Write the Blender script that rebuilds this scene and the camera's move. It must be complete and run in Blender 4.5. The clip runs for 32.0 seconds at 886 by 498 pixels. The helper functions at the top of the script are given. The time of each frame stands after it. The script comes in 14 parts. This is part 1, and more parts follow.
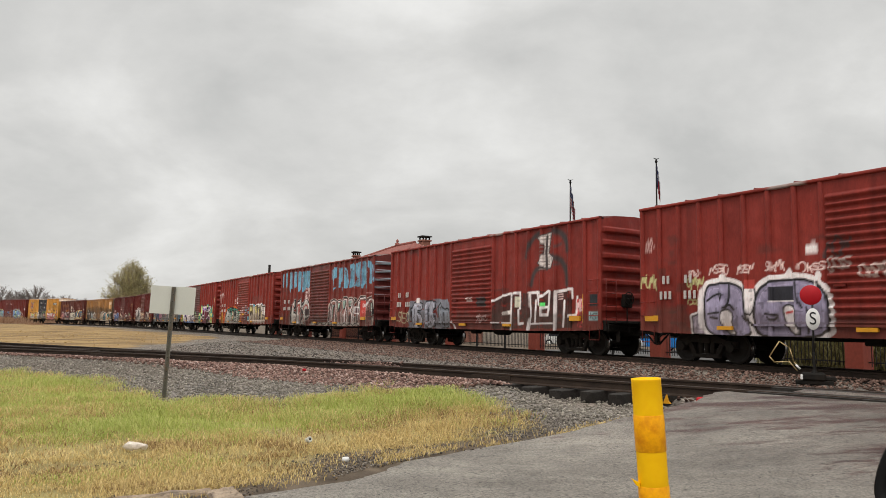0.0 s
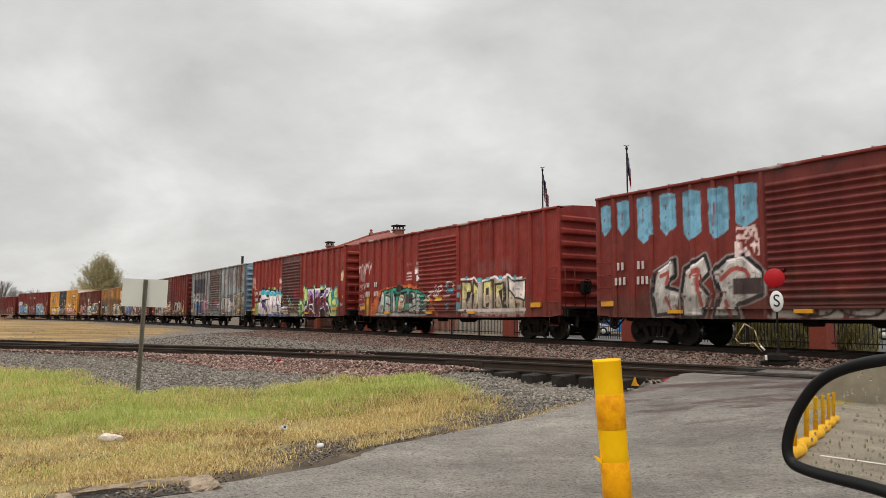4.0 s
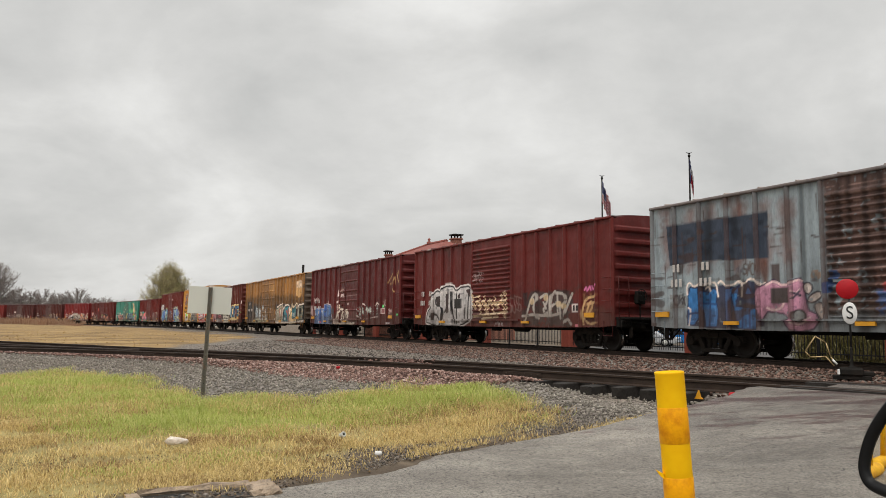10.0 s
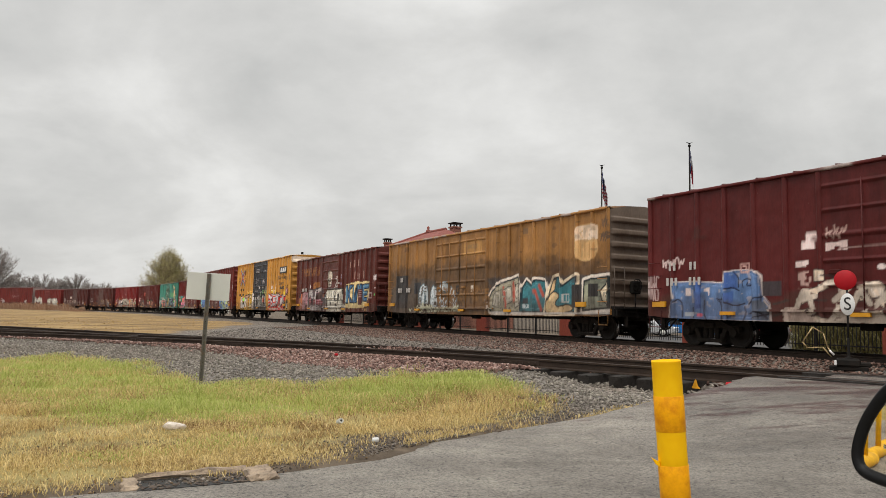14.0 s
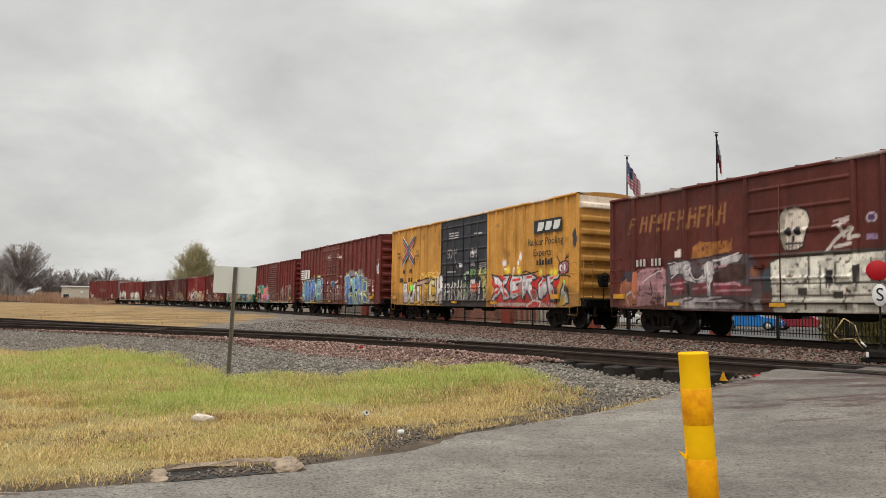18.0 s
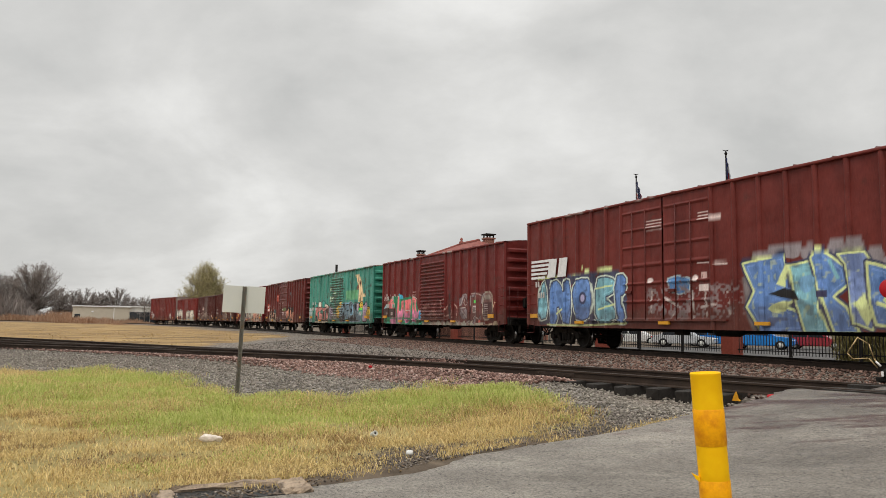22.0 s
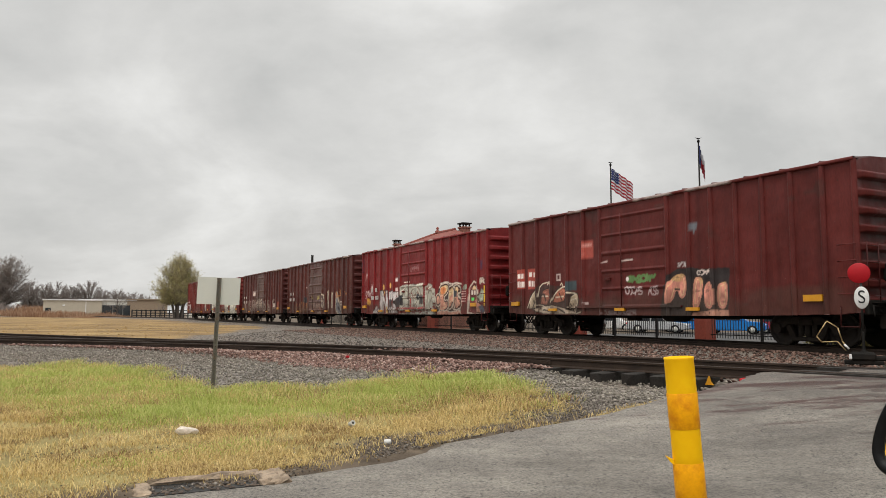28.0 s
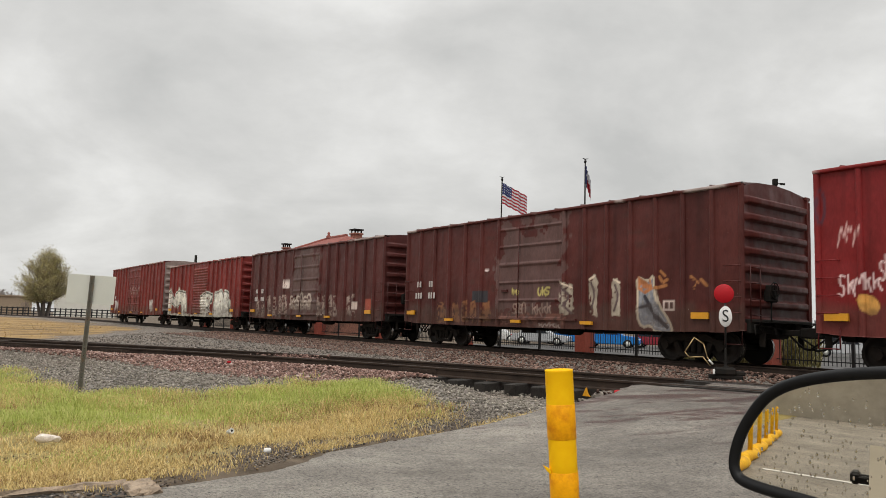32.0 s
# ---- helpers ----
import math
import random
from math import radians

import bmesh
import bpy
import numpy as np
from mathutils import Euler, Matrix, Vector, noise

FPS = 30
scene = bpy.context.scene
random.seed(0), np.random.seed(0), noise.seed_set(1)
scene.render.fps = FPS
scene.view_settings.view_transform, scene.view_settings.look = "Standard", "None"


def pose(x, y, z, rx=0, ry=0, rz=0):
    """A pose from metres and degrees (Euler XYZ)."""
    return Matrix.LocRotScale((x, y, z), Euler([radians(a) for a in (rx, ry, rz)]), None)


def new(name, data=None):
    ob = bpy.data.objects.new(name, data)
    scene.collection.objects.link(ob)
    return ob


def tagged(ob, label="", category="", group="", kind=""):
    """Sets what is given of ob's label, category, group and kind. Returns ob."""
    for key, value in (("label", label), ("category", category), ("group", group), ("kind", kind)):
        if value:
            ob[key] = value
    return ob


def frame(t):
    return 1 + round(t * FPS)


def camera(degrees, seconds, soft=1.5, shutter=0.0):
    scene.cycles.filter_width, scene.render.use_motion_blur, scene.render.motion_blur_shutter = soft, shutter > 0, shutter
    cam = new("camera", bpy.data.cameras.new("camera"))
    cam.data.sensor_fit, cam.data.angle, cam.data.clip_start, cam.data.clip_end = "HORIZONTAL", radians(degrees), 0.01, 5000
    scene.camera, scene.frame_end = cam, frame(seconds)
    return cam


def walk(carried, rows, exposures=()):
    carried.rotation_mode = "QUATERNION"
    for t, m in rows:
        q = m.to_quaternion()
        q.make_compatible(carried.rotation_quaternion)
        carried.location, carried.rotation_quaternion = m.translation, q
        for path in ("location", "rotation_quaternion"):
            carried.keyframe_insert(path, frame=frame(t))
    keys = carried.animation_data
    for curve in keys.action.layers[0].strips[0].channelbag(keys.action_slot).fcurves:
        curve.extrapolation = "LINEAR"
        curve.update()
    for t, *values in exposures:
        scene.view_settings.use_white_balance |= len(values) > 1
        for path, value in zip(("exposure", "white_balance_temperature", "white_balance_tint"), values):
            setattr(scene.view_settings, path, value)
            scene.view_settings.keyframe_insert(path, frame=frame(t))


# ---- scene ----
# ---------------------------------------------------------------- camera
cam = camera(62.7, 32.0, soft=0.4, shutter=0.04)
# seconds, eye x y z, yaw, pitch, roll
PATH = [
    (0.0, -0.048, 0.127, 1.368, -0.37, 6.17, 1.22),
    (0.5, -0.052, 0.119, 1.361, -0.59, 6.31, 1.13),
    (1.0, -0.040, 0.118, 1.365, -1.07, 6.21, 1.15),
    (1.5, -0.025, 0.064, 1.359, -1.06, 6.31, 1.48),
    (2.0, -0.018, 0.011, 1.368, -0.83, 6.35, 1.07),
    (2.5, -0.007, -0.009, 1.361, -1.11, 5.78, 0.17),
    (3.0, 0.004, -0.007, 1.357, -1.80, 5.41, -0.07),
    (3.5, -0.005, -0.018, 1.357, -2.40, 5.32, 0.17),
    (5.5, -0.002, -0.017, 1.351, -2.04, 5.28, 0.65),
    (6.0, 0.001, -0.012, 1.353, -1.75, 5.22, 0.63),
    (6.5, 0.002, -0.010, 1.355, -1.46, 5.14, 0.41),
    (7.0, -0.002, -0.009, 1.352, -1.23, 5.03, 0.31),
    (7.5, 0.001, -0.004, 1.353, -1.37, 4.89, 0.53),
    (8.0, 0.003, 0.002, 1.352, -1.22, 4.89, 0.64),
    (8.5, -0.001, 0.004, 1.351, -0.07, 4.90, 0.80),
    (9.0, -0.005, -0.005, 1.354, 0.94, 5.18, 0.98),
    (9.5, -0.001, -0.005, 1.352, 1.69, 5.67, 0.85),
    (10.0, -0.006, -0.010, 1.355, 2.17, 5.98, 0.76),
    (10.5, -0.003, -0.005, 1.352, 2.21, 5.97, 0.88),
    (11.0, -0.001, 0.003, 1.354, 2.05, 5.77, 1.01),
    (11.5, 0.001, -0.003, 1.350, 1.93, 5.69, 1.07),
    (12.0, 0.002, 0.002, 1.354, 1.78, 5.62, 1.13),
    (12.5, -0.002, 0.000, 1.349, 1.65, 5.64, 1.11),
    (13.0, 0.000, 0.000, 1.350, 1.61, 5.62, 1.12),
    (13.5, -0.002, -0.001, 1.356, 1.71, 5.43, 1.08),
    (14.0, 0.001, -0.005, 1.348, 2.09, 5.07, 1.19),
    (14.5, -0.003, 0.016, 1.352, 2.46, 5.00, 1.25),
    (16.5, 0.002, 0.013, 1.350, 3.24, 4.50, 1.21),
    (17.0, 0.005, 0.012, 1.350, 3.64, 4.33, 1.09),
    (17.5, 0.004, 0.009, 1.348, 3.89, 4.23, 1.02),
    (18.0, 0.003, 0.006, 1.349, 3.99, 4.44, 0.99),
    (18.5, 0.004, 0.012, 1.346, 4.46, 5.03, 0.60),
    (19.0, 0.005, 0.012, 1.344, 5.35, 5.19, 0.36),
    (19.5, 0.005, 0.008, 1.346, 5.36, 5.27, 0.49),
    (20.0, 0.002, 0.011, 1.351, 5.04, 5.36, 0.55),
    (20.5, 0.008, 0.017, 1.346, 4.85, 5.52, 0.57),
    (21.0, 0.001, 0.020, 1.348, 4.81, 5.62, 0.75),
    (21.5, 0.003, 0.017, 1.344, 4.77, 5.83, 1.05),
    (22.0, 0.007, 0.027, 1.350, 4.75, 5.93, 0.94),
    (22.5, 0.006, 0.025, 1.345, 4.78, 5.89, 0.75),
    (23.0, 0.002, 0.019, 1.347, 4.68, 5.77, 0.68),
    (23.5, 0.004, 0.030, 1.347, 4.54, 5.68, 0.71),
    (24.0, 0.004, 0.024, 1.349, 4.14, 5.50, 0.78),
    (24.5, 0.005, 0.028, 1.346, 3.64, 5.39, 0.82),
    (25.0, 0.009, 0.031, 1.346, 3.37, 5.38, 0.74),
    (25.5, 0.009, 0.028, 1.348, 3.36, 5.35, 0.63),
    (26.0, 0.008, 0.035, 1.346, 3.63, 5.37, 0.62),
    (26.5, 0.006, 0.027, 1.345, 3.81, 5.31, 0.59),
    (28.5, 0.011, 0.028, 1.345, 2.24, 5.08, 0.09),
    (29.0, 0.012, 0.031, 1.346, 1.47, 5.06, 0.10),
    (29.5, 0.016, 0.021, 1.346, 0.27, 4.94, 0.29),
    (30.0, 0.012, 0.018, 1.346, -1.46, 4.87, 0.58),
    (30.5, 0.017, 0.023, 1.346, -3.18, 4.98, 1.03),
    (31.0, 0.019, 0.016, 1.348, -4.83, 5.15, 1.42),
    (31.5, 0.018, 0.021, 1.348, -5.65, 5.40, 1.43),
    (32.0, 0.009, 0.022, 1.353, -5.72, 5.87, 1.83),
]
walk(cam, [(t, pose(x, y, z, 90, 0, yaw) @ pose(0, 0, 0, pitch) @ pose(0, 0, 0, 0, 0, roll)) for t, x, y, z, yaw, pitch, roll in PATH],
     exposures=[(0.0, 0.0), (32.0, 0.0)])

# ---------------------------------------------------------------- world and sun
SUN_ELEV, SUN_ROT = 62.0, 200.0
world = bpy.data.worlds.new("overcast_sky")
scene.world = world
world.use_nodes = True


def link(nt, a, b):
    nt.links.new(a, b)


def make_sky():
    nt = world.node_tree
    nt.nodes.clear()
    N = nt.nodes.new
    out, bg = N("ShaderNodeOutputWorld"), N("ShaderNodeBackground")
    sky = N("ShaderNodeTexSky")
    sky.sky_type, sky.sun_disc = "NISHITA", False
    sky.sun_elevation, sky.sun_rotation, sky.air_density, sky.dust_density = radians(SUN_ELEV), radians(SUN_ROT), 1.0, 3.0
    # cloud deck: the view direction is thrown onto a flat layer, so that the clouds shrink towards the horizon
    tc, sep = N("ShaderNodeTexCoord"), N("ShaderNodeSeparateXYZ")
    link(nt, tc.outputs["Generated"], sep.inputs[0])
    up = N("ShaderNodeMath"); up.operation = "ADD"; up.inputs[1].default_value = 0.42
    ab = N("ShaderNodeMath"); ab.operation = "ABSOLUTE"
    link(nt, sep.outputs["Z"], ab.inputs[0]); link(nt, ab.outputs[0], up.inputs[0])
    com = N("ShaderNodeCombineXYZ")
    for k, ax in enumerate("XY"):
        dv = N("ShaderNodeMath"); dv.operation = "DIVIDE"
        link(nt, sep.outputs[ax], dv.inputs[0]); link(nt, up.outputs[0], dv.inputs[1]); link(nt, dv.outputs[0], com.inputs[k])
    mp = N("ShaderNodeMapping"); mp.inputs["Scale"].default_value = (1.15, 1.3, 1.0); mp.inputs["Location"].default_value = (3.1, 0.6, 0.0)
    link(nt, com.outputs[0], mp.inputs[0])
    n1, n2 = N("ShaderNodeTexNoise"), N("ShaderNodeTexNoise")
    n1.inputs["Scale"].default_value, n1.inputs["Detail"].default_value, n1.inputs["Roughness"].default_value = 1.5, 6.0, 0.5
    n1.inputs["Distortion"].default_value = 0.7
    n2.inputs["Scale"].default_value, n2.inputs["Detail"].default_value, n2.inputs["Roughness"].default_value = 7.0, 6.0, 0.6
    link(nt, mp.outputs[0], n1.inputs["Vector"]); link(nt, mp.outputs[0], n2.inputs["Vector"])
    mx = N("ShaderNodeMix"); mx.inputs[0].default_value = 0.2
    link(nt, n1.outputs[0], mx.inputs[2]); link(nt, n2.outputs[0], mx.inputs[3])
    ramp = N("ShaderNodeValToRGB")
    e = ramp.color_ramp.elements
    e[0].position, e[0].color = 0.33, (0.54, 0.54, 0.525, 1)
    e[1].position, e[1].color = 0.68, (0.84, 0.835, 0.812, 1)
    mid = e.new(0.5); mid.color = (0.665, 0.66, 0.64, 1)
    link(nt, mx.outputs[0], ramp.inputs[0])
    # a little of the clear sky's own light behind the thin cloud
    scl = N("ShaderNodeVectorMath"); scl.operation = "SCALE"; scl.inputs["Scale"].default_value = 0.1
    link(nt, sky.outputs[0], scl.inputs[0])
    mix = N("ShaderNodeMix"); mix.data_type = "RGBA"; mix.inputs[0].default_value = 0.96
    link(nt, scl.outputs[0], mix.inputs[6]); link(nt, ramp.outputs[0], mix.inputs[7])
    # an overcast sky grows brighter towards the zenith
    zen = N("ShaderNodeMapRange"); zen.interpolation_type = "SMOOTHSTEP"
    zen.inputs[1].default_value, zen.inputs[2].default_value, zen.inputs[3].default_value, zen.inputs[4].default_value = 0.36, 1.0, 1.0, 2.1
    link(nt, sep.outputs["Z"], zen.inputs[0])
    low = N("ShaderNodeMapRange"); low.interpolation_type = "SMOOTHSTEP"
    low.inputs[1].default_value, low.inputs[2].default_value, low.inputs[3].default_value, low.inputs[4].default_value = 0.0, 0.2, 0.93, 1.02
    link(nt, sep.outputs["Z"], low.inputs[0])
    dim = N("ShaderNodeVectorMath"); dim.operation = "SCALE"
    link(nt, mix.outputs[2], dim.inputs[0]); link(nt, low.outputs[0], dim.inputs["Scale"])
    lift = N("ShaderNodeVectorMath"); lift.operation = "SCALE"
    link(nt, dim.outputs[0], lift.inputs[0]); link(nt, zen.outputs[0], lift.inputs["Scale"])
    link(nt, lift.outputs[0], bg.inputs[0])
    bg.inputs[1].default_value = 1.03
    link(nt, bg.outputs[0], out.inputs[0])


make_sky()
sun = new("sun", bpy.data.lights.new("sun", "SUN"))
sun.data.energy, sun.data.angle, sun.data.color = 1.5, radians(40), (1.0, 0.97, 0.92)
sun.matrix_world = pose(0, 0, 60, 90 - SUN_ELEV, 0, 180 - SUN_ROT)

# ---------------------------------------------------------------- plan
RAIL_Z = 0.52           # top of the rails
TRK_YAW = 30.466        # heading of the train's track, degrees left of +y
TRK_D = 18.54           # distance of its centre line from the origin
TRK_S0, TRK_R = 114.8, 251.7   # straight up to S0, then a left-hand curve
TA = radians(TRK_YAW)
TU = np.array([-math.sin(TA), math.cos(TA)])
TN = np.array([math.cos(TA), math.sin(TA)])


def on_track(s, off=0.0):
    """x, y and heading of the train's track at s; off metres away from the camera's side."""
    base = TN * TRK_D
    if s <= TRK_S0:
        p, h = base + TU * s, TA
    else:
        q = (s - TRK_S0) / TRK_R
        c = base + TU * TRK_S0 - TN * TRK_R
        h = TA + q
        p = c + np.array([math.cos(h), math.sin(h)]) * TRK_R
    return p[0] + off * math.cos(h), p[1] + off * math.sin(h), h


# siding: an arc through the yard; centre and radius of its middle line
def siding_point(q, off=0.0):
    """q metres along the siding from its crossing with the road (growing to the left); off metres away from the camera."""
    # heading turns from 51 degrees at the road to about 76 degrees at the far left
    h, x, y, ds, k = radians(51.0), 4.85, 12.25, 0.25, 0
    if q < 0:
        x, y = x + math.sin(h) * -q, y - math.cos(h) * -q
    else:
        steps = int(q / ds)
        for k in range(steps + 1):
            d = ds if k < steps else q - steps * ds
            x, y = x - math.sin(h) * d, y + math.cos(h) * d
            if 4.0 < (k * ds) < 20.0:
                h += radians(1.6) * d
    return x + off * math.cos(h), y + off * math.sin(h), h


SIDING = np.array([siding_point(q)[:2] for q in np.arange(-14, 46, 0.5)])


def siding_dist(x, y):
    """Distance to the siding's middle line, positive on the camera's side."""
    x, y = np.asarray(x, float), np.asarray(y, float)
    best, sign = np.full(x.shape, 1e9), np.ones(x.shape)
    for (ax, ay), (bx, by) in zip(SIDING[:-1], SIDING[1:]):
        dx, dy = bx - ax, by - ay
        l2 = dx * dx + dy * dy
        t = np.clip(((x - ax) * dx + (y - ay) * dy) / l2, 0, 1)
        d = np.hypot(x - ax - t * dx, y - ay - t * dy)
        s = np.where((x - ax) * dy - (y - ay) * dx > 0, -1.0, 1.0)
        m = d < best
        best, sign = np.where(m, d, best), np.where(m, s, sign)
    return best * sign


def smooth(a, b, v):
    t = np.clip((v - a) / (b - a), 0, 1)
    return t * t * (3 - 2 * t)


def track_dist(x, y):
    """Signed distance to the train's track: negative on the camera's side."""
    x, y = np.asarray(x, float), np.asarray(y, float)
    s = x * TU[0] + y * TU[1]
    straight = x * TN[0] + y * TN[1] - TRK_D
    c = TN * TRK_D + TU * TRK_S0 - TN * TRK_R
    arc = np.hypot(x - c[0], y - c[1]) - TRK_R
    return np.where(s > TRK_S0, arc, straight)


def road_edge(y):
    """x of the road's grassy edge at y."""
    return np.interp(y, [4.4, 4.75, 5.3, 5.9, 6.6, 7.5, 8.1, 8.45, 8.8, 9.2, 9.65, 9.9, 10.4, 11.4, 13.0, 40], [-60.0, -3.2, -2.3, -1.55, -0.93, -0.4, 0.12, 0.7, 1.25, 1.8, 2.42, 2.9, 3.6, 4.45, 5.6, 28])


def grass_edge(x):
    """Distance from the siding at which the grass begins."""
    return np.interp(x, [-12, -8.5, -6.3, -4.6, -2.9, -2.0, -1.2, -0.15, 0.7, 1.2, 1.7], [4.5, 4.0, 4.8, 5.4, 5.1, 4.2, 2.9, 2.65, 3.5, 3.8, 4.2])


def ground_z(x, y):
    x, y = np.asarray(x, float), np.asarray(y, float)
    d, n = siding_dist(x, y), track_dist(x, y)
    z = 0.03 + 0.33 * (1 - np.clip((d - 1.3) / 4.0, 0, 1))
    z = np.where(d < 1.0, 0.33 - 0.06 * (np.abs(d) < 1.2), z)
    z = z - 0.17 * smooth(0.9, 2.2, x) * smooth(0.3, 1.1, d) * (1 - smooth(1.6, 3.5, d)) * (n < 0)
    beyond = smooth(1.0, 4.0, -d)
    z = z - 0.12 * beyond * (1 - smooth(-4.5, -1.6, n))
    z = np.where(n > 1.6, 0.33 - 0.1 * smooth(1.6, 5.0, n), z)
    # the parking lot lies lower
    s = x * TU[0] + y * TU[1]
    return z - 0.33 * smooth(7.0, 10.0, n) * (1 - smooth(60, 75, n)) * (1 - smooth(42, 47, s)) * smooth(-60, -45, s)


def road_z(x, y):
    d = siding_dist(x, y)
    return 0.03 + 0.46 * (1 - smooth(1.0, 6.5, d))

# ---------------------------------------------------------------- materials
def mat_base(name):
    m = bpy.data.materials.new(name)
    m.use_nodes = True
    nt = m.node_tree
    return m, nt, nt.nodes["Principled BSDF"], nt.nodes.new


def tex(nt, scale, detail=4.0, rough=0.55, coords=None, stretch=None):
    n = nt.nodes.new("ShaderNodeTexNoise")
    n.inputs["Scale"].default_value, n.inputs["Detail"].default_value, n.inputs["Roughness"].default_value = scale, detail, rough
    src = coords
    if src is None:
        g = nt.nodes.new("ShaderNodeTexCoord")
        src = g.outputs["Object"]
    if stretch:
        mp = nt.nodes.new("ShaderNodeMapping")
        mp.inputs["Scale"].default_value = stretch
        link(nt, src, mp.inputs[0])
        src = mp.outputs[0]
    link(nt, src, n.inputs["Vector"])
    return n.outputs[0]


def ramp(nt, fac, stops):
    r = nt.nodes.new("ShaderNodeValToRGB")
    e = r.color_ramp.elements
    while len(e) < len(stops):
        e.new(0.5)
    for k, (p, c) in enumerate(stops):
        e[k].position = p
        e[k].color = (*c, 1) if len(c) == 3 else c
    link(nt, fac, r.inputs[0])
    return r.outputs[0]


def blend(nt, fac, a, b, kind="MIX"):
    m = nt.nodes.new("ShaderNodeMix")
    m.data_type, m.blend_type = "RGBA", kind
    for sock, v in ((m.inputs[0], fac), (m.inputs[6], a), (m.inputs[7], b)):
        if isinstance(v, (int, float)):
            sock.default_value = v
        elif isinstance(v, tuple):
            sock.default_value = (*v, 1) if len(v) == 3 else v
        else:
            link(nt, v, sock)
    return m.outputs[2]


def bump(nt, bsdf, height, strength=0.3, dist=0.01):
    b = nt.nodes.new("ShaderNodeBump")
    b.inputs["Strength"].default_value, b.inputs["Distance"].default_value = strength, dist
    link(nt, height, b.inputs["Height"])
    link(nt, b.outputs[0], bsdf.inputs["Normal"])


def simple(name, colour, rough=0.6, metal=0.0, var=0.25, scale=6.0, dirt=None, bumpy=0.0, spec=0.5, fine=60.0):
    """Colour with two scales of variation."""
    m, nt, b, N = mat_base(name)
    dark = tuple(c * (1 - var) for c in colour)
    lite = tuple(min(1, c * (1 + var)) for c in colour)
    c = ramp(nt, tex(nt, scale), [(0.3, dark), (0.7, lite)])
    f = tex(nt, fine, 2.0)
    c = blend(nt, 0.35, c, ramp(nt, f, [(0.35, dark), (0.65, lite)]))
    if dirt:
        c = blend(nt, ramp(nt, tex(nt, scale * 0.6, 6.0, 0.65), [(0.5, (0, 0, 0)), (0.68, (0.8, 0.8, 0.8))]), c, dirt)
    link(nt, c, b.inputs["Base Color"])
    b.inputs["Roughness"].default_value, b.inputs["Metallic"].default_value = rough, metal
    b.inputs["Specular IOR Level"].default_value = spec
    if bumpy:
        bump(nt, b, f, bumpy, 0.01)
    return m


def paint_material():
    """Car-body paint: the colour laid on each vertex, with grime, rust specks, dents and a damp gloss."""
    m, nt, b, N = mat_base("painted_steel")
    at = N("ShaderNodeAttribute"); at.attribute_name = "paint"
    c = at.outputs["Color"]
    grime = ramp(nt, tex(nt, 1.6, 6.0, 0.6, stretch=(1.0, 1.0, 0.35)), [(0.32, (0.94, 0.8, 0.77)), (0.58, (1.38, 1.22, 1.2))])
    c = blend(nt, 0.75, c, grime, "MULTIPLY")
    fine = ramp(nt, tex(nt, 24, 5.0, 0.7, stretch=(1, 1, 0.25)), [(0.3, (0.78, 0.78, 0.78)), (0.6, (1.17, 1.17, 1.17))])
    c = blend(nt, 0.7, c, fine, "MULTIPLY")
    rust = ramp(nt, tex(nt, 7.0, 8.0, 0.75), [(0.66, (0, 0, 0)), (0.7, (0.9, 0.9, 0.9))])
    c = blend(nt, rust, c, (0.06, 0.026, 0.018))
    chips = ramp(nt, tex(nt, 15.0, 6.0, 0.7), [(0.7, (0, 0, 0)), (0.73, (0.55, 0.55, 0.55))])
    c = blend(nt, chips, c, (0.5, 0.46, 0.42))
    link(nt, c, b.inputs["Base Color"])
    r = ramp(nt, tex(nt, 3.0, 5.0, 0.65), [(0.3, (0.3, 0.3, 0.3)), (0.7, (0.6, 0.6, 0.6))])
    link(nt, r, b.inputs["Roughness"])
    b.inputs["Specular IOR Level"].default_value = 0.22
    bump(nt, b, tex(nt, 1.3, 2.0, 0.45), 0.7, 0.1)
    return m


M_PAINT = paint_material()
M_DARK = simple("grimy_black_steel", (0.014, 0.0125, 0.011), 0.8, 0.0, 0.4, 4.0, (0.025, 0.018, 0.014), spec=0.15)
M_TRUCK = simple("rusty_cast_steel", (0.022, 0.018, 0.015), 0.85, 0.0, 0.4, 5.0, (0.035, 0.024, 0.018), 0.2, spec=0.15)
M_WHEEL = simple("worn_wheel_steel", (0.024, 0.02, 0.017), 0.6, 0.2, 0.3, 3.0, (0.035, 0.025, 0.02), spec=0.25)
M_TREAD = simple("polished_tread_steel", (0.35, 0.34, 0.33), 0.25, 1.0, 0.1)
M_RAIL = simple("rusty_rail_steel", (0.045, 0.03, 0.022), 0.65, 0.2, 0.35, 3.0, (0.024, 0.016, 0.013), 0.2, spec=0.3)
M_RAILTOP = simple("shiny_railhead_steel", (0.5, 0.45, 0.41), 0.4, 0.7, 0.2, 3.0, (0.2, 0.14, 0.1))
M_TIE = simple("creosoted_timber", (0.026, 0.022, 0.019), 0.85, 0.0, 0.4, 8.0, (0.055, 0.05, 0.046), 0.5, spec=0.25)
M_YREF = simple("yellow_reflector_tape", (0.66, 0.3, 0.016), 0.35, 0, 0.12)
M_WHITE = simple("white_stencil_paint", (0.75, 0.74, 0.72), 0.6, 0, 0.15)
M_STENCIL = simple("faded_white_stencil", (0.5, 0.46, 0.43), 0.65, 0, 0.25)
M_EMBLUE = simple("faded_blue_decal", (0.06, 0.12, 0.2), 0.6, 0, 0.15)
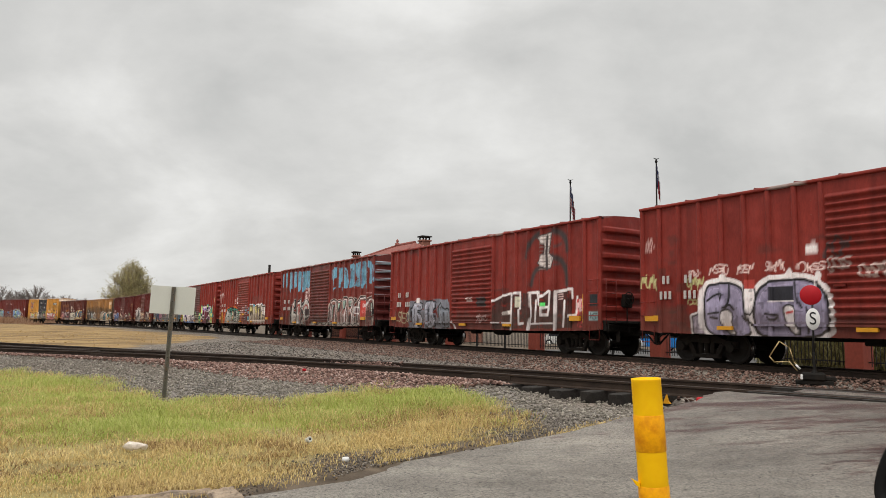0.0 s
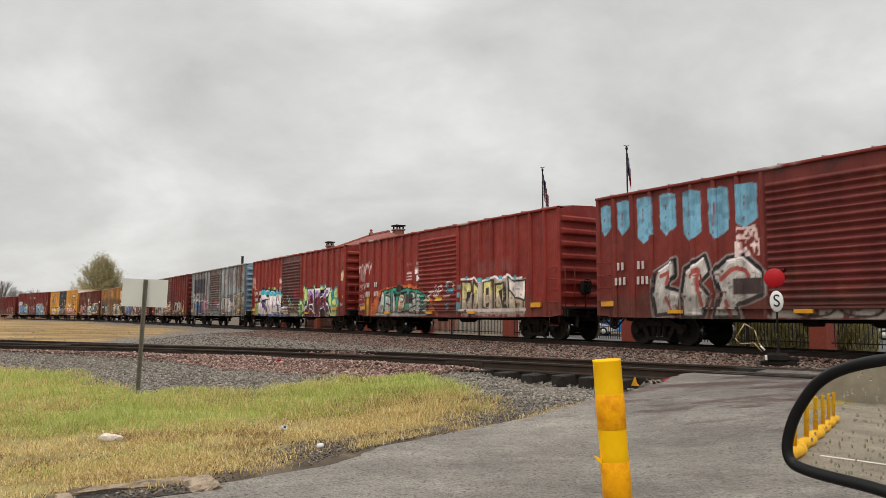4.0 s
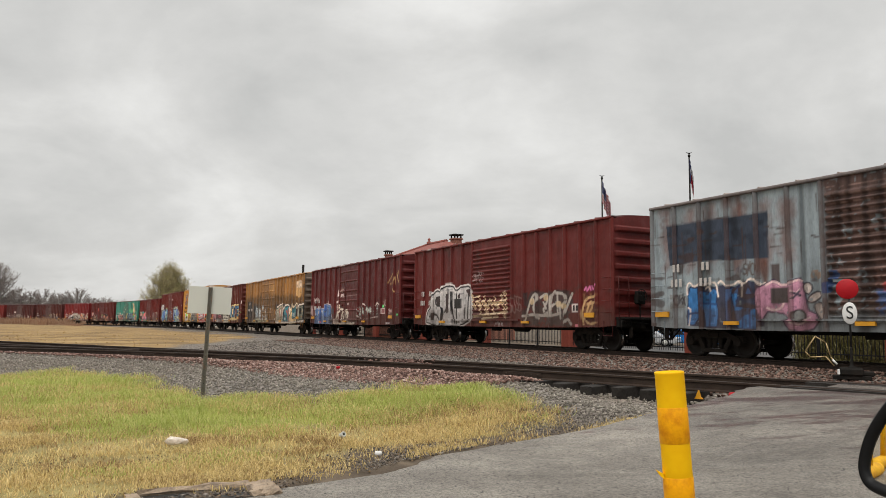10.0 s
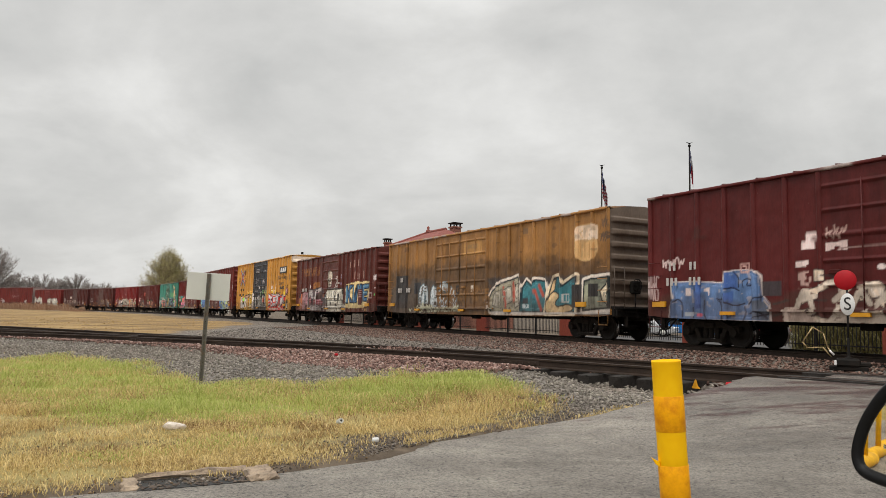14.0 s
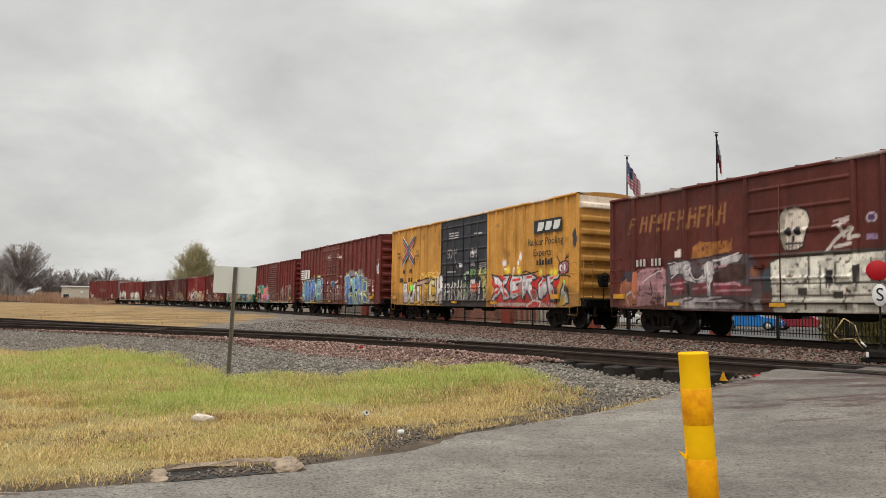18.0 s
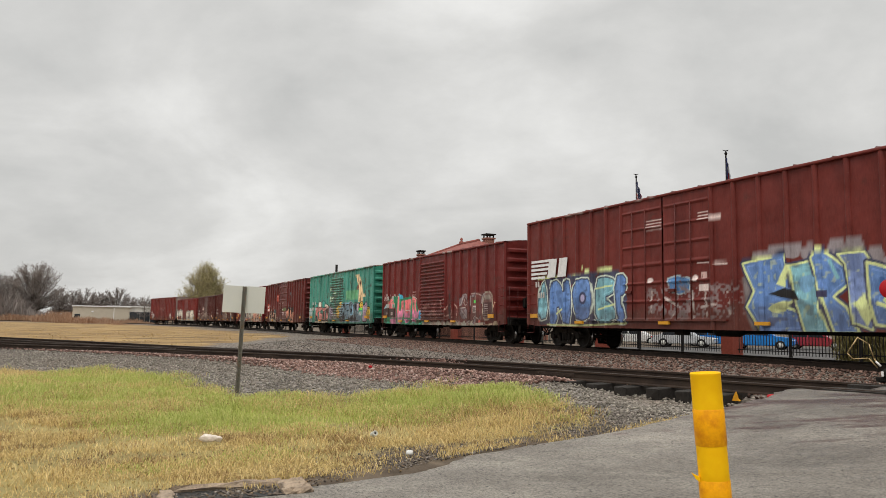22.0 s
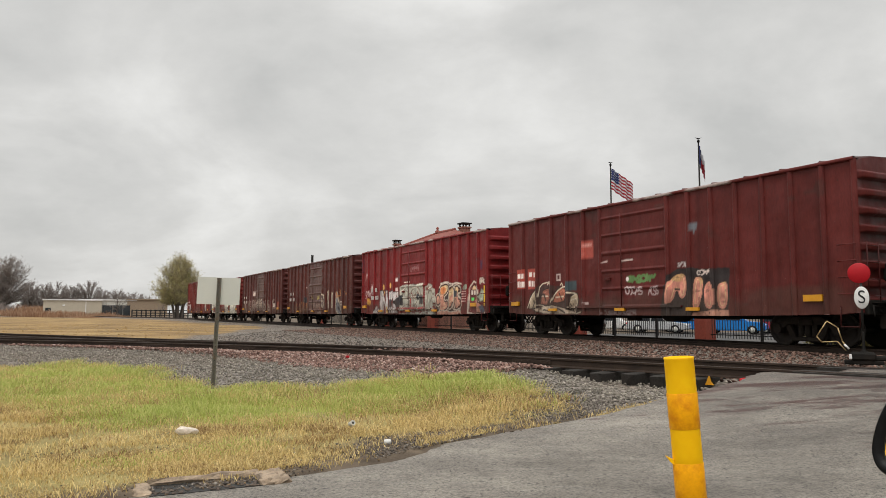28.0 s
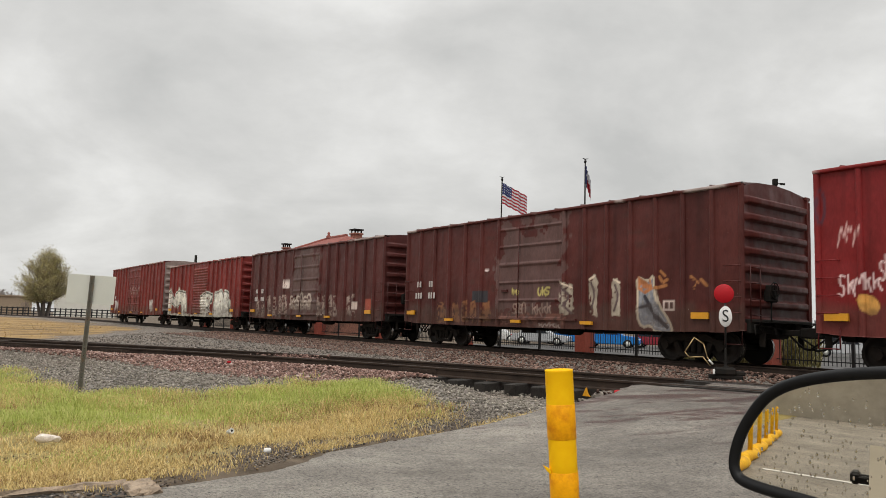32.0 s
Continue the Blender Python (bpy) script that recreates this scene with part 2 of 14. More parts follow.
M_EMRED = simple("faded_red_decal", (0.46, 0.06, 0.035), 0.6, 0, 0.15)


def bollard_material():
    m, nt, b, N = mat_base("yellow_plastic_sleeve")
    c = ramp(nt, tex(nt, 7, 5.0), [(0.3, (0.93, 0.47, 0.001)), (0.7, (1.0, 0.58, 0.002))])
    c = blend(nt, ramp(nt, tex(nt, 30, 6.0, 0.7), [(0.66, (0, 0, 0)), (0.74, (0.45, 0.45, 0.45))]), c, (0.5, 0.25, 0.01))
    link(nt, c, b.inputs["Base Color"])
    b.inputs["Roughness"].default_value = 0.55
    b.inputs["Specular IOR Level"].default_value = 0.18
    bump(nt, b, tex(nt, 40, 3.0), 0.15, 0.005)
    return m


M_YELLOW = bollard_material()
M_ORANGE = simple("amber_reflective_band", (0.95, 0.4, 0.004), 0.4, 0, 0.12, 14.0, (0.68, 0.22, 0.003), 0.0, spec=0.2)
M_SIGN = simple("unpainted_sign_back", (0.62, 0.62, 0.58), 0.45, 0.2, 0.06, 3.0)
M_POST = simple("galvanised_sign_post", (0.16, 0.15, 0.13), 0.55, 0.6, 0.3, 12.0, (0.2, 0.12, 0.07))
M_RED = simple("red_target_paint", (0.42, 0.005, 0.012), 0.5, 0, 0.15, spec=0.3)
M_BLACK = simple("black_paint", (0.012, 0.012, 0.012), 0.5, 0, 0.2)
M_BRICK = simple("brick_red_pillar", (0.25, 0.05, 0.03), 0.8, 0, 0.2, 9.0, None, 0.4)
M_CHIM = simple("chimney_brick", (0.24, 0.1, 0.07), 0.85, 0, 0.3, 8.0, None, 0.4)
M_TILE = simple("red_clay_tile", (0.22, 0.062, 0.046), 0.8, 0, 0.3, 3.0)
M_MORTAR = simple("pale_ridge_mortar", (0.5, 0.4, 0.35), 0.8, 0, 0.2, 3.0)
M_WALLB = simple("depot_brick_wall", (0.28, 0.12, 0.08), 0.85, 0, 0.25, 4.0)
M_IRON = simple("black_iron", (0.012, 0.012, 0.013), 0.5, 0.3, 0.2)
M_BUFF = simple("buff_metal_siding", (0.52, 0.46, 0.36), 0.6, 0, 0.08, 1.0)
M_CREAM = simple("cream_wall_panel", (0.62, 0.6, 0.54), 0.6, 0, 0.08, 1.0)
M_GLASSD = simple("dark_window_glass", (0.02, 0.025, 0.03), 0.1, 0, 0.2, 1.0, spec=0.8)
M_BARK = simple("grey_brown_bark", (0.12, 0.1, 0.085), 0.9, 0, 0.3, 5.0, None, 0.4)
M_TWIG = simple("bare_twigs", (0.26, 0.222, 0.2), 0.9, 0, 0.25, 2.0)
M_BUDTWIG = simple("olive_budding_twigs", (0.3, 0.25, 0.14), 0.9, 0, 0.3, 2.0)
M_BUDS = simple("yellow_green_buds", (0.42, 0.38, 0.14), 0.8, 0, 0.35, 1.0)
M_CONC = simple("weathered_concrete", (0.33, 0.25, 0.175), 0.85, 0, 0.4, 9.0, (0.1, 0.075, 0.055), 0.8)
M_BAG = simple("dirty_pale_plastic", (0.66, 0.58, 0.5), 0.4, 0, 0.15, 30.0, (0.42, 0.33, 0.25), 0.3)
M_MUD = simple("dark_wet_mud", (0.075, 0.055, 0.042), 0.8, 0, 0.4, 20.0, (0.16, 0.12, 0.085), 0.5)
M_DEEP = simple("shaded_hole_dark", (0.015, 0.014, 0.012), 0.6, 0, 0.3)
M_RUBBER = simple("black_rubber_trim", (0.006, 0.006, 0.0065), 0.5, 0, 0.15, 8.0, None, 0.1, spec=0.25)


def ground_material():
    """Soil, green and straw-coloured grass, and ballast by the masks laid on the sheet."""
    m, nt, b, N = mat_base("yard_ground")
    geo = N("ShaderNodeNewGeometry")
    P = geo.outputs["Position"]
    at = N("ShaderNodeAttribute"); at.attribute_name = "cover"
    sp = N("ShaderNodeSeparateColor")
    link(nt, at.outputs["Color"], sp.inputs[0])
    soil = ramp(nt, tex(nt, 3.0, 8.0, 0.65, P), [(0.3, (0.05, 0.037, 0.027)), (0.7, (0.185, 0.142, 0.1))])
    grass = ramp(nt, tex(nt, 1.1, 6.0, 0.6, P), [(0.3, (0.2, 0.16, 0.075)), (0.55, (0.34, 0.28, 0.11)), (0.75, (0.46, 0.36, 0.17))])
    straw = ramp(nt, tex(nt, 0.5, 7.0, 0.62, P, (0.35, 1, 1)), [(0.38, (0.135, 0.088, 0.046)), (0.5, (0.285, 0.185, 0.08)), (0.66, (0.41, 0.285, 0.13))])
    v = N("ShaderNodeTexVoronoi"); v.inputs["Scale"].default_value = 19.0
    link(nt, P, v.inputs["Vector"])
    stone = ramp(nt, v.outputs["Color"], [(0.1, (0.05, 0.044, 0.038)), (0.5, (0.165, 0.146, 0.126)), (0.9, (0.33, 0.295, 0.26))])
    pink = blend(nt, ramp(nt, tex(nt, 0.35, 4.0, 0.6, P), [(0.42, (0, 0, 0)), (0.6, (1, 1, 1))]), stone, (0.96, 0.88, 0.82), "MULTIPLY")
    wob = tex(nt, 2.2, 6.0, 0.7, P)

    def mask(ch, hard=0.22):
        a = N("ShaderNodeMath"); a.operation = "ADD"
        link(nt, sp.outputs[ch], a.inputs[0])
        s = N("ShaderNodeMath"); s.operation = "SUBTRACT"; s.inputs[1].default_value = 0.5
        link(nt, wob, s.inputs[0]); link(nt, s.outputs[0], a.inputs[1])
        return ramp(nt, a.outputs[0], [(0.5 - hard, (0, 0, 0)), (0.5 + hard, (1, 1, 1))])

    c = blend(nt, mask("Red"), soil, grass)
    c = blend(nt, mask("Blue"), c, straw)
    c = blend(nt, mask("Green"), c, pink)
    link(nt, c, b.inputs["Base Color"])
    b.inputs["Roughness"].default_value = 0.9
    b.inputs["Specular IOR Level"].default_value = 0.2
    grain = tex(nt, 14, 6.0, 0.7, P)
    h = blend(nt, mask("Green"), grain, blend(nt, 0.5, v.outputs["Distance"], grain))
    bump(nt, b, h, 0.7, 0.05)
    return m


def asphalt_material():
    """Worn asphalt: exposed aggregate, pits, and damp dark red stains that run across it near the crossing."""
    m, nt, b, N = mat_base("worn_wet_asphalt")
    geo = N("ShaderNodeNewGeometry")
    P = geo.outputs["Position"]
    big = ramp(nt, tex(nt, 0.6, 6.0, 0.6, P, (0.9, 1.1, 1)), [(0.32, (0.15, 0.136, 0.119)), (0.66, (0.285, 0.262, 0.23))])
    agg = ramp(nt, tex(nt, 42, 5.0, 0.8, P), [(0.4, (0.2, 0.2, 0.2)), (0.48, (0.95, 0.93, 0.91)), (0.62, (1.7, 1.66, 1.6))])
    c = blend(nt, 0.6, big, agg, "MULTIPLY")
    blot = ramp(nt, tex(nt, 3.4, 7.0, 0.75, P), [(0.35, (0.66, 0.64, 0.63)), (0.65, (1.3, 1.28, 1.25))])
    c = blend(nt, 0.5, c, blot, "MULTIPLY")
    # how near the crossing: distance along the road's climb
    dot = N("ShaderNodeVectorMath"); dot.operation = "DOT_PRODUCT"
    dot.inputs[1].default_value = (0.629, 0.777, 0)
    link(nt, P, dot.inputs[0])
    near = N("ShaderNodeMapRange")
    near.inputs[1].default_value, near.inputs[2].default_value, near.inputs[3].default_value, near.inputs[4].default_value = 6.0, 8.8, -0.14, 0.085
    link(nt, dot.outputs["Value"], near.inputs[0])
    streak = tex(nt, 1.5, 10.0, 0.78, P, (0.42, 1.8, 1))
    add = N("ShaderNodeMath"); add.operation = "ADD"
    link(nt, streak, add.inputs[0]); link(nt, near.outputs[0], add.inputs[1])
    stain = ramp(nt, add.outputs[0], [(0.555, (0, 0, 0)), (0.62, (0.9, 0.9, 0.9))])
    c = blend(nt, stain, c, (0.085, 0.042, 0.036))
    pits = ramp(nt, tex(nt, 17, 6.0, 0.8, P), [(0.6, (0, 0, 0)), (0.63, (0.9, 0.9, 0.9))])
    c = blend(nt, pits, c, (0.045, 0.038, 0.034))
    # patchy damp tone with the sky's sheen painted in: lighter left, darker right
    dx = N("ShaderNodeVectorMath"); dx.operation = "DOT_PRODUCT"
    dx.inputs[1].default_value = (0.93, -0.36, 0)
    link(nt, P, dx.inputs[0])
    side = N("ShaderNodeMapRange"); side.inputs[1].default_value, side.inputs[2].default_value, side.inputs[3].default_value, side.inputs[4].default_value = -2.0, 3.0, -0.15, 0.27
    link(nt, dx.outputs["Value"], side.inputs[0])
    sm = N("ShaderNodeMath"); sm.operation = "ADD"
    link(nt, tex(nt, 0.9, 7.0, 0.7, P, (0.5, 1.3, 1)), sm.inputs[0]); link(nt, side.outputs[0], sm.inputs[1])
    c = blend(nt, 1.0, c, ramp(nt, sm.outputs[0], [(0.38, (1.2, 1.2, 1.19)), (0.66, (0.7, 0.69, 0.68))]), "MULTIPLY")
    # small dark pits between the stones of the surface
    slit = ramp(nt, tex(nt, 24.0, 4.0, 0.7, P), [(0.61, (0, 0, 0)), (0.63, (0.85, 0.85, 0.85))])
    c = blend(nt, slit, c, (0.035, 0.03, 0.028))
    link(nt, c, b.inputs["Base Color"])
    r = ramp(nt, add.outputs[0], [(0.42, (0.6, 0.6, 0.6)), (0.64, (0.3, 0.3, 0.3))])
    link(nt, r, b.inputs["Roughness"])
    bump(nt, b, tex(nt, 30, 5.0, 0.75, P), 1.0, 0.035)
    return m


M_GROUND, M_ROAD = ground_material(), asphalt_material()


def island_material(name, stops, rough=0.9, thin=0.0):
    """A colour of its own for each loose piece of the mesh; thin pieces let some light through."""
    m, nt, b, N = mat_base(name)
    geo = N("ShaderNodeNewGeometry")
    c = ramp(nt, geo.outputs["Random Per Island"], stops)
    c = blend(nt, 0.4, c, ramp(nt, tex(nt, 40, 2.0), [(0.3, (0.75, 0.75, 0.75)), (0.7, (1, 1, 1))]), "MULTIPLY")
    link(nt, c, b.inputs["Base Color"])
    b.inputs["Roughness"].default_value = rough
    b.inputs["Specular IOR Level"].default_value = 0.25
    if thin:
        tr, mx = N("ShaderNodeBsdfTranslucent"), N("ShaderNodeMixShader")
        link(nt, c, tr.inputs[0])
        mx.inputs[0].default_value = thin
        link(nt, b.outputs[0], mx.inputs[1]); link(nt, tr.outputs[0], mx.inputs[2])
        link(nt, mx.outputs[0], nt.nodes["Material Output"].inputs[0])
    return m


M_PINKSTONE = island_material("pink_granite_ballast", [(0.0, (0.1, 0.058, 0.048)), (0.35, (0.21, 0.118, 0.096)), (0.8, (0.34, 0.21, 0.168)), (1.0, (0.5, 0.38, 0.33))], 0.75)
M_GREYSTONE = island_material("grey_limestone_ballast", [(0.0, (0.12, 0.104, 0.084)), (0.4, (0.215, 0.19, 0.157)), (0.8, (0.3, 0.268, 0.223)), (1.0, (0.44, 0.395, 0.33))], 0.75)
M_BROWNSTONE = island_material("brown_old_ballast", [(0.0, (0.045, 0.026, 0.02)), (0.5, (0.15, 0.088, 0.068)), (1.0, (0.29, 0.185, 0.145))], 0.85)
M_YARDSTONE = island_material("grey_yard_gravel", [(0.0, (0.04, 0.034, 0.03)), (0.5, (0.15, 0.127, 0.108)), (1.0, (0.34, 0.3, 0.26))], 0.85)
M_CRUMB = island_material("dark_soil_crumbs", [(0.0, (0.03, 0.022, 0.016)), (0.6, (0.11, 0.08, 0.055)), (1.0, (0.3, 0.2, 0.11))])
M_GREEN = island_material("green_grass_blades", [(0.0, (0.36, 0.42, 0.1)), (0.5, (0.48, 0.54, 0.14)), (1.0, (0.66, 0.64, 0.25))], 0.8, 0.4)
M_STRAW = island_material("straw_grass_blades", [(0.0, (0.5, 0.36, 0.15)), (0.5, (0.68, 0.51, 0.21)), (1.0, (0.84, 0.68, 0.35))], 0.8, 0.35)
M_FIELD = island_material("faded_field_grass", [(0.0, (0.34, 0.22, 0.095)), (0.5, (0.44, 0.3, 0.125)), (1.0, (0.54, 0.38, 0.17))], 0.85, 0.3)
M_DEAD = island_material("withered_brown_blades", [(0.0, (0.22, 0.13, 0.06)), (0.5, (0.36, 0.23, 0.1)), (1.0, (0.5, 0.34, 0.16))], 0.85, 0.3)
M_WEED = island_material("rust_brown_weeds", [(0.0, (0.24, 0.125, 0.075)), (0.5, (0.4, 0.24, 0.15)), (1.0, (0.52, 0.36, 0.24))], 0.9, 0.2)


# ---------------------------------------------------------------- mesh helpers
def part(name, bm, material, parent=None, label=""):
    """One mesh object from a bmesh, under a thing or a part."""
    me = bpy.data.meshes.new(name)
    bm.to_mesh(me)
    bm.free()
    for x in (material if isinstance(material, (list, tuple)) else [material]):
        me.materials.append(x)
    ob = new(name, me)
    if parent:
        ob.parent = parent
    if label:
        ob["label"] = label
    return ob


def share(name, ob, m, parent, label=""):
    """Another object on the mesh of ob."""
    o = new(name, ob.data)
    o.parent = parent
    o.matrix_basis = m
    if label:
        o["label"] = label
    return o


def box(bm, x0, x1, y0, y1, z0, z1, bevel=0.0, mi=0, m=None):
    vs = [bm.verts.new(v) for v in ((x0, y0, z0), (x1, y0, z0), (x1, y1, z0), (x0, y1, z0), (x0, y0, z1), (x1, y0, z1), (x1, y1, z1), (x0, y1, z1))]
    fs = [bm.faces.new([vs[i] for i in q]) for q in ((3, 2, 1, 0), (4, 5, 6, 7), (0, 1, 5, 4), (1, 2, 6, 5), (2, 3, 7, 6), (3, 0, 4, 7))]
    for f in fs:
        f.material_index = mi
    if bevel:
        es = list({e for f in fs for e in f.edges})
        r = bmesh.ops.bevel(bm, geom=es, offset=bevel, segments=1, affect="EDGES", profile=0.5)
        vs = list({v for f in r["faces"] for v in f.verts} | {v for v in vs if v.is_valid})
        for f in r["faces"]:
            f.material_index = mi
    if m is not None:
        bmesh.ops.transform(bm, matrix=m, verts=[v for v in vs if v.is_valid])
    return vs


def tube(bm, p, q, r0, r1=None, n=8, mi=0, caps=True):
    """A round bar from p to q."""
    r1 = r0 if r1 is None else r1
    p, q = Vector(p), Vector(q)
    d = q - p
    m = Matrix.Translation(p) @ d.to_track_quat("Z", "Y").to_matrix().to_4x4()
    a = [bm.verts.new(m @ Vector((r0 * math.cos(2 * math.pi * k / n), r0 * math.sin(2 * math.pi * k / n), 0))) for k in range(n)]
    b = [bm.verts.new(m @ Vector((r1 * math.cos(2 * math.pi * k / n), r1 * math.sin(2 * math.pi * k / n), d.length))) for k in range(n)]
    fs = [bm.faces.new((a[k], a[(k + 1) % n], b[(k + 1) % n], b[k])) for k in range(n)]
    for f in fs:
        f.smooth = True
    if caps:
        fs += [bm.faces.new(a[::-1]), bm.faces.new(b)]
    for f in fs:
        f.material_index = mi


def lathe(bm, profile, n=24, m=None, mi=0, smooth_faces=True):
    """Rings of (radius, z) about z; profile closed by its own ends."""
    rings = []
    for r, z in profile:
        if r < 1e-5:
            rings.append([bm.verts.new((0, 0, z))])
        else:
            rings.append([bm.verts.new((r * math.cos(2 * math.pi * k / n), r * math.sin(2 * math.pi * k / n), z)) for k in range(n)])
    for a, b in zip(rings[:-1], rings[1:]):
        for k in range(n):
            q = [a[k % len(a)], a[(k + 1) % len(a)], b[(k + 1) % len(b)], b[k % len(b)]]
            q = [v for i, v in enumerate(q) if v not in q[:i]]
            if len(q) > 2:
                f = bm.faces.new(q)
                f.smooth, f.material_index = smooth_faces, mi
    if m is not None:
        bmesh.ops.transform(bm, matrix=m, verts=[v for r in rings for v in r])


def raw_mesh(name, verts, faces, material, parent=None, smooth_faces=False):
    me = bpy.data.meshes.new(name)
    me.from_pydata([tuple(v) for v in verts], [], faces)
    for x in (material if isinstance(material, (list, tuple)) else [material]):
        me.materials.append(x)
    if smooth_faces:
        me.polygons.foreach_set("use_smooth", [True] * len(me.polygons))
    me.update()
    ob = new(name, me)
    if parent:
        ob.parent = parent
    return ob


def text_mesh(body, size, depth=0.004):
    """Lettering in the built-in font as mesh data, centred, in the plane x, y."""
    cu = bpy.data.curves.new("lettering", "FONT")
    cu.body, cu.size, cu.align_x, cu.align_y, cu.extrude = body, size, "CENTER", "CENTER", depth / 2
    ob = bpy.data.objects.new("lettering", cu)
    me = bpy.data.meshes.new_from_object(ob)
    bpy.data.objects.remove(ob)
    return me


def empty(name, m=None):
    o = new(name)
    o.empty_display_size = 0.3
    if m is not None:
        o.matrix_basis = m
    return o

# ---------------------------------------------------------------- the freight train
# Paint is laid on a fine grid of points on each car's side: body colour, weathering, then the sprayed work.
WH, BK = (0.72, 0.72, 0.70), (0.02, 0.02, 0.022)


def seg_dist(X, Z, pts):
    d = np.full(X.shape, 1e9)
    for (ax, az), (bx, bz) in zip(pts[:-1], pts[1:]):
        dx, dz = bx - ax, bz - az
        t = np.clip(((X - ax) * dx + (Z - az) * dz) / (dx * dx + dz * dz + 1e-9), 0, 1)
        d = np.minimum(d, np.hypot(X - ax - t * dx, Z - az - t * dz))
    return d


def value_noise(X, Z, cell, rng):
    gx, gz = X / cell, Z / cell
    ix, iz = np.floor(gx).astype(int), np.floor(gz).astype(int)
    fx, fz = gx - ix, gz - iz
    fx, fz = fx * fx * (3 - 2 * fx), fz * fz * (3 - 2 * fz)
    tab = rng.random((64, 64))
    g = lambda a, b: tab[a % 64, b % 64]
    return (g(ix, iz) * (1 - fx) + g(ix + 1, iz) * fx) * (1 - fz) + (g(ix, iz + 1) * (1 - fx) + g(ix + 1, iz + 1) * fx) * fz


def rounded(pts, times, closed):
    """Corners cut so many times."""
    for _ in range(times):
        pairs = list(zip(pts, pts[1:] + pts[:1])) if closed else list(zip(pts[:-1], pts[1:]))
        cut = [q for (a, b) in pairs for q in ((a[0] * 0.75 + b[0] * 0.25, a[1] * 0.75 + b[1] * 0.25), (a[0] * 0.25 + b[0] * 0.75, a[1] * 0.25 + b[1] * 0.75))]
        pts = cut if closed else [pts[0]] + cut + [pts[-1]]
    return pts


class Art:
    """Paint over a grid of X (metres from the side's left end) and Z (metres above the rail)."""

    def __init__(self, X, Z, base, seed, length):
        self.X, self.Z, self.L = X, Z, length
        self.rng = np.random.default_rng(seed)
        self.seed, self.k = seed, 0
        self.C = np.empty(X.shape + (3,))
        self.C[:] = base

    def spray(self, colour, alpha):
        """Fresh spray paint covers better than the old body colour."""
        self.lay(tuple(min(0.86, 1.36 * c) for c in colour) if max(colour) > 0.12 else colour, alpha)

    def lay(self, colour, alpha):
        a = np.clip(alpha, 0, 1)[..., None]
        self.C = self.C * (1 - a) + np.asarray(colour, float) * a

    def edge(self, d, soft=0.024):
        return np.clip(0.5 - d / max(soft, 0.024), 0, 1)

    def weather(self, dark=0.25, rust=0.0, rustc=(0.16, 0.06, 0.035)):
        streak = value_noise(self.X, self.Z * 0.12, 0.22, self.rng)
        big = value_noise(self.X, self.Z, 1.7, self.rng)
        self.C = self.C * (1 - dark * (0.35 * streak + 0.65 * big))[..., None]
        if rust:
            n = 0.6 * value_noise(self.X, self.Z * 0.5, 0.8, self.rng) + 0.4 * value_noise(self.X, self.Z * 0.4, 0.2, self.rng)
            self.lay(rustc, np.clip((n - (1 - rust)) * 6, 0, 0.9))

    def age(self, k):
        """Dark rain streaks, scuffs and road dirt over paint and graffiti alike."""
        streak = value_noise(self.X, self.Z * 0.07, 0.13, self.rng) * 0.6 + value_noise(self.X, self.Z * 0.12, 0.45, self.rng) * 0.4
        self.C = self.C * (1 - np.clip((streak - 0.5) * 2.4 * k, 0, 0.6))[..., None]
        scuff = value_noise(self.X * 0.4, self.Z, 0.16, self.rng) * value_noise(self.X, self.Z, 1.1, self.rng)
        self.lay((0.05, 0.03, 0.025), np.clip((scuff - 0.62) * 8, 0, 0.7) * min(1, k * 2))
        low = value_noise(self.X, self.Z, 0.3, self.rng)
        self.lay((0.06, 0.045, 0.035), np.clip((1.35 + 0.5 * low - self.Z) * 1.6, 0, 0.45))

    def field(self, cell):
        """Noise over the side, the same on every sheet of it."""
        self.k += 1
        return value_noise(self.X, self.Z, cell, np.random.default_rng(1000 * self.seed + self.k))

    def spread(self, d, worn, wob):
        """A distance made uneven along its edge, and the paint that wear has left."""
        if wob:
            d = d + wob * (self.field(0.3) * 0.6 + self.field(0.1) * 0.4 - 0.5)
        keep = 1.0
        if worn:
            keep = np.clip((self.field(0.35) * 0.4 + self.field(0.08) * 0.6 - worn - 0.12) * 8, 0, 1)
        return d, keep

    def near(self, pts, pad):
        xs, zs = [p[0] for p in pts], [p[1] for p in pts]
        return self.X.max() > min(xs) - pad and self.X.min() < max(xs) + pad and self.Z.max() > min(zs) - pad

    def poly(self, pts, fill, line=None, lw=0.04, halo=None, hw=0.08, fill2=None, split=1.7, worn=0.0, wob=0.035, curve=0, soft=0.022, alpha=1.0):
        """A sprayed shape with the corners pts, in metres: filled, outlined, and set on a wider ground."""
        self.k += 9
        if not self.near(pts, 0.6):
            return
        pts = rounded(pts, curve, True)
        d = seg_dist(self.X, self.Z, pts + pts[:1])
        inside = np.zeros(self.X.shape, bool)
        for (ax, az), (bx, bz) in zip(pts, pts[1:] + pts[:1]):
            inside ^= ((az > self.Z) != (bz > self.Z)) & (self.X < (bx - ax) * (self.Z - az) / (bz - az + 1e-9) + ax)
        k0 = self.k
        d, keep = self.spread(np.where(inside, -d, d), worn, wob)
        if halo is not None:
            self.spray(halo, self.edge(d - hw - (lw if line is not None else 0)) * keep)
        if line is not None:
            self.spray(line, self.edge(d - lw * 0.75) * keep)
        body = d + (lw * 0.75 if line is not None else 0)
        self.spray(fill, self.edge(body, soft) * keep * alpha)
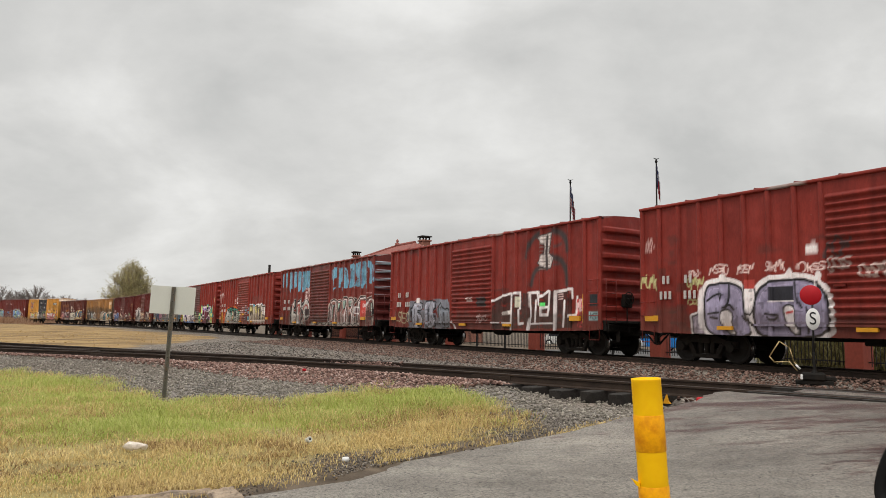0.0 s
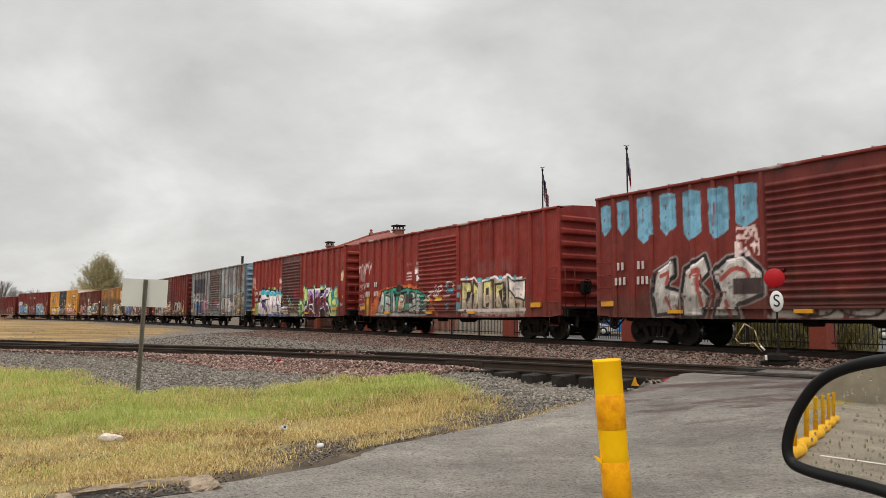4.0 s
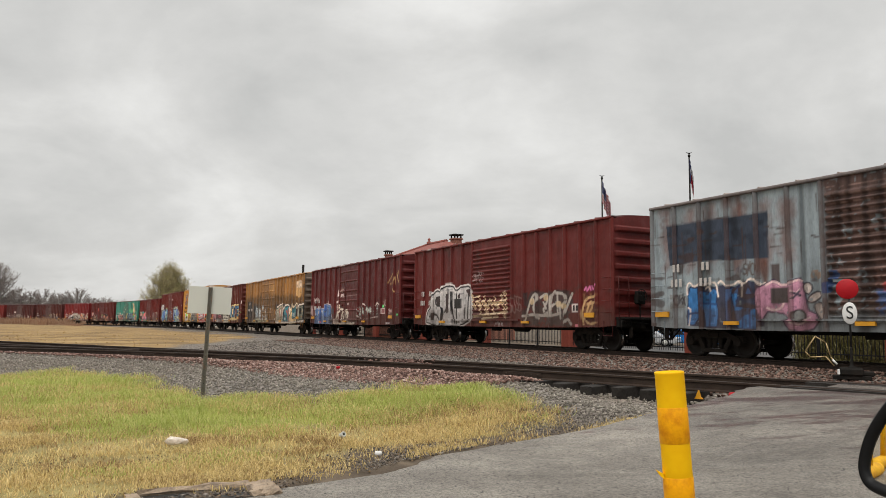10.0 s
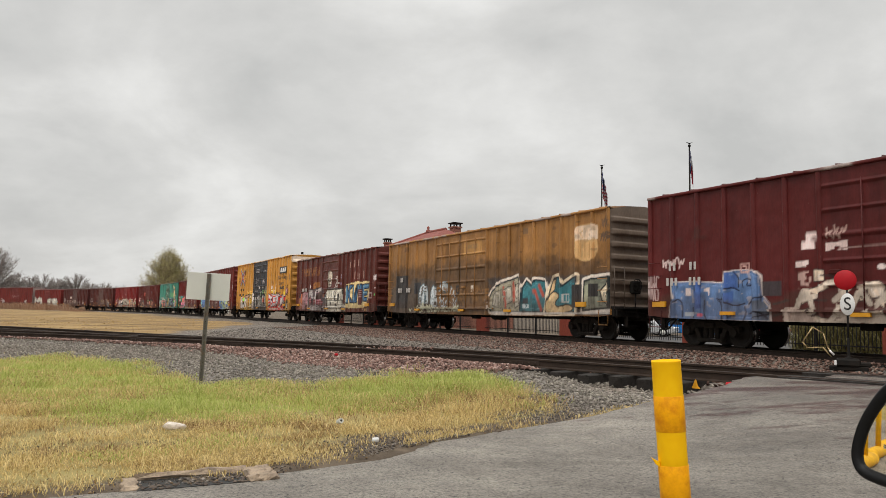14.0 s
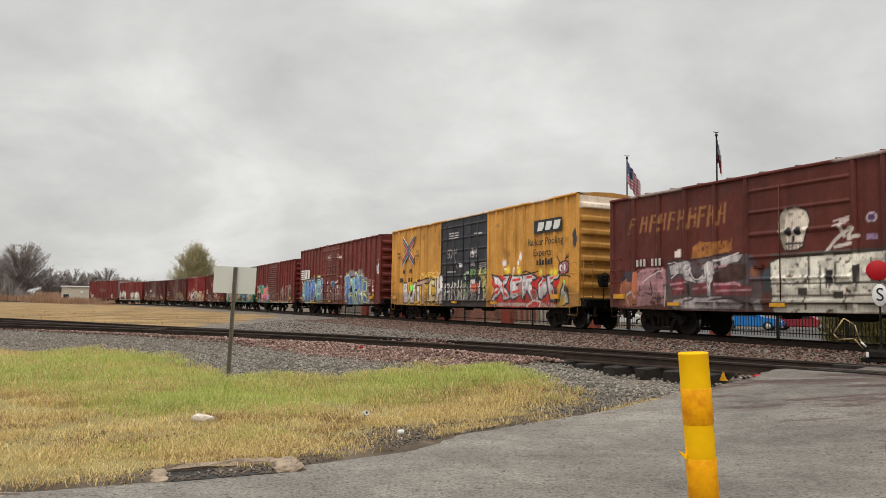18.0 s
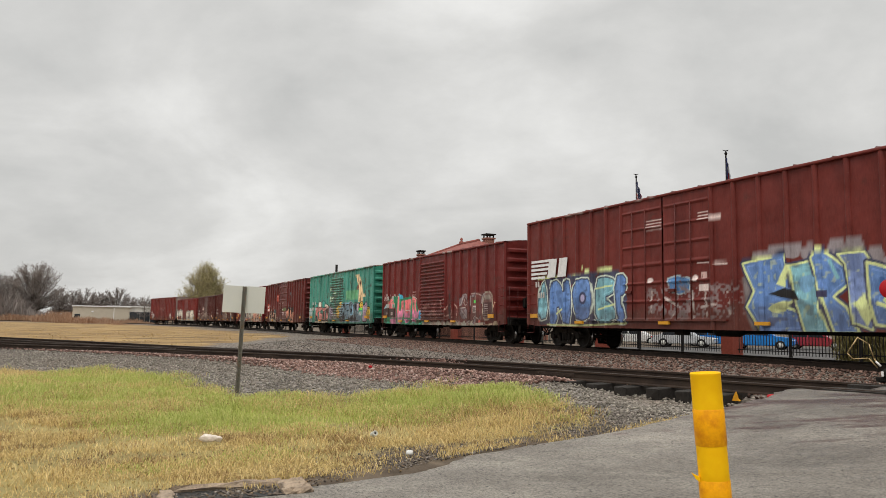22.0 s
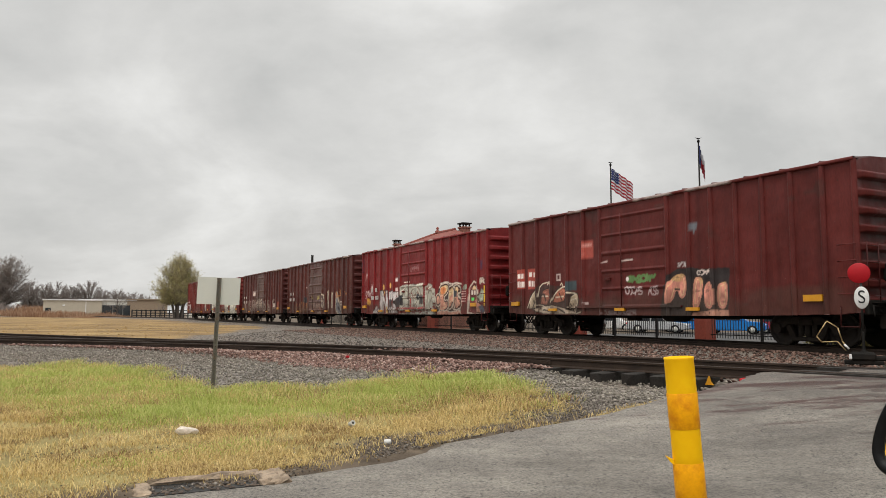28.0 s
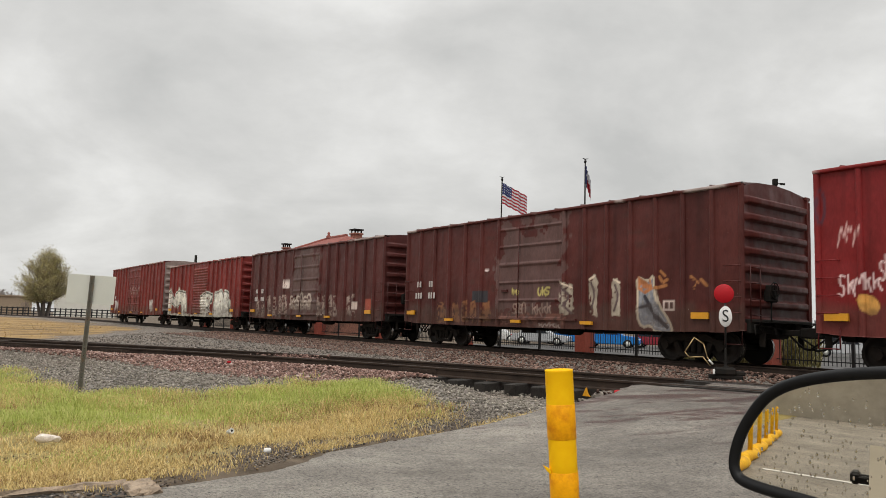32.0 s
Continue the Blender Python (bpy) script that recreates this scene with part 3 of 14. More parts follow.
        if fill2 is not None:
            self.spray(fill2, self.edge(body) * keep * np.clip((split - self.Z + 0.3 * (self.field(0.25) - 0.5)) * 14, 0, 1))
        # sprayed fills are never even
        self.C = self.C * (1 - ((0.15 if min(fill) > 0.6 else 0.3) * np.clip((self.field(0.17) - 0.45) * 3, 0, 1) * self.edge(body) * alpha)[..., None])
        if line is not None and max(fill) > 0.12:
            self.spray(tuple(min(0.8, 1.35 * c + 0.05) for c in fill), self.edge(np.abs(body + 0.085) - 0.012) * keep * np.clip((self.field(0.3) - 0.35) * 5, 0, 0.8))
            self.lay(line, self.edge(body + 0.05) * np.clip((self.field(0.11) - 0.78) * 9, 0, 0.45))
        self.k = k0

    def stroke(self, pts, colour, w, worn=0.0, curve=0, soft=0.022):
        self.k += 9
        if not self.near(pts, 0.4):
            return
        k0 = self.k
        d, keep = self.spread(seg_dist(self.X, self.Z, rounded(pts, curve, False)) - w, worn, 0.02)
        self.spray(colour, self.edge(d, soft) * keep)
        self.k = k0

    def grit(self, n, colour, x0, x1, z0, z1, length, tall=False, w=0.012):
        """Short scratches, cracks or run marks strewn over a part of the side."""
        self.k += 9
        rng = np.random.default_rng(9000 * self.seed + self.k)
        d = np.full(self.X.shape, 1e9)
        for x, z, q, e in rng.random((n, 4)):
            x, z, q = x0 + (x1 - x0) * x, z0 + (z1 - z0) * z, length * (0.3 + q)
            run = [(x, z), (x + 0.03 * e, z - q)] if tall else [(x, z), (x + q, z + 0.06 * (e - 0.5))]
            if self.near(run, 0.1):
                d = np.minimum(d, seg_dist(self.X, self.Z, run) - w * (0.5 + e))
        self.lay(colour, self.edge(d) * 0.8)

    def rect(self, x0, x1, z0, z1, colour, worn=0.0, soft=0.022, alpha=1.0):
        self.k += 9
        k0 = self.k
        d = np.maximum(np.maximum(x0 - self.X, self.X - x1), np.maximum(z0 - self.Z, self.Z - z1))
        d, keep = self.spread(d, worn, 0.3 * worn + 0.8 * (soft - 0.022))
        self.spray(colour, self.edge(d, soft) * keep * alpha)
        self.k = k0

    def oval(self, cx, cz, rx, rz, colour, ring=None, rw=0.05, soft=0.022, alpha=1.0):
        d = (np.hypot((self.X - cx) / rx, (self.Z - cz) / rz) - 1) * min(rx, rz)
        if ring is not None:
            self.spray(ring, self.edge(d - rw))
        self.spray(colour, self.edge(d, soft) * alpha)

    def scrawl(self, x0, x1, z0, z1, colour, w, n):
        """A marker signature: a few joined letters of loops, bows and slanted bars."""
        self.k += 9
        if not self.near([(x0, z0), (x1, z1)], 0.3):
            return
        rng = np.random.default_rng(5000 * self.seed + self.k)
        m, h = max(2, n // 2), z1 - z0
        step = (x1 - x0) / m
        d = np.full(self.X.shape, 1e9)
        for k in range(m):
            cx, cz, a = x0 + step * (k + 0.5), z0 + h * rng.uniform(0.4, 0.6), rng.uniform(0, 6.28)
            rx, rz, kind = step * rng.uniform(0.4, 0.7), h * rng.uniform(0.3, 0.55), rng.integers(4)
            if kind == 0:
                run = [(cx + rx * math.cos(a + q), cz + rz * math.sin(a + q)) for q in np.linspace(0, rng.uniform(3.5, 6.2), 9)]
            elif kind == 1:
                run = [(cx - rx, cz - rz), (cx - 0.2 * rx, cz + rz), (cx + 0.3 * rx, cz - 0.4 * rz), (cx + rx, cz + rz)]
            elif kind == 2:
                run = [(cx - 0.4 * rx, cz + rz), (cx - 0.3 * rx, cz - rz), (cx - 0.3 * rx, cz), (cx + rx, cz + 0.6 * rz), (cx + 0.2 * rx, cz), (cx + rx, cz - rz)]
            else:
                run = [(cx + rx, cz + 0.8 * rz), (cx - 0.6 * rx, cz + rz), (cx - 0.5 * rx, cz), (cx + 0.8 * rx, cz - 0.1 * rz), (cx + 0.5 * rx, cz - rz), (cx - rx, cz - 0.8 * rz)]
            d = np.minimum(d, seg_dist(self.X, self.Z, rounded(run, 1, False)))
        self.spray(colour, self.edge(d - 0.75 * w) * 0.9)

    def tag(self, x0, x1, z0, z1, colour, lw=0.03, turns=9):
        rng = self.rng
        L = self.L
        xs = np.linspace(x0 * L, x1 * L, turns) + rng.uniform(-0.12, 0.12, turns)
        zs = np.where(np.arange(turns) % 2, z0, z1) + rng.uniform(-0.3, 0.3, turns) * (z1 - z0)
        pts = []
        for k in range(turns - 1):
            for t in np.linspace(0, 1, 5)[:-1]:
                pts.append((xs[k] + (xs[k + 1] - xs[k]) * t + 0.07 * math.sin(6.28 * t + k), zs[k] + (zs[k + 1] - zs[k]) * (t * t * (3 - 2 * t))))
        self.lay(colour, self.edge(seg_dist(self.X, self.Z, pts) - lw))

    def line(self, pts, colour, lw=0.04):
        self.lay(colour, self.edge(seg_dist(self.X, self.Z, [(a * self.L, b) for a, b in pts]) - lw))

    def patch(self, x0, x1, z0, z1, colour, rough=0.0, alpha=1.0, soft=0.03):
        L = self.L
        n = rough * (value_noise(self.X, self.Z, 0.4, self.rng) + 0.5 * value_noise(self.X, self.Z, 0.13, self.rng) - 0.75)
        d = np.maximum(np.maximum(x0 * L - self.X, self.X - x1 * L), np.maximum(z0 - self.Z, self.Z - z1)) + n
        self.lay(colour, self.edge(d, soft) * alpha)



STD = dict(half=7.67, eave=4.63, ridge=4.8, door=(0.385, 0.592), nl=6, nr=7, kind="ribbed", hc=False, sill=0.9)
HALF_W = 1.63
SILL_H = 0.2


def paint_mesh(name, V, F, cols, parent, label=""):
    me = bpy.data.meshes.new(name)
    V, F = np.asarray(V, np.float32), np.asarray(F, np.int32)
    me.vertices.add(len(V)); me.vertices.foreach_set("co", V.ravel())
    me.loops.add(F.size); me.loops.foreach_set("vertex_index", F.ravel())
    me.polygons.add(len(F)); me.polygons.foreach_set("loop_start", np.arange(0, F.size, 4, dtype=np.int32))
    me.update(calc_edges=True)
    at = me.color_attributes.new("paint", "FLOAT_COLOR", "POINT")
    at.data.foreach_set("color", np.c_[cols, np.ones(len(cols))].astype(np.float32).ravel())
    me.materials.append(M_PAINT)
    ob = new(name, me)
    ob.parent = parent
    if label:
        ob["label"] = label
    return ob


def grid_faces(nx, nz):
    i = np.arange((nx - 1) * (nz - 1))
    c, r = i % (nx - 1), i // (nx - 1)
    a = r * nx + c
    return np.stack([a, a + 1, a + 1 + nx, a + nx], 1)


def flat_paint(name, bm, colour, parent, label=""):
    """A bmesh in one body colour, for the parts that carry no sprayed work."""
    ob = part(name, bm, M_PAINT, parent, label)
    at = ob.data.color_attributes.new("paint", "FLOAT_COLOR", "POINT")
    n = len(ob.data.vertices)
    at.data.foreach_set("color", np.tile([*colour, 1.0], n).astype(np.float32))
    return ob


def wheel_mesh():
    """A wheelset about its own axle, which lies along y."""
    bm = bmesh.new()
    for s in (-1, 1):
        m = pose(0, s * 0.75, 0, 90 * s)
        lathe(bm, [(0.0, 0.09), (0.1, 0.09), (0.12, 0.03), (0.3, 0.0), (0.37, 0.02), (0.38, 0.07), (0.445, 0.075), (0.457, 0.055), (0.457, -0.06), (0.485, -0.07), (0.485, -0.095), (0.37, -0.09), (0.3, -0.05), (0.1, -0.06), (0.0, -0.06)], 20, m @ pose(0, 0, 0, 180))
    tube(bm, (0, -1.0, 0), (0, 1.0, 0), 0.075, n=10)
    for f in bm.faces:
        c = f.calc_center_median()
        if abs(math.hypot(c.x, c.z) - 0.455) < 0.006:
            f.material_index = 1
    me = bpy.data.meshes.new("wheelset")
    bm.to_mesh(me); bm.free()
    me.materials.append(M_WHEEL); me.materials.append(M_TREAD)
    return me


WHEEL_ME = wheel_mesh()
WHEEL_R, WB = 0.457, 1.73


def prism(bm, pts, y0, y1, mi=0):
    """A flat plate with the outline pts (x, z), from y0 to y1."""
    a = [bm.verts.new((x, y0, z)) for x, z in pts]
    b = [bm.verts.new((x, y1, z)) for x, z in pts]
    n = len(pts)
    fs = [bm.faces.new(a), bm.faces.new(b[::-1])] + [bm.faces.new((a[k], b[k], b[(k + 1) % n], a[(k + 1) % n])) for k in range(n)]
    for f in fs:
        f.material_index = mi


def bogie_meshes():
    out = {}
    bm = bmesh.new()
    # side frame: an arch with two pedestal feet and a spring window in the middle
    prism(bm, [(-1.05, 0.46), (-1.03, 0.62), (-0.72, 0.64), (-0.42, 0.78), (0.42, 0.78), (0.72, 0.64), (1.03, 0.62), (1.05, 0.46), (0.9, 0.4), (0.72, 0.46), (0.55, 0.58), (-0.55, 0.58), (-0.72, 0.46), (-0.9, 0.4)], -0.07, 0.07)
    prism(bm, [(-0.62, 0.52), (-0.5, 0.58), (-0.34, 0.28), (-0.34, 0.2), (-0.46, 0.2)], -0.06, 0.06)
    prism(bm, [(0.62, 0.52), (0.46, 0.2), (0.34, 0.2), (0.34, 0.28), (0.5, 0.58)], -0.06, 0.06)
    box(bm, -0.46, 0.46, -0.09, 0.09, 0.14, 0.25, 0.02)
    for s in (-1, 1):
        prism(bm, [(s * 0.865 + 0.13 * math.cos(a), 0.457 + 0.13 * math.sin(a)) for a in np.linspace(0, 2 * math.pi, 13)[:-1]], -0.12, 0.1)
    out["side_frame"] = bm
    bm = bmesh.new()
    lathe(bm, [(0.066 + 0.02 * (k % 2), 0.258 + k * 0.0325) for k in range(11)], 8)
    out["spring"] = bm
    bm = bmesh.new()
    box(bm, -0.2, 0.2, -1.12, 1.12, 0.56, 0.72, 0.02)
    box(bm, -0.3, 0.3, -0.4, 0.4, 0.62, 0.84, 0.03)
    out["bolster"] = bm
    res = {}
    for k, bm in out.items():
        me = bpy.data.meshes.new(k)
        bmesh.ops.recalc_face_normals(bm, faces=bm.faces)
        bm.to_mesh(me); bm.free()
        me.materials.append(M_TRUCK)
        res[k] = me
    return res


BOGIE_ME = bogie_meshes()
WHEELS = []


def add_bogie(car, x, index):
    b = empty("bogie", pose(x, 0, 0))
    b.parent = car
    for s in (-1, 1):
        for k, dx in (("side_frame", 0), ("spring", -0.2), ("spring", 0), ("spring", 0.2)):
            o = new(k, BOGIE_ME[k]); o.parent = b; o.matrix_basis = pose(dx, s * 1.0, 0)
    o = new("bolster", BOGIE_ME["bolster"]); o.parent = b
    for s in (-1, 1):
        w = new("wheelset", WHEEL_ME); w.parent = b
        w.matrix_basis = pose(s * WB / 2, 0, WHEEL_R)
        WHEELS.append((w, s * WB / 2, index))
    return b


def coupler_mesh():
    bm = bmesh.new()
    box(bm, -0.1, 0.62, -0.07, 0.07, 0.8, 0.96, 0.02)
    box(bm, 0.6, 0.9, -0.13, 0.13, 0.75, 1.02, 0.04)
    prism(bm, [(0.72, 0.78), (0.94, 0.78), (0.94, 1.0), (0.72, 1.0)], 0.06, 0.2)
    tube(bm, (0.35, 0.3, 0.82), (0.85, 0.24, 0.5), 0.025, n=6)
    tube(bm, (0.1, -0.12, 0.98), (0.1, -1.3, 1.02), 0.018, n=6)
    box(bm, -0.25, 0.1, -0.3, 0.3, 0.72, 1.05, 0.02)
    me = bpy.data.meshes.new("coupler")
    bm.to_mesh(me); bm.free()
    me.materials.append(M_DARK)
    return me


COUPLER_ME = coupler_mesh()


def end_sill_mesh():
    """The heavy beam under a car's end: pockets, cut lever, hose and step irons."""
    bm = bmesh.new()
    box(bm, -0.05, 0.1, -1.54, 1.54, 0.84, 1.2, 0.02)
    for s in (-1, 1):
        lathe(bm, [(0.0, 0.0), (0.1, 0.0), (0.12, 0.05), (0.08, 0.06), (0.07, 0.02), (0, 0.02)], 14, pose(0.1, s * 1.1, 1.0, 0, 90))
        box(bm, 0.1, 0.2, s * 0.5 - 0.06, s * 0.5 + 0.06, 0.82, 1.16, 0.01)
        box(bm, 0.0, 0.16, s * 0.95 - 0.02, s * 0.95 + 0.02, 0.5, 0.86, 0.005)
    tube(bm, (0.16, -1.45, 1.06), (0.2, -0.3, 0.98), 0.02, n=6)
    tube(bm, (0.16, -1.45, 1.06), (0.22, -1.5, 0.8), 0.02, n=6)
    hose = [(0.1, 0.35, 0.8), (0.3, 0.36, 0.62), (0.5, 0.3, 0.48), (0.75, 0.2, 0.46), (0.9, 0.12, 0.52)]
    for a, b in zip(hose[:-1], hose[1:]):
        tube(bm, a, b, 0.03, n=7)
    me = bpy.data.meshes.new("end_sill")
    bm.to_mesh(me); bm.free()
    me.materials.append(M_DARK)
    return me


END_SILL_ME = end_sill_mesh()


def end_wall(car, sp, colour, front, endcol=None):
    """A steel end with pressed horizontal corrugations."""
    hw, z0, z1, zr = HALF_W - 0.02, 1.05, sp["eave"] - 0.04, sp["ridge"] - 0.03
    n = sp.get("ribs", 8)
    prof = []
    rows = 16 * n
    zz = np.linspace(z0, z1, rows + 1)
    yy = np.array([-hw, -hw + 0.12, -hw + 0.2, -hw * 0.5, 0, hw * 0.5, hw - 0.2, hw - 0.12, hw])
    fade = np.array([0, 0, 1, 1, 1, 1, 1, 0, 0.0])
    V, colsA = [], []
    # the whole end is toned to 0.75 of its colour
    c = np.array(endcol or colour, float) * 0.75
    for z in zz:
        ph = (z - z0) / (z1 - z0) * n % 1.0
        out = 0.12 * max(0.0, min(1.0, ph / 0.07, (0.5 - ph) / 0.1))
        for y, f in zip(yy, fade):
            V.append((sp["half"] - 0.06 + out * f, y, z))
            tone = np.array(sp["endtop"]) if "endtop" in sp and z > z1 - 0.5 else c
            if "streak" in sp and out > 0.06 and z > z0 + 0.42 * (z1 - z0):
                tone = tone + (np.array(sp["streak"]) - tone) * np.clip(0.75 + 0.5 * math.sin(y * 5.3 + z * 31) - 0.35 * (z1 - z) - 0.25 * max(y, 0), 0, 1)
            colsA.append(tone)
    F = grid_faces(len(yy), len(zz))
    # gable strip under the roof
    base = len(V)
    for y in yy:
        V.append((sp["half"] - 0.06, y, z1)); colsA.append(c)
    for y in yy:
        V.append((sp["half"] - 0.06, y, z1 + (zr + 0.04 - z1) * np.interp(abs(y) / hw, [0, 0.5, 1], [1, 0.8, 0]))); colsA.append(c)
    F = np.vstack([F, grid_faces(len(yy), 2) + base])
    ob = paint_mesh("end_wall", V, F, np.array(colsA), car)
    if not front:
        ob.matrix_basis = pose(0, 0, 0, 0, 0, 180)
    return ob


def boxcar(index, sp, base, art, label, endcol=None, roofcol=None, doorcol=None):
    sp = {**STD, **sp}
    car = empty("boxcar")
    tagged(car, label, "boxcar", "freight train")
    hl, ev, rd, z0 = sp["half"], sp["eave"], sp["ridge"], sp["sill"]
    L = 2 * hl
    d0, d1 = sp["door"][0] * L, sp["door"][1] * L
    fine = 0.03 if index < 17 else 0.06
    zs = np.concatenate([np.arange(z0 - 0.1, 2.8, fine), np.linspace(2.8, ev, {1: 48, 2: 52, 5: 40, 8: 40, 9: 40}.get(index, 18) if index < 17 else 8)])
    # rib positions along the side, in metres from the left end
    posts = [0.05] + [d0 * k / sp["nl"] for k in range(1, sp["nl"])] + [d1 + (L - d1) * k / sp["nr"] for k in range(1, sp["nr"])] + [L - 0.05]
    posts += [d0 - 0.02, d1 + 0.02]
    posts.sort()

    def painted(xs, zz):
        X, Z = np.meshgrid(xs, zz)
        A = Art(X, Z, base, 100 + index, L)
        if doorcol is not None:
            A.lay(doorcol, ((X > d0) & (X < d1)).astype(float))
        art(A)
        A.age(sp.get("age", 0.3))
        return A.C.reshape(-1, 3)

    def foot(x):
        """The lower edge of the side, deeper between the bogies."""
        return z0 + np.interp(np.asarray(x) - hl, [-hl, -hl + 0.6, -hl * 0.5, hl * 0.5, hl - 0.6, hl], [0, -0.06, -0.1, -0.1, -0.06, 0])

    def sheet(name, x0, x1, y_of, lab="", zlo=None, step=0.033 if index < 17 else 0.07):
        zz = zs if zlo is None else np.arange(zlo, ev, 0.034 if index < 17 else 0.06)
        xs = np.linspace(x0, x1, max(2, int((x1 - x0) / step)))
        X, Z = np.meshgrid(xs, zz)
        V = np.stack([X - hl, y_of(X, Z), np.maximum(Z, foot(X))], -1).reshape(-1, 3)
        return paint_mesh(name, V, grid_faces(len(xs), len(zz)), painted(xs, zz), car, lab)

    yb = -HALF_W
    sheet("side_panel", 0, d0, lambda X, Z: np.full(X.shape, yb) - 0.012 * np.sin(X * 2.6 + index) * np.sin(Z * 1.3))
    sheet("side_panel", d1, L, lambda X, Z: np.full(X.shape, yb) - 0.012 * np.sin(X * 2.6 + index) * np.sin(Z * 1.3))
    # doors
    leaves = [(d0, d1)] if not sp["hc"] else [(d0, (d0 + d1) / 2 - 0.01), ((d0 + d1) / 2 + 0.01, d1)]
    kind = sp["kind"]
    for a, b in leaves:
        if kind == "ribbed":        # many pressed ribs
            f = lambda X, Z: yb - 0.03 - 0.075 * np.clip(np.sin((Z - z0) * 2 * math.pi / 0.19) * 3.5, 0, 1) * ((X > a + 0.1) & (X < b - 0.1) & (Z > z0 + 0.25) & (Z < ev - 0.3))
        else:                       # a few wide panels
            f = lambda X, Z: yb - 0.03 - 0.045 * (np.abs(((Z - z0 - 0.2) / 0.62) % 1.0 - 0.5) > 0.44) * ((X > a + 0.06) & (X < b - 0.06))
        door = sheet("door", a + 0.02, b - 0.02, f, zlo=z0 + 0.12)
        bm = bmesh.new()
        for u in ((0.35,) if not sp["hc"] else (0.3, 0.62)):
            x = a + (b - a) * u - hl
            if sp["hc"] or kind != "ribbed":
                tube(bm, (x, yb - 0.085, z0 + 0.2), (x, yb - 0.085, ev - 0.35), 0.018, n=6)
        box(bm, a + 0.25 - hl, a + 0.55 - hl, yb - 0.1, yb - 0.03, 2.0, 2.1, 0.01)
        flat_paint("door_bar", bm, [c * 0.6 for c in (doorcol or base)], door)
    # the side under the doors, and the door track along it
    xs, zz = np.linspace(d0, d1, 90), np.arange(z0 - 0.1, z0 + 0.15, 0.03)
    X, Z = np.meshgrid(xs, zz)
    paint_mesh("side_panel", np.stack([X - hl, np.full(X.shape, yb), np.maximum(Z, foot(X))], -1).reshape(-1, 3), grid_faces(len(xs), len(zz)), painted(xs, zz), car)
    ta, tb = d0 - 2.0, min(L - 0.05, d1 + 0.6)
    bm = bmesh.new()
    box(bm, ta - hl, tb - hl, yb - 0.088, yb - 0.01, z0 + 0.165, z0 + 0.215)
    flat_paint("door_track", bm, [c * 0.7 for c in base], car)
    xs, zz = np.linspace(ta, tb, 200), z0 + np.array([0.16, 0.19, 0.22])
    X, Z = np.meshgrid(xs, zz)
    paint_mesh("track_lip", np.stack([X - hl, np.full(X.shape, yb - 0.092), Z], -1).reshape(-1, 3), grid_faces(len(xs), len(zz)), painted(xs, zz), car)
    # posts
    for x in posts:
        w, dp = (0.075, 0.075)
        xs = np.array([x - w, x - w * 0.55, x, x + w * 0.55, x + w])
        off = np.array([0.0, dp, dp, dp, 0.0])
        X, Z = np.meshgrid(xs, zs)
        V = np.stack([X - hl, np.broadcast_to(yb - 0.004 - off, X.shape), np.maximum(Z, foot(X))], -1).reshape(-1, 3)
        cols = painted(xs, zs)
        if "post" in sp:
            cols = cols * 0.45 + 0.55 * np.array(sp["post"])
        paint_mesh("side_post", V, grid_faces(len(xs), len(zs)), cols, car)
    # far side
    bm = bmesh.new()
    box(bm, -hl, hl, HALF_W - 0.06, HALF_W, z0, ev)
    flat_paint("side_panel", bm, base, car)
    bm = bmesh.new()
    box(bm, -0.06, 0.06, HALF_W, HALF_W + 0.07, z0, ev - 0.08)
    far = flat_paint("side_post", bm, base, car)
    far.matrix_basis = pose(posts[0] - hl, 0, 0)
    for x in posts[1:]:
        share("side_post", far, pose(x - hl, 0, 0), car)
    # lower sill: deeper between the bogies
    bm = bmesh.new()
    prism(bm, [(-hl, z0 + SILL_H), (-hl, z0 + 0.0), (-hl + 0.6, z0 - 0.06), (-hl * 0.5, z0 - 0.1), (hl * 0.5, z0 - 0.1), (hl - 0.6, z0 - 0.06), (hl, z0), (hl, z0 + SILL_H)], yb + 0.03, yb + 0.12)
    flat_paint("side_sill", bm, [c * 0.85 for c in base], car)
    bm = bmesh.new()
    box(bm, -hl, hl, HALF_W - 0.1, HALF_W, z0 - 0.08, z0 + 0.1)
    flat_paint("side_sill", bm, [c * 0.55 for c in base], car)
    # top chord and roof
    bm = bmesh.new()
    box(bm, -hl, hl, HALF_W - 0.11, HALF_W + 0.11, ev - 0.05, ev + 0.06, 0.02)
    flat_paint("top_chord", bm, [c * 0.75 for c in base], car)
    # the near chord, its paint worn through to bare and rusty steel in stretches
    xs = np.linspace(0, L, 160)
    prof = [(0.0, -0.045), (-0.09, -0.04), (-0.1, -0.025), (-0.1, 0.03), (-0.085, 0.042), (0.1, 0.06)]
    X, K = np.meshgrid(xs, np.arange(len(prof)))
    pr = np.array(prof)
    V = np.stack([X - hl, yb + pr[K, 0], ev + pr[K, 1]], -1).reshape(-1, 3)
    A = Art(X, K * 0.1, [c * 0.85 for c in base], 300 + index, L)
    wornv = value_noise(X, K * 0.02, 1.6, A.rng) * 0.7 + value_noise(X, K * 0.02, 0.3, A.rng) * 0.3
    A.lay(sp.get("chord", (0.34, 0.31, 0.29)), np.clip((wornv - sp.get("keep", 0.66)) * 9, 0, 0.85))
    paint_mesh("top_chord", V, grid_faces(len(xs), len(prof)), A.C.reshape(-1, 3), car)
    bm = bmesh.new()
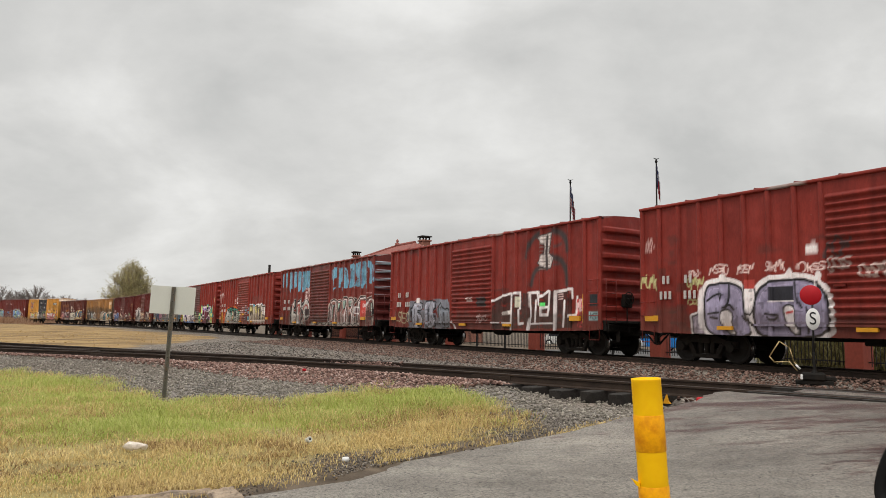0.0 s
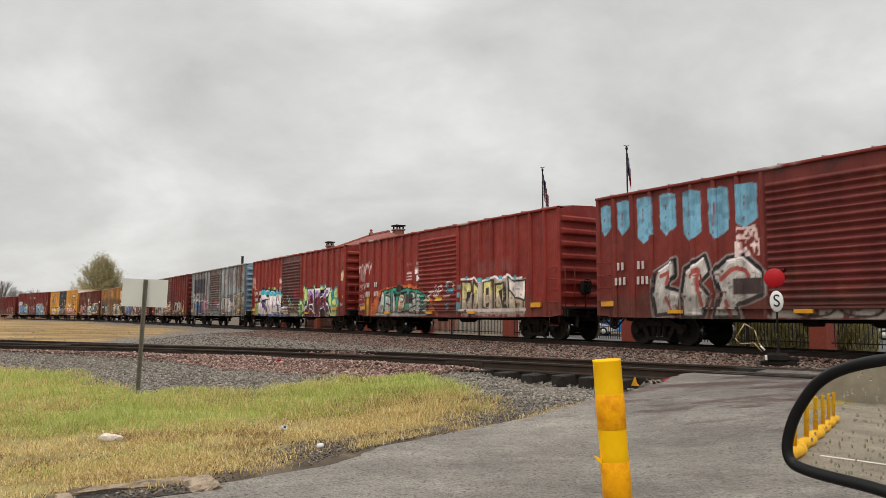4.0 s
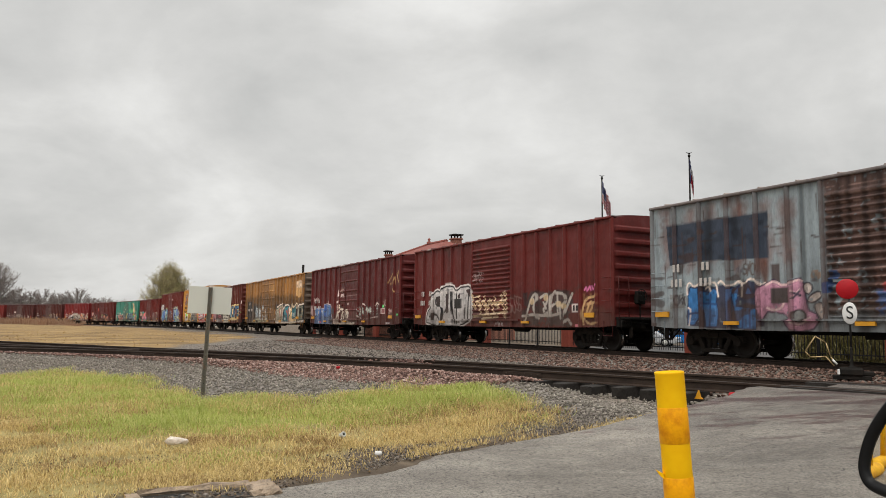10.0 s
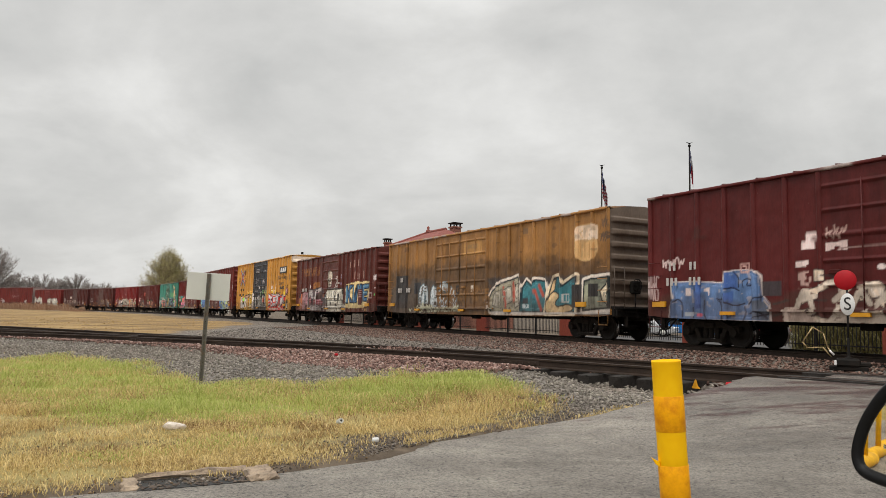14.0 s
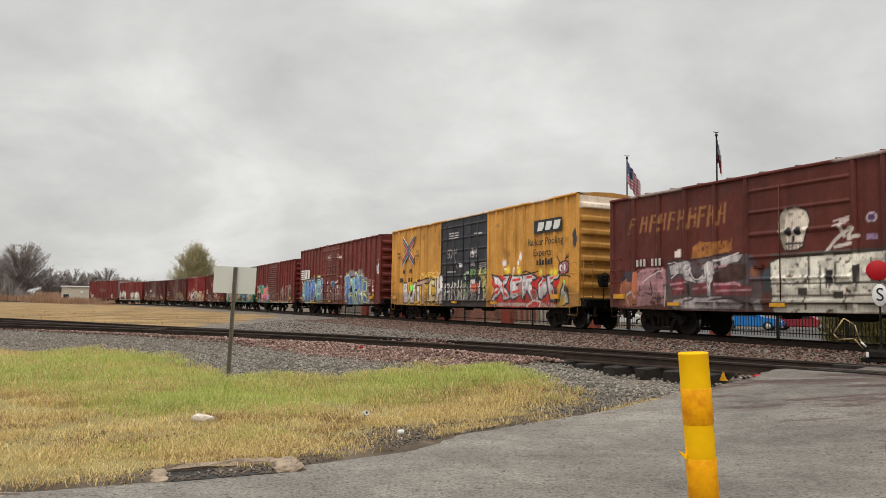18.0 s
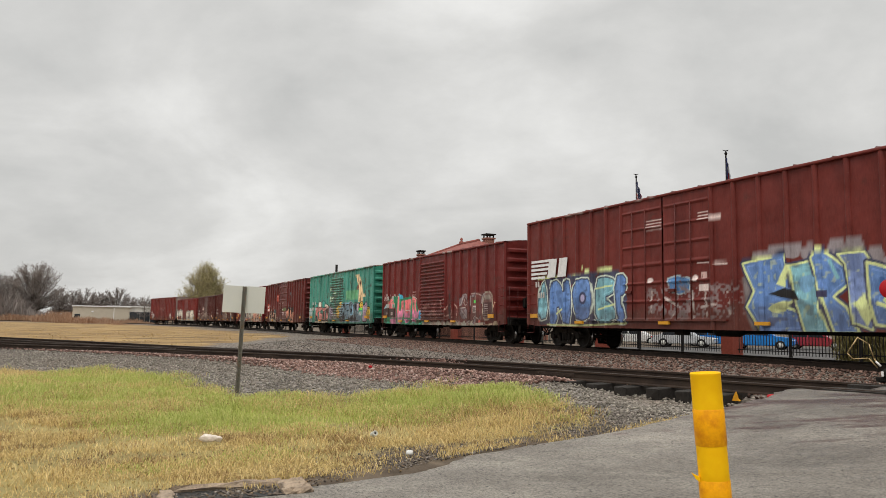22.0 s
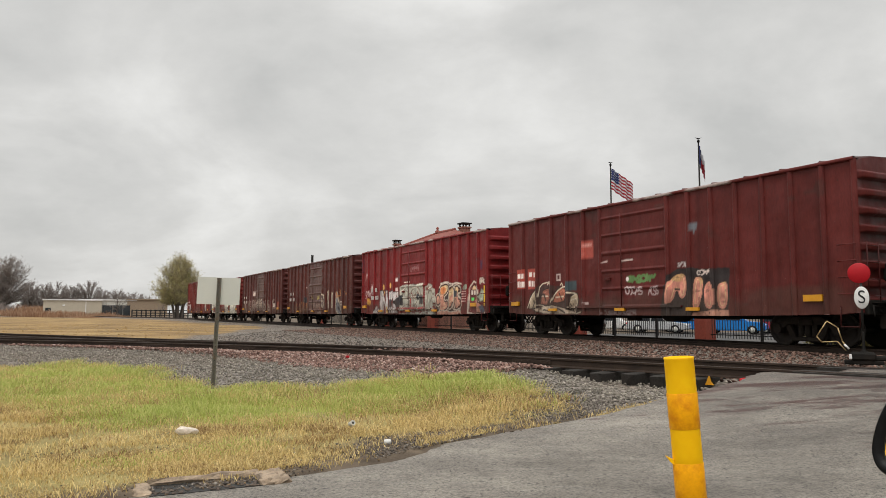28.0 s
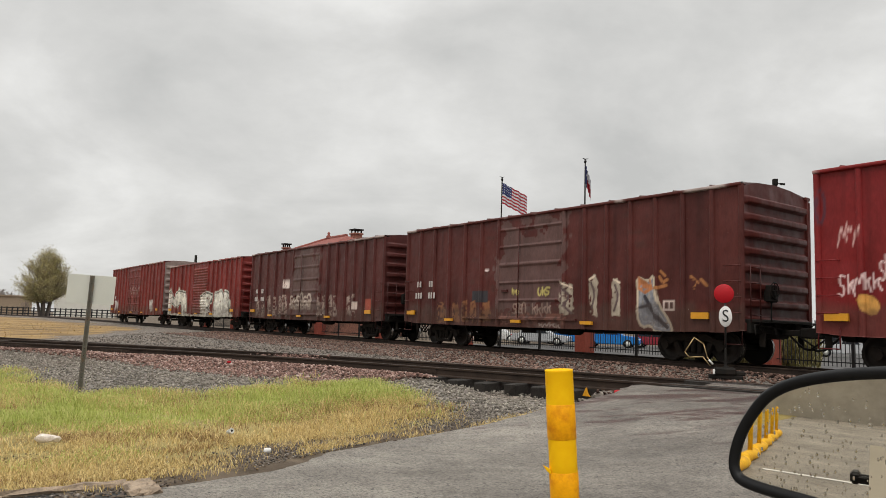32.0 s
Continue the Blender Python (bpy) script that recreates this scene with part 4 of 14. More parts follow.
    prism2 = [(-HALF_W - 0.06, ev + 0.04), (-HALF_W * 0.55, ev + (rd - ev) * 0.8), (0, rd), (HALF_W * 0.55, ev + (rd - ev) * 0.8), (HALF_W + 0.06, ev + 0.04), (0, ev - 0.05)]
    a = [bm.verts.new((0.08 - hl, y, z)) for y, z in prism2]
    b = [bm.verts.new((hl - 0.08, y, z)) for y, z in prism2]
    k = len(prism2)
    bm.faces.new(a[::-1]); bm.faces.new(b)
    for i in range(k):
        bm.faces.new((a[i], a[(i + 1) % k], b[(i + 1) % k], b[i]))
    for x in np.arange(-hl + 0.6, hl, 1.15):
        for y0_, y1_, za, zb in ((-HALF_W, -HALF_W * 0.55, ev + 0.05, ev + (rd - ev) * 0.8), (-HALF_W * 0.55, 0, ev + (rd - ev) * 0.8, rd)):
            for s in (1, -1):
                tube(bm, (x, s * y0_, za + 0.015), (x, s * y1_, zb + 0.015), 0.035, n=5)
    flat_paint("roof", bm, roofcol or [0.6 * c + 0.05 for c in base], car)
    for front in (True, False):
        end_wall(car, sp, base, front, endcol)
    # floor and centre sill, brake gear
    bm = bmesh.new()
    box(bm, -hl + 0.05, hl - 0.05, -HALF_W + 0.12, HALF_W - 0.12, 0.98, 1.06)
    part("floor", bm, M_DARK, car)
    bm = bmesh.new()
    box(bm, -hl - 0.05, hl + 0.05, -0.2, 0.2, 0.7, 1.0, 0.02)
    for x in np.linspace(-hl * 0.55, hl * 0.55, 5):
        box(bm, x - 0.05, x + 0.05, -HALF_W + 0.15, HALF_W - 0.15, 0.8, 1.0)
    part("centre_sill", bm, M_DARK, car)
    bm = bmesh.new()
    lathe(bm, [(0, -0.55), (0.15, -0.52), (0.2, -0.42), (0.2, 0.42), (0.15, 0.52), (0, 0.55)], 14, pose(0.9, -0.75, 0.8, 0, 90))
    box(bm, -1.3, -0.85, -0.9, -0.6, 0.62, 0.98, 0.03)
    tube(bm, (-3.2, -0.6, 0.78), (3.2, -0.6, 0.78), 0.02, n=6)
    tube(bm, (-2.0, -0.7, 0.72), (0.5, -0.72, 0.8), 0.025, n=6)
    part("brake_gear", bm, M_DARK, car)
    # grab irons at the side's corners and on the end
    bm = bmesh.new()
    tube(bm, (-0.24, 0, 0), (0.24, 0, 0), 0.014, n=6)
    for s in (-0.24, 0.24):
        tube(bm, (s, 0, 0), (s, 0.1, 0), 0.013, n=5)
    iron = flat_paint("grab_iron", bm, [c * 0.8 for c in base], car)
    iron.matrix_basis = pose(-hl + 0.28, yb - 0.1, 1.35)
    for x in (-hl + 0.28, hl - 0.28):
        for z in (1.35, 1.75, 2.15, 2.55):
            if (x, z) != (-hl + 0.28, 1.35):
                share("grab_iron", iron, pose(x, yb - 0.1, z), car)
        bm = bmesh.new()
        tube(bm, (x - 0.24, yb - 0.05, 0.55), (x + 0.24, yb - 0.05, 0.55), 0.016, n=6)
        for s in (-0.24, 0.24):
            tube(bm, (x + s, yb - 0.05, 0.55), (x + s, yb - 0.03, 1.05), 0.014, n=5)
        flat_paint("stirrup", bm, [c * 0.4 for c in base], car)
    bm = bmesh.new()
    for z in np.arange(1.3, 2.75, 0.4):
        tube(bm, (hl + 0.1, -1.5, z), (hl + 0.1, -1.05, z), 0.014, n=6)
    for y in (-1.5, -1.05):
        tube(bm, (hl + 0.1, y, 1.1), (hl + 0.1, y, 2.6), 0.015, n=6)
    flat_paint("end_ladder", bm, [c * 0.5 for c in (endcol or base)], car)
    bm = bmesh.new()
    box(bm, hl + 0.02, hl + 0.3, -1.4, 1.4, 1.12, 1.15)
    for y in (-1.3, 0.0, 1.3):
        tube(bm, (hl - 0.02, y, 0.95), (hl + 0.28, y, 1.13), 0.02, n=5)
    part("end_platform", bm, M_DARK, car)
    bm = bmesh.new()
    lathe(bm, [(0.2, -0.015), (0.23, 0.0), (0.2, 0.015), (0.19, 0.0), (0.2, -0.015)], 20, pose(hl + 0.2, -0.55, 1.95, 0, 90))
    for a_ in range(4):
        c_, s_ = math.cos(a_ * math.pi / 2), math.sin(a_ * math.pi / 2)
        tube(bm, (hl + 0.2, -0.55, 1.95), (hl + 0.2, -0.55 + 0.2 * c_, 1.95 + 0.2 * s_), 0.014, n=5)
    box(bm, hl, hl + 0.18, -0.75, -0.35, 1.65, 2.1, 0.03)
    tube(bm, (hl + 0.1, -0.55, 1.0), (hl + 0.1, -0.55, 1.7), 0.02, n=6)
    part("hand_brake", bm, M_DARK, car)
    for s in (1, -1):
        o = new("end_sill", END_SILL_ME); o.parent = car
        o.matrix_basis = pose(hl, 0, 0) if s > 0 else pose(-hl, 0, 0, 0, 0, 180)
        o = new("coupler", COUPLER_ME); o.parent = car
        o.matrix_basis = pose(hl, 0, 0) if s > 0 else pose(-hl, 0, 0, 0, 0, 180)
    # yellow reflective strips along the sill
    for u in sp.get("tape", (0.03, 0.2, 0.45, 0.66, 0.92)):
        bm = bmesh.new()
        w, h = (0.24, 0.1) if 0.1 < u < 0.85 else (0.26, 0.17)
        x = u * L - hl
        zc = z0 + 0.1 if 0.1 < u < 0.85 else z0 + 0.36
        box(bm, x - w, x + w, yb - 0.096, yb - 0.02, zc - h / 2, zc + h / 2)
        part("reflector", bm, M_YREF, car)
    # stencilled marks, as plain bars: two pairs above two threes
    first = None
    for xm, zm, n in sp.get("marks", ((1.02, 2.4, 2), (1.84, 2.4, 2), (1.0, 1.94, 3), (1.9, 1.94, 3))):
        for k in range(n):
            m = pose(xm - hl + (k - (n - 1) / 2) * 0.17, 0, zm)
            if first is None:
                bm = bmesh.new()
                box(bm, -0.045, 0.045, yb - 0.086, yb - 0.05, -0.12, 0.12, 0.01)
                first = part("stencil_mark", bm, sp.get("ink", M_STENCIL), car)
                first.matrix_basis = m
            else:
                share("stencil_mark", first, m, car)
    for x in (-hl + 1.9, hl - 1.9):
        add_bogie(car, x, index)
    return car

# ---------------------------------------------------------------- ground, road, tracks
def axis(parts_):
    return np.unique(np.round(np.concatenate([np.arange(a, b, s) for a, b, s in parts_]), 3))


def noise2(x, y, cell, seed):
    return value_noise(np.asarray(x) + 500, np.asarray(y) + 500, cell, np.random.default_rng(seed))


def ground_top(x, y):
    """The ground with its small unevenness."""
    x, y = np.asarray(x, float), np.asarray(y, float)
    rough = 0.035 * (noise2(x, y, 1.3, 3) - 0.5) + np.where(siding_dist(x, y) > 4, 0.06 * (noise2(x, y, 2.6, 9) - 0.5), 0)
    return ground_z(x, y) + rough * (1 - smooth(20, 27, np.hypot(x, y)))


def make_ground():
    xs = axis([(-1500, -300, 150), (-300, -80, 20), (-80, -24, 4), (-24, 14, 0.4), (14, 40, 2), (40, 120, 10), (120, 300, 30), (300, 1501, 150)])
    ys = axis([(-900, -60, 120), (-60, -4, 6), (-4, 26, 0.4), (26, 60, 2), (60, 160, 5), (160, 400, 30), (400, 2101, 170)])
    X, Y = np.meshgrid(xs, ys)
    x, y = X.ravel(), Y.ravel()
    d, n = siding_dist(x, y), track_dist(x, y)
    z = ground_top(x, y)
    on_road = smooth(0.0, 0.5, x - road_edge(y)) * (n < 12) * (y < 30)
    z = z - 0.07 * on_road
    ob = raw_mesh("ground", np.c_[x, y, z], [tuple(q) for q in grid_faces(len(xs), len(ys)).tolist()], M_GROUND, smooth_faces=True)
    tagged(ob, "open yard ground of grass, straw and gravel beside the tracks", "ground", kind="structure")
    dist = np.hypot(x, y)
    w = noise2(x, y, 1.4, 11)
    ge = grass_edge(x)
    ballast = (1 - smooth(-0.35, 0.35, d - ge - 0.5 * (w - 0.5))) * (d > -3)
    between = (d <= -1) & (n < 0)
    ballast = np.where(between, 1 - smooth(0, 9, dist - np.interp(np.degrees(np.arctan2(-x, y)), [14, 17, 21, 26, 60], [75, 50, 34, 28, 27]) + 8 * (w - 0.5)) * (n < -4.0), ballast)
    ballast = np.where(np.abs(n) < 3.4, 1.0, ballast)
    ballast = np.where(n > 3.4, 0.35, ballast)
    grass = smooth(-0.4, 0.5, d - ge) * (1 - smooth(-1.3, -0.45, x - road_edge(y) + 0.8 * (w - 0.5)))
    az = np.degrees(np.arctan2(-x, y))
    straw = np.where(between, smooth(0, 8, dist - np.interp(az, [14, 17, 21, 26, 60], [75, 50, 34, 28, 27]) + 8 * (w - 0.5)) * (n < -3.5), 0)
    straw = np.where((d > 3) & (y < 9.4), 0.25 * noise2(x, y, 1.2, 5), straw)
    straw = np.where((dist > 60) & (n < -3), 0.8, straw)
    at = ob.data.color_attributes.new("cover", "FLOAT_COLOR", "POINT")
    at.data.foreach_set("color", np.c_[grass, ballast, straw, np.ones(len(x))].astype(np.float32).ravel())
    return ob


def make_road():
    # asphalt apron that climbs to the siding crossing
    ys = np.append(axis([(-30, 2, 2), (2, 4.4, 0.4), (4.4, 11.3, 0.15)]), 11.42)
    us = np.concatenate([np.linspace(0, 0.06, 7), np.linspace(0.075, 1, 40)])
    cx, cy, _ = siding_point(-1.0, -0.935)
    V = []
    rng = np.random.default_rng(8)
    for y in ys:
        x0 = float(road_edge(y)) + 0.1 * math.sin(y * 2.1) + rng.uniform(-0.07, 0.07)
        x1 = max(x0 + 0.05, min(30.0, cx + (cy - y) / math.tan(radians(39.0))))
        for u in us:
            x = x0 + (x1 - x0) * u
            V.append((x, y, 0))
    V = np.array(V)
    d = siding_dist(V[:, 0], V[:, 1])
    V[:, 2] = road_z(V[:, 0], V[:, 1]) + 0.012 * (noise2(V[:, 0], V[:, 1], 0.9, 21) - 0.5)
    faces = []
    nx = len(us)
    for q in grid_faces(nx, len(ys)).tolist():
        faces.append(tuple(q))
    # edge drops into the soil
    n0 = len(V)
    skirt = [(V[k * nx][0] - 0.03, V[k * nx][1], V[k * nx][2] - 0.3) for k in range(len(ys))]
    for k in range(len(ys) - 1):
        faces.append((k * nx, (k + 1) * nx, n0 + k + 1, n0 + k))
    ob = raw_mesh("road", list(map(tuple, V)) + skirt, faces, M_ROAD, smooth_faces=True)
    tagged(ob, "worn grey asphalt road rising to the rail crossing", "road", kind="structure")


RAIL_PROFILE = [(-0.07, -0.17), (0.07, -0.17), (0.07, -0.155), (0.012, -0.135), (0.01, -0.045), (0.035, -0.035), (0.036, -0.006), (0.028, 0.0), (-0.028, 0.0), (-0.036, -0.006), (-0.035, -0.035), (-0.01, -0.045), (-0.012, -0.135), (-0.07, -0.155)]


def rail_along(name, pts, parent, z=RAIL_Z):
    """A rail of the usual section swept along (x, y, heading) points."""
    V, F, k = [], [], len(RAIL_PROFILE)
    for x, y, h in pts:
        for o, dz in RAIL_PROFILE:
            V.append((x + o * math.cos(h), y + o * math.sin(h), z + dz))
    for a in range(len(pts) - 1):
        for i in range(k):
            F.append((a * k + i, a * k + (i + 1) % k, (a + 1) * k + (i + 1) % k, (a + 1) * k + i))
    F += [tuple(range(k)), tuple(range(len(V) - 1, len(V) - k - 1, -1))]
    ob = raw_mesh(name, V, F, [M_RAIL, M_RAILTOP], parent)
    for p in ob.data.polygons:
        if p.normal.z > 0.9 and p.center.z > z - 0.01:
            p.material_index = 1
    return ob


def tie_mesh(seed, length=2.6):
    rng = random.Random(seed)
    bm = bmesh.new()
    box(bm, -0.115, 0.115, -length / 2, length / 2, -0.2, 0.0, 0.012)
    for v in bm.verts:
        v.co += Vector((rng.uniform(-0.008, 0.008), rng.uniform(-0.02, 0.02), rng.uniform(-0.006, 0.006)))
    me = bpy.data.meshes.new("tie")
    bm.to_mesh(me); bm.free()
    me.materials.append(M_TIE)
    return me


TIES = [tie_mesh(k) for k in range(4)]


def make_track(name, label, fn, q0, q1, dq, ties):
    t = empty(name)
    tagged(t, label, "railway track", kind="structure")
    for off in (-0.755, 0.755):
        rail_along("rail", [fn(q, off) for q in np.arange(q0, q1 + 0.01, dq)], t)
    a, b, step = ties
    for k, q in enumerate(np.arange(a, b, step)):
        x, y, h = fn(q)
        o = new("tie", TIES[k % 4])
        o.parent = t
        o.matrix_basis = pose(x, y, RAIL_Z - 0.175 + 0.01 * ((k * 7) % 3 - 1), 0, 0, math.degrees(h) + 90 * 0 + random.uniform(-1.5, 1.5)) @ pose(0, 0, 0, 0, 0, 90)
    return t


def make_tracks():
    make_track("main_track", "rusty main line track with timber ties on brown ballast", on_track, -70, 330, 4.0, (-25, 70, 0.55))
    sid = make_track("siding_track", "rusty curved siding rails on timber ties and ballast", siding_point, -14, 45, 0.5, (0.9, 40, 0.56))
    # joint bars with bolts on the camera's side of the near rail
    for q in (4.3, 13.0, 16.2):
        x, y, h = siding_point(q, -0.755)
        bm = bmesh.new()
        box(bm, -0.45, 0.45, -0.035, -0.012, -0.135, -0.045, 0.008)
        for k in range(6):
            tube(bm, (-0.38 + 0.15 * k, -0.03, -0.09), (-0.38 + 0.15 * k, -0.06, -0.09), 0.018, n=6)
        o = part("joint_bar", bm, M_RAIL, sid)
        o.matrix_basis = pose(x, y, RAIL_Z, 0, 0, math.degrees(h) - 90)
    # turnout rails that leave the siding towards the far left
    def branch(q, off=0.0):
        x, y, h = siding_point(8.0)
        h2 = h + radians(2.5)
        return x - math.sin(h2) * q + off * math.cos(h2), y + math.cos(h2) * q + off * math.sin(h2), h2
    tr = empty("turnout_track")
    tagged(tr, "diverging rusty turnout rails leaving the siding", "railway track", kind="structure")
    rail_along("rail", [branch(q, 0.755) for q in np.arange(0.5, 40, 1)], tr)
    rail_along("rail", [branch(q, -0.755) for q in np.arange(9, 40, 1)], tr)
    for k, q in enumerate(np.arange(9, 38, 0.56)):
        x, y, h = branch(q)
        o = new("tie", TIES[k % 4]); o.parent = tr
        o.matrix_basis = pose(x, y, RAIL_Z - 0.18, 0, 0, math.degrees(h) + 90)
    # crossing deck: timber and asphalt panels between and beside the rails
    deck = empty("crossing_deck")
    tagged(deck, "worn timber and asphalt crossing panels between the siding rails", "level crossing", kind="structure")
    for off, w, mat_ in ((0.0, 0.7, M_ROAD), (-0.5, 0.26, M_TIE), (0.5, 0.26, M_TIE), (1.4, 0.8, M_ROAD), (-0.88, 0.1, M_TIE), (0.92, 0.14, M_TIE)):
        V, F = [], []
        qs = np.arange(-13, -2.2 if off > 1 else -0.6 if off == 0 else -0.2, 0.5)
        for q in qs:
            for o_ in (-w / 2, w / 2):
                x, y, h = siding_point(q, off + o_)
                V += [(x, y, RAIL_Z - 0.012), (x, y, RAIL_Z - 0.2)]
        for k in range(len(qs) - 1):
            a = 4 * k
            F += [(a, a + 2, a + 6, a + 4), (a + 1, a + 5, a + 7, a + 3), (a, a + 4, a + 5, a + 1), (a + 2, a + 3, a + 7, a + 6)]
        F += [(0, 1, 3, 2), tuple(4 * (len(qs) - 1) + k for k in (0, 2, 3, 1))]
        raw_mesh("deck_panel", V, F, mat_, deck)
    # the far apron of the crossing, up to the main line
    V, F = [], []
    qs = np.arange(-13, -3.2, 1.0)
    for q in qs:
        for o_ in (1.86, 3.0, 4.2):
            x, y, h = siding_point(q, o_)
            V.append((x, y, RAIL_Z - 0.03 - 0.03 * (o_ - 1.8)))
    F = [tuple(f) for f in grid_faces(3, len(qs)).tolist()]
    ob = raw_mesh("apron", V, F, M_ROAD, deck)


make_ground()
make_road()
make_tracks()


# ---------------------------------------------------------------- loose ballast and grass
def stone_shapes(seed):
    rng = np.random.default_rng(seed)
    base = np.array([(1, 0, 0), (-1, 0, 0), (0, 1, 0), (0, -1, 0), (0, 0, 1), (0, 0, -1)], float)
    faces = [(0, 2, 4), (2, 1, 4), (1, 3, 4), (3, 0, 4), (2, 0, 5), (1, 2, 5), (3, 1, 5), (0, 3, 5)]
    return [base * rng.uniform(0.6, 1.25, (6, 1)) * np.array([1, 0.85, 0.6]) + rng.uniform(-0.22, 0.22, (6, 3)) for _ in range(12)], faces


def scatter_stones(name, label, pts, sizes, material, seed):
    shapes, faces = stone_shapes(seed)
    rng = np.random.default_rng(seed + 1)
    V, F = [], []
    fa = np.array(faces)
    for k, (x, y, z) in enumerate(pts):
        s = shapes[rng.integers(12)] * sizes[k]
        a, b = rng.uniform(0, 6.28), rng.uniform(-0.6, 0.6)
        R = np.array([[math.cos(a), -math.sin(a), 0], [math.sin(a), math.cos(a), 0], [0, 0, 1]]) @ np.array([[1, 0, 0], [0, math.cos(b), -math.sin(b)], [0, math.sin(b), math.cos(b)]])
        V.append(s @ R.T + (x, y, z))
        F.append(fa + 6 * k)
    me = bpy.data.meshes.new(name)
    V, F = np.concatenate(V).astype(np.float32), np.concatenate(F).astype(np.int32)
    me.vertices.add(len(V)); me.vertices.foreach_set("co", V.ravel())
    me.loops.add(F.size); me.loops.foreach_set("vertex_index", F.ravel())
    me.polygons.add(len(F)); me.polygons.foreach_set("loop_start", np.arange(0, F.size, 3, dtype=np.int32))
    me.update(calc_edges=True)
    me.materials.append(material)
    tagged(new(name, me), label, "gravel", kind="stuff")


def make_ballast():
    rng = np.random.default_rng(31)
    # shoulder of the siding, camera's side: pink next to the ties, grey lower down
    for name, label, mat_, lo, hi, count, q0, q1 in (
            ("pink_ballast", "loose pink granite ballast along the siding's shoulder", M_PINKSTONE, 0.85, 3.2, 20000, 3.6, 23),
            ("grey_ballast", "loose grey limestone ballast below the siding's shoulder", M_GREYSTONE, 0.9, 5.5, 30000, -0.5, 30)):
        q = rng.uniform(q0, q1, count)
        o = rng.uniform(lo, hi, count)
        pts = []
        for qq, oo in zip(q, o):
            x, y, h = siding_point(qq, -oo)
            pinkish = oo < np.interp(qq, [3.4, 4.5, 9, 12, 14.5, 19, 23], [1.0, 2.7, 2.7, 2.0, 1.6, 1.4, 0.9]) + rng.uniform(-0.3, 0.3)
            if (name == "pink_ballast") != bool(pinkish and qq > 3.4) or oo > grass_edge(x) + 0.3:
                continue
            pts.append((x, y))
        pts = np.array(pts)
        keep = pts[:, 0] < road_edge(pts[:, 1]) - 0.05
        pts = pts[keep]
        heap = 0.07 * np.exp(-((siding_dist(pts[:, 0], pts[:, 1]) - 1.6) / 0.7) ** 2) if name == "pink_ballast" else 0
        z = ground_top(pts[:, 0], pts[:, 1]) + heap * rng.uniform(0.3, 1.0, len(pts)) + 0.012
        scatter_stones(name, label, np.c_[pts, z], (0.02 if name == "pink_ballast" else 0.015) + (0.03 if name == "pink_ballast" else 0.024) * rng.random(len(pts)) ** 1.5, mat_, 40)
    # between the rails and beyond the siding
    q, o = rng.uniform(0, 24, 5000), rng.uniform(-0.6, 2.2, 5000)
    pts = np.array([siding_point(a, b)[:2] for a, b in zip(q, o)])
    scatter_stones("stone_heap", "small heap of pink stones between the siding rails", np.c_[rng.normal(-1.6, 0.42, 420), rng.normal(17.5, 0.16, 420), 0.36 + 0.17 * rng.random(420) ** 1.5], rng.uniform(0.02, 0.045, 420), M_PINKSTONE, 55)
    scatter_stones("siding_ballast", "old brown ballast between the siding rails", np.c_[pts, ground_top(pts[:, 0], pts[:, 1]) + 0.02], rng.uniform(0.02, 0.05, len(pts)), M_BROWNSTONE, 50)
    # shoulder of the main line facing the camera
    s, o = rng.uniform(-4, 48, 16000), -rng.uniform(0.9, 5.5, 16000)
    pts = np.array([on_track(a, b)[:2] for a, b in zip(s, o)])
    ok = siding_dist(pts[:, 0], pts[:, 1]) < -1.2
    pts = pts[ok]
    n = -track_dist(pts[:, 0], pts[:, 1])
    z = ground_top(pts[:, 0], pts[:, 1]) + 0.05 * np.exp(-((n - 1.8) / 0.8) ** 2) + 0.01
    scatter_stones("main_ballast", "brown and pink ballast on the main line shoulder", np.c_[pts, z], rng.uniform(0.028, 0.07, len(pts)), M_BROWNSTONE, 60)
    # coarse gravel of the yard between the two lines
    n = 16000
    r, az = 15 + 34 * rng.random(n) ** 1.3, np.radians(rng.uniform(-6, 27, n))
    x, y = -np.sin(az) * r, np.cos(az) * r
    ok = (siding_dist(x, y) < -1.3) & (track_dist(x, y) < -2.5) & (r < np.interp(np.degrees(az), [14, 17, 21, 26, 60], [70, 46, 31, 25, 24]) + 5 * (noise2(x, y, 2.5, 14) - 0.5))
    x, y = x[ok], y[ok]
    scatter_stones("yard_gravel", "coarse grey-brown gravel between the siding and the main line", np.c_[x, y, ground_top(x, y) + 0.012], rng.uniform(0.025, 0.055, len(x)), M_YARDSTONE, 90)
    # gravel strewn over the bare soil of the verge and its corner by the crossing
    n = 60000
    x, y = rng.uniform(-3.2, 2.6, n), rng.uniform(5.4, 10.6, n)
    e = road_edge(y) - x
    near = np.exp(-(e / (0.6 + 0.9 * smooth(-1.6, 0.4, x))) ** 2) + 0.9 * smooth(-0.3, 0.8, x) * smooth(8.0, 9.0, y)
    ok = (e > 0.0) & (rng.random(n) < near * smooth(0.35, 0.65, noise2(x, y, 0.6, 71)) * 0.6) & (siding_dist(x, y) > 2.2)
    x, y = x[ok], y[ok]
    scatter_stones("verge_gravel", "small grey gravel strewn on the bare verge", np.c_[x, y, ground_top(x, y) + 0.006], 0.006 + 0.016 * rng.random(len(x)) ** 2, M_YARDSTONE, 80)
    n = 46000
    x, y = rng.uniform(-7, 2.4, n), rng.uniform(5.0, 10.2, n)
    e = road_edge(y) - x
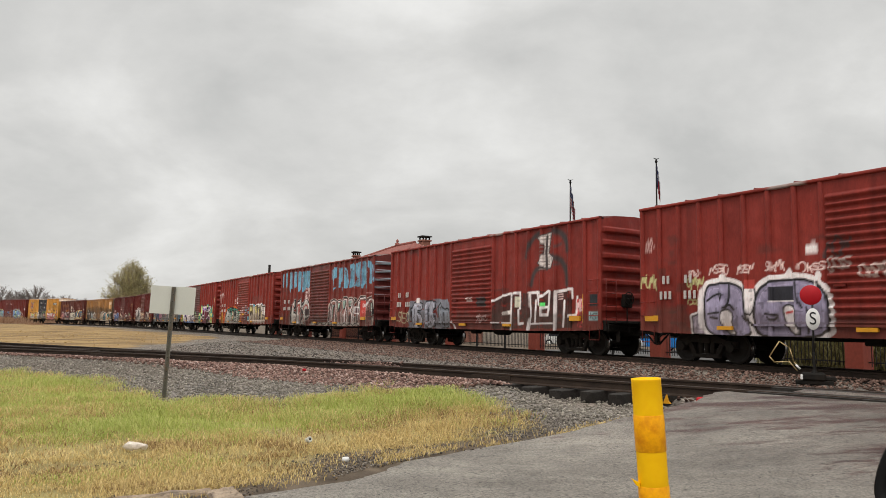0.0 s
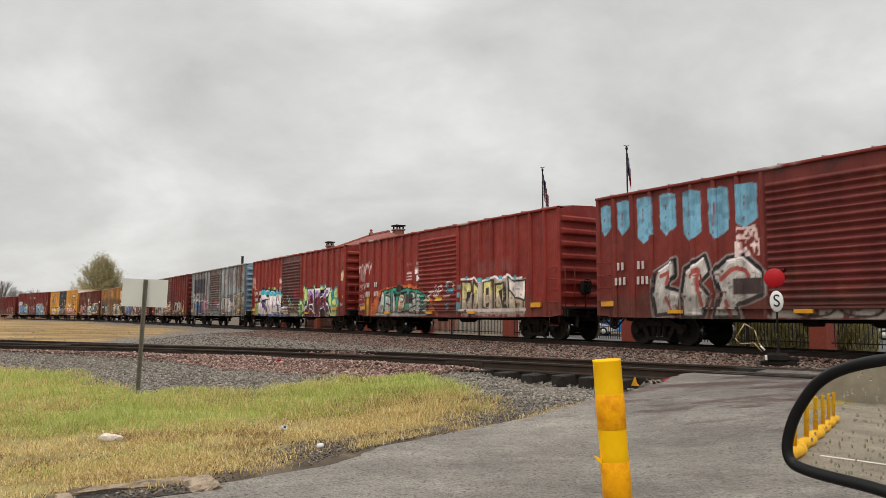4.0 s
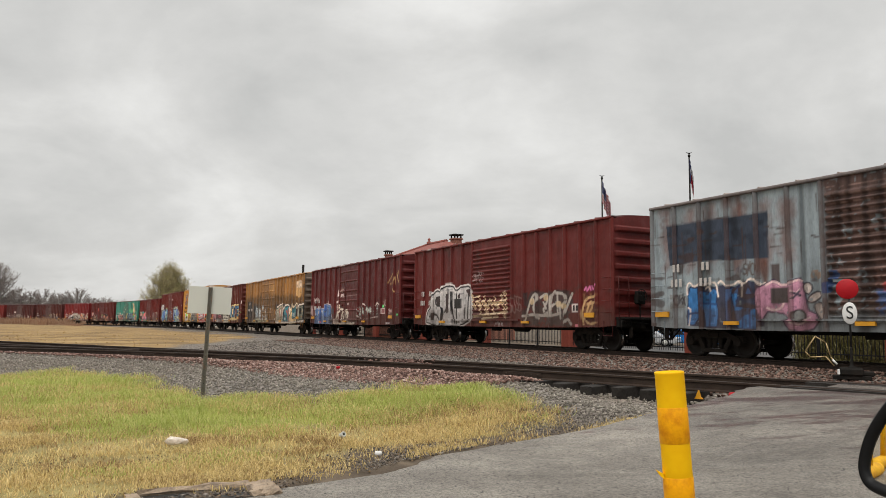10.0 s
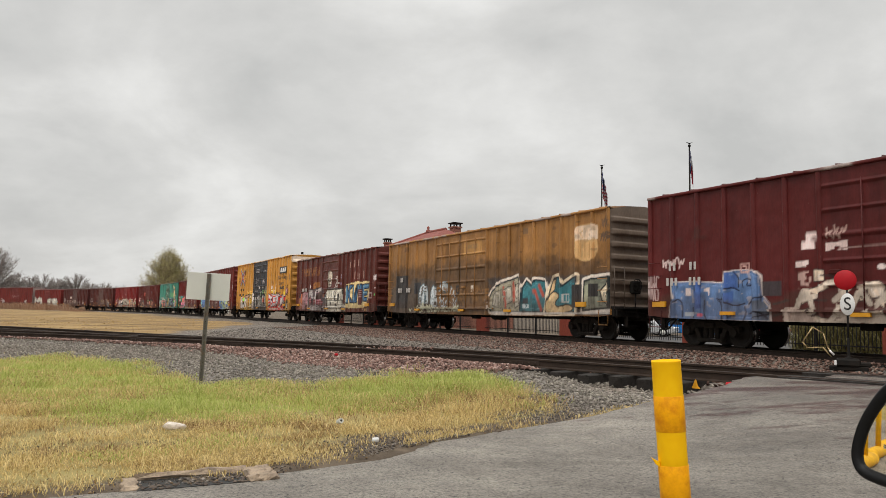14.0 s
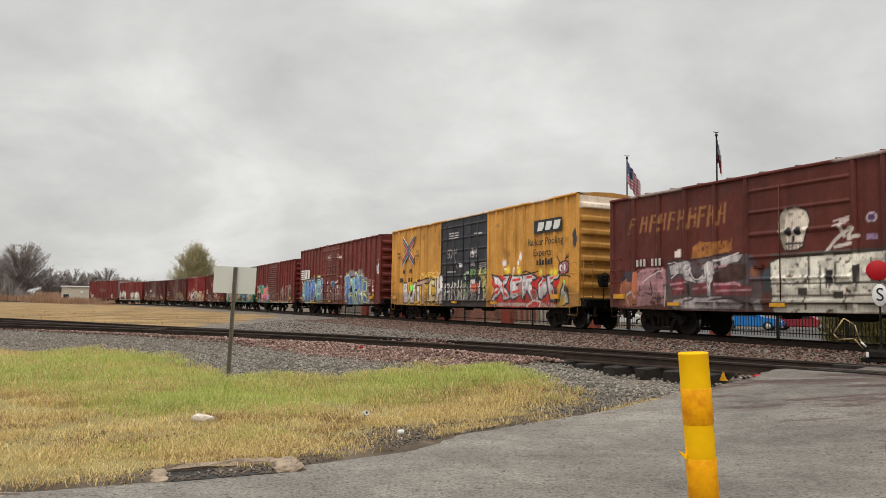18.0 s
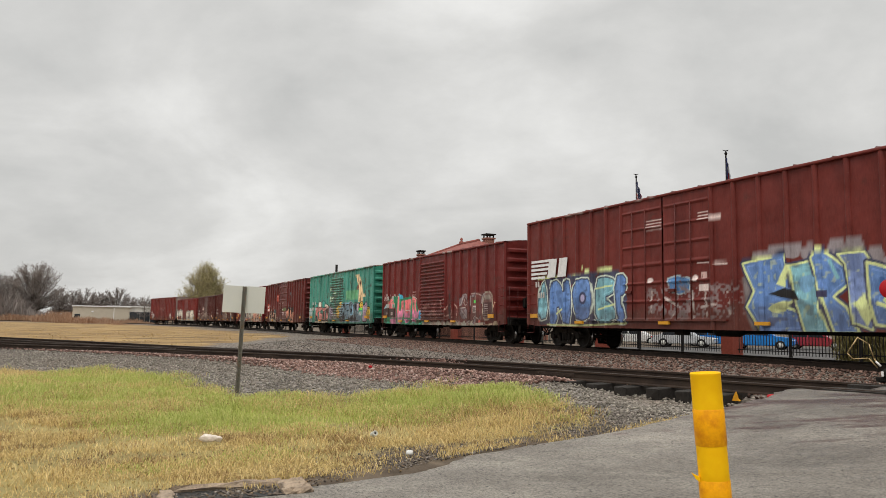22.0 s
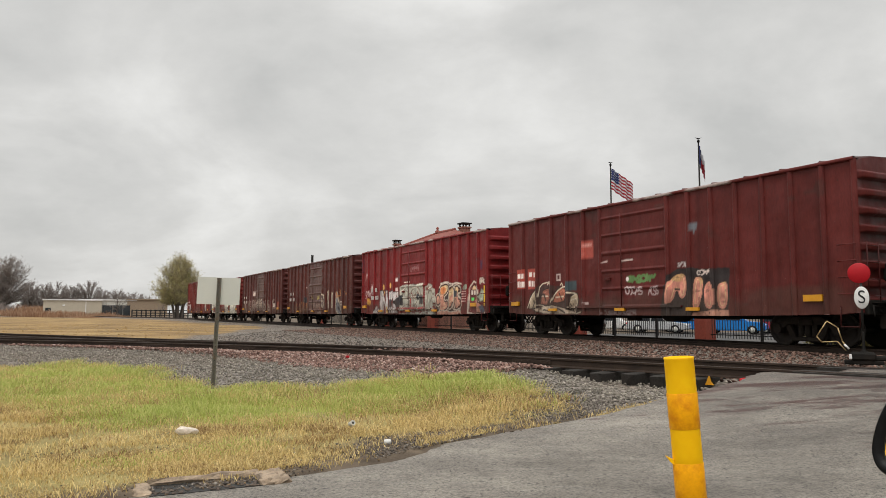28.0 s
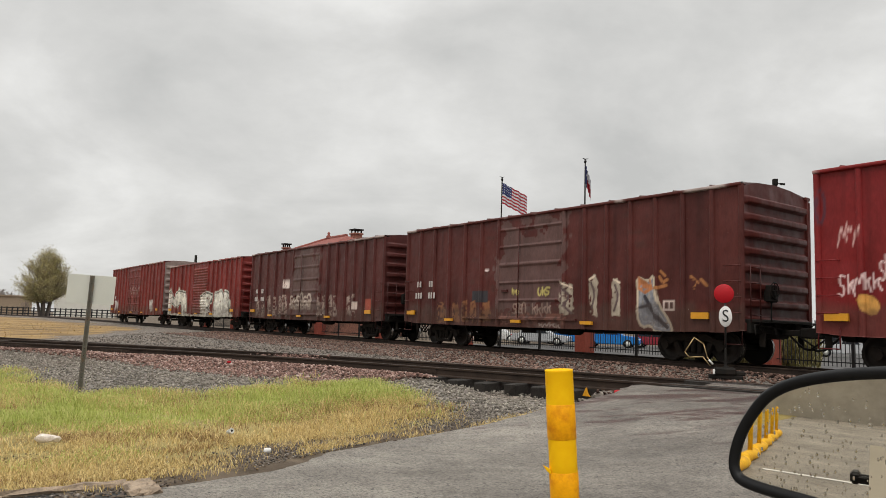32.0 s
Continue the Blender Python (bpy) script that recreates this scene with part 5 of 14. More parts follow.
    near = 0.5 * np.exp(-(e / 0.5) ** 2) + 0.5 * np.exp(-((y - (7.3 + 0.3 * (x + 2)) - 0.9 * (noise2(x, y, 1.2, 5) - 0.5)) / 0.5) ** 2)
    ok = (e > -0.05) & (rng.random(n) < 0.6 * near * smooth(0.4, 0.6, noise2(x, y, 0.5, 93))) & (siding_dist(x, y) > 2.4)
    x, y = x[ok], y[ok]
    scatter_stones("soil_crumbs", "dark damp soil crumbs and dead leaves on the bare verge", np.c_[x, y, ground_top(x, y) + 0.004], 0.004 + 0.012 * rng.random(len(x)) ** 2, M_CRUMB, 85)


def blades(name, label, xyz, heights, material, seed, lean=0.5, width=0.006, cat="grass"):
    rng = np.random.default_rng(seed)
    n = len(xyz)
    a = rng.uniform(0, 6.28, n)
    w = width * rng.uniform(0.7, 1.5, n)
    dx, dy = np.cos(a) * w, np.sin(a) * w
    la, lm = rng.uniform(0, 6.28, n), lean * heights * rng.uniform(0.2, 1.0, n)
    ex, ey = np.cos(la) * lm, np.sin(la) * lm
    V = np.empty((n, 5, 3), np.float32)
    V[:, 0] = xyz + np.c_[-dx, -dy, np.zeros(n) - 0.01]
    V[:, 1] = xyz + np.c_[dx, dy, np.zeros(n) - 0.01]
    V[:, 2] = xyz + np.c_[dx * 0.8 + ex * 0.35, dy * 0.8 + ey * 0.35, heights * 0.6]
    V[:, 3] = xyz + np.c_[-dx * 0.8 + ex * 0.35, -dy * 0.8 + ey * 0.35, heights * 0.6]
    V[:, 4] = xyz + np.c_[ex, ey, heights * (1 - 0.3 * lean)]
    b = np.arange(n)[:, None] * 5
    quads, tris = b + np.array([0, 1, 2, 3]), b + np.array([3, 2, 4])
    me = bpy.data.meshes.new(name)
    loops = np.concatenate([quads.ravel(), tris.ravel()]).astype(np.int32)
    starts = np.concatenate([np.arange(n) * 4, 4 * n + np.arange(n) * 3]).astype(np.int32)
    me.vertices.add(5 * n); me.vertices.foreach_set("co", V.ravel())
    me.loops.add(len(loops)); me.loops.foreach_set("vertex_index", loops)
    me.polygons.add(2 * n); me.polygons.foreach_set("loop_start", starts)
    me.update(calc_edges=True)
    me.materials.append(material)
    return tagged(new(name, me), label, cat, kind="stuff")


def make_grass():
    rng = np.random.default_rng(77)
    n = 520000
    # drawn denser towards the road, where single blades show
    r, az = 4.6 + 17.0 * rng.random(n) ** 1.25, np.radians(rng.uniform(-24, 46, n))
    x, y = -np.sin(az) * r, np.cos(az) * r
    d = siding_dist(x, y)
    edge = road_edge(y) - x
    w = noise2(x, y, 1.2, 5)
    clump = noise2(x, y, 0.35, 6)
    patchy = noise2(x, y, 0.9, 16)
    ragged = grass_edge(x) + 1.0 * (w - 0.5) + 0.9 * (noise2(x, y, 0.45, 66) - 0.5)
    ok = (edge > 0.02 + 0.35 * clump) & (d > ragged - 0.45 * rng.random(n) ** 3)
    # bare, trampled soil in streaks along the verge
    bare = np.exp(-((y - (7.3 + 0.3 * (x + 2)) - 0.9 * (w - 0.5)) / 0.5) ** 2) * smooth(0.2, 0.45, patchy) * smooth(-5.5, -3.5, x)
    wide = 0.9 + 1.5 * smooth(-1.6, 0.4, x)
    bare = np.maximum(bare, 0.97 * (1 - smooth(0.3, 1.0, edge / wide)) * smooth(0.2, 0.5, patchy + 0.1 * smooth(-1.6, 0.4, x)))
    lx, ly = (x + 2.0) * math.cos(0.5) + (y - 5.68) * math.sin(0.5), -(x + 2.0) * math.sin(0.5) + (y - 5.68) * math.cos(0.5)
    ok &= ~((np.abs(lx) < 0.66) & (ly > -0.6) & (ly < 0.26))
    corner = smooth(-0.6, 0.6, x) * (1 - smooth(9.2, 10.2, y))
    bare = np.maximum(bare, 0.85 * smooth(0.6, 0.78, noise2(x, y, 0.75, 91)) * (1 - smooth(9.5, 11.5, y)))
    ok &= rng.random(n) < (1 - 0.9 * np.clip(bare, 0, 1)) * (1 - 0.8 * corner) * np.clip(0.45 + 0.9 * clump, 0, 1)
    x, y, d, edge, w, clump, r = (v[ok] for v in (x, y, d, edge, w, clump, r))
    z = ground_top(x, y)
    dryness = 0.97 - 0.6 * smooth(7.6, 11.0, y + 2.2 * (w - 0.5) - 0.4 * (x + 2.4)) + 0.9 * (noise2(x, y, 0.8, 12) - 0.5) + 0.75 * (noise2(x, y, 1.9, 112) - 0.42) + 0.4 * (1 - smooth(0.3, 2.4, edge)) + 0.25 * smooth(12.5, 16, y)
    green = rng.random(len(x)) > dryness
    h = (0.05 + 0.075 * smooth(7, 11, y)) * rng.uniform(0.4, 1.7, len(x)) * (0.3 + 0.8 * clump + 0.6 * noise2(x, y, 0.8, 68))
    tuft = np.exp(-(((x + 0.6) / 1.6) ** 2 + ((y - 11.3) / 1.1) ** 2))
    h = h * (1 + 0.8 * tuft)
    green |= (rng.random(len(x)) < 0.3 * tuft)
    P = np.c_[x, y, z]
    blades("green_grass", "damp green grass along the ballast", P[green], h[green], M_GREEN, 1, 1.5, 0.003)
    dead = ~green & (rng.random(len(x)) < 0.1 + 0.6 * smooth(0.5, 0.7, 0.6 * noise2(x, y, 0.7, 131) + 0.4 * noise2(x, y, 0.22, 132)))
    straw = ~green & ~dead
    blades("straw_grass", "dry straw-coloured grass along the road edge", P[straw], h[straw], M_STRAW, 2, 1.9, 0.003)
    blades("withered_grass", "withered brown patches in the dry grass", P[dead], 0.8 * h[dead], M_DEAD, 8, 2.0, 0.003)
    # a thin straw fringe along the asphalt at the crossing corner
    m = 100000
    x, y = rng.uniform(-2.6, 2.8, m), rng.uniform(5.3, 10.6, m)
    e = road_edge(y) - x
    ok = (e > 0.0) & (rng.random(m) < np.exp(-((e - 0.22) / 0.25) ** 2) * smooth(0.25, 0.6, noise2(x, y, 0.7, 52)) * (1 - 0.45 * smooth(0.2, 1.2, -x))) & (siding_dist(x, y) > 1.9)
    x, y = x[ok], y[ok]
    blades("straw_fringe", "thin dry grass fringe along the asphalt edge", np.c_[x, y, ground_top(x, y)], rng.uniform(0.02, 0.07, len(x)), M_STRAW, 6, 1.3, 0.0034)
    # dry grass field between the tracks, far left
    m = 2500
    r, az = rng.uniform(30, 85, m), np.radians(rng.uniform(14, 46, m))
    x, y = -np.sin(az) * r, np.cos(az) * r
    ok = (track_dist(x, y) < -4.5) & (siding_dist(x, y) < -4) & (r > np.interp(np.degrees(np.arctan2(-x, y)), [14, 17, 21, 26, 60], [80, 55, 37, 31, 30]) + 8 * noise2(x, y, 3, 14))
    x, y, r = x[ok], y[ok], r[ok]
    blades("dry_field", "short yellow dry grass between the two tracks", np.c_[x, y, ground_top(x, y) + 0.02], rng.uniform(0.02, 0.06, len(x)) * (0.3 + noise2(x, y, 3.5, 44)), M_FIELD, 3, 2.2, 0.04)
    # tall rust-brown weeds beyond the curve of the line
    m = 22000
    q, off = 203 + 152 * rng.random(m), rng.uniform(4.5, 15, m)
    xy = np.array([on_track(a, b)[:2] for a, b in zip(q, off)])
    x, y = xy[:, 0], xy[:, 1]
    tall = smooth(204, 230, q) * (0.35 + 0.9 * noise2(x, y, 6, 15)) * rng.uniform(0.45, 1.15, m)
    blades("brown_weeds", "tall rust-brown winter weeds beyond the curve of the line", np.c_[x, y, ground_top(x, y)], 0.4 + 3.0 * tall, M_WEED, 4, 0.5, 0.045, "weeds")


def near_weeds():
    """Weeds along the near side of the line, far down its curve."""
    rng = np.random.default_rng(47)
    m = 5000
    q, off = 168 + 60 * rng.random(m), rng.uniform(-8.5, -4.0, m)
    xy = np.array([on_track(a, b)[:2] for a, b in zip(q, off)])
    x, y = xy[:, 0], xy[:, 1]
    tall = smooth(170, 192, q) * (0.3 + 0.8 * noise2(x, y, 5, 25)) * rng.uniform(0.5, 1.1, m)
    blades("rust_weeds", "rust-brown dry weeds along the near side of the curve", np.c_[x, y, ground_top(x, y)], 0.15 + 2.2 * tall, M_WEED, 14, 0.6, 0.03, "weeds")


make_ballast()
make_grass()
near_weeds()

# ---------------------------------------------------------------- things beside the road and tracks
def bollard():
    t = empty("bollard", pose(1.3, 4.6, 0.03) @ pose(0, 0, 0, 0, -3.7, 0))
    tagged(t, "yellow plastic-sleeved steel bollard with two worn amber reflective bands", "bollard")
    bm = bmesh.new()
    r = 0.088
    lathe(bm, [(0, -0.1), (r, -0.1), (r, 0.5), (r * 1.004, 0.9), (r, 1.045), (r * 1.02, 1.052), (r * 1.0, 1.06), (r * 0.93, 1.06), (r * 0.9, 1.046), (0, 1.044)], 40)
    part("sleeve", bm, M_YELLOW, t)
    for z0_, z1_ in ((0.63, 0.845), (0.2, 0.43)):
        bm = bmesh.new()
        lathe(bm, [(r + 0.001, z0_), (r + 0.003, z0_ + 0.004), (r + 0.003, z1_ - 0.004), (r + 0.001, z1_)], 40)
        part("reflective_band", bm, M_ORANGE, t, "worn amber reflective band with scuffs")
    bm = bmesh.new()
    prism(bm, [(-r - 0.045, 0.475), (-r, 0.45), (-r, 0.42), (-r - 0.02, 0.435)], -0.03, 0.0)
    part("torn_tape", bm, M_YELLOW, t)



def sign():
    x, y = -4.66, 12.74
    t = empty("road_sign", pose(x, y, 0.08, 0, 0, 16) @ pose(0, 0, 0, 0, 1.6, 0))
    tagged(t, "blank grey back of a rectangular sign on a steel channel post", "sign")
    bm = bmesh.new()
    prism(bm, [(-0.035, 0), (-0.02, 0), (-0.02, 1.89), (-0.035, 1.89)], -0.02, 0.02)
    prism(bm, [(0.02, 0), (0.035, 0), (0.035, 1.89), (0.02, 1.89)], -0.02, 0.02)
    prism(bm, [(-0.02, 0), (0.02, 0), (0.02, 1.89), (-0.02, 1.89)], 0.005, 0.015)
    part("post", bm, M_POST, t)
    # dark discs laid on for the shade in the punched holes
    for k in range(14):
        bm = bmesh.new()
        tube(bm, (0, 0.001, 0.2 + 0.12 * k), (0, 0.006, 0.2 + 0.12 * k), 0.006, n=8)
        part("hole", bm, M_DEEP, t)
    bm = bmesh.new()
    box(bm, -0.365, 0.365, 0.02, 0.024, 1.42, 1.9, 0.001)
    part("panel", bm, M_SIGN, t)
    for z in (1.5, 1.82):
        bm = bmesh.new()
        tube(bm, (0, 0.012, z), (0, -0.012, z), 0.012, n=6)
        part("bolt", bm, M_POST, t)


def switch_stand():
    bx, by = 8.27, 16.22
    t = empty("switch_stand", pose(bx, by, 0.36, 0, 0, -24))
    tagged(t, "low black switch stand with red round target and white S disc", "switch stand")
    bm = bmesh.new()
    box(bm, -0.38, 0.36, -0.13, 0.13, -0.06, 0.03, 0.015)
    box(bm, -0.26, 0.22, -0.17, 0.17, 0.02, 0.2, 0.04)
    box(bm, 0.18, 0.42, -0.1, 0.1, 0.02, 0.13, 0.03)
    part("base", bm, M_DARK, t)
    bm = bmesh.new()
    lathe(bm, [(0.0, 0.05), (0.08, 0.08), (0.085, 0.2), (0.04, 0.24), (0.03, 0.28), (0.026, 0.6), (0.022, 0.64), (0, 0.64)], 14)
    part("spindle_housing", bm, M_DARK, t)
    bm = bmesh.new()
    tube(bm, (0, 0, 0.6), (0, 0, 1.95), 0.022, n=8)
    part("mast", bm, M_BLACK, t)
    bm = bmesh.new()
    lathe(bm, [(0, -0.006), (0.213, -0.006), (0.22, 0), (0.213, 0.006), (0, 0.006)], 36, pose(-0.03, -0.03, 1.9, 90))
    part("target", bm, M_RED, t, "round red target disc")
    bm = bmesh.new()
    lathe(bm, [(0, -0.005), (0.234, -0.005), (0.24, 0), (0.234, 0.005), (0, 0.005)], 36, pose(0.0, -0.035, 1.37, 90) @ Matrix.Diagonal((0.6, 1, 1, 1)))
    disc = part("letter_disc", bm, M_WHITE, t, "white oval disc with a black letter S")
    me = text_mesh("S", 0.4)
    me.materials.append(M_BLACK)
    o = new("letter", me); o.parent = disc
    o.matrix_basis = pose(0.0, -0.045, 1.37, 90) @ Matrix.Diagonal((0.85, 1, 1, 1))
    # the handle: a bent loop with a white grip
    bm = bmesh.new()
    loop = [(-0.42, 0, 0.22), (-0.62, 0, 0.42), (-1.0, 0, 0.4), (-1.12, 0, 0.52), (-0.86, 0, 0.86), (-0.6, 0, 0.72), (-0.5, 0, 0.42), (-0.36, 0, 0.25)]
    loop = [(0.8 * p[0], p[1], p[2]) for p in loop]
    for a, b in zip(loop[:-1], loop[1:]):
        tube(bm, a, b, 0.014, n=6)
    m_brass = simple("dull_brass_rod", (0.42, 0.3, 0.14), 0.5, 0.4, 0.2)
    part("handle", bm, m_brass, t, "bent brass-coloured lever loop")
    bm = bmesh.new()
    tube(bm, (-0.37, -0.01, 0.36), (-0.28, -0.01, 0.26), 0.022, n=8)
    part("grip", bm, M_WHITE, t)
    bm = bmesh.new()
    box(bm, -0.29, -0.24, -0.22, -0.17, 0.05, 0.16, 0.01)
    part("tag_plate", bm, M_WHITE, t)


def marker_post():
    t = empty("marker_post", pose(-26.6, 88.2, 0.2, 0, 4, 0))
    tagged(t, "thin leaning grey marker post near the main line", "post")
    bm = bmesh.new()
    box(bm, -0.06, 0.06, -0.02, 0.02, 0, 2.2, 0.005)
    part("stake", bm, M_POST, t)


def drain():
    t = empty("kerb_inlet", pose(-2.0, 5.66, 0.022, 0, 0, 29))
    tagged(t, "broken concrete kerb inlet with a dark slot at the road edge", "drain")
    bm = bmesh.new()
    rng = random.Random(4)
    for x0_, x1_, y0_, y1_, h in ((-0.5, 0.36, 0.15, 0.23, 0.06), (0.3, 0.54, -0.16, 0.22, 0.055), (-0.6, -0.48, -0.14, 0.18, 0.04)):
        vs = box(bm, x0_, x1_, y0_, y1_, -0.12, h, 0.02)
    bmesh.ops.subdivide_edges(bm, edges=[e for e in bm.edges if e.calc_length() > 0.12], cuts=5, use_grid_fill=True)
    for v in bm.verts:
        v.co += Vector((rng.uniform(-0.013, 0.013), rng.uniform(-0.016, 0.016), rng.uniform(-0.014, 0.006)))
    part("kerb", bm, M_CONC, t)
    # solid dark slab stands for the shaded opening
    bm = bmesh.new()
    box(bm, -0.5, 0.34, -0.17, 0.16, -0.1, 0.012)
    part("slot", bm, M_DEEP, t)
    bm = bmesh.new()
    for k in range(60):
        x_, y_, r_ = rng.uniform(-0.48, 0.32), rng.uniform(-0.19, -0.06) if k % 4 else rng.uniform(-0.17, 0.14), rng.uniform(0.008, 0.026)
        lathe(bm, [(0, -0.5), (0.8, -0.3), (1, 0.2), (0.5, 0.7), (0, 0.8)], 5, pose(x_, y_, 0.014, 0, 0, 30 * k) @ Matrix.Diagonal((r_, r_ * 0.8, r_ * 0.6, 1)), 0, False)
    part("debris", bm, M_MUD, t, "soil and pebbles lying in the slot")["kind"] = "stuff"


def litter():
    t = empty("crumpled_bag", pose(-3.14, 7.8, 0.06, 0, 0, 14))
    tagged(t, "crumpled pale plastic bag lying in the dry grass", "litter")
    for name, cx, rx, ry, rz, seed in (("bag", 0, 0.1, 0.05, 0.05, 3), ("torn_end", 0.1, 0.045, 0.04, 0.035, 8)):
        bm = bmesh.new()
        bmesh.ops.create_icosphere(bm, subdivisions=2, radius=1.0)
        rng = random.Random(seed)
        for v in bm.verts:
            v.co = v.co * rng.uniform(0.75, 1.1)
            v.co = Vector((cx + v.co.x * rx, v.co.y * ry, max(-0.01, v.co.z * rz + rz * 0.6)))
        part(name, bm, M_BAG, t)
    t = empty("drink_can", pose(-1.46, 8.4, 0.085, 70, 0, 30))
    tagged(t, "small crushed silver drink can at the road verge", "litter")
    bm = bmesh.new()
    lathe(bm, [(0, 0), (0.024, 0), (0.032, 0.012), (0.03, 0.045), (0.032, 0.09), (0.026, 0.1), (0.025, 0.096), (0, 0.096)], 14)
    part("can", bm, M_SIGN, t)
    # black disc on the closed top stands for the dark inside the can
    bm = bmesh.new()
    lathe(bm, [(0, 0.099), (0.013, 0.099), (0.013, 0.097), (0, 0.097)], 10)
    part("opening", bm, M_BLACK, t, "dark drinking hole")
    for x, y, z, s, mt, lab in ((-2.75, 15.3, 0.42, 0.04, M_RED, "pink scrap of plastic on the ballast"), (4.1, 11.62, 0.27, 0.085, M_RED, "crushed red can by the crossing"), (-0.9, 7.35, 0.06, 0.035, M_WHITE, "scrap of white paper on the verge")):
        bm = bmesh.new()
        lathe(bm, [(0, 0), (s * 0.7, 0.0), (s, s * 0.5), (s * 0.8, s * 1.2), (0, s * 1.3)], 9, Matrix.Diagonal((1.2, 0.8, 1, 1)))
        o = part("scrap", bm, mt)
        o.matrix_basis = pose(x, y, z, 0, 0, 33)
        tagged(o, lab, "litter")
    # small yellow wedge standing beside the rail
    bm = bmesh.new()
    prism(bm, [(-0.065, 0), (0.06, 0), (0.022, 0.04), (-0.008, 0.14)], -0.025, 0.025)
    o = part("wedge", bm, M_YREF)
    o.matrix_basis = pose(3.66, 11.9, 0.24, 0, 0, -40)
    tagged(o, "small yellow wedge standing at the rail's foot", "marker")


bollard()
sign()
switch_stand()
marker_post()
drain()
litter()


# ---------------------------------------------------------------- behind the main line: fence, parking, depot, flags
FENCE_N = 25.0


def along_fence(s):
    p = TN * FENCE_N + TU * s
    return p[0], p[1]


def fence():
    t = empty("iron_fence")
    tagged(t, "black iron picket fence with brick-red square pillars behind the tracks", "fence")
    ang = TRK_YAW + 90
    s0, s1, gz = -28.0, 76.0, 0.3
    for s in np.arange(14.25 - 4 * 8.78, s1, 8.78):
        x, y = along_fence(s)
        bm = bmesh.new()
        box(bm, -0.32, 0.32, -0.32, 0.32, -0.1, 1.75, 0.02)
        box(bm, -0.38, 0.38, -0.38, 0.38, 1.75, 1.87, 0.02)
        o = part("pillar", bm, M_BRICK, t)
        o.matrix_basis = pose(x, y, gz, 0, 0, ang)
    for z in (0.2, 1.25, 1.45):
        bm = bmesh.new()
        box(bm, s0, s1, -0.02, 0.02, z - 0.02, z + 0.02)
        o = part("fence_rail", bm, M_IRON, t)
        o.matrix_basis = pose(*(TN * FENCE_N), gz, 0, 0, ang)
    bm = bmesh.new()
    box(bm, -0.05, 0.05, -0.05, 0.05, -0.05, 1.6, 0.01)
    first = None
    me = None
    for s in np.arange(14.25 - 4 * 8.78 + 2.93, s1, 2.927):
        if me is None:
            me = part("fence_post", bm, M_IRON, t); o = me
        else:
            o = new("fence_post", me.data); o.parent = t
        o.matrix_basis = pose(*along_fence(s), gz, 0, 0, ang)
    # pickets: singly where the train's underside opens onto them, joined further out
    bm = bmesh.new()
    box(bm, -0.011, 0.011, -0.011, 0.011, 0.06, 1.58)
    pk = part("picket", bm, M_IRON, t)
    pk.matrix_basis = pose(*along_fence(5.0), gz, 0, 0, ang)
    ss = np.arange(5.14, 38, 0.14)
    for s in ss:
        o = new("picket", pk.data); o.parent = t
        o.matrix_basis = pose(*along_fence(s), gz, 0, 0, ang)
    V, F = [], []
    q = [(0, 1, 5, 4), (1, 2, 6, 5), (2, 3, 7, 6), (3, 0, 4, 7), (4, 5, 6, 7)]
    for s in np.concatenate([np.arange(s0, 4.9, 0.14), np.arange(38.1, s1, 0.14)]):
        k = len(V)
        for z in (0.06, 1.58):
            V += [(s - 0.011, -0.011, z), (s + 0.011, -0.011, z), (s + 0.011, 0.011, z), (s - 0.011, 0.011, z)]
        F += [tuple(i + k for i in f) for f in q]
    o = raw_mesh("far_picket", V, F, M_IRON, t)
    o["kind"] = "stuff"
    o.matrix_basis = pose(*(TN * FENCE_N), gz, 0, 0, ang)


def hedge():
    """Yellowing shrubs that stand close behind the fence."""
    rng = np.random.default_rng(19)
    m = 15000
    q, o = rng.uniform(13.6, 19.2, m), FENCE_N + rng.uniform(1.2, 2.6, m)
    x, y = TN[0] * o + TU[0] * q, TN[1] * o + TU[1] * q
    z = 0.1 + 1.5 * rng.random(m) * (0.6 + 0.5 * noise2(q, o, 0.9, 23))
    blades("hedge", "yellow-green straggling shrubs behind the iron fence", np.c_[x, y, z], rng.uniform(0.25, 0.7, m), island_material("shrub_leaves", [(0.0, (0.14, 0.13, 0.05)), (0.5, (0.3, 0.27, 0.11)), (1.0, (0.5, 0.44, 0.22))], 0.85, 0.3), 21, 1.2, 0.011, "hedge")


def parking_lot():
    x0, y0 = TN * 27.5
    bm = bmesh.new()
    box(bm, -30, 42, -20, 30, -0.2, -0.055)
    o = part("parking_lot", bm, simple("dark_lot_asphalt", (0.075, 0.072, 0.07), 0.8, 0, 0.3, 0.8, (0.13, 0.12, 0.11), 0.3, spec=0.2))
    o.matrix_basis = pose(*(TN * 27.0), 0, 0, 0, TRK_YAW + 90) @ pose(0, -30, 0)
    tagged(o, "damp asphalt parking lot behind the fence", "pavement", kind="structure")


def car_paint(name, c):
    m = simple(name, c, 0.25, 0.1, 0.05, 1.0, None, 0, 0.6)
    return m


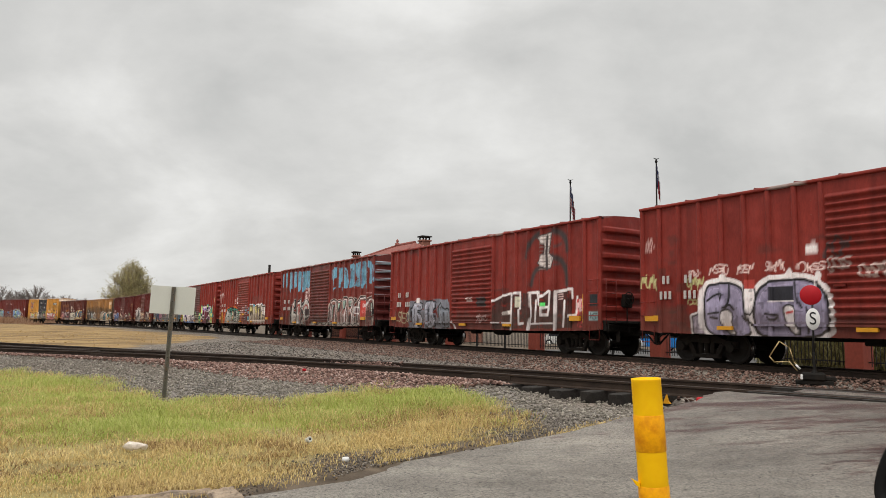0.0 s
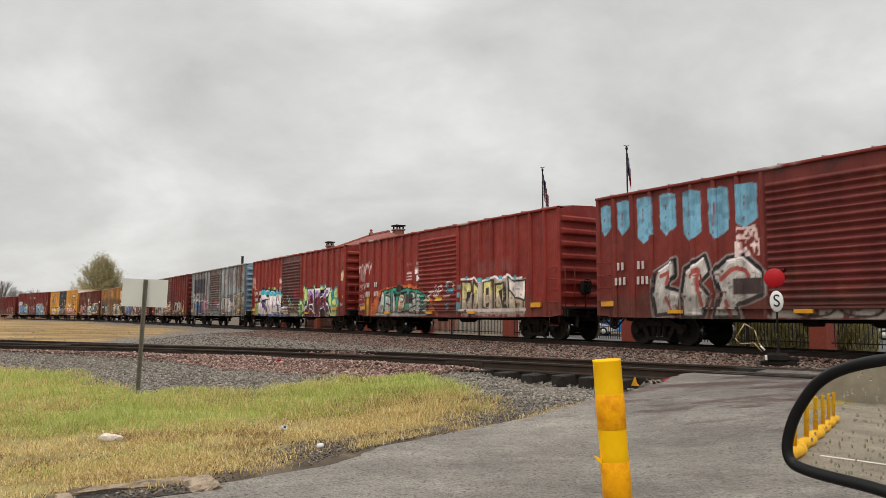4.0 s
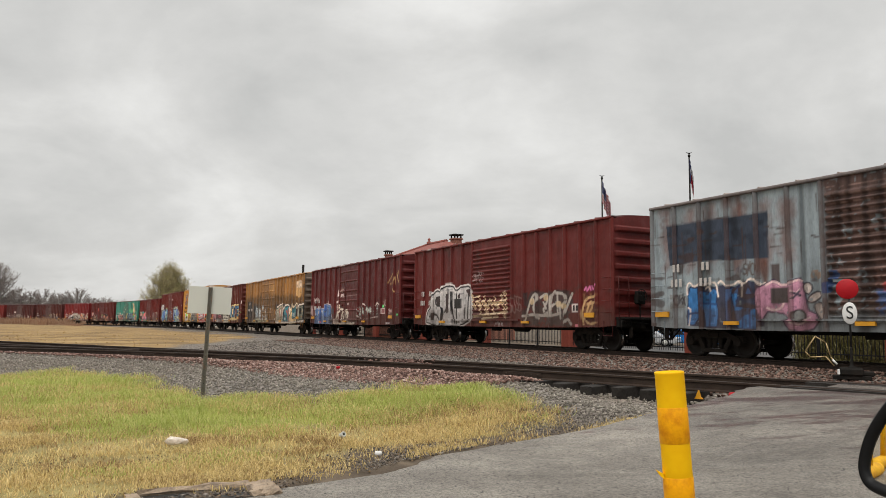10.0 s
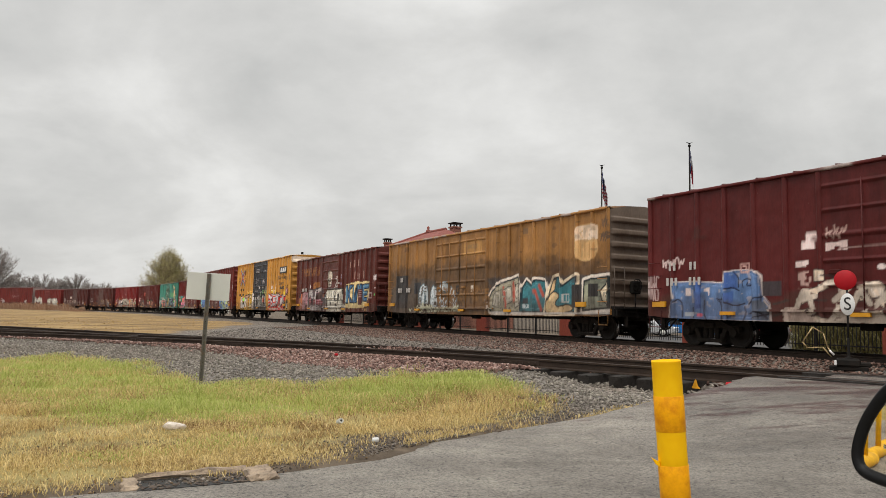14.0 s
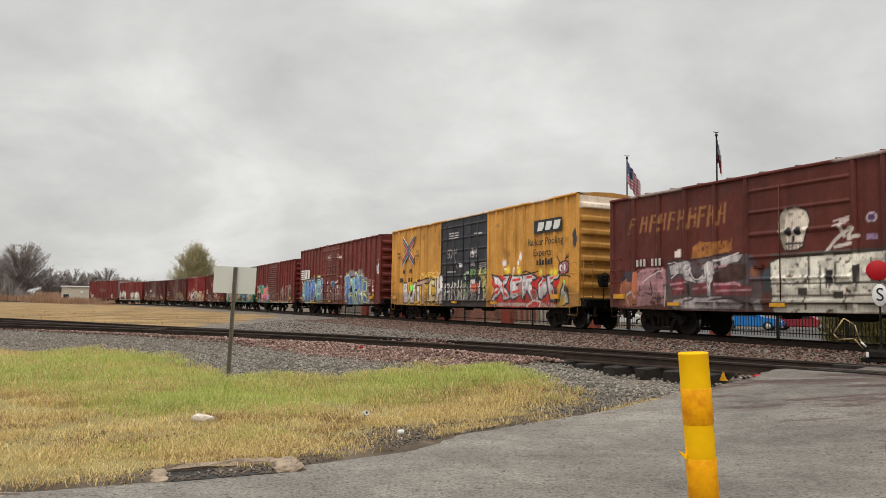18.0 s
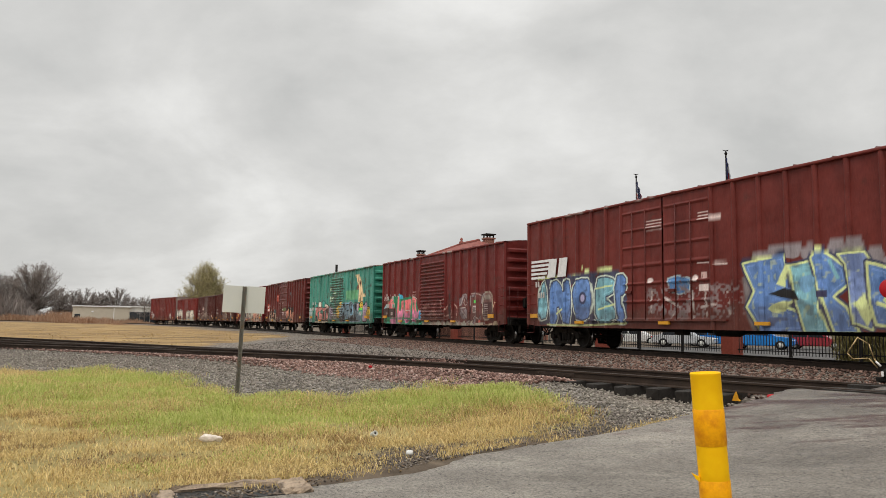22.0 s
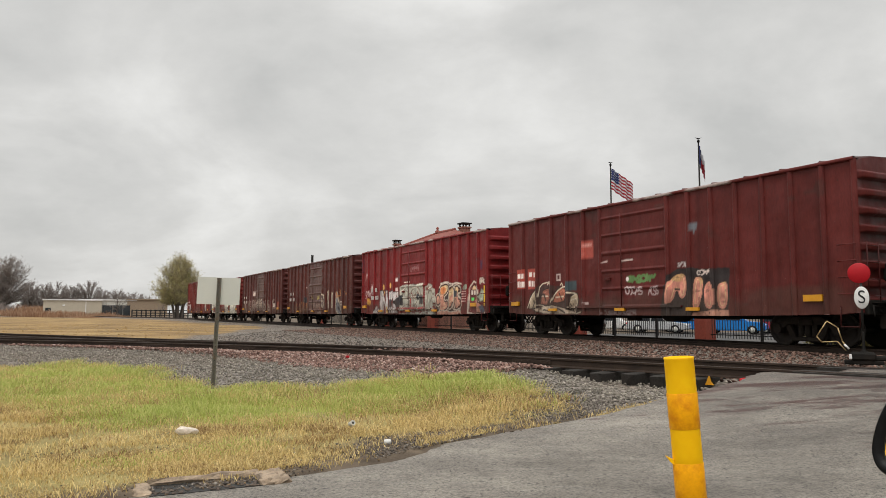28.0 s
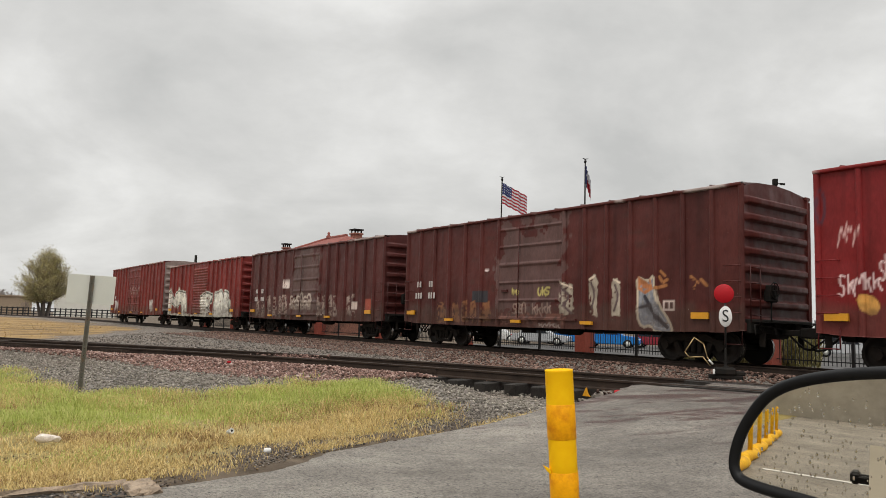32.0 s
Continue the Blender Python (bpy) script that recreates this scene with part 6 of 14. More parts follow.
def parked_car(name, x, y, rz, colour, label, suv=False):
    """A car 4.6 m long about its middle, nose to +x."""
    t = empty(name, pose(x, y, -0.055, 0, 0, rz))
    tagged(t, label, "car", "parked cars")
    h = 1.72 if suv else 1.46
    belt = 0.98 if suv else 0.88
    low = [(-2.28, 0.35), (-2.3, 0.7), (-2.2, belt), (-0.9, belt + 0.03), (0.75, belt), (2.0, belt - 0.12), (2.28, 0.68), (2.3, 0.4), (2.1, 0.26), (-2.1, 0.26)]
    bm = bmesh.new()
    prism(bm, low, -0.88, 0.88)
    bmesh.ops.recalc_face_normals(bm, faces=bm.faces)
    bmesh.ops.bevel(bm, geom=[e for e in bm.edges if abs(e.verts[0].co.y - e.verts[1].co.y) < 0.01], offset=0.07, segments=2, affect="EDGES")
    part("body", bm, colour, t)
    top = [(-2.1 if suv else -1.75, belt - 0.02), (-1.75 if suv else -1.2, h - 0.06), (-0.9, h), (0.1, h - 0.02), (1.0, belt - 0.02)]
    bm = bmesh.new()
    prism(bm, top, -0.74, 0.74)
    bmesh.ops.recalc_face_normals(bm, faces=bm.faces)
    bmesh.ops.bevel(bm, geom=[e for e in bm.edges if abs(e.verts[0].co.y - e.verts[1].co.y) < 0.01], offset=0.08, segments=2, affect="EDGES")
    cab = part("cabin", bm, colour, t)
    for s in (-1, 1):
        for a, b in (((-0.42, 0.62)), ((-1.45, -0.5))):
            bm = bmesh.new()
            zz = belt + 0.03
            prism(bm, [(a, zz), (a + 0.1, h - 0.14), (b - (0.38 if b > 0 else 0.02), h - 0.14), (b, zz)], s * 0.735, s * 0.75)
            bmesh.ops.recalc_face_normals(bm, faces=bm.faces)
            part("window", bm, M_GLASSD, cab)
    for px in (-1.38, 1.38):
        for s in (-1, 1):
            w = empty("wheel", pose(px, s * 0.8, 0.33))
            w.parent = t
            bm = bmesh.new()
            lathe(bm, [(0.2, -0.1), (0.31, -0.1), (0.33, -0.07), (0.33, 0.07), (0.31, 0.1), (0.2, 0.1)], 20, pose(0, 0, 0, 90))
            part("tyre", bm, M_RUBBER, w)
            bm = bmesh.new()
            lathe(bm, [(0, -0.08), (0.2, -0.09), (0.21, 0), (0.2, 0.09), (0, 0.08)], 16, pose(0, 0, 0, 90))
            part("rim", bm, M_SIGN, w)
    for s in (-1, 1):
        bm = bmesh.new()
        box(bm, -2.3, -2.2, s * 0.7 - 0.12, s * 0.7 + 0.12, 0.66, 0.8, 0.02)
        part("tail_light", bm, M_RED, t)
        bm = bmesh.new()
        box(bm, 2.12, 2.27, s * 0.66 - 0.16, s * 0.66 + 0.16, 0.58, 0.72, 0.03)
        part("headlight", bm, M_WHITE, t)


def parked_cars():
    white, silver = car_paint("white_car_paint", (0.7, 0.7, 0.68)), car_paint("silver_car_paint", (0.5, 0.51, 0.52))
    blue, red = car_paint("bright_blue_car_paint", (0.02, 0.2, 0.55)), car_paint("maroon_car_paint", (0.28, 0.03, 0.04))
    for x, y, rz, c, lab, suv in (
            (9.3, 52.0, -25, white, "white sedan parked behind the fence", False),
            (11.75, 48.6, -25, silver, "silver sedan parked behind the fence", False),
            (14.3, 50.8, -25, blue, "small bright blue car parked behind the fence", False),
            (16.1, 47.2, -27, blue, "bright blue sport utility car behind the fence", True),
            (19.9, 48.4, -30, red, "maroon car parked behind the fence", False),
            (23.5, 40.0, -30, white, "white pickup-like car parked by the road", True),
            (27.5, 39.5, -30, silver, "silver car parked by the road", False)):
        parked_car("parked_car", x * 1.17, y * 1.17, rz, c, lab, suv)


def depot():
    ang = TRK_YAW + 90
    ax, ay, az = -3.67, 63.9, 8.9
    t = empty("depot_building", pose(ax, ay, 0.2, 0, 0, ang))
    tagged(t, "old brick railway depot with red clay tile hip roof and chimneys", "building")
    # local x runs along the track towards the far left; the ridge starts over the origin and runs to -x
    ev, rg, hw, l0, l1 = 6.0, az - 0.65, 5.0, 5.0, -8.2
    bm = bmesh.new()
    box(bm, l1 + 0.8, l0 - 0.8, -hw + 0.8, hw - 0.8, 0, ev - 0.1)
    part("wall", bm, M_WALLB, t)
    A = [(l0, -hw, ev), (l0, hw, ev), (l1, hw, ev), (l1, -hw, ev), (0, 0, rg), (l1 + 5.0, 0, rg)]
    F = [(0, 1, 4), (1, 2, 5, 4), (2, 3, 5), (3, 0, 4, 5), (3, 2, 1, 0)]
    roof = raw_mesh("roof", A, F, M_TILE, t)
    # tile courses on the two faces that show
    V, Fc = [], []
    for face in ((0, 1, 4, 4), (3, 0, 4, 5)):
        a, b, c, d = (Vector(A[i]) for i in face)
        nrm = (b - a).cross(d - a).normalized()
        for k in range(18):
            u0, u1 = k / 18, (k + 0.14) / 18
            p = [a.lerp(d, u0), b.lerp(c, u0), b.lerp(c, u1), a.lerp(d, u1)]
            i = len(V)
            V += [tuple(q + nrm * 0.06) for q in p]
            Fc.append((i, i + 1, i + 2, i + 3))
            V += [tuple(q + nrm * 0.0) for q in p[:2]]
            Fc.append((i, i + 4, i + 5, i + 1))
    raw_mesh("tile_course", V, Fc, M_MORTAR, roof)["kind"] = "stuff"
    bm = bmesh.new()
    tube(bm, A[4], A[5], 0.16, n=8)
    for i in (0, 1):
        tube(bm, A[4], A[i], 0.13, n=8)
    lathe(bm, [(0.2, 0), (0.22, 0.2), (0.08, 0.3), (0.14, 0.45), (0, 0.6)], 10, pose(0, 0, rg))
    part("ridge_tile", bm, M_TILE, roof)
    for s in (-1, 1):
        for k in range(3):
            bm = bmesh.new()
            x = 1.5 - 3.0 * k
            box(bm, x - 0.6, x + 0.6, s * (hw - 0.8) - 0.06, s * (hw - 0.8) + 0.06, 1.2, 3.6)
            part("window", bm, M_GLASSD, t)
    # chimneys at their own bearings
    inv = t.matrix_basis.inverted()
    for (dx, dy), d, w, top in (((-0.02, 0.9998), 62.0, 0.37, 9.2), ((-0.1129, 0.9936), 66.0, 0.25, 8.1)):
        p = inv @ Vector((dx * d, dy * d, 0))
        bm = bmesh.new()
        box(bm, p.x - w, p.x + w, p.y - w, p.y + w, 4.0, top - 0.75, 0.02)
        box(bm, p.x - w - 0.08, p.x + w + 0.08, p.y - w - 0.08, p.y + w + 0.08, top - 0.75, top - 0.62, 0.02)
        ch = part("chimney", bm, M_CHIM, t, "brick chimney with a flat cap on short legs")
        bm = bmesh.new()
        for sx in (-1, 1):
            for sy in (-1, 1):
                box(bm, p.x + sx * w * 0.8 - 0.05, p.x + sx * w * 0.8 + 0.05, p.y + sy * w * 0.8 - 0.05, p.y + sy * w * 0.8 + 0.05, top - 0.62, top - 0.38)
        box(bm, p.x - w - 0.1, p.x + w + 0.1, p.y - w - 0.1, p.y + w + 0.1, top - 0.38, top - 0.28)
        part("cap", bm, M_DARK, ch)


FLAGS = []
FLAG_LEAN = 0.5      # how far each strip of cloth is cut on the slant


def flagpole(x, y, top, flag, label, flen, fh):
    t = empty("flagpole", pose(x, y, 0.2))
    tagged(t, label, "flagpole")
    bm = bmesh.new()
    tube(bm, (0, 0, -0.4), (0, 0, top - 0.2), 0.075, 0.045, 10)
    part("pole", bm, M_DARK, t)
    bm = bmesh.new()
    lathe(bm, [(0, 0), (0.06, 0.02), (0.09, 0.1), (0.06, 0.18), (0, 0.2)], 10, pose(0, 0, top - 0.22))
    prism(bm, [(-0.2, top + 0.1), (0, top - 0.02), (0.2, top + 0.1), (0, top + 0.06)], -0.02, 0.02)
    part("finial", bm, M_DARK, t)
    # the cloth: rigid strips hinged one after another
    n, w = 16, flen / 16
    m_r = simple("flag_red", (0.34, 0.02, 0.035), 0.8, 0, 0.1)
    m_w = simple("flag_white", (0.6, 0.6, 0.62), 0.8, 0, 0.06)
    m_b = simple("flag_blue", (0.02, 0.03, 0.12), 0.8, 0, 0.1)
    strips, lean = [], w * FLAG_LEAN
    for k in range(n):
        V, F, mi = [], [], []
        if flag == "stripes":
            rows = [(-fh * j / 13, -fh * (j + 1) / 13, 0 if j % 2 == 0 else 1) for j in range(13)]
            rows = [(a, b, 2 if (k < 6 and j < 7) else c) for j, (a, b, c) in enumerate(rows)]
        else:
            rows = [(0, -fh, 2)] if k < 5 else [(0, -fh / 2, 1), (-fh / 2, -fh, 0)]
        for a, b, c in rows:
            i = len(V)
            V += [(0, 0, a), (w, 0, a - lean), (w, 0, b - lean), (0, 0, b), (0, 0.006, a), (w, 0.006, a - lean), (w, 0.006, b - lean), (0, 0.006, b)]
            F += [(i, i + 3, i + 2, i + 1), (i + 4, i + 5, i + 6, i + 7)]
            mi += [c, c]
        if k < 6 and flag == "stripes":      # small white stars
            for j in range(4):
                for q in range(1):
                    i = len(V)
                    cx, cz = w * 0.5, -fh * 7 / 13 * (0.16 + 0.22 * j)
                    for yy in (-0.002, 0.008):
                        i = len(V)
                        V += [(cx - 0.035, yy, cz), (cx, yy, cz - 0.045), (cx + 0.035, yy, cz), (cx, yy, cz + 0.045)]
                        F.append((i, i + 1, i + 2, i + 3)); mi.append(1)
        if k == 2 and flag != "stripes":
            for yy in (-0.002, 0.008):
                i = len(V)
                V += [(w / 2 - 0.12, yy, -fh / 2), (w / 2, yy, -fh / 2 - 0.2), (w / 2 + 0.12, yy, -fh / 2), (w / 2, yy, -fh / 2 + 0.2)]
                F.append((i, i + 1, i + 2, i + 3)); mi.append(1)
        o = raw_mesh("cloth", V, F, [m_r, m_w, m_b], t)
        for p_, c in zip(o.data.polygons, mi):
            p_.material_index = c
        strips.append(o)
    FLAGS.append((strips, w, top - 0.35, flag))


def flags():
    flagpole(0.1783 * 51.8, 0.984 * 51.8, 11.75, "stripes", "dark flagpole flying a stars-and-stripes flag", 2.4, 1.5)
    flagpole(0.2886 * 46, 0.9574 * 46, 11.75, "lone", "dark flagpole with a red, white and blue state flag", 1.5, 1.15)


def poles():
    # a short dark stack behind the train
    d = 78
    t = empty("vent_stack", pose(-0.226 * d, 0.974 * d, 0.2))
    tagged(t, "thin dark pole rising behind the train", "pole")
    bm = bmesh.new()
    tube(bm, (0, 0, 0), (0, 0, 7.3), 0.14, 0.13, 10)
    part("shaft", bm, M_DARK, t)
    # utility pole with arm and insulator
    d = 40
    t = empty("utility_pole", pose(0.507 * d, 0.862 * d, 0.2))
    tagged(t, "dark steel utility pole with an insulator arm", "utility pole")
    bm = bmesh.new()
    tube(bm, (0, 0, -0.4), (0, 0, 9.0), 0.13, 0.085, 10)
    part("shaft", bm, M_DARK, t)
    bm = bmesh.new()
    box(bm, -0.11, 0.11, -0.11, 0.11, 8.65, 9.0, 0.03)
    part("cap_box", bm, M_DARK, t)
    bm = bmesh.new()
    tube(bm, (0, 0, 8.8), (0.55, 0.1, 8.75), 0.022, n=6)
    for k in range(4):
        lathe(bm, [(0, -0.022), (0.06, -0.015), (0.06, 0.015), (0, 0.022)], 10, pose(0.32 + 0.07 * k, 0.06, 8.77, 0, 90))
    part("insulator", bm, M_DARK, t)
    bm = bmesh.new()
    lathe(bm, [(0, 0), (0.2, 0.02), (0.22, 0.6), (0.15, 0.7), (0, 0.72)], 14, pose(0.45, 0.3, 7.2))
    tube(bm, (0, 0, 7.5), (0.45, 0.3, 7.5), 0.03, n=6)
    part("transformer", bm, M_SIGN, t)


fence()
hedge()
parking_lot()
parked_cars()
depot()
flags()
poles()


# ---------------------------------------------------------------- distance: trees and low buildings
def tree(name, label, x, y, height, wide, seed, limbs=60, twigs=26, buds=0, trunks=1, base_z=0.2, twig=0.03, pointed=0.0):
    """A trunk whose limbs sweep up and out into a rounded crown of fine twigs."""
    t = empty(name, pose(x, y, base_z))
    tagged(t, label, "tree")
    rng = random.Random(seed)
    wood, budp, V, F = bmesh.new(), [], [], []

    def sprig(p, d, length, r):
        i = len(V)
        side = d.cross(Vector((rng.uniform(-1, 1), rng.uniform(-1, 1), rng.uniform(-1, 1)))).normalized() * r
        q = p + d * length
        V.extend([tuple(p + side), tuple(p - side), tuple(q)])
        F.append((i, i + 1, i + 2))
        return q

    lump = [(rng.uniform(0, 6.28), rng.uniform(0.75, 1.1)) for _ in range(7)]
    for tr in range(trunks):
        a = 6.28 * tr / trunks + seed
        foot = Vector((0.04 * height * math.cos(a), 0.04 * height * math.sin(a), 0)) if trunks > 1 else Vector((0, 0, 0))
        fork = foot * 2.2 + Vector((rng.uniform(-0.02, 0.02) * height, 0, height * rng.uniform(0.2, 0.28)))
        tube(wood, fork, fork + Vector((0, 0, 0.35 * height)), height * 0.014, height * 0.004, 6, caps=False)
        tube(wood, foot - Vector((0, 0, 0.2)), fork, height * 0.022, height * 0.016, 7, caps=False)
        for k in range(limbs):
            az, up = rng.uniform(0, 6.28), rng.uniform(-0.75, 1.0)
            start = foot.lerp(fork, rng.uniform(0.75, 1.0)) if up < 0 else fork.lerp(fork + Vector((0, 0, 0.35 * height)), rng.random() * up)
            if trunks > 1:
                az = a + rng.uniform(-1.9, 1.9)
            bulge = min(lump, key=lambda l: abs((l[0] - az + 3.14) % 6.28 - 3.14))[1]
            rr = wide * math.sqrt(max(0.0, 1 - up * up)) * rng.uniform(0.7, 1.0) * bulge * (1 - pointed * max(0, up))
            tip = Vector((rr * math.cos(az), rr * math.sin(az), height * (0.56 + 0.42 * up * (0.8 + 0.2 * bulge))))
            mid = start.lerp(tip, 0.5) + Vector((rng.uniform(-0.06, 0.06), rng.uniform(-0.06, 0.06), rng.uniform(-0.02, 0.06))) * height
            r0 = height * 0.006
            tube(wood, start, mid, r0, r0 * 0.6, 4, caps=False)
            tube(wood, mid, tip, r0 * 0.6, r0 * 0.15, 4, caps=False)
            for j in range(twigs):
                u = rng.uniform(0.25, 1.0)
                p = start.lerp(mid, u * 2) if u < 0.5 else mid.lerp(tip, u * 2 - 1)
                d = (Vector((rng.gauss(0, 0.6), rng.gauss(0, 0.6), rng.gauss(0.35, 0.5))) + (tip - start).normalized() * 0.6).normalized()
                m = sprig(p, d, height * rng.uniform(0.04, 0.11), twig)
                budp.append(m)
                for q in range(2):
                    d2 = (d + Vector((rng.gauss(0, 0.6), rng.gauss(0, 0.6), rng.gauss(0.1, 0.5)))).normalized()
                    sprig(m.lerp(p, rng.uniform(0, 0.6)), d2, height * rng.uniform(0.02, 0.05), twig * 0.7)
    # scaled to the wanted height and crown radius
    kx, kz = 1.0, height / max(v[2] for v in V)
    V = [(v[0] * kx, v[1] * kx, v[2] * kz) for v in V]
    budp = [Vector((p.x * kx, p.y * kx, p.z * kz)) for p in budp]
    for v in wood.verts:
        v.co = Vector((v.co.x * kx, v.co.y * kx, v.co.z * kz))
    part("trunk", wood, M_BARK, t)
    raw_mesh("crown", V, F, M_BUDTWIG if buds else M_TWIG, t)
    if buds:
        BV, BF = [], []
        for p in budp:
            for k in range(buds):
                c = p + Vector((rng.gauss(0, 0.2), rng.gauss(0, 0.2), rng.gauss(0, 0.2)))
                i, s = len(BV), rng.uniform(0.035, 0.085)
                u1 = Vector((rng.uniform(-1, 1), rng.uniform(-1, 1), rng.uniform(-1, 1))).normalized() * s
                u2 = u1.cross(Vector((rng.uniform(-1, 1), rng.uniform(-1, 1), 0.3))).normalized() * s
                BV += [tuple(c + u1), tuple(c + u2), tuple(c - u1), tuple(c - u2)]
                BF.append((i, i + 1, i + 2, i + 3))
        raw_mesh("leaves", BV, BF, M_BUDS, t)
    return t


def trees():
    def at(dx, dy, d):
        return dx * d, dy * d
    tree("budding_tree", "spreading pear tree with yellow-green spring buds", *at(-0.387, 0.922, 152), 13.6, 5.6, 5, 40, 34, 2, 5, twig=0.03, pointed=0.6)
    for lab, dx, d, h, wd, k in (("large bare tree with dense fine twigs", -0.558, 285, 21, 8.6, 11), ("wide bare tree at the edge of the field", -0.6, 290, 19, 9, 12), ("dense bare tree among the far trees", -0.579, 300, 17, 8, 14), ("dense bare tree above the weeds", -0.625, 300, 18, 9, 15), ("bare tree beyond the brown weeds", -0.65, 290, 18, 11, 13)):
        tree("bare_tree", lab, dx * d, math.sqrt(1 - dx * dx) * d, h, wd, k, 110, 64, twig=0.06)
    for k, (dx, d, h, wd) in enumerate(((-0.535, 300, 13.0, 6), (-0.524, 305, 12, 6), (-0.513, 310, 13.5, 7), (-0.497, 320, 12, 5), (-0.482, 320, 14.5, 6.5), (-0.468, 330, 11, 5), (-0.455, 310, 10.5, 6), (-0.436, 310, 10, 6), (-0.42, 300, 8, 5), (-0.7, 300, 17, 9), (-0.325, 260, 13, 6), (-0.29, 250, 12, 6))):
        tree("bare_tree", "grey bare tree on the far skyline", dx * d, math.sqrt(1 - dx * dx) * d, h, wd, 30 + k, 60, 56, twig=0.06)
    tree("small_bare_tree", "small bare reddish tree before the pale building", *at(-0.452, 0.892, 212), 8.0, 4.0, 60, 20, 12, twig=0.03)
    tree("small_bare_tree", "small bare reddish tree by the fence", *at(-0.405, 0.914, 205), 6.5, 3.0, 61, 16, 12, twig=0.03)


def far_building(name, label, x, y, rz, w, d, h, mat_, parts_=()):
    t = empty(name, pose(x, y, 0.0, 0, 0, rz))
    tagged(t, label, "building")
    bm = bmesh.new()
    box(bm, -w / 2, w / 2, -d / 2, d / 2, -0.5, h - 0.3)
    part("wall", bm, mat_, t)
    bm = bmesh.new()
    box(bm, -w / 2 - 0.3, w / 2 + 0.3, -d / 2 - 0.3, d / 2 + 0.3, h - 0.3, h)
    part("roof", bm, M_WHITE if mat_ is not M_CONC else M_CONC, t)
    for (x0, x1, z0, z1, nm, mt) in parts_:
        bm = bmesh.new()
        box(bm, x0, x1, -d / 2 - 0.12, -d / 2 + 0.02, z0, z1)
        part(nm, bm, mt, t)
    return t


def buildings():
    d = 225
    far_building("low_building", "long low buff metal building with white fascia", -0.496 * d, 0.868 * d, 30, 14.0, 12, 4.9, M_BUFF,
                 ((-6.5, -5.2, 0, 2.6, "door", M_GLASSD), (-2.5, -1.9, 3.1, 3.5, "wall_lamp", M_WHITE), (3.0, 3.2, 0, 4.4, "downpipe", M_WHITE)))
    far_building("low_building", "low cream building with a dark glazed porch", -0.462 * d, 0.887 * d, 28, 14.0, 10, 5.0, M_CREAM,
                 tuple((-6.6 + 2.6 * k, -4.1 + 2.6 * k, 0.3, 3.4, "window", M_GLASSD) for k in range(5)))
    far_building("low_building", "plain brown flat-roofed building beyond the fence", -0.421 * d, 0.907 * d, 25, 10.5, 10, 5.2, M_CONC)
    d2 = 205
    far_building("pale_shed", "tall pale corrugated shed behind the line", -0.346 * d2, 0.938 * d2, 20, 13.5, 10, 9.8, M_CREAM)
    # dark fence before the buildings
    t = empty("yard_fence")
    tagged(t, "dark timber-post fence in front of the low buildings", "fence")
    p0, p1 = Vector((-0.437 * 185, 0.8995 * 185, 0.2)), Vector((-0.30 * 178, 0.954 * 178, 0.2))
    n = 26
    bm0 = bmesh.new()
    box(bm0, -0.12, 0.12, -0.12, 0.12, 0, 1.9, 0.02)
    me = None
    ang = math.degrees(math.atan2((p1 - p0).y, (p1 - p0).x))
    for k in range(n + 1):
        p = p0.lerp(p1, k / n)
        if me is None:
            me = part("fence_post", bm0, M_IRON, t); o = me
        else:
            o = new("fence_post", me.data); o.parent = t
        o.matrix_basis = pose(p.x, p.y, p.z, 0, 0, ang)
    for z in (0.5, 1.1, 1.7):
        bm = bmesh.new()
        box(bm, 0, (p1 - p0).length, -0.03, 0.03, z - 0.09, z + 0.09)
        o = part("fence_rail", bm, M_IRON, t)
        o.matrix_basis = pose(*p0, 0, 0, ang)


def underbrush():
    """A low dark belt of brush below the far trees."""
    rng = np.random.default_rng(5)
    m = 16000
    r, az = rng.uniform(270, 330, m), np.radians(np.concatenate([rng.uniform(33.5, 48, m // 2), rng.uniform(28, 48, m - m // 2)]))
    x, y = -np.sin(az) * r, np.cos(az) * r
    az = np.degrees(np.arctan2(-x, y))
    h = (1 + 1.3 * smooth(33.0, 35.0, az)) * rng.uniform(1.2, 4.6, m) * (0.4 + 0.9 * noise2(x, y, 9, 33))
    blades("underbrush", "dark winter brush under the far trees", np.c_[x, y, np.full(m, 0.2)], h, M_TWIG, 9, 0.6, 0.1, "brush")


trees()
underbrush()
buildings()

# ---------------------------------------------------------------- the twenty cars, first to last
RED = (0.235, 0.033, 0.024)
MAROON, BROWN = (0.125, 0.021, 0.0175), (0.12, 0.032, 0.024)
TAN, YELLOW = (0.36, 0.19, 0.06), (0.58, 0.31, 0.065)
TEAL, STEEL = (0.075, 0.31, 0.245), (0.3, 0.38, 0.41)


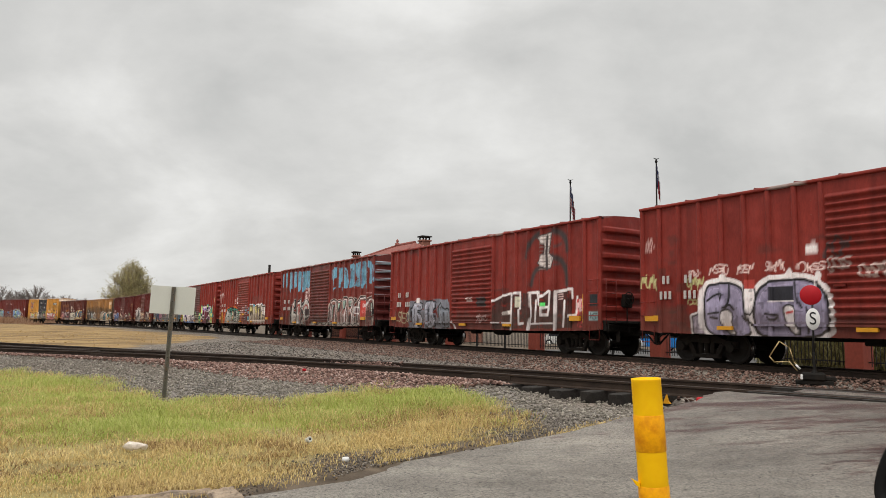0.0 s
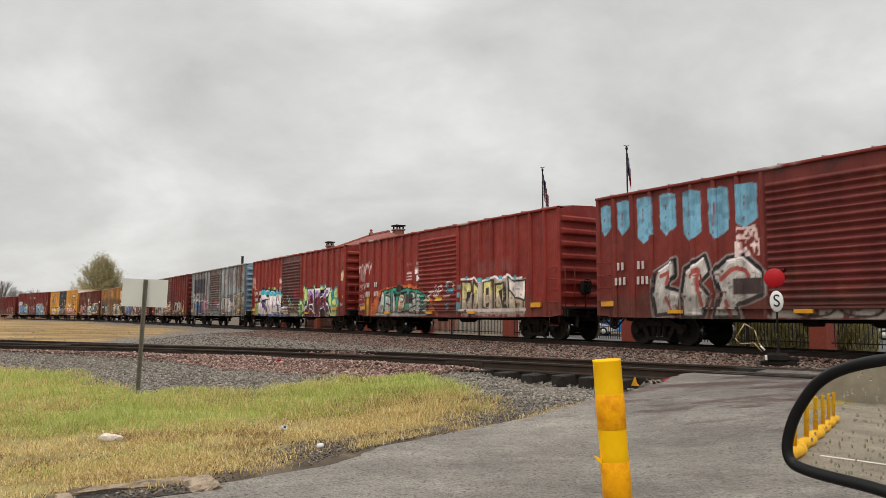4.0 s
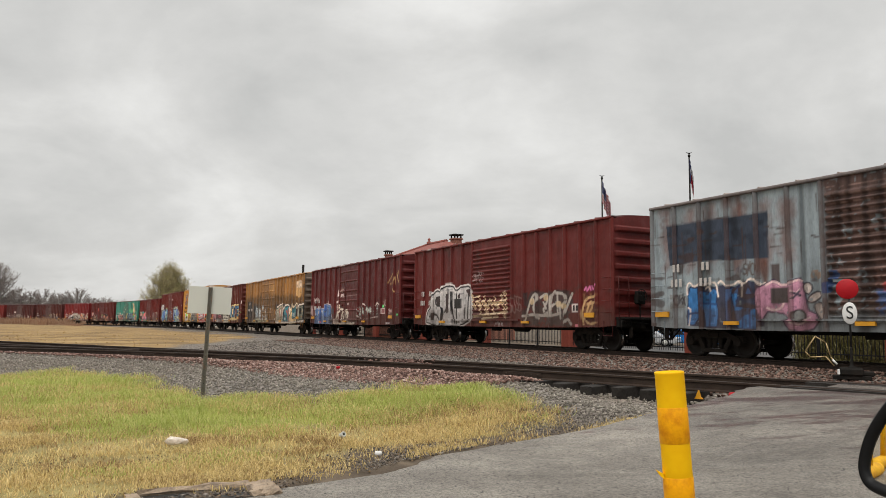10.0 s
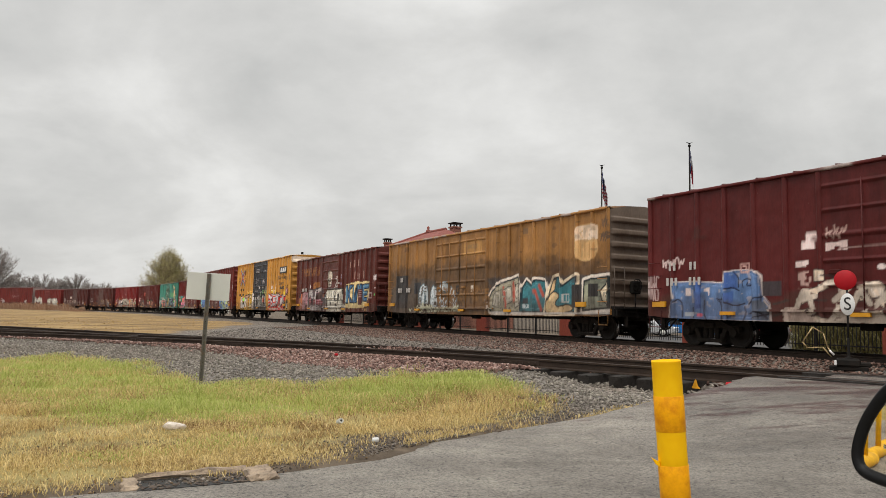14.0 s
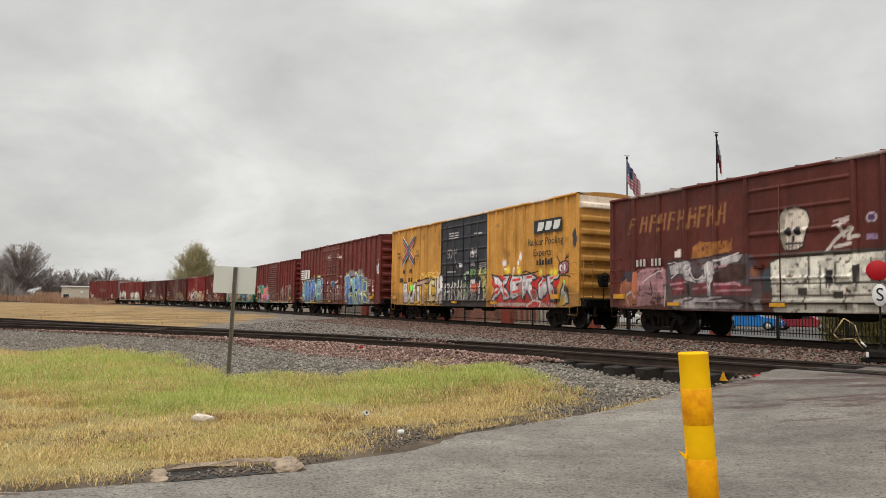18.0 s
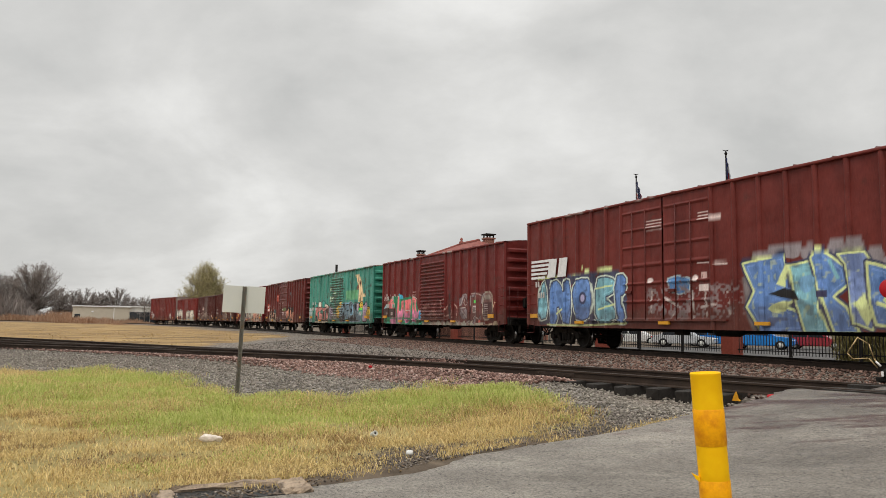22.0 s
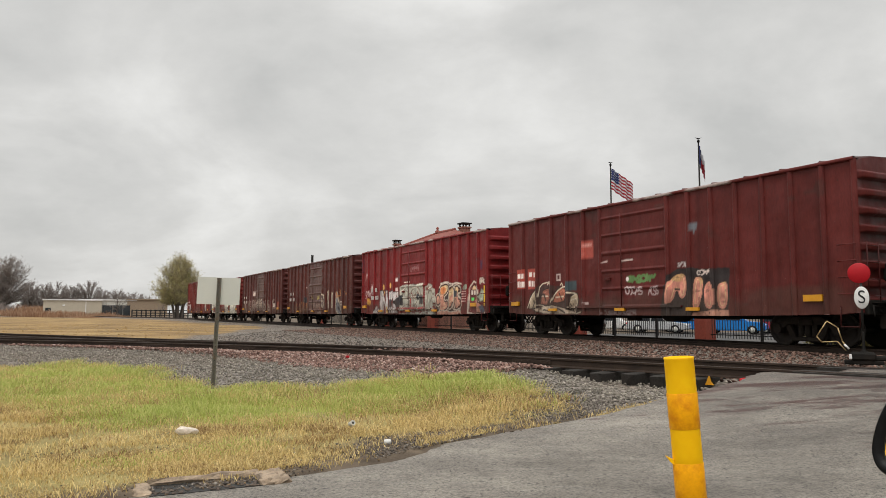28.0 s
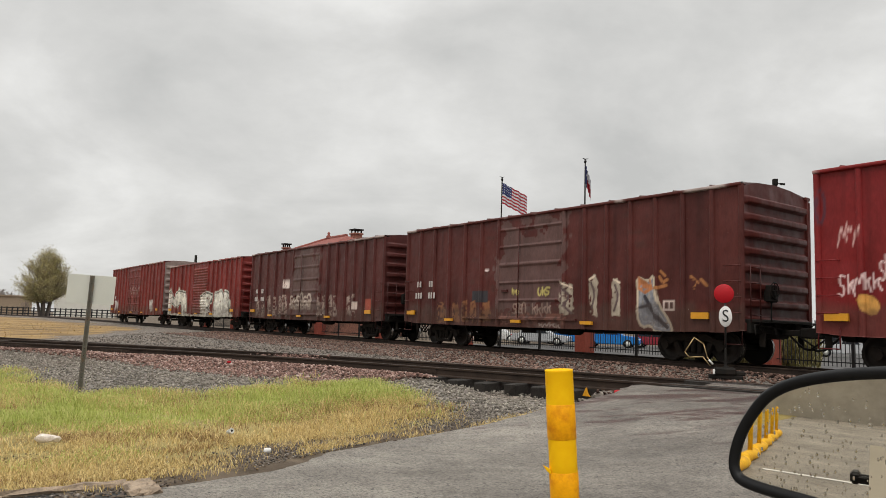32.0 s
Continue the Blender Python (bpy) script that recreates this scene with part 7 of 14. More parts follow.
def art0(A):
    A.weather(0.25)
    A.scrawl(1.81,2.22,2.42,2.63,(0.62,0.53,0.5), 0.022,9); A.scrawl(2.54,3.17,2.46,2.77,(0.62,0.53,0.5), 0.022,9); A.scrawl(3.44,3.94,2.46,2.69,(0.62,0.53,0.5), 0.022,9); A.scrawl(4.32,4.84,2.47,2.74,(0.62,0.53,0.5), 0.022,9)
    A.scrawl(5.24,5.94,2.40,2.64,(0.62,0.53,0.5), 0.022,9); A.scrawl(0.05,0.59,2.16,2.60,(0.42,0.46,0.22), 0.03,9); A.scrawl(1.74,2.33,2.10,2.46,(0.42,0.46,0.22), 0.03,9); A.scrawl(1.78,2.24,1.63,1.81,(0.42,0.46,0.22), 0.02,7)
    A.scrawl(0.16,0.51,3.27,3.66,(0.5,0.36,0.34), 0.022,8); A.poly([(1.91,1.32),(2.20,1.39),(2.47,1.08),(2.88,0.73),(2.36,0.81),(1.96,0.84)], (0.33,0.3,0.36), line=BK, lw=0.03, halo=WH, hw=0.05)
    A.poly([(2.37,2.16),(2.73,2.22),(3.16,2.24),(3.49,2.13),(3.64,1.93),(3.67,1.55),(3.73,1.29),(3.89,0.75),(2.88,0.73),(2.50,0.88),(2.33,1.16)], (0.26,0.25,0.36), line=BK, lw=0.045, halo=WH, hw=0.11, curve=2)
    A.poly([(3.91,1.54),(4.05,1.99),(4.31,2.18),(4.80,2.24),(5.43,2.23),(5.72,2.06),(5.96,1.86),(6.01,1.31),(5.96,0.80),(4.10,0.76),(3.94,1.09)], (0.26,0.25,0.36), line=BK, lw=0.05, halo=WH, hw=0.11, curve=2)
    A.poly([(3.67,2.16),(3.88,2.22),(3.98,1.99),(3.99,1.74),(3.84,1.32),(3.68,1.44)], WH, line=BK, lw=0.03, curve=1)
    for v in ([(2.84,2.27),(2.92,2.45),(3.04,2.49),(3.11,2.33),(3.31,2.37),(3.36,2.24)],[(4.77,2.30),(4.94,2.50),(5.00,2.56),(5.06,2.36),(5.25,2.34),(5.20,2.25)],[(5.60,1.95),(5.66,2.40),(5.80,2.42),(5.89,2.28),(5.75,2.14)]): A.poly(v, WH, curve=2)
    A.poly([(2.90,1.40),(3.09,1.54),(3.31,1.38),(3.23,1.09),(3.44,0.80),(3.13,0.86),(2.95,1.13)], WH, line=BK, lw=0.03, curve=1)
    A.poly([(4.75,1.53),(4.91,1.63),(5.13,1.53),(5.09,1.25),(5.29,0.87),(5.04,0.86),(4.85,1.17)], WH, line=BK, lw=0.035, curve=1); A.stroke([(4.87,1.40),(5.03,1.43)], (0.4,0.03,0.03), 0.03)
    A.rect(4.42,5.08,1.68,2.08,(0.03,0.032,0.04)); A.stroke([(4.33,1.69),(5.10,1.70)], WH, 0.012)
    for v in ([(2.44,1.75),(2.72,1.92),(2.99,1.95),(2.91,1.76)],[(3.05,1.55),(3.17,1.66),(3.31,1.50)],[(2.47,1.39),(2.82,1.43)],[(2.55,1.29),(2.78,1.26)],[(3.18,2.17),(3.17,1.71),(3.01,1.55)],[(5.15,2.17),(5.18,1.74),(5.28,1.53)],[(4.25,1.38),(4.61,1.35)],[(4.31,1.29),(4.48,1.20),(4.61,1.29)],[(5.40,1.53),(5.51,1.18),(5.44,0.90)],[(3.59,1.32),(3.90,1.09),(4.18,0.79)],[(5.69,2.15),(5.80,1.73)]): A.stroke(v, BK, 0.03, curve=1)
    A.rect(5.42,5.74,2.90,3.05,(0.7,0.66,0.62)); A.rect(5.58,5.68,3.03,3.12,(0.7,0.66,0.62)); A.scrawl(5.97,6.57,2.69,3.18,(0.07,0.05,0.05), 0.045,7); A.scrawl(6.03,6.56,2.39,2.73,(0.3,0.26,0.24), 0.04,9)
    A.scrawl(6.78,7.58,2.19,2.52,(0.42,0.36,0.33), 0.035,12); A.rect(3.72,3.97,2.04,2.28,(0.3,0.05,0.04)); A.stroke([(4.11,1.14),(5.95,1.15)], (0.17,0.16,0.22), 0.02)


def art1(A):
    A.weather(0.25)
    A.poly([(1.72,1.36),(2.14,2.11),(5.55,2.12),(5.83,1.73),(5.94,0.82),(1.84,0.76)], (0.16,0.18,0.21), worn=0.12, wob=0.1)
    A.poly([(2.21,2.00),(3.30,2.02),(3.27,1.67),(2.84,1.61),(3.31,1.36),(3.28,0.80),(2.37,0.79)], (0.33,0.36,0.42), line=BK, lw=0.045, curve=1, worn=0.08)
    A.poly([(3.49,2.05),(4.53,2.11),(4.53,1.65),(4.19,1.59),(4.56,1.31),(4.54,0.82),(3.60,0.81)], (0.33,0.36,0.42), line=BK, lw=0.045, curve=1, worn=0.08)
    A.poly([(4.68,1.75),(5.03,2.01),(5.27,1.64),(5.61,1.73),(5.83,1.42),(5.83,0.84),(4.98,0.83)], (0.2,0.24,0.28), line=BK, lw=0.045, curve=1, worn=0.1)
    for v in ([(2.49,1.68),(2.51,0.94)],[(2.94,1.36),(3.01,0.90)],[(3.82,1.66),(3.89,0.95)],[(4.23,1.25),(4.26,0.90)],[(5.27,1.51),(5.33,0.93)]): A.stroke(v, BK, 0.04)
    A.scrawl(0.83,1.94,1.01,1.58,(0.5,0.52,0.33), 0.03,8); A.stroke([(6.00,1.12),(6.27,0.81)], WH, 0.05); A.rect(2.69,3.03,1.99,2.22, WH)
    A.stroke([(11.29,3.59),(11.37,3.89),(11.67,4.28),(12.06,4.43)], (0.055,0.045,0.045), 0.1, curve=2, soft=0.12); A.stroke([(12.87,4.45),(13.34,4.32),(13.63,3.99),(13.67,3.68)], (0.055,0.045,0.045), 0.12, curve=2, soft=0.14)
    A.stroke([(11.59,2.52),(11.70,2.90),(11.96,3.12),(12.37,3.14)], (0.055,0.045,0.045), 0.1, curve=2, soft=0.12); A.stroke([(12.84,3.49),(13.34,3.34),(13.63,2.93),(13.66,2.47)], (0.055,0.045,0.045), 0.12, curve=2, soft=0.14)
    A.poly([(11.90,4.28),(12.78,4.40),(12.67,3.89),(12.61,3.63),(12.89,3.47),(12.71,3.08),(12.35,3.11),(11.93,3.32),(12.28,3.64),(12.36,3.93)], (0.46,0.44,0.42), line=(0.055,0.045,0.045), lw=0.03)
    for v in ([(12.06,4.29),(12.70,4.29)],[(12.05,4.15),(12.69,4.16)],[(12.05,4.02),(12.69,4.03)],[(12.05,3.88),(12.69,3.89)],[(12.04,3.74),(12.68,3.76)],[(12.04,3.60),(12.68,3.63)],[(12.03,3.47),(12.68,3.49)],[(12.03,3.33),(12.67,3.36)],[(12.03,3.19),(12.67,3.23)],[(12.02,3.06),(12.66,3.10)]): A.stroke(v, (0.16,0.13,0.12), 0.014)
    A.stroke([(12.52,4.26),(12.47,3.69),(12.50,3.06)], (0.055,0.045,0.045), 0.07); A.stroke([(13.01,3.85),(13.32,3.92)], (0.1,0.05,0.05), 0.05, soft=0.1); A.stroke([(12.92,3.18),(13.18,3.21)], (0.1,0.05,0.05), 0.05, soft=0.1)
    A.poly([(9.13,1.96),(10.20,2.22),(11.53,2.23),(12.64,2.25),(13.90,2.29),(13.91,0.92),(9.13,0.84)], (0.075,0.03,0.026), worn=0.1, wob=0.08)
    for v in ([(9.11,1.96),(9.73,2.13),(10.20,2.22),(10.36,2.22),(10.31,0.82)],[(10.46,2.23),(10.92,2.24),(10.89,1.65)],[(11.51,2.22),(12.14,2.22),(12.17,2.03),(12.59,2.25),(12.67,2.23),(12.62,1.55)],[(11.53,2.19),(11.58,1.36),(11.46,0.85)],[(13.01,0.87),(13.05,2.21),(13.90,2.29),(13.92,1.98)],[(10.79,1.57),(10.80,1.05),(11.08,1.07)],[(12.21,1.65),(12.62,1.68),(12.58,1.39),(12.22,1.39),(12.21,1.63)],[(11.89,1.93),(11.83,1.11)],[(11.97,2.23),(12.06,1.78)],[(13.49,1.88),(13.41,0.98)],[(14.17,2.00),(14.12,1.39),(13.69,1.33)]): A.stroke(v, WH, 0.05)
    A.stroke([(9.07,1.09),(10.32,1.08)], WH, 0.03); A.stroke([(11.59,1.06),(12.92,1.09)], WH, 0.03); A.poly([(9.76,1.50),(10.33,1.59),(10.32,1.43),(9.80,1.37)], (0.66,0.62,0.58)); A.rect(12.21,12.43,1.70,1.84,(0.1,0.6,0.15))
    A.rect(10.68,10.91,1.68,2.09,(0.5,0.52,0.42)); A.rect(14.15,14.48,0.95,1.93,(0.45,0.05,0.05), worn=0.15); A.scrawl(14.11,14.52,1.48,1.89,(0.62,0.48,0.48), 0.03,10); A.rect(14.45,14.54,1.12,2.08,(0.72,0.42,0.04))
    A.rect(14.80,15.21,1.67,2.07,(0.03,0.035,0.04)); A.rect(14.76,15.26,1.19,1.49,(0.3,0.48,0.5)); A.scrawl(14.80,15.24,1.22,1.45,(0.06,0.1,0.12), 0.02,7)
    for v in ([(13.17,2.11),(13.42,2.13)],[(13.17,2.02),(13.42,2.04)],[(13.17,1.94),(13.41,1.96)]): A.stroke(v, (0.5,0.4,0.38), 0.02)
    A.rect(7.97,8.64,1.74,2.12,(0.05,0.04,0.04)); A.scrawl(8.01,8.70,1.08,1.43,(0.5,0.4,0.38), 0.03,8); A.rect(7.16,7.61,1.97,2.15,(0.42,0.36,0.34), worn=0.2)


def art2(A):
    A.weather(0.3,0.15); A.poly([(0.15,4.36),(0.40,4.40),(0.57,4.34),(0.60,3.69),(0.44,3.52),(0.31,3.39),(0.18,3.63)], (0.13,0.31,0.42), wob=0.06, worn=0.0); A.stroke([(0.29,3.58),(0.31,4.00)], (0.16,0.035,0.028), 0.02, worn=0.3)
    A.poly([(0.87,4.42),(1.21,4.45),(1.42,4.39),(1.45,3.66),(1.25,3.50),(1.08,3.38),(0.90,3.62)], (0.13,0.31,0.42), wob=0.06, worn=0.0); A.stroke([(1.06,3.56),(1.09,4.07)], (0.16,0.035,0.028), 0.02, worn=0.3)
    A.poly([(1.67,4.45),(2.03,4.47),(2.27,4.40),(2.29,3.31),(2.08,3.15),(1.90,3.04),(1.70,3.27)], (0.13,0.31,0.42), wob=0.06, worn=0.0); A.stroke([(1.87,3.21),(1.91,4.09)], (0.16,0.035,0.028), 0.02, worn=0.3)
    A.poly([(2.54,4.44),(2.90,4.46),(3.14,4.39),(3.15,3.47),(2.94,3.32),(2.76,3.21),(2.56,3.44)], (0.13,0.31,0.42), wob=0.06, worn=0.0); A.stroke([(2.74,3.38),(2.78,4.09)], (0.16,0.035,0.028), 0.02, worn=0.3)
    A.poly([(3.40,4.40),(3.76,4.42),(3.99,4.35),(4.00,3.24),(3.79,3.09),(3.61,2.98),(3.41,3.20)], (0.13,0.31,0.42), wob=0.06, worn=0.0); A.stroke([(3.58,3.15),(3.63,4.07)], (0.16,0.035,0.028), 0.02, worn=0.3)
    A.poly([(4.24,4.37),(4.61,4.38),(4.86,4.31),(4.86,3.21),(4.65,3.07),(4.46,2.97),(4.24,3.18)], (0.13,0.31,0.42), wob=0.06, worn=0.0); A.stroke([(4.43,3.13),(4.48,4.04)], (0.16,0.035,0.028), 0.02, worn=0.3)
    A.poly([(5.12,4.36),(5.49,4.38),(5.73,4.31),(5.74,3.41),(5.53,3.27),(5.34,3.17),(5.13,3.38)], (0.13,0.31,0.42), wob=0.06, worn=0.0); A.stroke([(5.31,3.33),(5.36,4.04)], (0.16,0.035,0.028), 0.02, worn=0.3)
    for v in ([(9.25,4.17),(9.35,4.22),(9.42,3.70),(9.31,3.56)],[(9.44,4.30),(9.62,4.19),(9.76,4.32),(10.10,4.32),(10.11,3.71),(9.87,3.65),(9.76,3.25),(9.60,3.24),(9.49,3.54)],[(9.53,3.01),(10.03,3.13),(9.83,2.95),(9.65,2.82)],[(10.38,4.25),(10.51,4.07),(10.63,4.23),(10.86,4.27),(11.00,4.22),(10.99,3.39),(10.82,3.42),(10.73,3.07),(10.47,3.06),(10.47,3.58)],[(11.00,3.10),(11.06,3.10),(11.04,2.82),(10.99,2.86)],[(11.29,4.26),(11.50,4.20),(11.66,4.01),(11.88,3.40),(11.79,3.04),(11.55,3.00),(11.30,3.07),(11.37,3.49)],[(12.22,4.33),(12.45,4.43),(12.71,4.33),(12.67,3.07),(12.41,3.03),(12.15,3.01),(12.28,3.59)],[(12.76,4.00),(12.82,3.99),(12.79,2.97),(12.73,2.98)],[(12.99,4.32),(13.20,4.43),(13.51,4.42),(13.49,3.58),(13.54,3.05),(13.18,3.02),(12.98,3.07),(13.09,3.50),(12.99,3.94)],[(13.84,4.41),(14.07,4.44),(14.21,4.30),(14.25,3.73),(14.21,3.17),(14.04,3.10),(13.87,2.88),(13.79,2.96)],[(14.34,4.19),(14.43,4.20),(14.36,2.89),(14.27,2.93)],[(14.48,3.79),(14.56,3.82),(14.52,3.12),(14.46,3.12)],[(14.59,4.41),(14.86,4.33),(15.09,4.11),(14.99,3.69),(14.99,3.14),(14.70,3.18),(14.72,3.91),(14.59,4.13)],[(15.11,3.98),(15.17,3.94),(15.13,3.60)],[(15.28,4.16),(15.34,4.14),(15.33,3.24),(15.24,3.36)]): A.poly(v, (0.13,0.31,0.42), wob=0.06, worn=0.0)
    for v in ([(10.68,4.22),(10.60,3.57)],[(10.85,4.06),(10.79,3.48)],[(9.75,4.24),(9.71,3.67)],[(11.47,4.11),(11.59,3.46)],[(12.49,3.97),(12.66,3.80)],[(12.30,4.27),(12.24,3.66)],[(12.49,3.57),(12.63,3.48)],[(13.20,4.27),(13.12,3.17)],[(13.19,3.32),(13.41,3.38)],[(14.00,4.27),(14.07,4.23)],[(14.81,4.05),(14.97,4.00),(14.94,3.64)],[(13.01,3.51),(13.31,3.50)]): A.stroke(v, (0.13,0.05,0.045), 0.022, worn=0.25)
    for v in ([(11.59,3.88),(11.71,3.14)],[(13.92,4.22),(13.88,3.22)],[(12.62,4.22),(12.56,3.09)],[(13.41,4.33),(13.37,3.21)],[(14.89,4.25),(14.82,3.29)]): A.stroke(v, (0.09,0.2,0.3), 0.05, soft=0.06, worn=0.15)
    for v in ([(2.34,2.14),(3.07,2.50),(3.07,2.05),(2.73,1.71),(3.22,1.57),(3.14,0.96),(2.35,0.90),(2.23,1.51)],[(3.25,1.49),(3.39,2.20),(4.08,2.55),(4.22,2.07),(3.85,1.78),(4.21,1.43),(3.98,0.84),(3.27,0.84)],[(4.34,2.06),(4.79,2.43),(5.30,2.48),(5.84,2.00),(5.83,1.44),(5.05,1.17),(5.15,0.84),(4.31,0.84),(4.59,1.46)]): A.poly(v, (0.4,0.41,0.38), line=BK, lw=0.075, halo=(0.2,0.18,0.17), hw=0.03, worn=0.04)
    for v in ([(2.54,2.03),(2.87,2.16),(2.73,1.81)],[(2.70,1.40),(2.92,1.05)],[(3.57,1.99),(3.89,2.24),(3.76,1.78),(3.93,1.18)],[(4.57,1.86),(5.01,2.19),(5.43,2.02),(5.34,1.64)],[(4.71,1.27),(4.84,0.92)]): A.stroke(v, (0.24,0.06,0.05), 0.06, curve=1)
    for v in ([(2.47,2.18),(2.97,2.43)],[(3.45,2.10),(4.02,2.47)],[(4.79,2.35),(5.24,2.41),(5.70,2.01)],[(3.37,0.98),(3.90,0.96)]): A.stroke(v, WH, 0.025)
    A.rect(4.94,5.78,1.45,1.87,(0.06,0.045,0.045)); A.rect(5.12,5.70,2.88,3.24,(0.5,0.4,0.38), worn=0.25); A.rect(5.02,5.75,2.44,2.86,(0.55,0.46,0.44), worn=0.2)
    for v in ([(9.17,0.94),(9.18,1.99),(9.31,2.32),(9.76,2.38),(10.19,2.34),(10.10,0.94)],[(10.21,0.94),(10.33,1.65),(10.28,2.23),(10.78,2.34),(11.02,2.22),(10.91,1.56),(11.04,0.93)],[(11.09,0.93),(11.24,1.62),(11.17,2.35),(11.53,2.47),(11.86,2.40),(11.98,2.00),(11.88,0.93)],[(11.95,0.93),(12.04,1.66),(11.99,2.32),(12.31,2.42),(12.56,2.38),(12.57,1.87),(12.38,1.70),(12.62,1.50),(12.66,0.92)],[(12.62,2.29),(12.89,2.42),(13.09,2.32),(12.96,2.08),(12.76,1.83),(12.78,1.25),(13.06,1.30),(13.05,0.92),(12.64,0.92)],[(13.15,1.81),(13.22,2.21),(13.55,2.40),(14.11,2.47),(14.40,2.40),(14.14,2.22),(13.79,2.21),(13.71,1.29),(13.48,0.92),(13.13,1.05)],[(14.42,2.00),(14.65,2.34),(15.08,2.41),(15.30,2.20),(15.34,1.72),(15.26,0.80),(14.43,0.80)]): A.poly(v, (0.2,0.1,0.085), line=BK, lw=0.05, halo=(0.42,0.38,0.34), hw=0.03, worn=0.03, wob=0.06)
    for v in ([(9.62,2.03),(9.93,2.06),(9.87,1.30),(9.65,1.23)],[(10.55,2.13),(10.77,2.17),(10.66,1.64),(10.52,1.71)],[(11.37,2.27),(11.56,2.29),(11.51,1.88),(11.40,1.75)],[(12.21,2.25),(12.44,2.27),(12.39,1.98),(12.25,1.91)],[(13.48,2.10),(13.69,2.10),(13.66,1.73),(13.49,1.71)],[(14.94,2.09),(15.20,2.12),(15.19,1.65),(14.95,1.63)],[(14.47,1.39),(14.56,1.42),(14.52,0.97),(14.45,0.98)],[(15.22,1.55),(15.29,1.55),(15.26,1.03),(15.18,1.03)]): A.poly(v, (0.32,0.46,0.4), line=BK, lw=0.035, worn=0.04)
    for v in ([(9.29,1.01),(9.33,2.20),(9.75,2.30),(10.07,2.27),(9.99,1.01)],[(9.49,1.01),(9.56,2.06)],[(10.38,1.01),(10.49,1.57),(10.42,2.15),(10.75,2.26)],[(10.87,1.63),(10.96,1.00)],[(11.23,1.00),(11.36,1.62),(11.30,2.24),(11.53,2.36),(11.78,2.31),(11.79,0.99)],[(11.52,1.00),(11.50,1.61),(11.66,2.01)],[(12.06,0.99),(12.16,1.66),(12.12,2.23),(12.31,2.33),(12.47,2.30),(12.47,1.91),(12.25,1.73),(12.49,1.45),(12.52,0.99)],[(12.69,0.99),(12.68,1.83),(12.88,2.21),(12.99,2.31)],[(13.23,1.17),(13.29,2.13),(13.59,2.32),(14.11,2.40),(14.29,2.37)],[(13.38,1.80),(13.43,2.12),(13.68,2.20)],[(14.50,1.51),(14.55,1.99),(14.72,2.25),(15.05,2.33),(15.20,2.17)],[(15.27,1.84),(15.24,1.61)]): A.stroke(v, WH, 0.03, curve=1, worn=0.08)
    for v in ([(9.36,1.38),(9.40,2.09)],[(11.76,1.87),(11.67,1.33)],[(12.31,1.45),(12.26,0.99)],[(12.92,1.82),(12.87,1.31)],[(13.29,1.55),(13.30,1.05)],[(14.74,1.98),(14.73,1.51)],[(9.76,1.16),(9.78,0.94)]): A.stroke(v, BK, 0.05, curve=1)
    A.stroke([(13.02,1.90),(13.47,1.85),(13.44,1.51),(13.00,1.55),(13.02,1.90)], WH, 0.03); A.poly([(13.07,1.84),(13.41,1.81),(13.40,1.55),(13.06,1.58)], (0.1,0.045,0.05)); A.stroke([(13.25,1.83),(13.22,1.56)], WH, 0.015)
    A.stroke([(14.48,2.65),(15.15,2.63)], (0.34,0.2,0.19), 0.02); A.rect(5.95,13.77,0.83,1.03,(0.34,0.34,0.31), worn=0.2)
    for v in ([(6.60,1.02),(6.85,0.88),(7.43,0.88),(7.63,1.02)],[(7.77,1.01),(7.99,0.88),(8.53,0.87),(8.71,1.01)],[(8.84,1.01),(9.05,0.87),(9.55,0.87),(9.71,1.00)],[(9.83,1.00),(10.03,0.87),(10.49,0.87),(10.64,1.00)],[(10.75,1.00),(10.93,0.87),(11.36,0.87),(11.50,0.99)],[(11.60,0.99),(11.77,0.87),(12.16,0.87),(12.30,0.99)],[(12.40,0.99),(12.55,0.87),(12.92,0.87),(13.05,0.98)],[(13.14,0.98),(13.28,0.87),(13.62,0.87),(13.74,0.98)]): A.stroke(v, BK, 0.03, curve=1)
    A.rect(13.80,14.45,1.27,2.24,(0.42,0.06,0.05)); A.scrawl(13.93,14.37,1.87,2.09, WH, 0.025,11); A.scrawl(13.83,14.22,1.54,1.71,(0.6,0.3,0.28), 0.015,7); A.rect(14.67,15.19,1.19,1.60,(0.1,0.04,0.04))
    A.rect(14.71,14.76,1.88,1.93, WH)


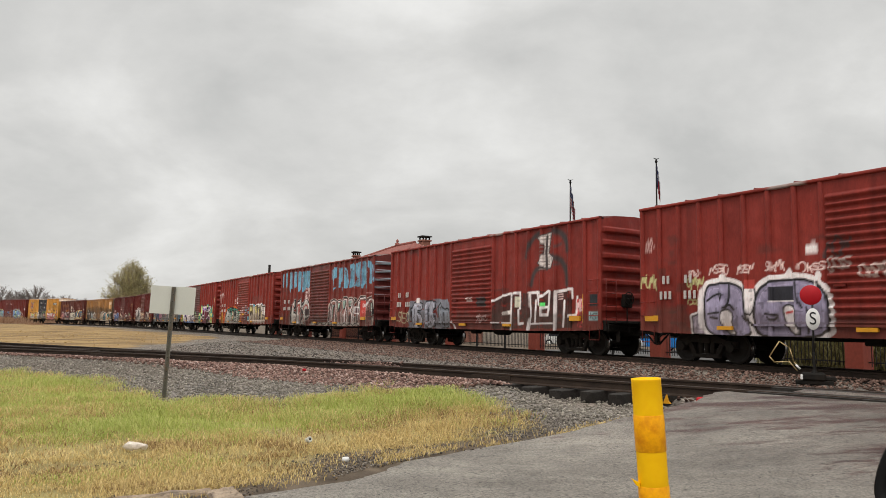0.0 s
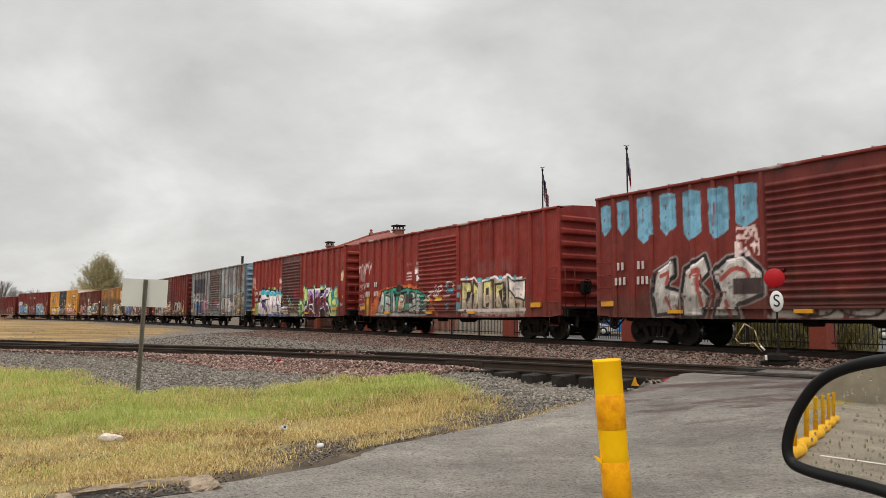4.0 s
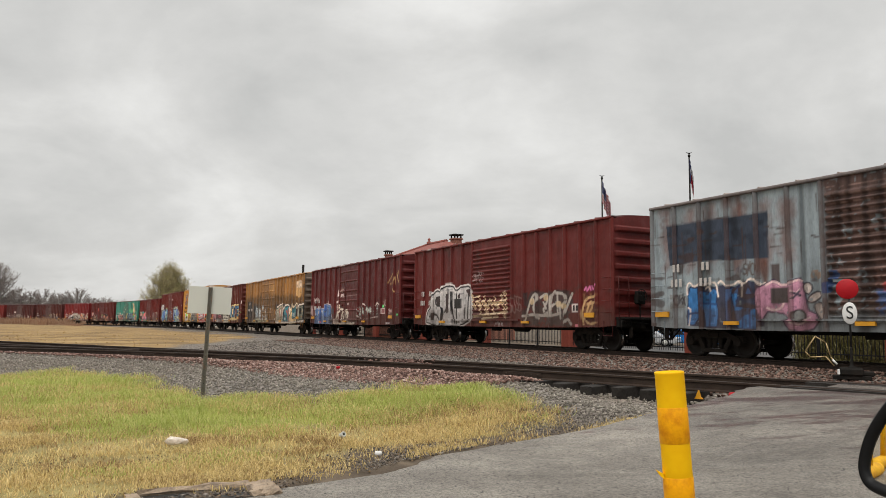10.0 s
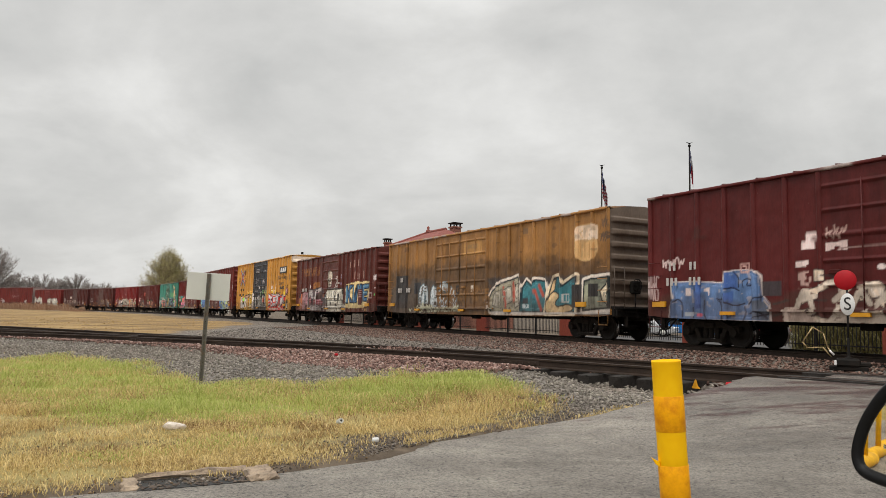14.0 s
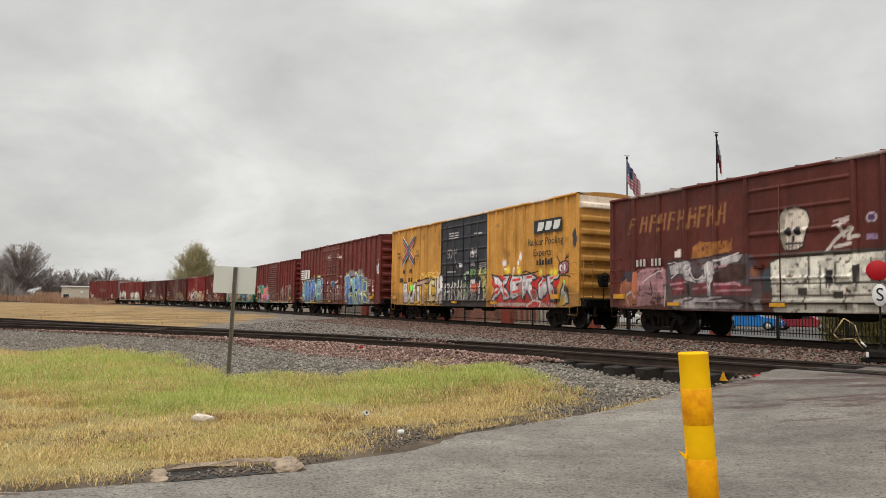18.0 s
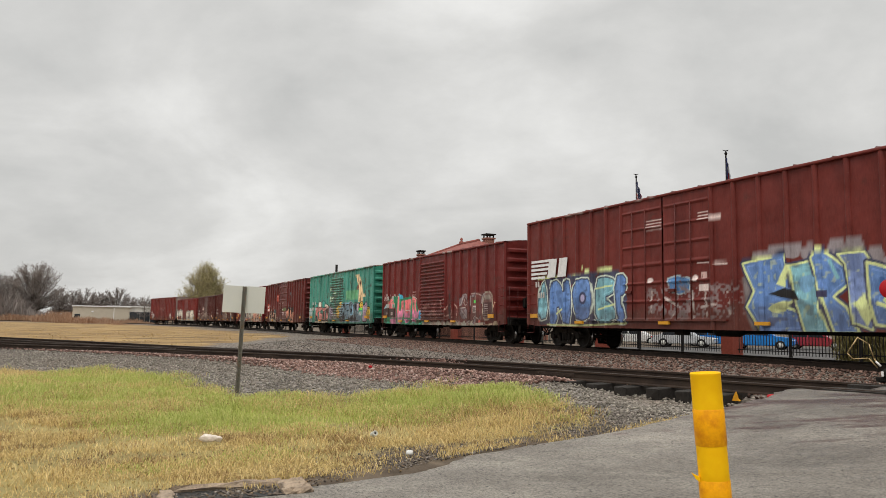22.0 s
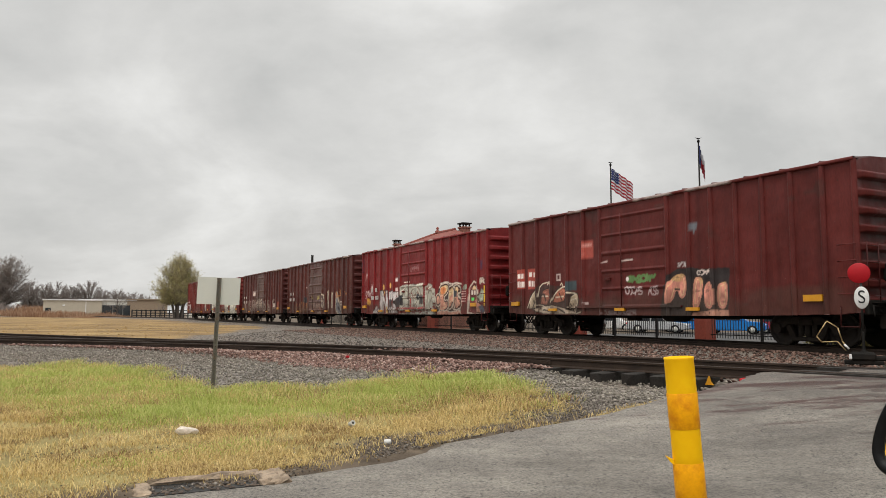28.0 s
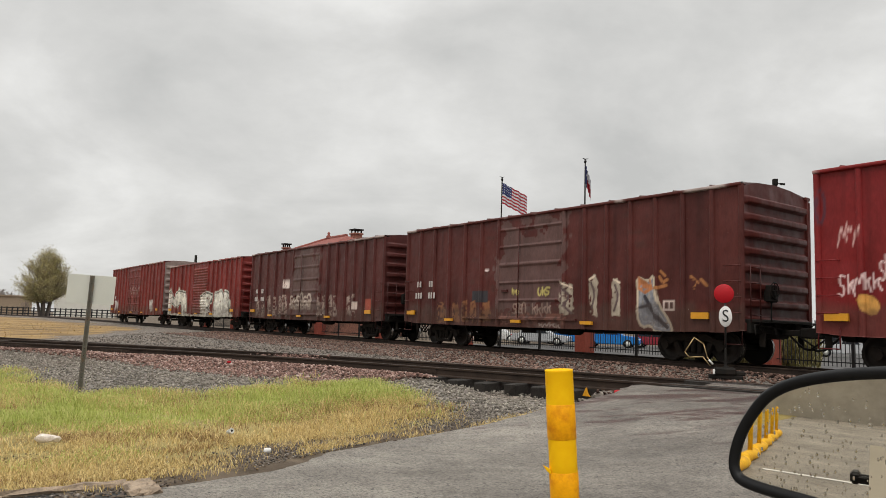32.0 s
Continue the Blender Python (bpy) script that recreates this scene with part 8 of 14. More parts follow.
def art3(A):
    A.weather(0.2)
    A.scrawl(-0.18,1.29,2.93,3.55,(0.58,0.54,0.54), 0.028,10); A.scrawl(0.09,0.65,2.52,3.36,(0.35,0.28,0.27), 0.02,9); A.scrawl(0.09,0.75,2.10,2.48,(0.42,0.34,0.33), 0.022,8); A.scrawl(0.09,0.75,1.63,2.00,(0.42,0.34,0.33), 0.022,8)
    A.scrawl(0.09,0.75,1.11,1.48,(0.42,0.34,0.33), 0.022,8); A.poly([(1.07,0.87),(1.81,1.96),(2.34,2.14),(3.73,2.28),(5.23,2.30),(6.36,1.99),(6.99,1.64),(7.49,1.31),(7.48,0.91)], (0.5,0.13,0.035), wob=0.2, worn=0.12)
    A.rect(0.81,0.94,0.87,2.09,(0.7,0.42,0.05)); A.poly([(2.34,2.08),(3.72,2.18),(4.99,2.13),(5.92,2.06),(6.57,1.82),(6.88,1.40),(6.66,1.10),(2.19,1.11)], (0.04,0.26,0.18), line=BK, lw=0.04, wob=0.12)
    for v in ([(1.68,0.87),(2.19,1.17),(2.34,2.04),(2.63,2.03),(2.62,1.16),(2.33,0.82)],[(2.77,1.64),(3.05,2.02),(3.24,2.01),(3.28,0.88),(2.84,0.84)],[(3.46,1.97),(3.78,2.03),(3.82,0.85),(3.45,0.84)],[(5.10,1.95),(5.64,1.93),(5.67,0.86),(5.16,0.86)],[(5.80,1.84),(6.14,1.88),(6.16,0.86),(5.72,0.86)],[(6.35,1.57),(6.74,1.81),(6.88,1.56),(6.66,1.23),(6.87,0.87),(6.34,0.87)]): A.poly(v, (0.42,0.46,0.43), line=BK, lw=0.045, curve=1, worn=0.05)
    A.poly([(1.62,0.83),(1.80,1.03),(2.76,0.97),(3.71,1.03),(4.97,1.07),(5.21,0.96),(6.97,0.97),(6.97,0.84)], (0.44,0.47,0.45), line=BK, lw=0.03, curve=1)
    A.poly([(3.98,1.16),(4.09,1.80),(4.44,1.92),(4.69,1.69),(4.66,1.34),(4.48,0.98),(4.10,0.98)], (0.56,0.42,0.28), line=BK, lw=0.04, curve=2); A.oval(4.39,1.61,0.13,0.11,(0.7,0.66,0.6), ring=BK)
    A.stroke([(4.13,1.18),(4.38,1.10),(4.61,1.25)], BK, 0.03); A.poly([(3.83,1.94),(3.86,2.33),(4.50,2.33),(4.54,1.97)], (0.02,0.02,0.02), curve=1); A.stroke([(3.77,1.81),(4.79,1.96)], (0.02,0.02,0.02), 0.06)
    A.rect(4.74,5.36,1.42,1.86,(0.05,0.05,0.05)); A.poly([(6.67,1.57),(6.82,1.86),(7.03,1.76),(6.98,1.48),(6.77,1.40)], (0.56,0.46,0.3), line=BK, lw=0.03, curve=1)
    for v in ([(2.91,1.87),(3.24,1.73)],[(2.96,1.45),(3.23,1.35)],[(5.22,1.59),(5.59,1.69)],[(5.26,1.24),(5.63,1.33)],[(5.86,1.50),(6.13,1.58)],[(6.45,1.32),(6.82,1.43)],[(6.34,1.15),(7.19,1.39),(7.48,1.10)]): A.stroke(v, BK, 0.035)
    for v in ([(4.83,3.20),(5.31,3.20)],[(4.83,3.07),(5.31,3.07)],[(4.83,2.95),(5.31,2.95)],[(4.83,2.80),(5.31,2.81)],[(4.82,2.66),(5.30,2.67)],[(4.82,2.53),(5.30,2.54)]): A.stroke(v, (0.52,0.42,0.4), 0.022)
    A.rect(5.57,5.93,2.76,3.01, WH); A.rect(5.66,5.98,3.14,3.23,(0.55,0.48,0.46)); A.rect(5.70,5.99,2.44,2.69, WH)
    for v in ([(6.90,1.69),(7.12,1.97),(7.39,1.68)],[(7.41,2.20),(7.49,1.68)],[(7.59,1.68),(7.64,2.11),(7.92,2.18),(7.95,1.94),(7.64,1.87)],[(8.07,1.66),(8.58,1.71)],[(8.22,2.16),(8.46,2.31),(8.88,2.21),(8.72,1.83)],[(6.95,1.89),(7.32,1.91)]): A.stroke(v, (0.5,0.46,0.46), 0.035, curve=1)
    A.rect(8.29,8.40,1.81,2.23,(0.08,0.3,0.37), worn=0.1); A.rect(8.27,8.40,1.10,1.41,(0.08,0.3,0.37), worn=0.1); A.rect(9.12,9.26,1.97,2.15,(0.08,0.3,0.37), worn=0.1); A.rect(9.11,9.23,1.64,1.82,(0.08,0.3,0.37), worn=0.1)
    A.rect(9.06,9.27,1.04,1.40,(0.08,0.3,0.37), worn=0.1); A.rect(8.47,8.82,1.83,2.02,(0.08,0.3,0.37), worn=0.1); A.rect(7.39,7.90,1.51,1.67,(0.75,0.42,0.04))
    A.poly([(9.33,2.26),(10.12,2.28),(10.43,2.09),(10.86,2.29),(11.58,2.30),(11.98,2.19),(12.41,2.42),(12.81,2.18),(13.47,2.23),(13.41,0.94),(9.33,0.92),(9.27,1.51)], (0.36,0.34,0.28), wob=0.08, worn=0.04)
    for v in ([(9.36,2.26),(10.01,2.25),(10.05,1.86),(9.66,1.51),(9.97,0.99),(9.33,0.99)],[(10.17,2.22),(10.52,1.98),(10.57,1.56),(10.40,1.14),(10.08,1.04)],[(10.86,2.21),(11.51,2.25),(11.53,1.60),(11.53,1.04),(10.82,1.20)],[(11.64,2.07),(12.24,2.13),(12.29,1.58),(12.14,1.04),(11.68,1.20)],[(12.44,2.29),(12.99,2.07),(13.34,1.80),(13.30,1.04),(12.46,1.13)]): A.poly(v, (0.5,0.47,0.19), line=(0.05,0.035,0.03), lw=0.06, fill2=(0.42,0.36,0.27), split=1.75, worn=0.04)
    A.poly([(12.41,2.36),(12.81,2.14),(13.47,2.19),(13.43,1.43),(12.85,1.57),(12.49,1.84)], (0.62,0.6,0.56), line=BK, lw=0.05)
    for v in ([(9.69,1.80),(10.00,1.86),(9.90,1.36)],[(11.84,1.83),(12.24,1.91),(12.09,1.59),(12.46,1.09),(12.14,1.04)],[(10.04,1.71),(10.26,1.78),(10.09,1.14)],[(11.03,1.96),(11.23,1.98),(11.22,1.68),(11.02,1.67)],[(11.00,1.34),(11.27,1.41),(11.23,1.20),(11.03,1.18)],[(12.73,1.70),(13.06,1.31),(13.04,1.00)]): A.poly(v, (0.04,0.03,0.028))
    A.stroke([(9.30,2.37),(10.09,2.34),(10.22,2.43),(10.48,2.17),(10.79,2.25),(11.44,2.31),(11.61,2.41),(11.92,2.23),(12.25,2.30),(12.41,2.46),(12.75,2.21),(13.24,2.28)], WH, 0.04, curve=1)
    A.stroke([(9.26,1.08),(11.53,1.09),(13.42,1.10)], (0.62,0.58,0.52), 0.06); A.rect(9.61,9.87,2.36,2.46,(0.06,0.32,0.4)); A.rect(10.44,10.76,2.19,2.36,(0.06,0.32,0.4)); A.rect(11.04,11.30,2.27,2.37,(0.06,0.32,0.4))
    A.rect(11.85,12.07,2.25,2.39,(0.06,0.32,0.4)); A.rect(12.78,13.00,2.20,2.38,(0.06,0.32,0.4)); A.rect(10.58,11.02,2.53,3.00,(0.14,0.04,0.035), soft=0.15); A.rect(11.32,11.67,2.56,3.03,(0.14,0.04,0.035), soft=0.15)
    A.rect(12.07,12.59,2.56,3.02,(0.14,0.04,0.035), soft=0.15); A.rect(9.32,13.41,0.85,0.99,(0.3,0.24,0.22), worn=0.2)


def art4(A):
    A.weather(0.2)
    A.scrawl(0.10,0.72,2.76,3.62,(0.6,0.45,0.42), 0.022,11); A.scrawl(0.18,0.80,2.21,2.71,(0.5,0.38,0.36), 0.02,7)
    A.poly([(0.10,0.93),(0.14,1.30),(0.52,1.42),(0.61,1.69),(1.02,1.74),(1.33,1.88),(1.42,2.05),(1.50,2.52),(1.85,2.67),(1.92,2.44),(1.57,2.16),(1.33,1.64),(1.24,0.88)], (0.3,0.42,0.1), line=(0.03,0.05,0.02), lw=0.02, wob=0.06)
    for v in ([(2.54,2.63),(2.72,2.74),(2.89,2.61)],[(3.12,2.69),(3.24,2.80),(3.64,2.77),(3.76,2.61),(3.63,2.51),(3.17,2.59)],[(3.80,2.66),(3.90,2.77),(4.02,2.72),(3.96,2.62)],[(4.11,2.56),(4.27,2.73),(4.52,2.76),(4.67,2.63),(4.63,2.50)],[(5.63,2.21),(5.80,2.30),(5.99,2.23),(6.06,2.07),(5.97,1.95),(5.76,2.01)],[(6.02,1.78),(6.18,1.92),(6.25,1.63),(6.12,1.54)],[(6.55,1.57),(6.68,1.66),(6.78,1.52)]): A.poly(v, (0.3,0.42,0.1), line=(0.03,0.05,0.02), lw=0.025, curve=1)

    A.poly([(1.16,0.85),(1.16,1.59),(1.45,2.05),(1.58,2.43),(1.89,2.73),(2.26,2.79),(2.61,2.68),(2.79,2.53),(3.03,2.68),(3.37,2.68),(3.63,2.59),(4.02,2.58),(4.21,2.50),(4.45,2.55),(4.69,2.49),(4.76,2.67),(5.17,2.68),(5.25,2.51),(5.55,2.47),(5.76,2.18),(5.94,1.88),(6.12,1.54),(6.87,1.54),(6.99,1.38),(7.15,0.85),(5.88,0.80),(3.79,0.80),(1.93,0.80)], (0.02,0.015,0.06), wob=0.04)
    for v in ([(1.40,1.00),(1.39,1.63),(1.60,1.78),(1.72,1.90),(1.70,2.39),(1.99,2.58),(2.40,2.61),(2.65,2.51),(2.67,2.00),(1.91,1.89),(2.38,1.73),(2.77,1.55),(2.95,1.22),(2.89,0.92),(1.93,0.91)],[(2.76,2.22),(2.82,2.47),(3.07,2.59),(3.34,2.55),(3.55,2.40),(3.56,2.13),(3.36,1.98),(3.02,1.96),(2.81,2.05)],[(2.89,1.86),(3.15,1.93),(3.59,1.89),(3.59,1.38),(3.72,1.22),(3.66,0.87),(3.03,0.89),(2.99,1.39)],[(3.63,0.90),(3.68,2.13),(3.63,2.24),(3.76,2.47),(3.99,2.49),(4.00,2.17),(4.20,2.45),(4.45,2.45),(4.77,2.21),(4.74,1.87),(4.96,1.31),(5.13,1.36),(5.23,0.88)],[(4.75,2.52),(5.17,2.56),(5.20,2.41),(5.55,2.39),(5.60,2.19),(5.86,1.88),(5.83,1.69),(5.58,1.60),(5.96,1.39),(6.00,1.01),(6.04,0.86),(5.26,0.88),(5.22,1.56),(5.03,1.86),(4.77,2.13)],[(6.04,1.49),(6.87,1.45),(7.01,1.24),(7.13,0.90),(6.10,0.90)]): A.poly(v, (0.74,0.73,0.71), wob=0.02)
    for v in ([(1.70,2.27),(1.73,2.51),(2.03,2.62),(2.47,2.61),(2.68,2.48),(2.68,2.23),(2.39,2.29),(2.10,2.23)],[(2.76,2.25),(2.84,2.47),(3.10,2.58),(3.37,2.55),(3.56,2.38),(3.56,2.19),(3.23,2.31),(3.02,2.21)],[(3.64,2.18),(3.77,2.47),(4.00,2.48),(3.98,2.19),(3.82,2.17)],[(4.01,2.17),(4.22,2.45),(4.45,2.45),(4.77,2.21),(4.77,2.09),(4.38,2.15)],[(4.76,2.21),(4.78,2.53),(5.17,2.56),(5.20,2.26),(4.98,2.25)],[(5.20,2.26),(5.24,2.41),(5.55,2.39),(5.61,2.16),(5.43,2.15)]): A.poly(v, (0.05,0.42,0.5), wob=0.06)
    for v in ([(1.76,1.89),(2.02,1.91),(2.52,1.62),(2.76,1.39),(2.73,1.19),(2.58,1.14),(2.34,1.34),(1.72,1.78)],[(2.64,2.01),(2.78,2.00),(2.93,1.83),(2.86,1.61),(2.67,1.84)],[(3.21,1.60),(3.41,1.41),(3.62,1.38),(3.72,1.22),(3.70,1.03),(3.34,1.38)],[(4.05,1.69),(4.22,1.95),(4.41,1.96),(4.44,1.86),(4.25,1.68),(4.15,1.32),(4.05,1.42)],[(4.67,1.47),(4.89,1.87),(5.16,1.36),(4.96,1.51)],[(5.66,1.30),(5.85,1.32),(6.04,0.82),(5.88,0.82)],[(1.16,0.88),(1.17,1.53),(1.41,1.61),(1.40,0.94)]): A.poly(v, (0.1,0.06,0.2), line=(0.02,0.015,0.06), lw=0.012)
    A.oval(3.15,2.18,0.17,0.10,(0.02,0.015,0.06))
    for v in ([(3.05,1.93),(3.00,0.89)],[(4.15,1.37),(4.20,0.85)],[(5.20,2.41),(5.23,1.86),(5.39,1.65),(5.69,1.62),(5.86,1.69)],[(5.25,1.50),(5.93,1.44)],[(5.27,1.35),(5.90,1.39),(5.96,1.49)],[(5.27,1.15),(5.26,0.83)],[(6.08,1.25),(6.98,1.22)],[(6.05,1.13),(7.00,1.08)],[(1.73,2.45),(2.10,2.32)],[(4.48,1.42),(4.73,1.82)]): A.stroke(v, (0.02,0.015,0.06), 0.018, curve=1)

    A.poly([(1.87,0.97),(2.19,1.00),(2.37,0.91),(2.65,0.94),(2.89,0.90),(3.13,0.99),(3.46,0.92),(3.66,0.98),(3.92,0.94),(4.17,0.87),(4.53,0.96),(4.89,0.97),(5.23,0.91),(5.51,0.96),(5.83,0.91),(6.10,0.97),(6.41,0.90),(6.66,0.96),(6.90,0.97),(7.12,0.98),(7.15,0.82),(1.96,0.77)], (0.03,0.14,0.42), line=(0.5,0.6,0.7), lw=0.015)
    A.oval(2.47,0.92,0.13,0.05,(0.6,0.3,0.06)); A.oval(5.65,0.91,0.10,0.04,(0.6,0.3,0.06)); A.oval(0.97,1.29,0.14,0.05,(0.6,0.3,0.06)); A.oval(1.94,2.58,0.05,0.03,(0.6,0.75,0.75)); A.oval(2.47,2.55,0.05,0.03,(0.6,0.75,0.75))
    A.oval(3.00,2.52,0.04,0.03,(0.6,0.75,0.75)); A.oval(3.20,2.51,0.04,0.03,(0.6,0.75,0.75)); A.oval(3.83,2.47,0.04,0.03,(0.6,0.75,0.75)); A.oval(3.92,2.46,0.04,0.03,(0.6,0.75,0.75)); A.oval(4.08,2.45,0.04,0.03,(0.6,0.75,0.75))
    A.oval(4.42,2.43,0.04,0.02,(0.6,0.75,0.75)); A.oval(4.99,2.49,0.04,0.02,(0.6,0.75,0.75)); A.oval(5.33,2.46,0.04,0.02,(0.6,0.75,0.75)); A.oval(5.44,2.46,0.04,0.02,(0.6,0.75,0.75))
    A.poly([(6.93,1.66),(6.96,2.03),(7.77,1.94),(7.81,1.76),(8.16,1.62),(7.16,1.63)], (0.02,0.02,0.06), wob=0.1, worn=0.08)
    for v in ([(6.97,2.12),(7.00,1.75),(7.17,1.86),(7.19,1.69)],[(7.26,1.72),(7.32,1.92),(7.45,1.89),(7.29,1.81)],[(7.35,1.51),(7.44,1.62),(7.63,1.70),(7.54,1.59)],[(7.24,1.62),(7.25,1.37)],[(7.35,1.46),(7.53,1.49),(7.51,1.41)],[(7.65,1.50),(7.69,1.37)],[(7.80,1.41),(7.96,1.60),(8.00,1.49)],[(7.77,1.30),(7.97,1.32),(7.88,1.25),(7.77,1.30)]): A.stroke(v, (0.3,0.5,0.26), 0.03, curve=1)
    A.scrawl(7.23,7.39,0.82,1.05,(0.42,0.44,0.38), 0.035,7); A.scrawl(7.41,7.57,0.82,1.05,(0.42,0.44,0.38), 0.035,7); A.scrawl(7.58,7.74,0.82,1.05,(0.42,0.44,0.38), 0.035,7); A.scrawl(7.75,7.90,0.83,1.05,(0.42,0.44,0.38), 0.035,7)
    A.scrawl(7.92,8.07,0.83,1.05,(0.42,0.44,0.38), 0.035,7); A.scrawl(8.09,8.23,0.83,1.05,(0.42,0.44,0.38), 0.035,7); A.scrawl(8.25,8.39,0.83,1.05,(0.42,0.44,0.38), 0.035,7); A.scrawl(8.41,8.55,0.83,1.05,(0.42,0.44,0.38), 0.035,7)
    A.poly([(7.86,1.83),(8.27,1.83),(8.34,2.01),(8.17,2.10)], (0.04,0.025,0.05), worn=0.2, soft=0.1); A.rect(8.18,8.50,1.23,1.32,(0.55,0.5,0.4))
    A.poly([(8.00,2.02),(8.06,2.42),(8.19,2.49),(8.64,2.59),(8.62,2.08),(8.38,2.02)], (0.36,0.02,0.025), soft=0.3, alpha=0.6)
    for v in ([(5.32,3.22),(5.88,3.19)],[(5.32,3.12),(5.88,3.10)],[(5.32,3.02),(5.88,3.00)]): A.stroke(v, (0.55,0.46,0.44), 0.016)
    for v in ([(5.32,2.71),(5.87,2.70)],[(5.31,2.61),(5.87,2.60)],[(5.31,2.52),(5.87,2.51)]): A.stroke(v, (0.5,0.4,0.38), 0.016)
    A.oval(9.04,1.09,0.34,0.27,(0.44,0.55,0.2), ring=(0.03,0.17,0.13), rw=0.09); A.oval(9.09,1.51,0.19,0.23,(0.44,0.55,0.2), ring=(0.03,0.17,0.13), rw=0.09)
    A.oval(9.47,1.34,0.25,0.26,(0.44,0.55,0.2), ring=(0.03,0.17,0.13), rw=0.09); A.oval(9.68,1.74,0.20,0.26,(0.44,0.55,0.2), ring=(0.03,0.17,0.13), rw=0.09)
    A.oval(9.85,2.10,0.32,0.36,(0.44,0.55,0.2), ring=(0.03,0.17,0.13), rw=0.09); A.oval(9.60,2.41,0.16,0.17,(0.44,0.55,0.2), ring=(0.03,0.17,0.13), rw=0.09)
    A.oval(9.45,0.85,0.21,0.10,(0.44,0.55,0.2), ring=(0.03,0.17,0.13), rw=0.09); A.stroke([(8.95,1.77),(9.35,1.01)], (0.03,0.17,0.13), 0.06); A.oval(13.44,2.16,0.29,0.20,(0.44,0.55,0.2), ring=(0.03,0.22,0.22), rw=0.1)
    A.oval(13.76,1.21,0.45,0.60,(0.44,0.55,0.2), ring=(0.03,0.22,0.22), rw=0.1); A.oval(14.19,2.07,0.26,0.30,(0.44,0.55,0.2), ring=(0.03,0.22,0.22), rw=0.1)
    A.oval(14.33,1.52,0.21,0.24,(0.44,0.55,0.2), ring=(0.03,0.22,0.22), rw=0.1); A.oval(13.99,1.61,0.19,0.19,(0.44,0.55,0.2), ring=(0.03,0.22,0.22), rw=0.1)
    A.oval(13.35,1.77,0.18,0.42,(0.44,0.55,0.2), ring=(0.03,0.22,0.22), rw=0.1); A.oval(12.27,2.37,0.23,0.15,(0.44,0.55,0.2), ring=(0.03,0.22,0.22), rw=0.1)
    A.oval(12.76,2.43,0.16,0.14,(0.44,0.55,0.2), ring=(0.03,0.22,0.22), rw=0.1); A.oval(11.15,2.44,0.18,0.12,(0.44,0.55,0.2), ring=(0.03,0.22,0.22), rw=0.1)
    A.oval(12.38,0.82,0.26,0.14,(0.44,0.55,0.2), ring=(0.03,0.22,0.22), rw=0.1)
    for v in ([(14.02,2.02),(14.22,2.11),(14.36,2.24)],[(14.24,2.00),(14.33,2.11)],[(13.55,1.35),(13.92,1.48)],[(13.61,1.00),(13.97,1.14)]): A.stroke(v, (0.2,0.33,0.1), 0.03)
    A.poly([(10.14,2.36),(11.02,2.40),(11.03,1.47),(11.27,1.01),(11.26,0.75),(9.57,0.73),(9.74,1.01),(10.04,1.54),(10.15,1.89)], (0.16,0.08,0.3), line=WH, lw=0.07, halo=BK, hw=0.06, fill2=(0.12,0.012,0.03), split=1.98)
    A.poly([(11.27,2.37),(12.04,2.38),(12.05,1.82),(12.84,2.36),(13.34,2.37),(12.86,1.79),(13.46,0.93),(13.69,0.77),(12.93,0.76),(12.43,1.37),(11.88,0.75),(11.19,0.75)], (0.16,0.08,0.3), line=WH, lw=0.07, halo=BK, hw=0.06, fill2=(0.12,0.012,0.03), split=1.98)
    A.poly([(10.87,1.09),(11.38,1.08),(11.36,0.72),(10.86,0.71)], (0.12,0.012,0.03)); A.poly([(10.31,1.49),(10.88,1.52),(11.23,0.96),(10.46,1.37)], BK, line=WH, lw=0.05)
    A.poly([(11.02,2.36),(11.27,2.37),(11.29,1.62),(11.20,1.01),(11.03,1.39)], (0.015,0.015,0.015)); A.poly([(12.07,2.34),(12.35,2.35),(12.76,2.34),(12.09,1.85)], (0.015,0.015,0.015))
    A.poly([(11.89,1.01),(12.43,1.37),(13.09,0.77),(12.15,0.76)], (0.015,0.015,0.015), line=WH, lw=0.03); A.poly([(12.86,1.79),(13.19,1.63),(13.64,1.00),(13.47,1.07)], (0.015,0.015,0.015))
    for v in ([(10.22,2.34),(10.45,2.34),(10.35,2.07)],[(10.68,2.38),(10.91,2.38),(10.81,2.05)],[(11.31,2.34),(11.52,2.34),(11.43,2.15)],[(11.56,2.35),(11.77,2.36),(11.67,1.98)],[(11.80,2.35),(12.01,2.36),(11.91,2.14)],[(12.25,2.14),(12.44,2.14),(12.36,1.92)],[(12.53,2.31),(12.72,2.31),(12.63,2.01)],[(12.82,2.34),(13.01,2.34),(12.92,2.01)],[(13.05,2.35),(13.23,2.35),(13.15,2.14)]): A.poly(v, (0.6,0.58,0.6), curve=1)
    A.oval(13.17,1.00,0.13,0.10,(0.44,0.55,0.2)); A.rect(13.26,13.80,2.19,2.25,(0.6,0.62,0.5)); A.scrawl(14.79,15.27,2.74,3.26,(0.5,0.46,0.28), 0.035,13); A.oval(15.06,3.59,0.18,0.21,(0.05,0.025,0.025))
    A.scrawl(14.94,15.20,3.49,3.68,(0.12,0.05,0.05), 0.03,6); A.oval(15.09,1.88,0.11,0.08,(0.5,0.42,0.24)); A.rect(14.75,15.11,1.40,1.54,(0.5,0.36,0.33), worn=0.25)


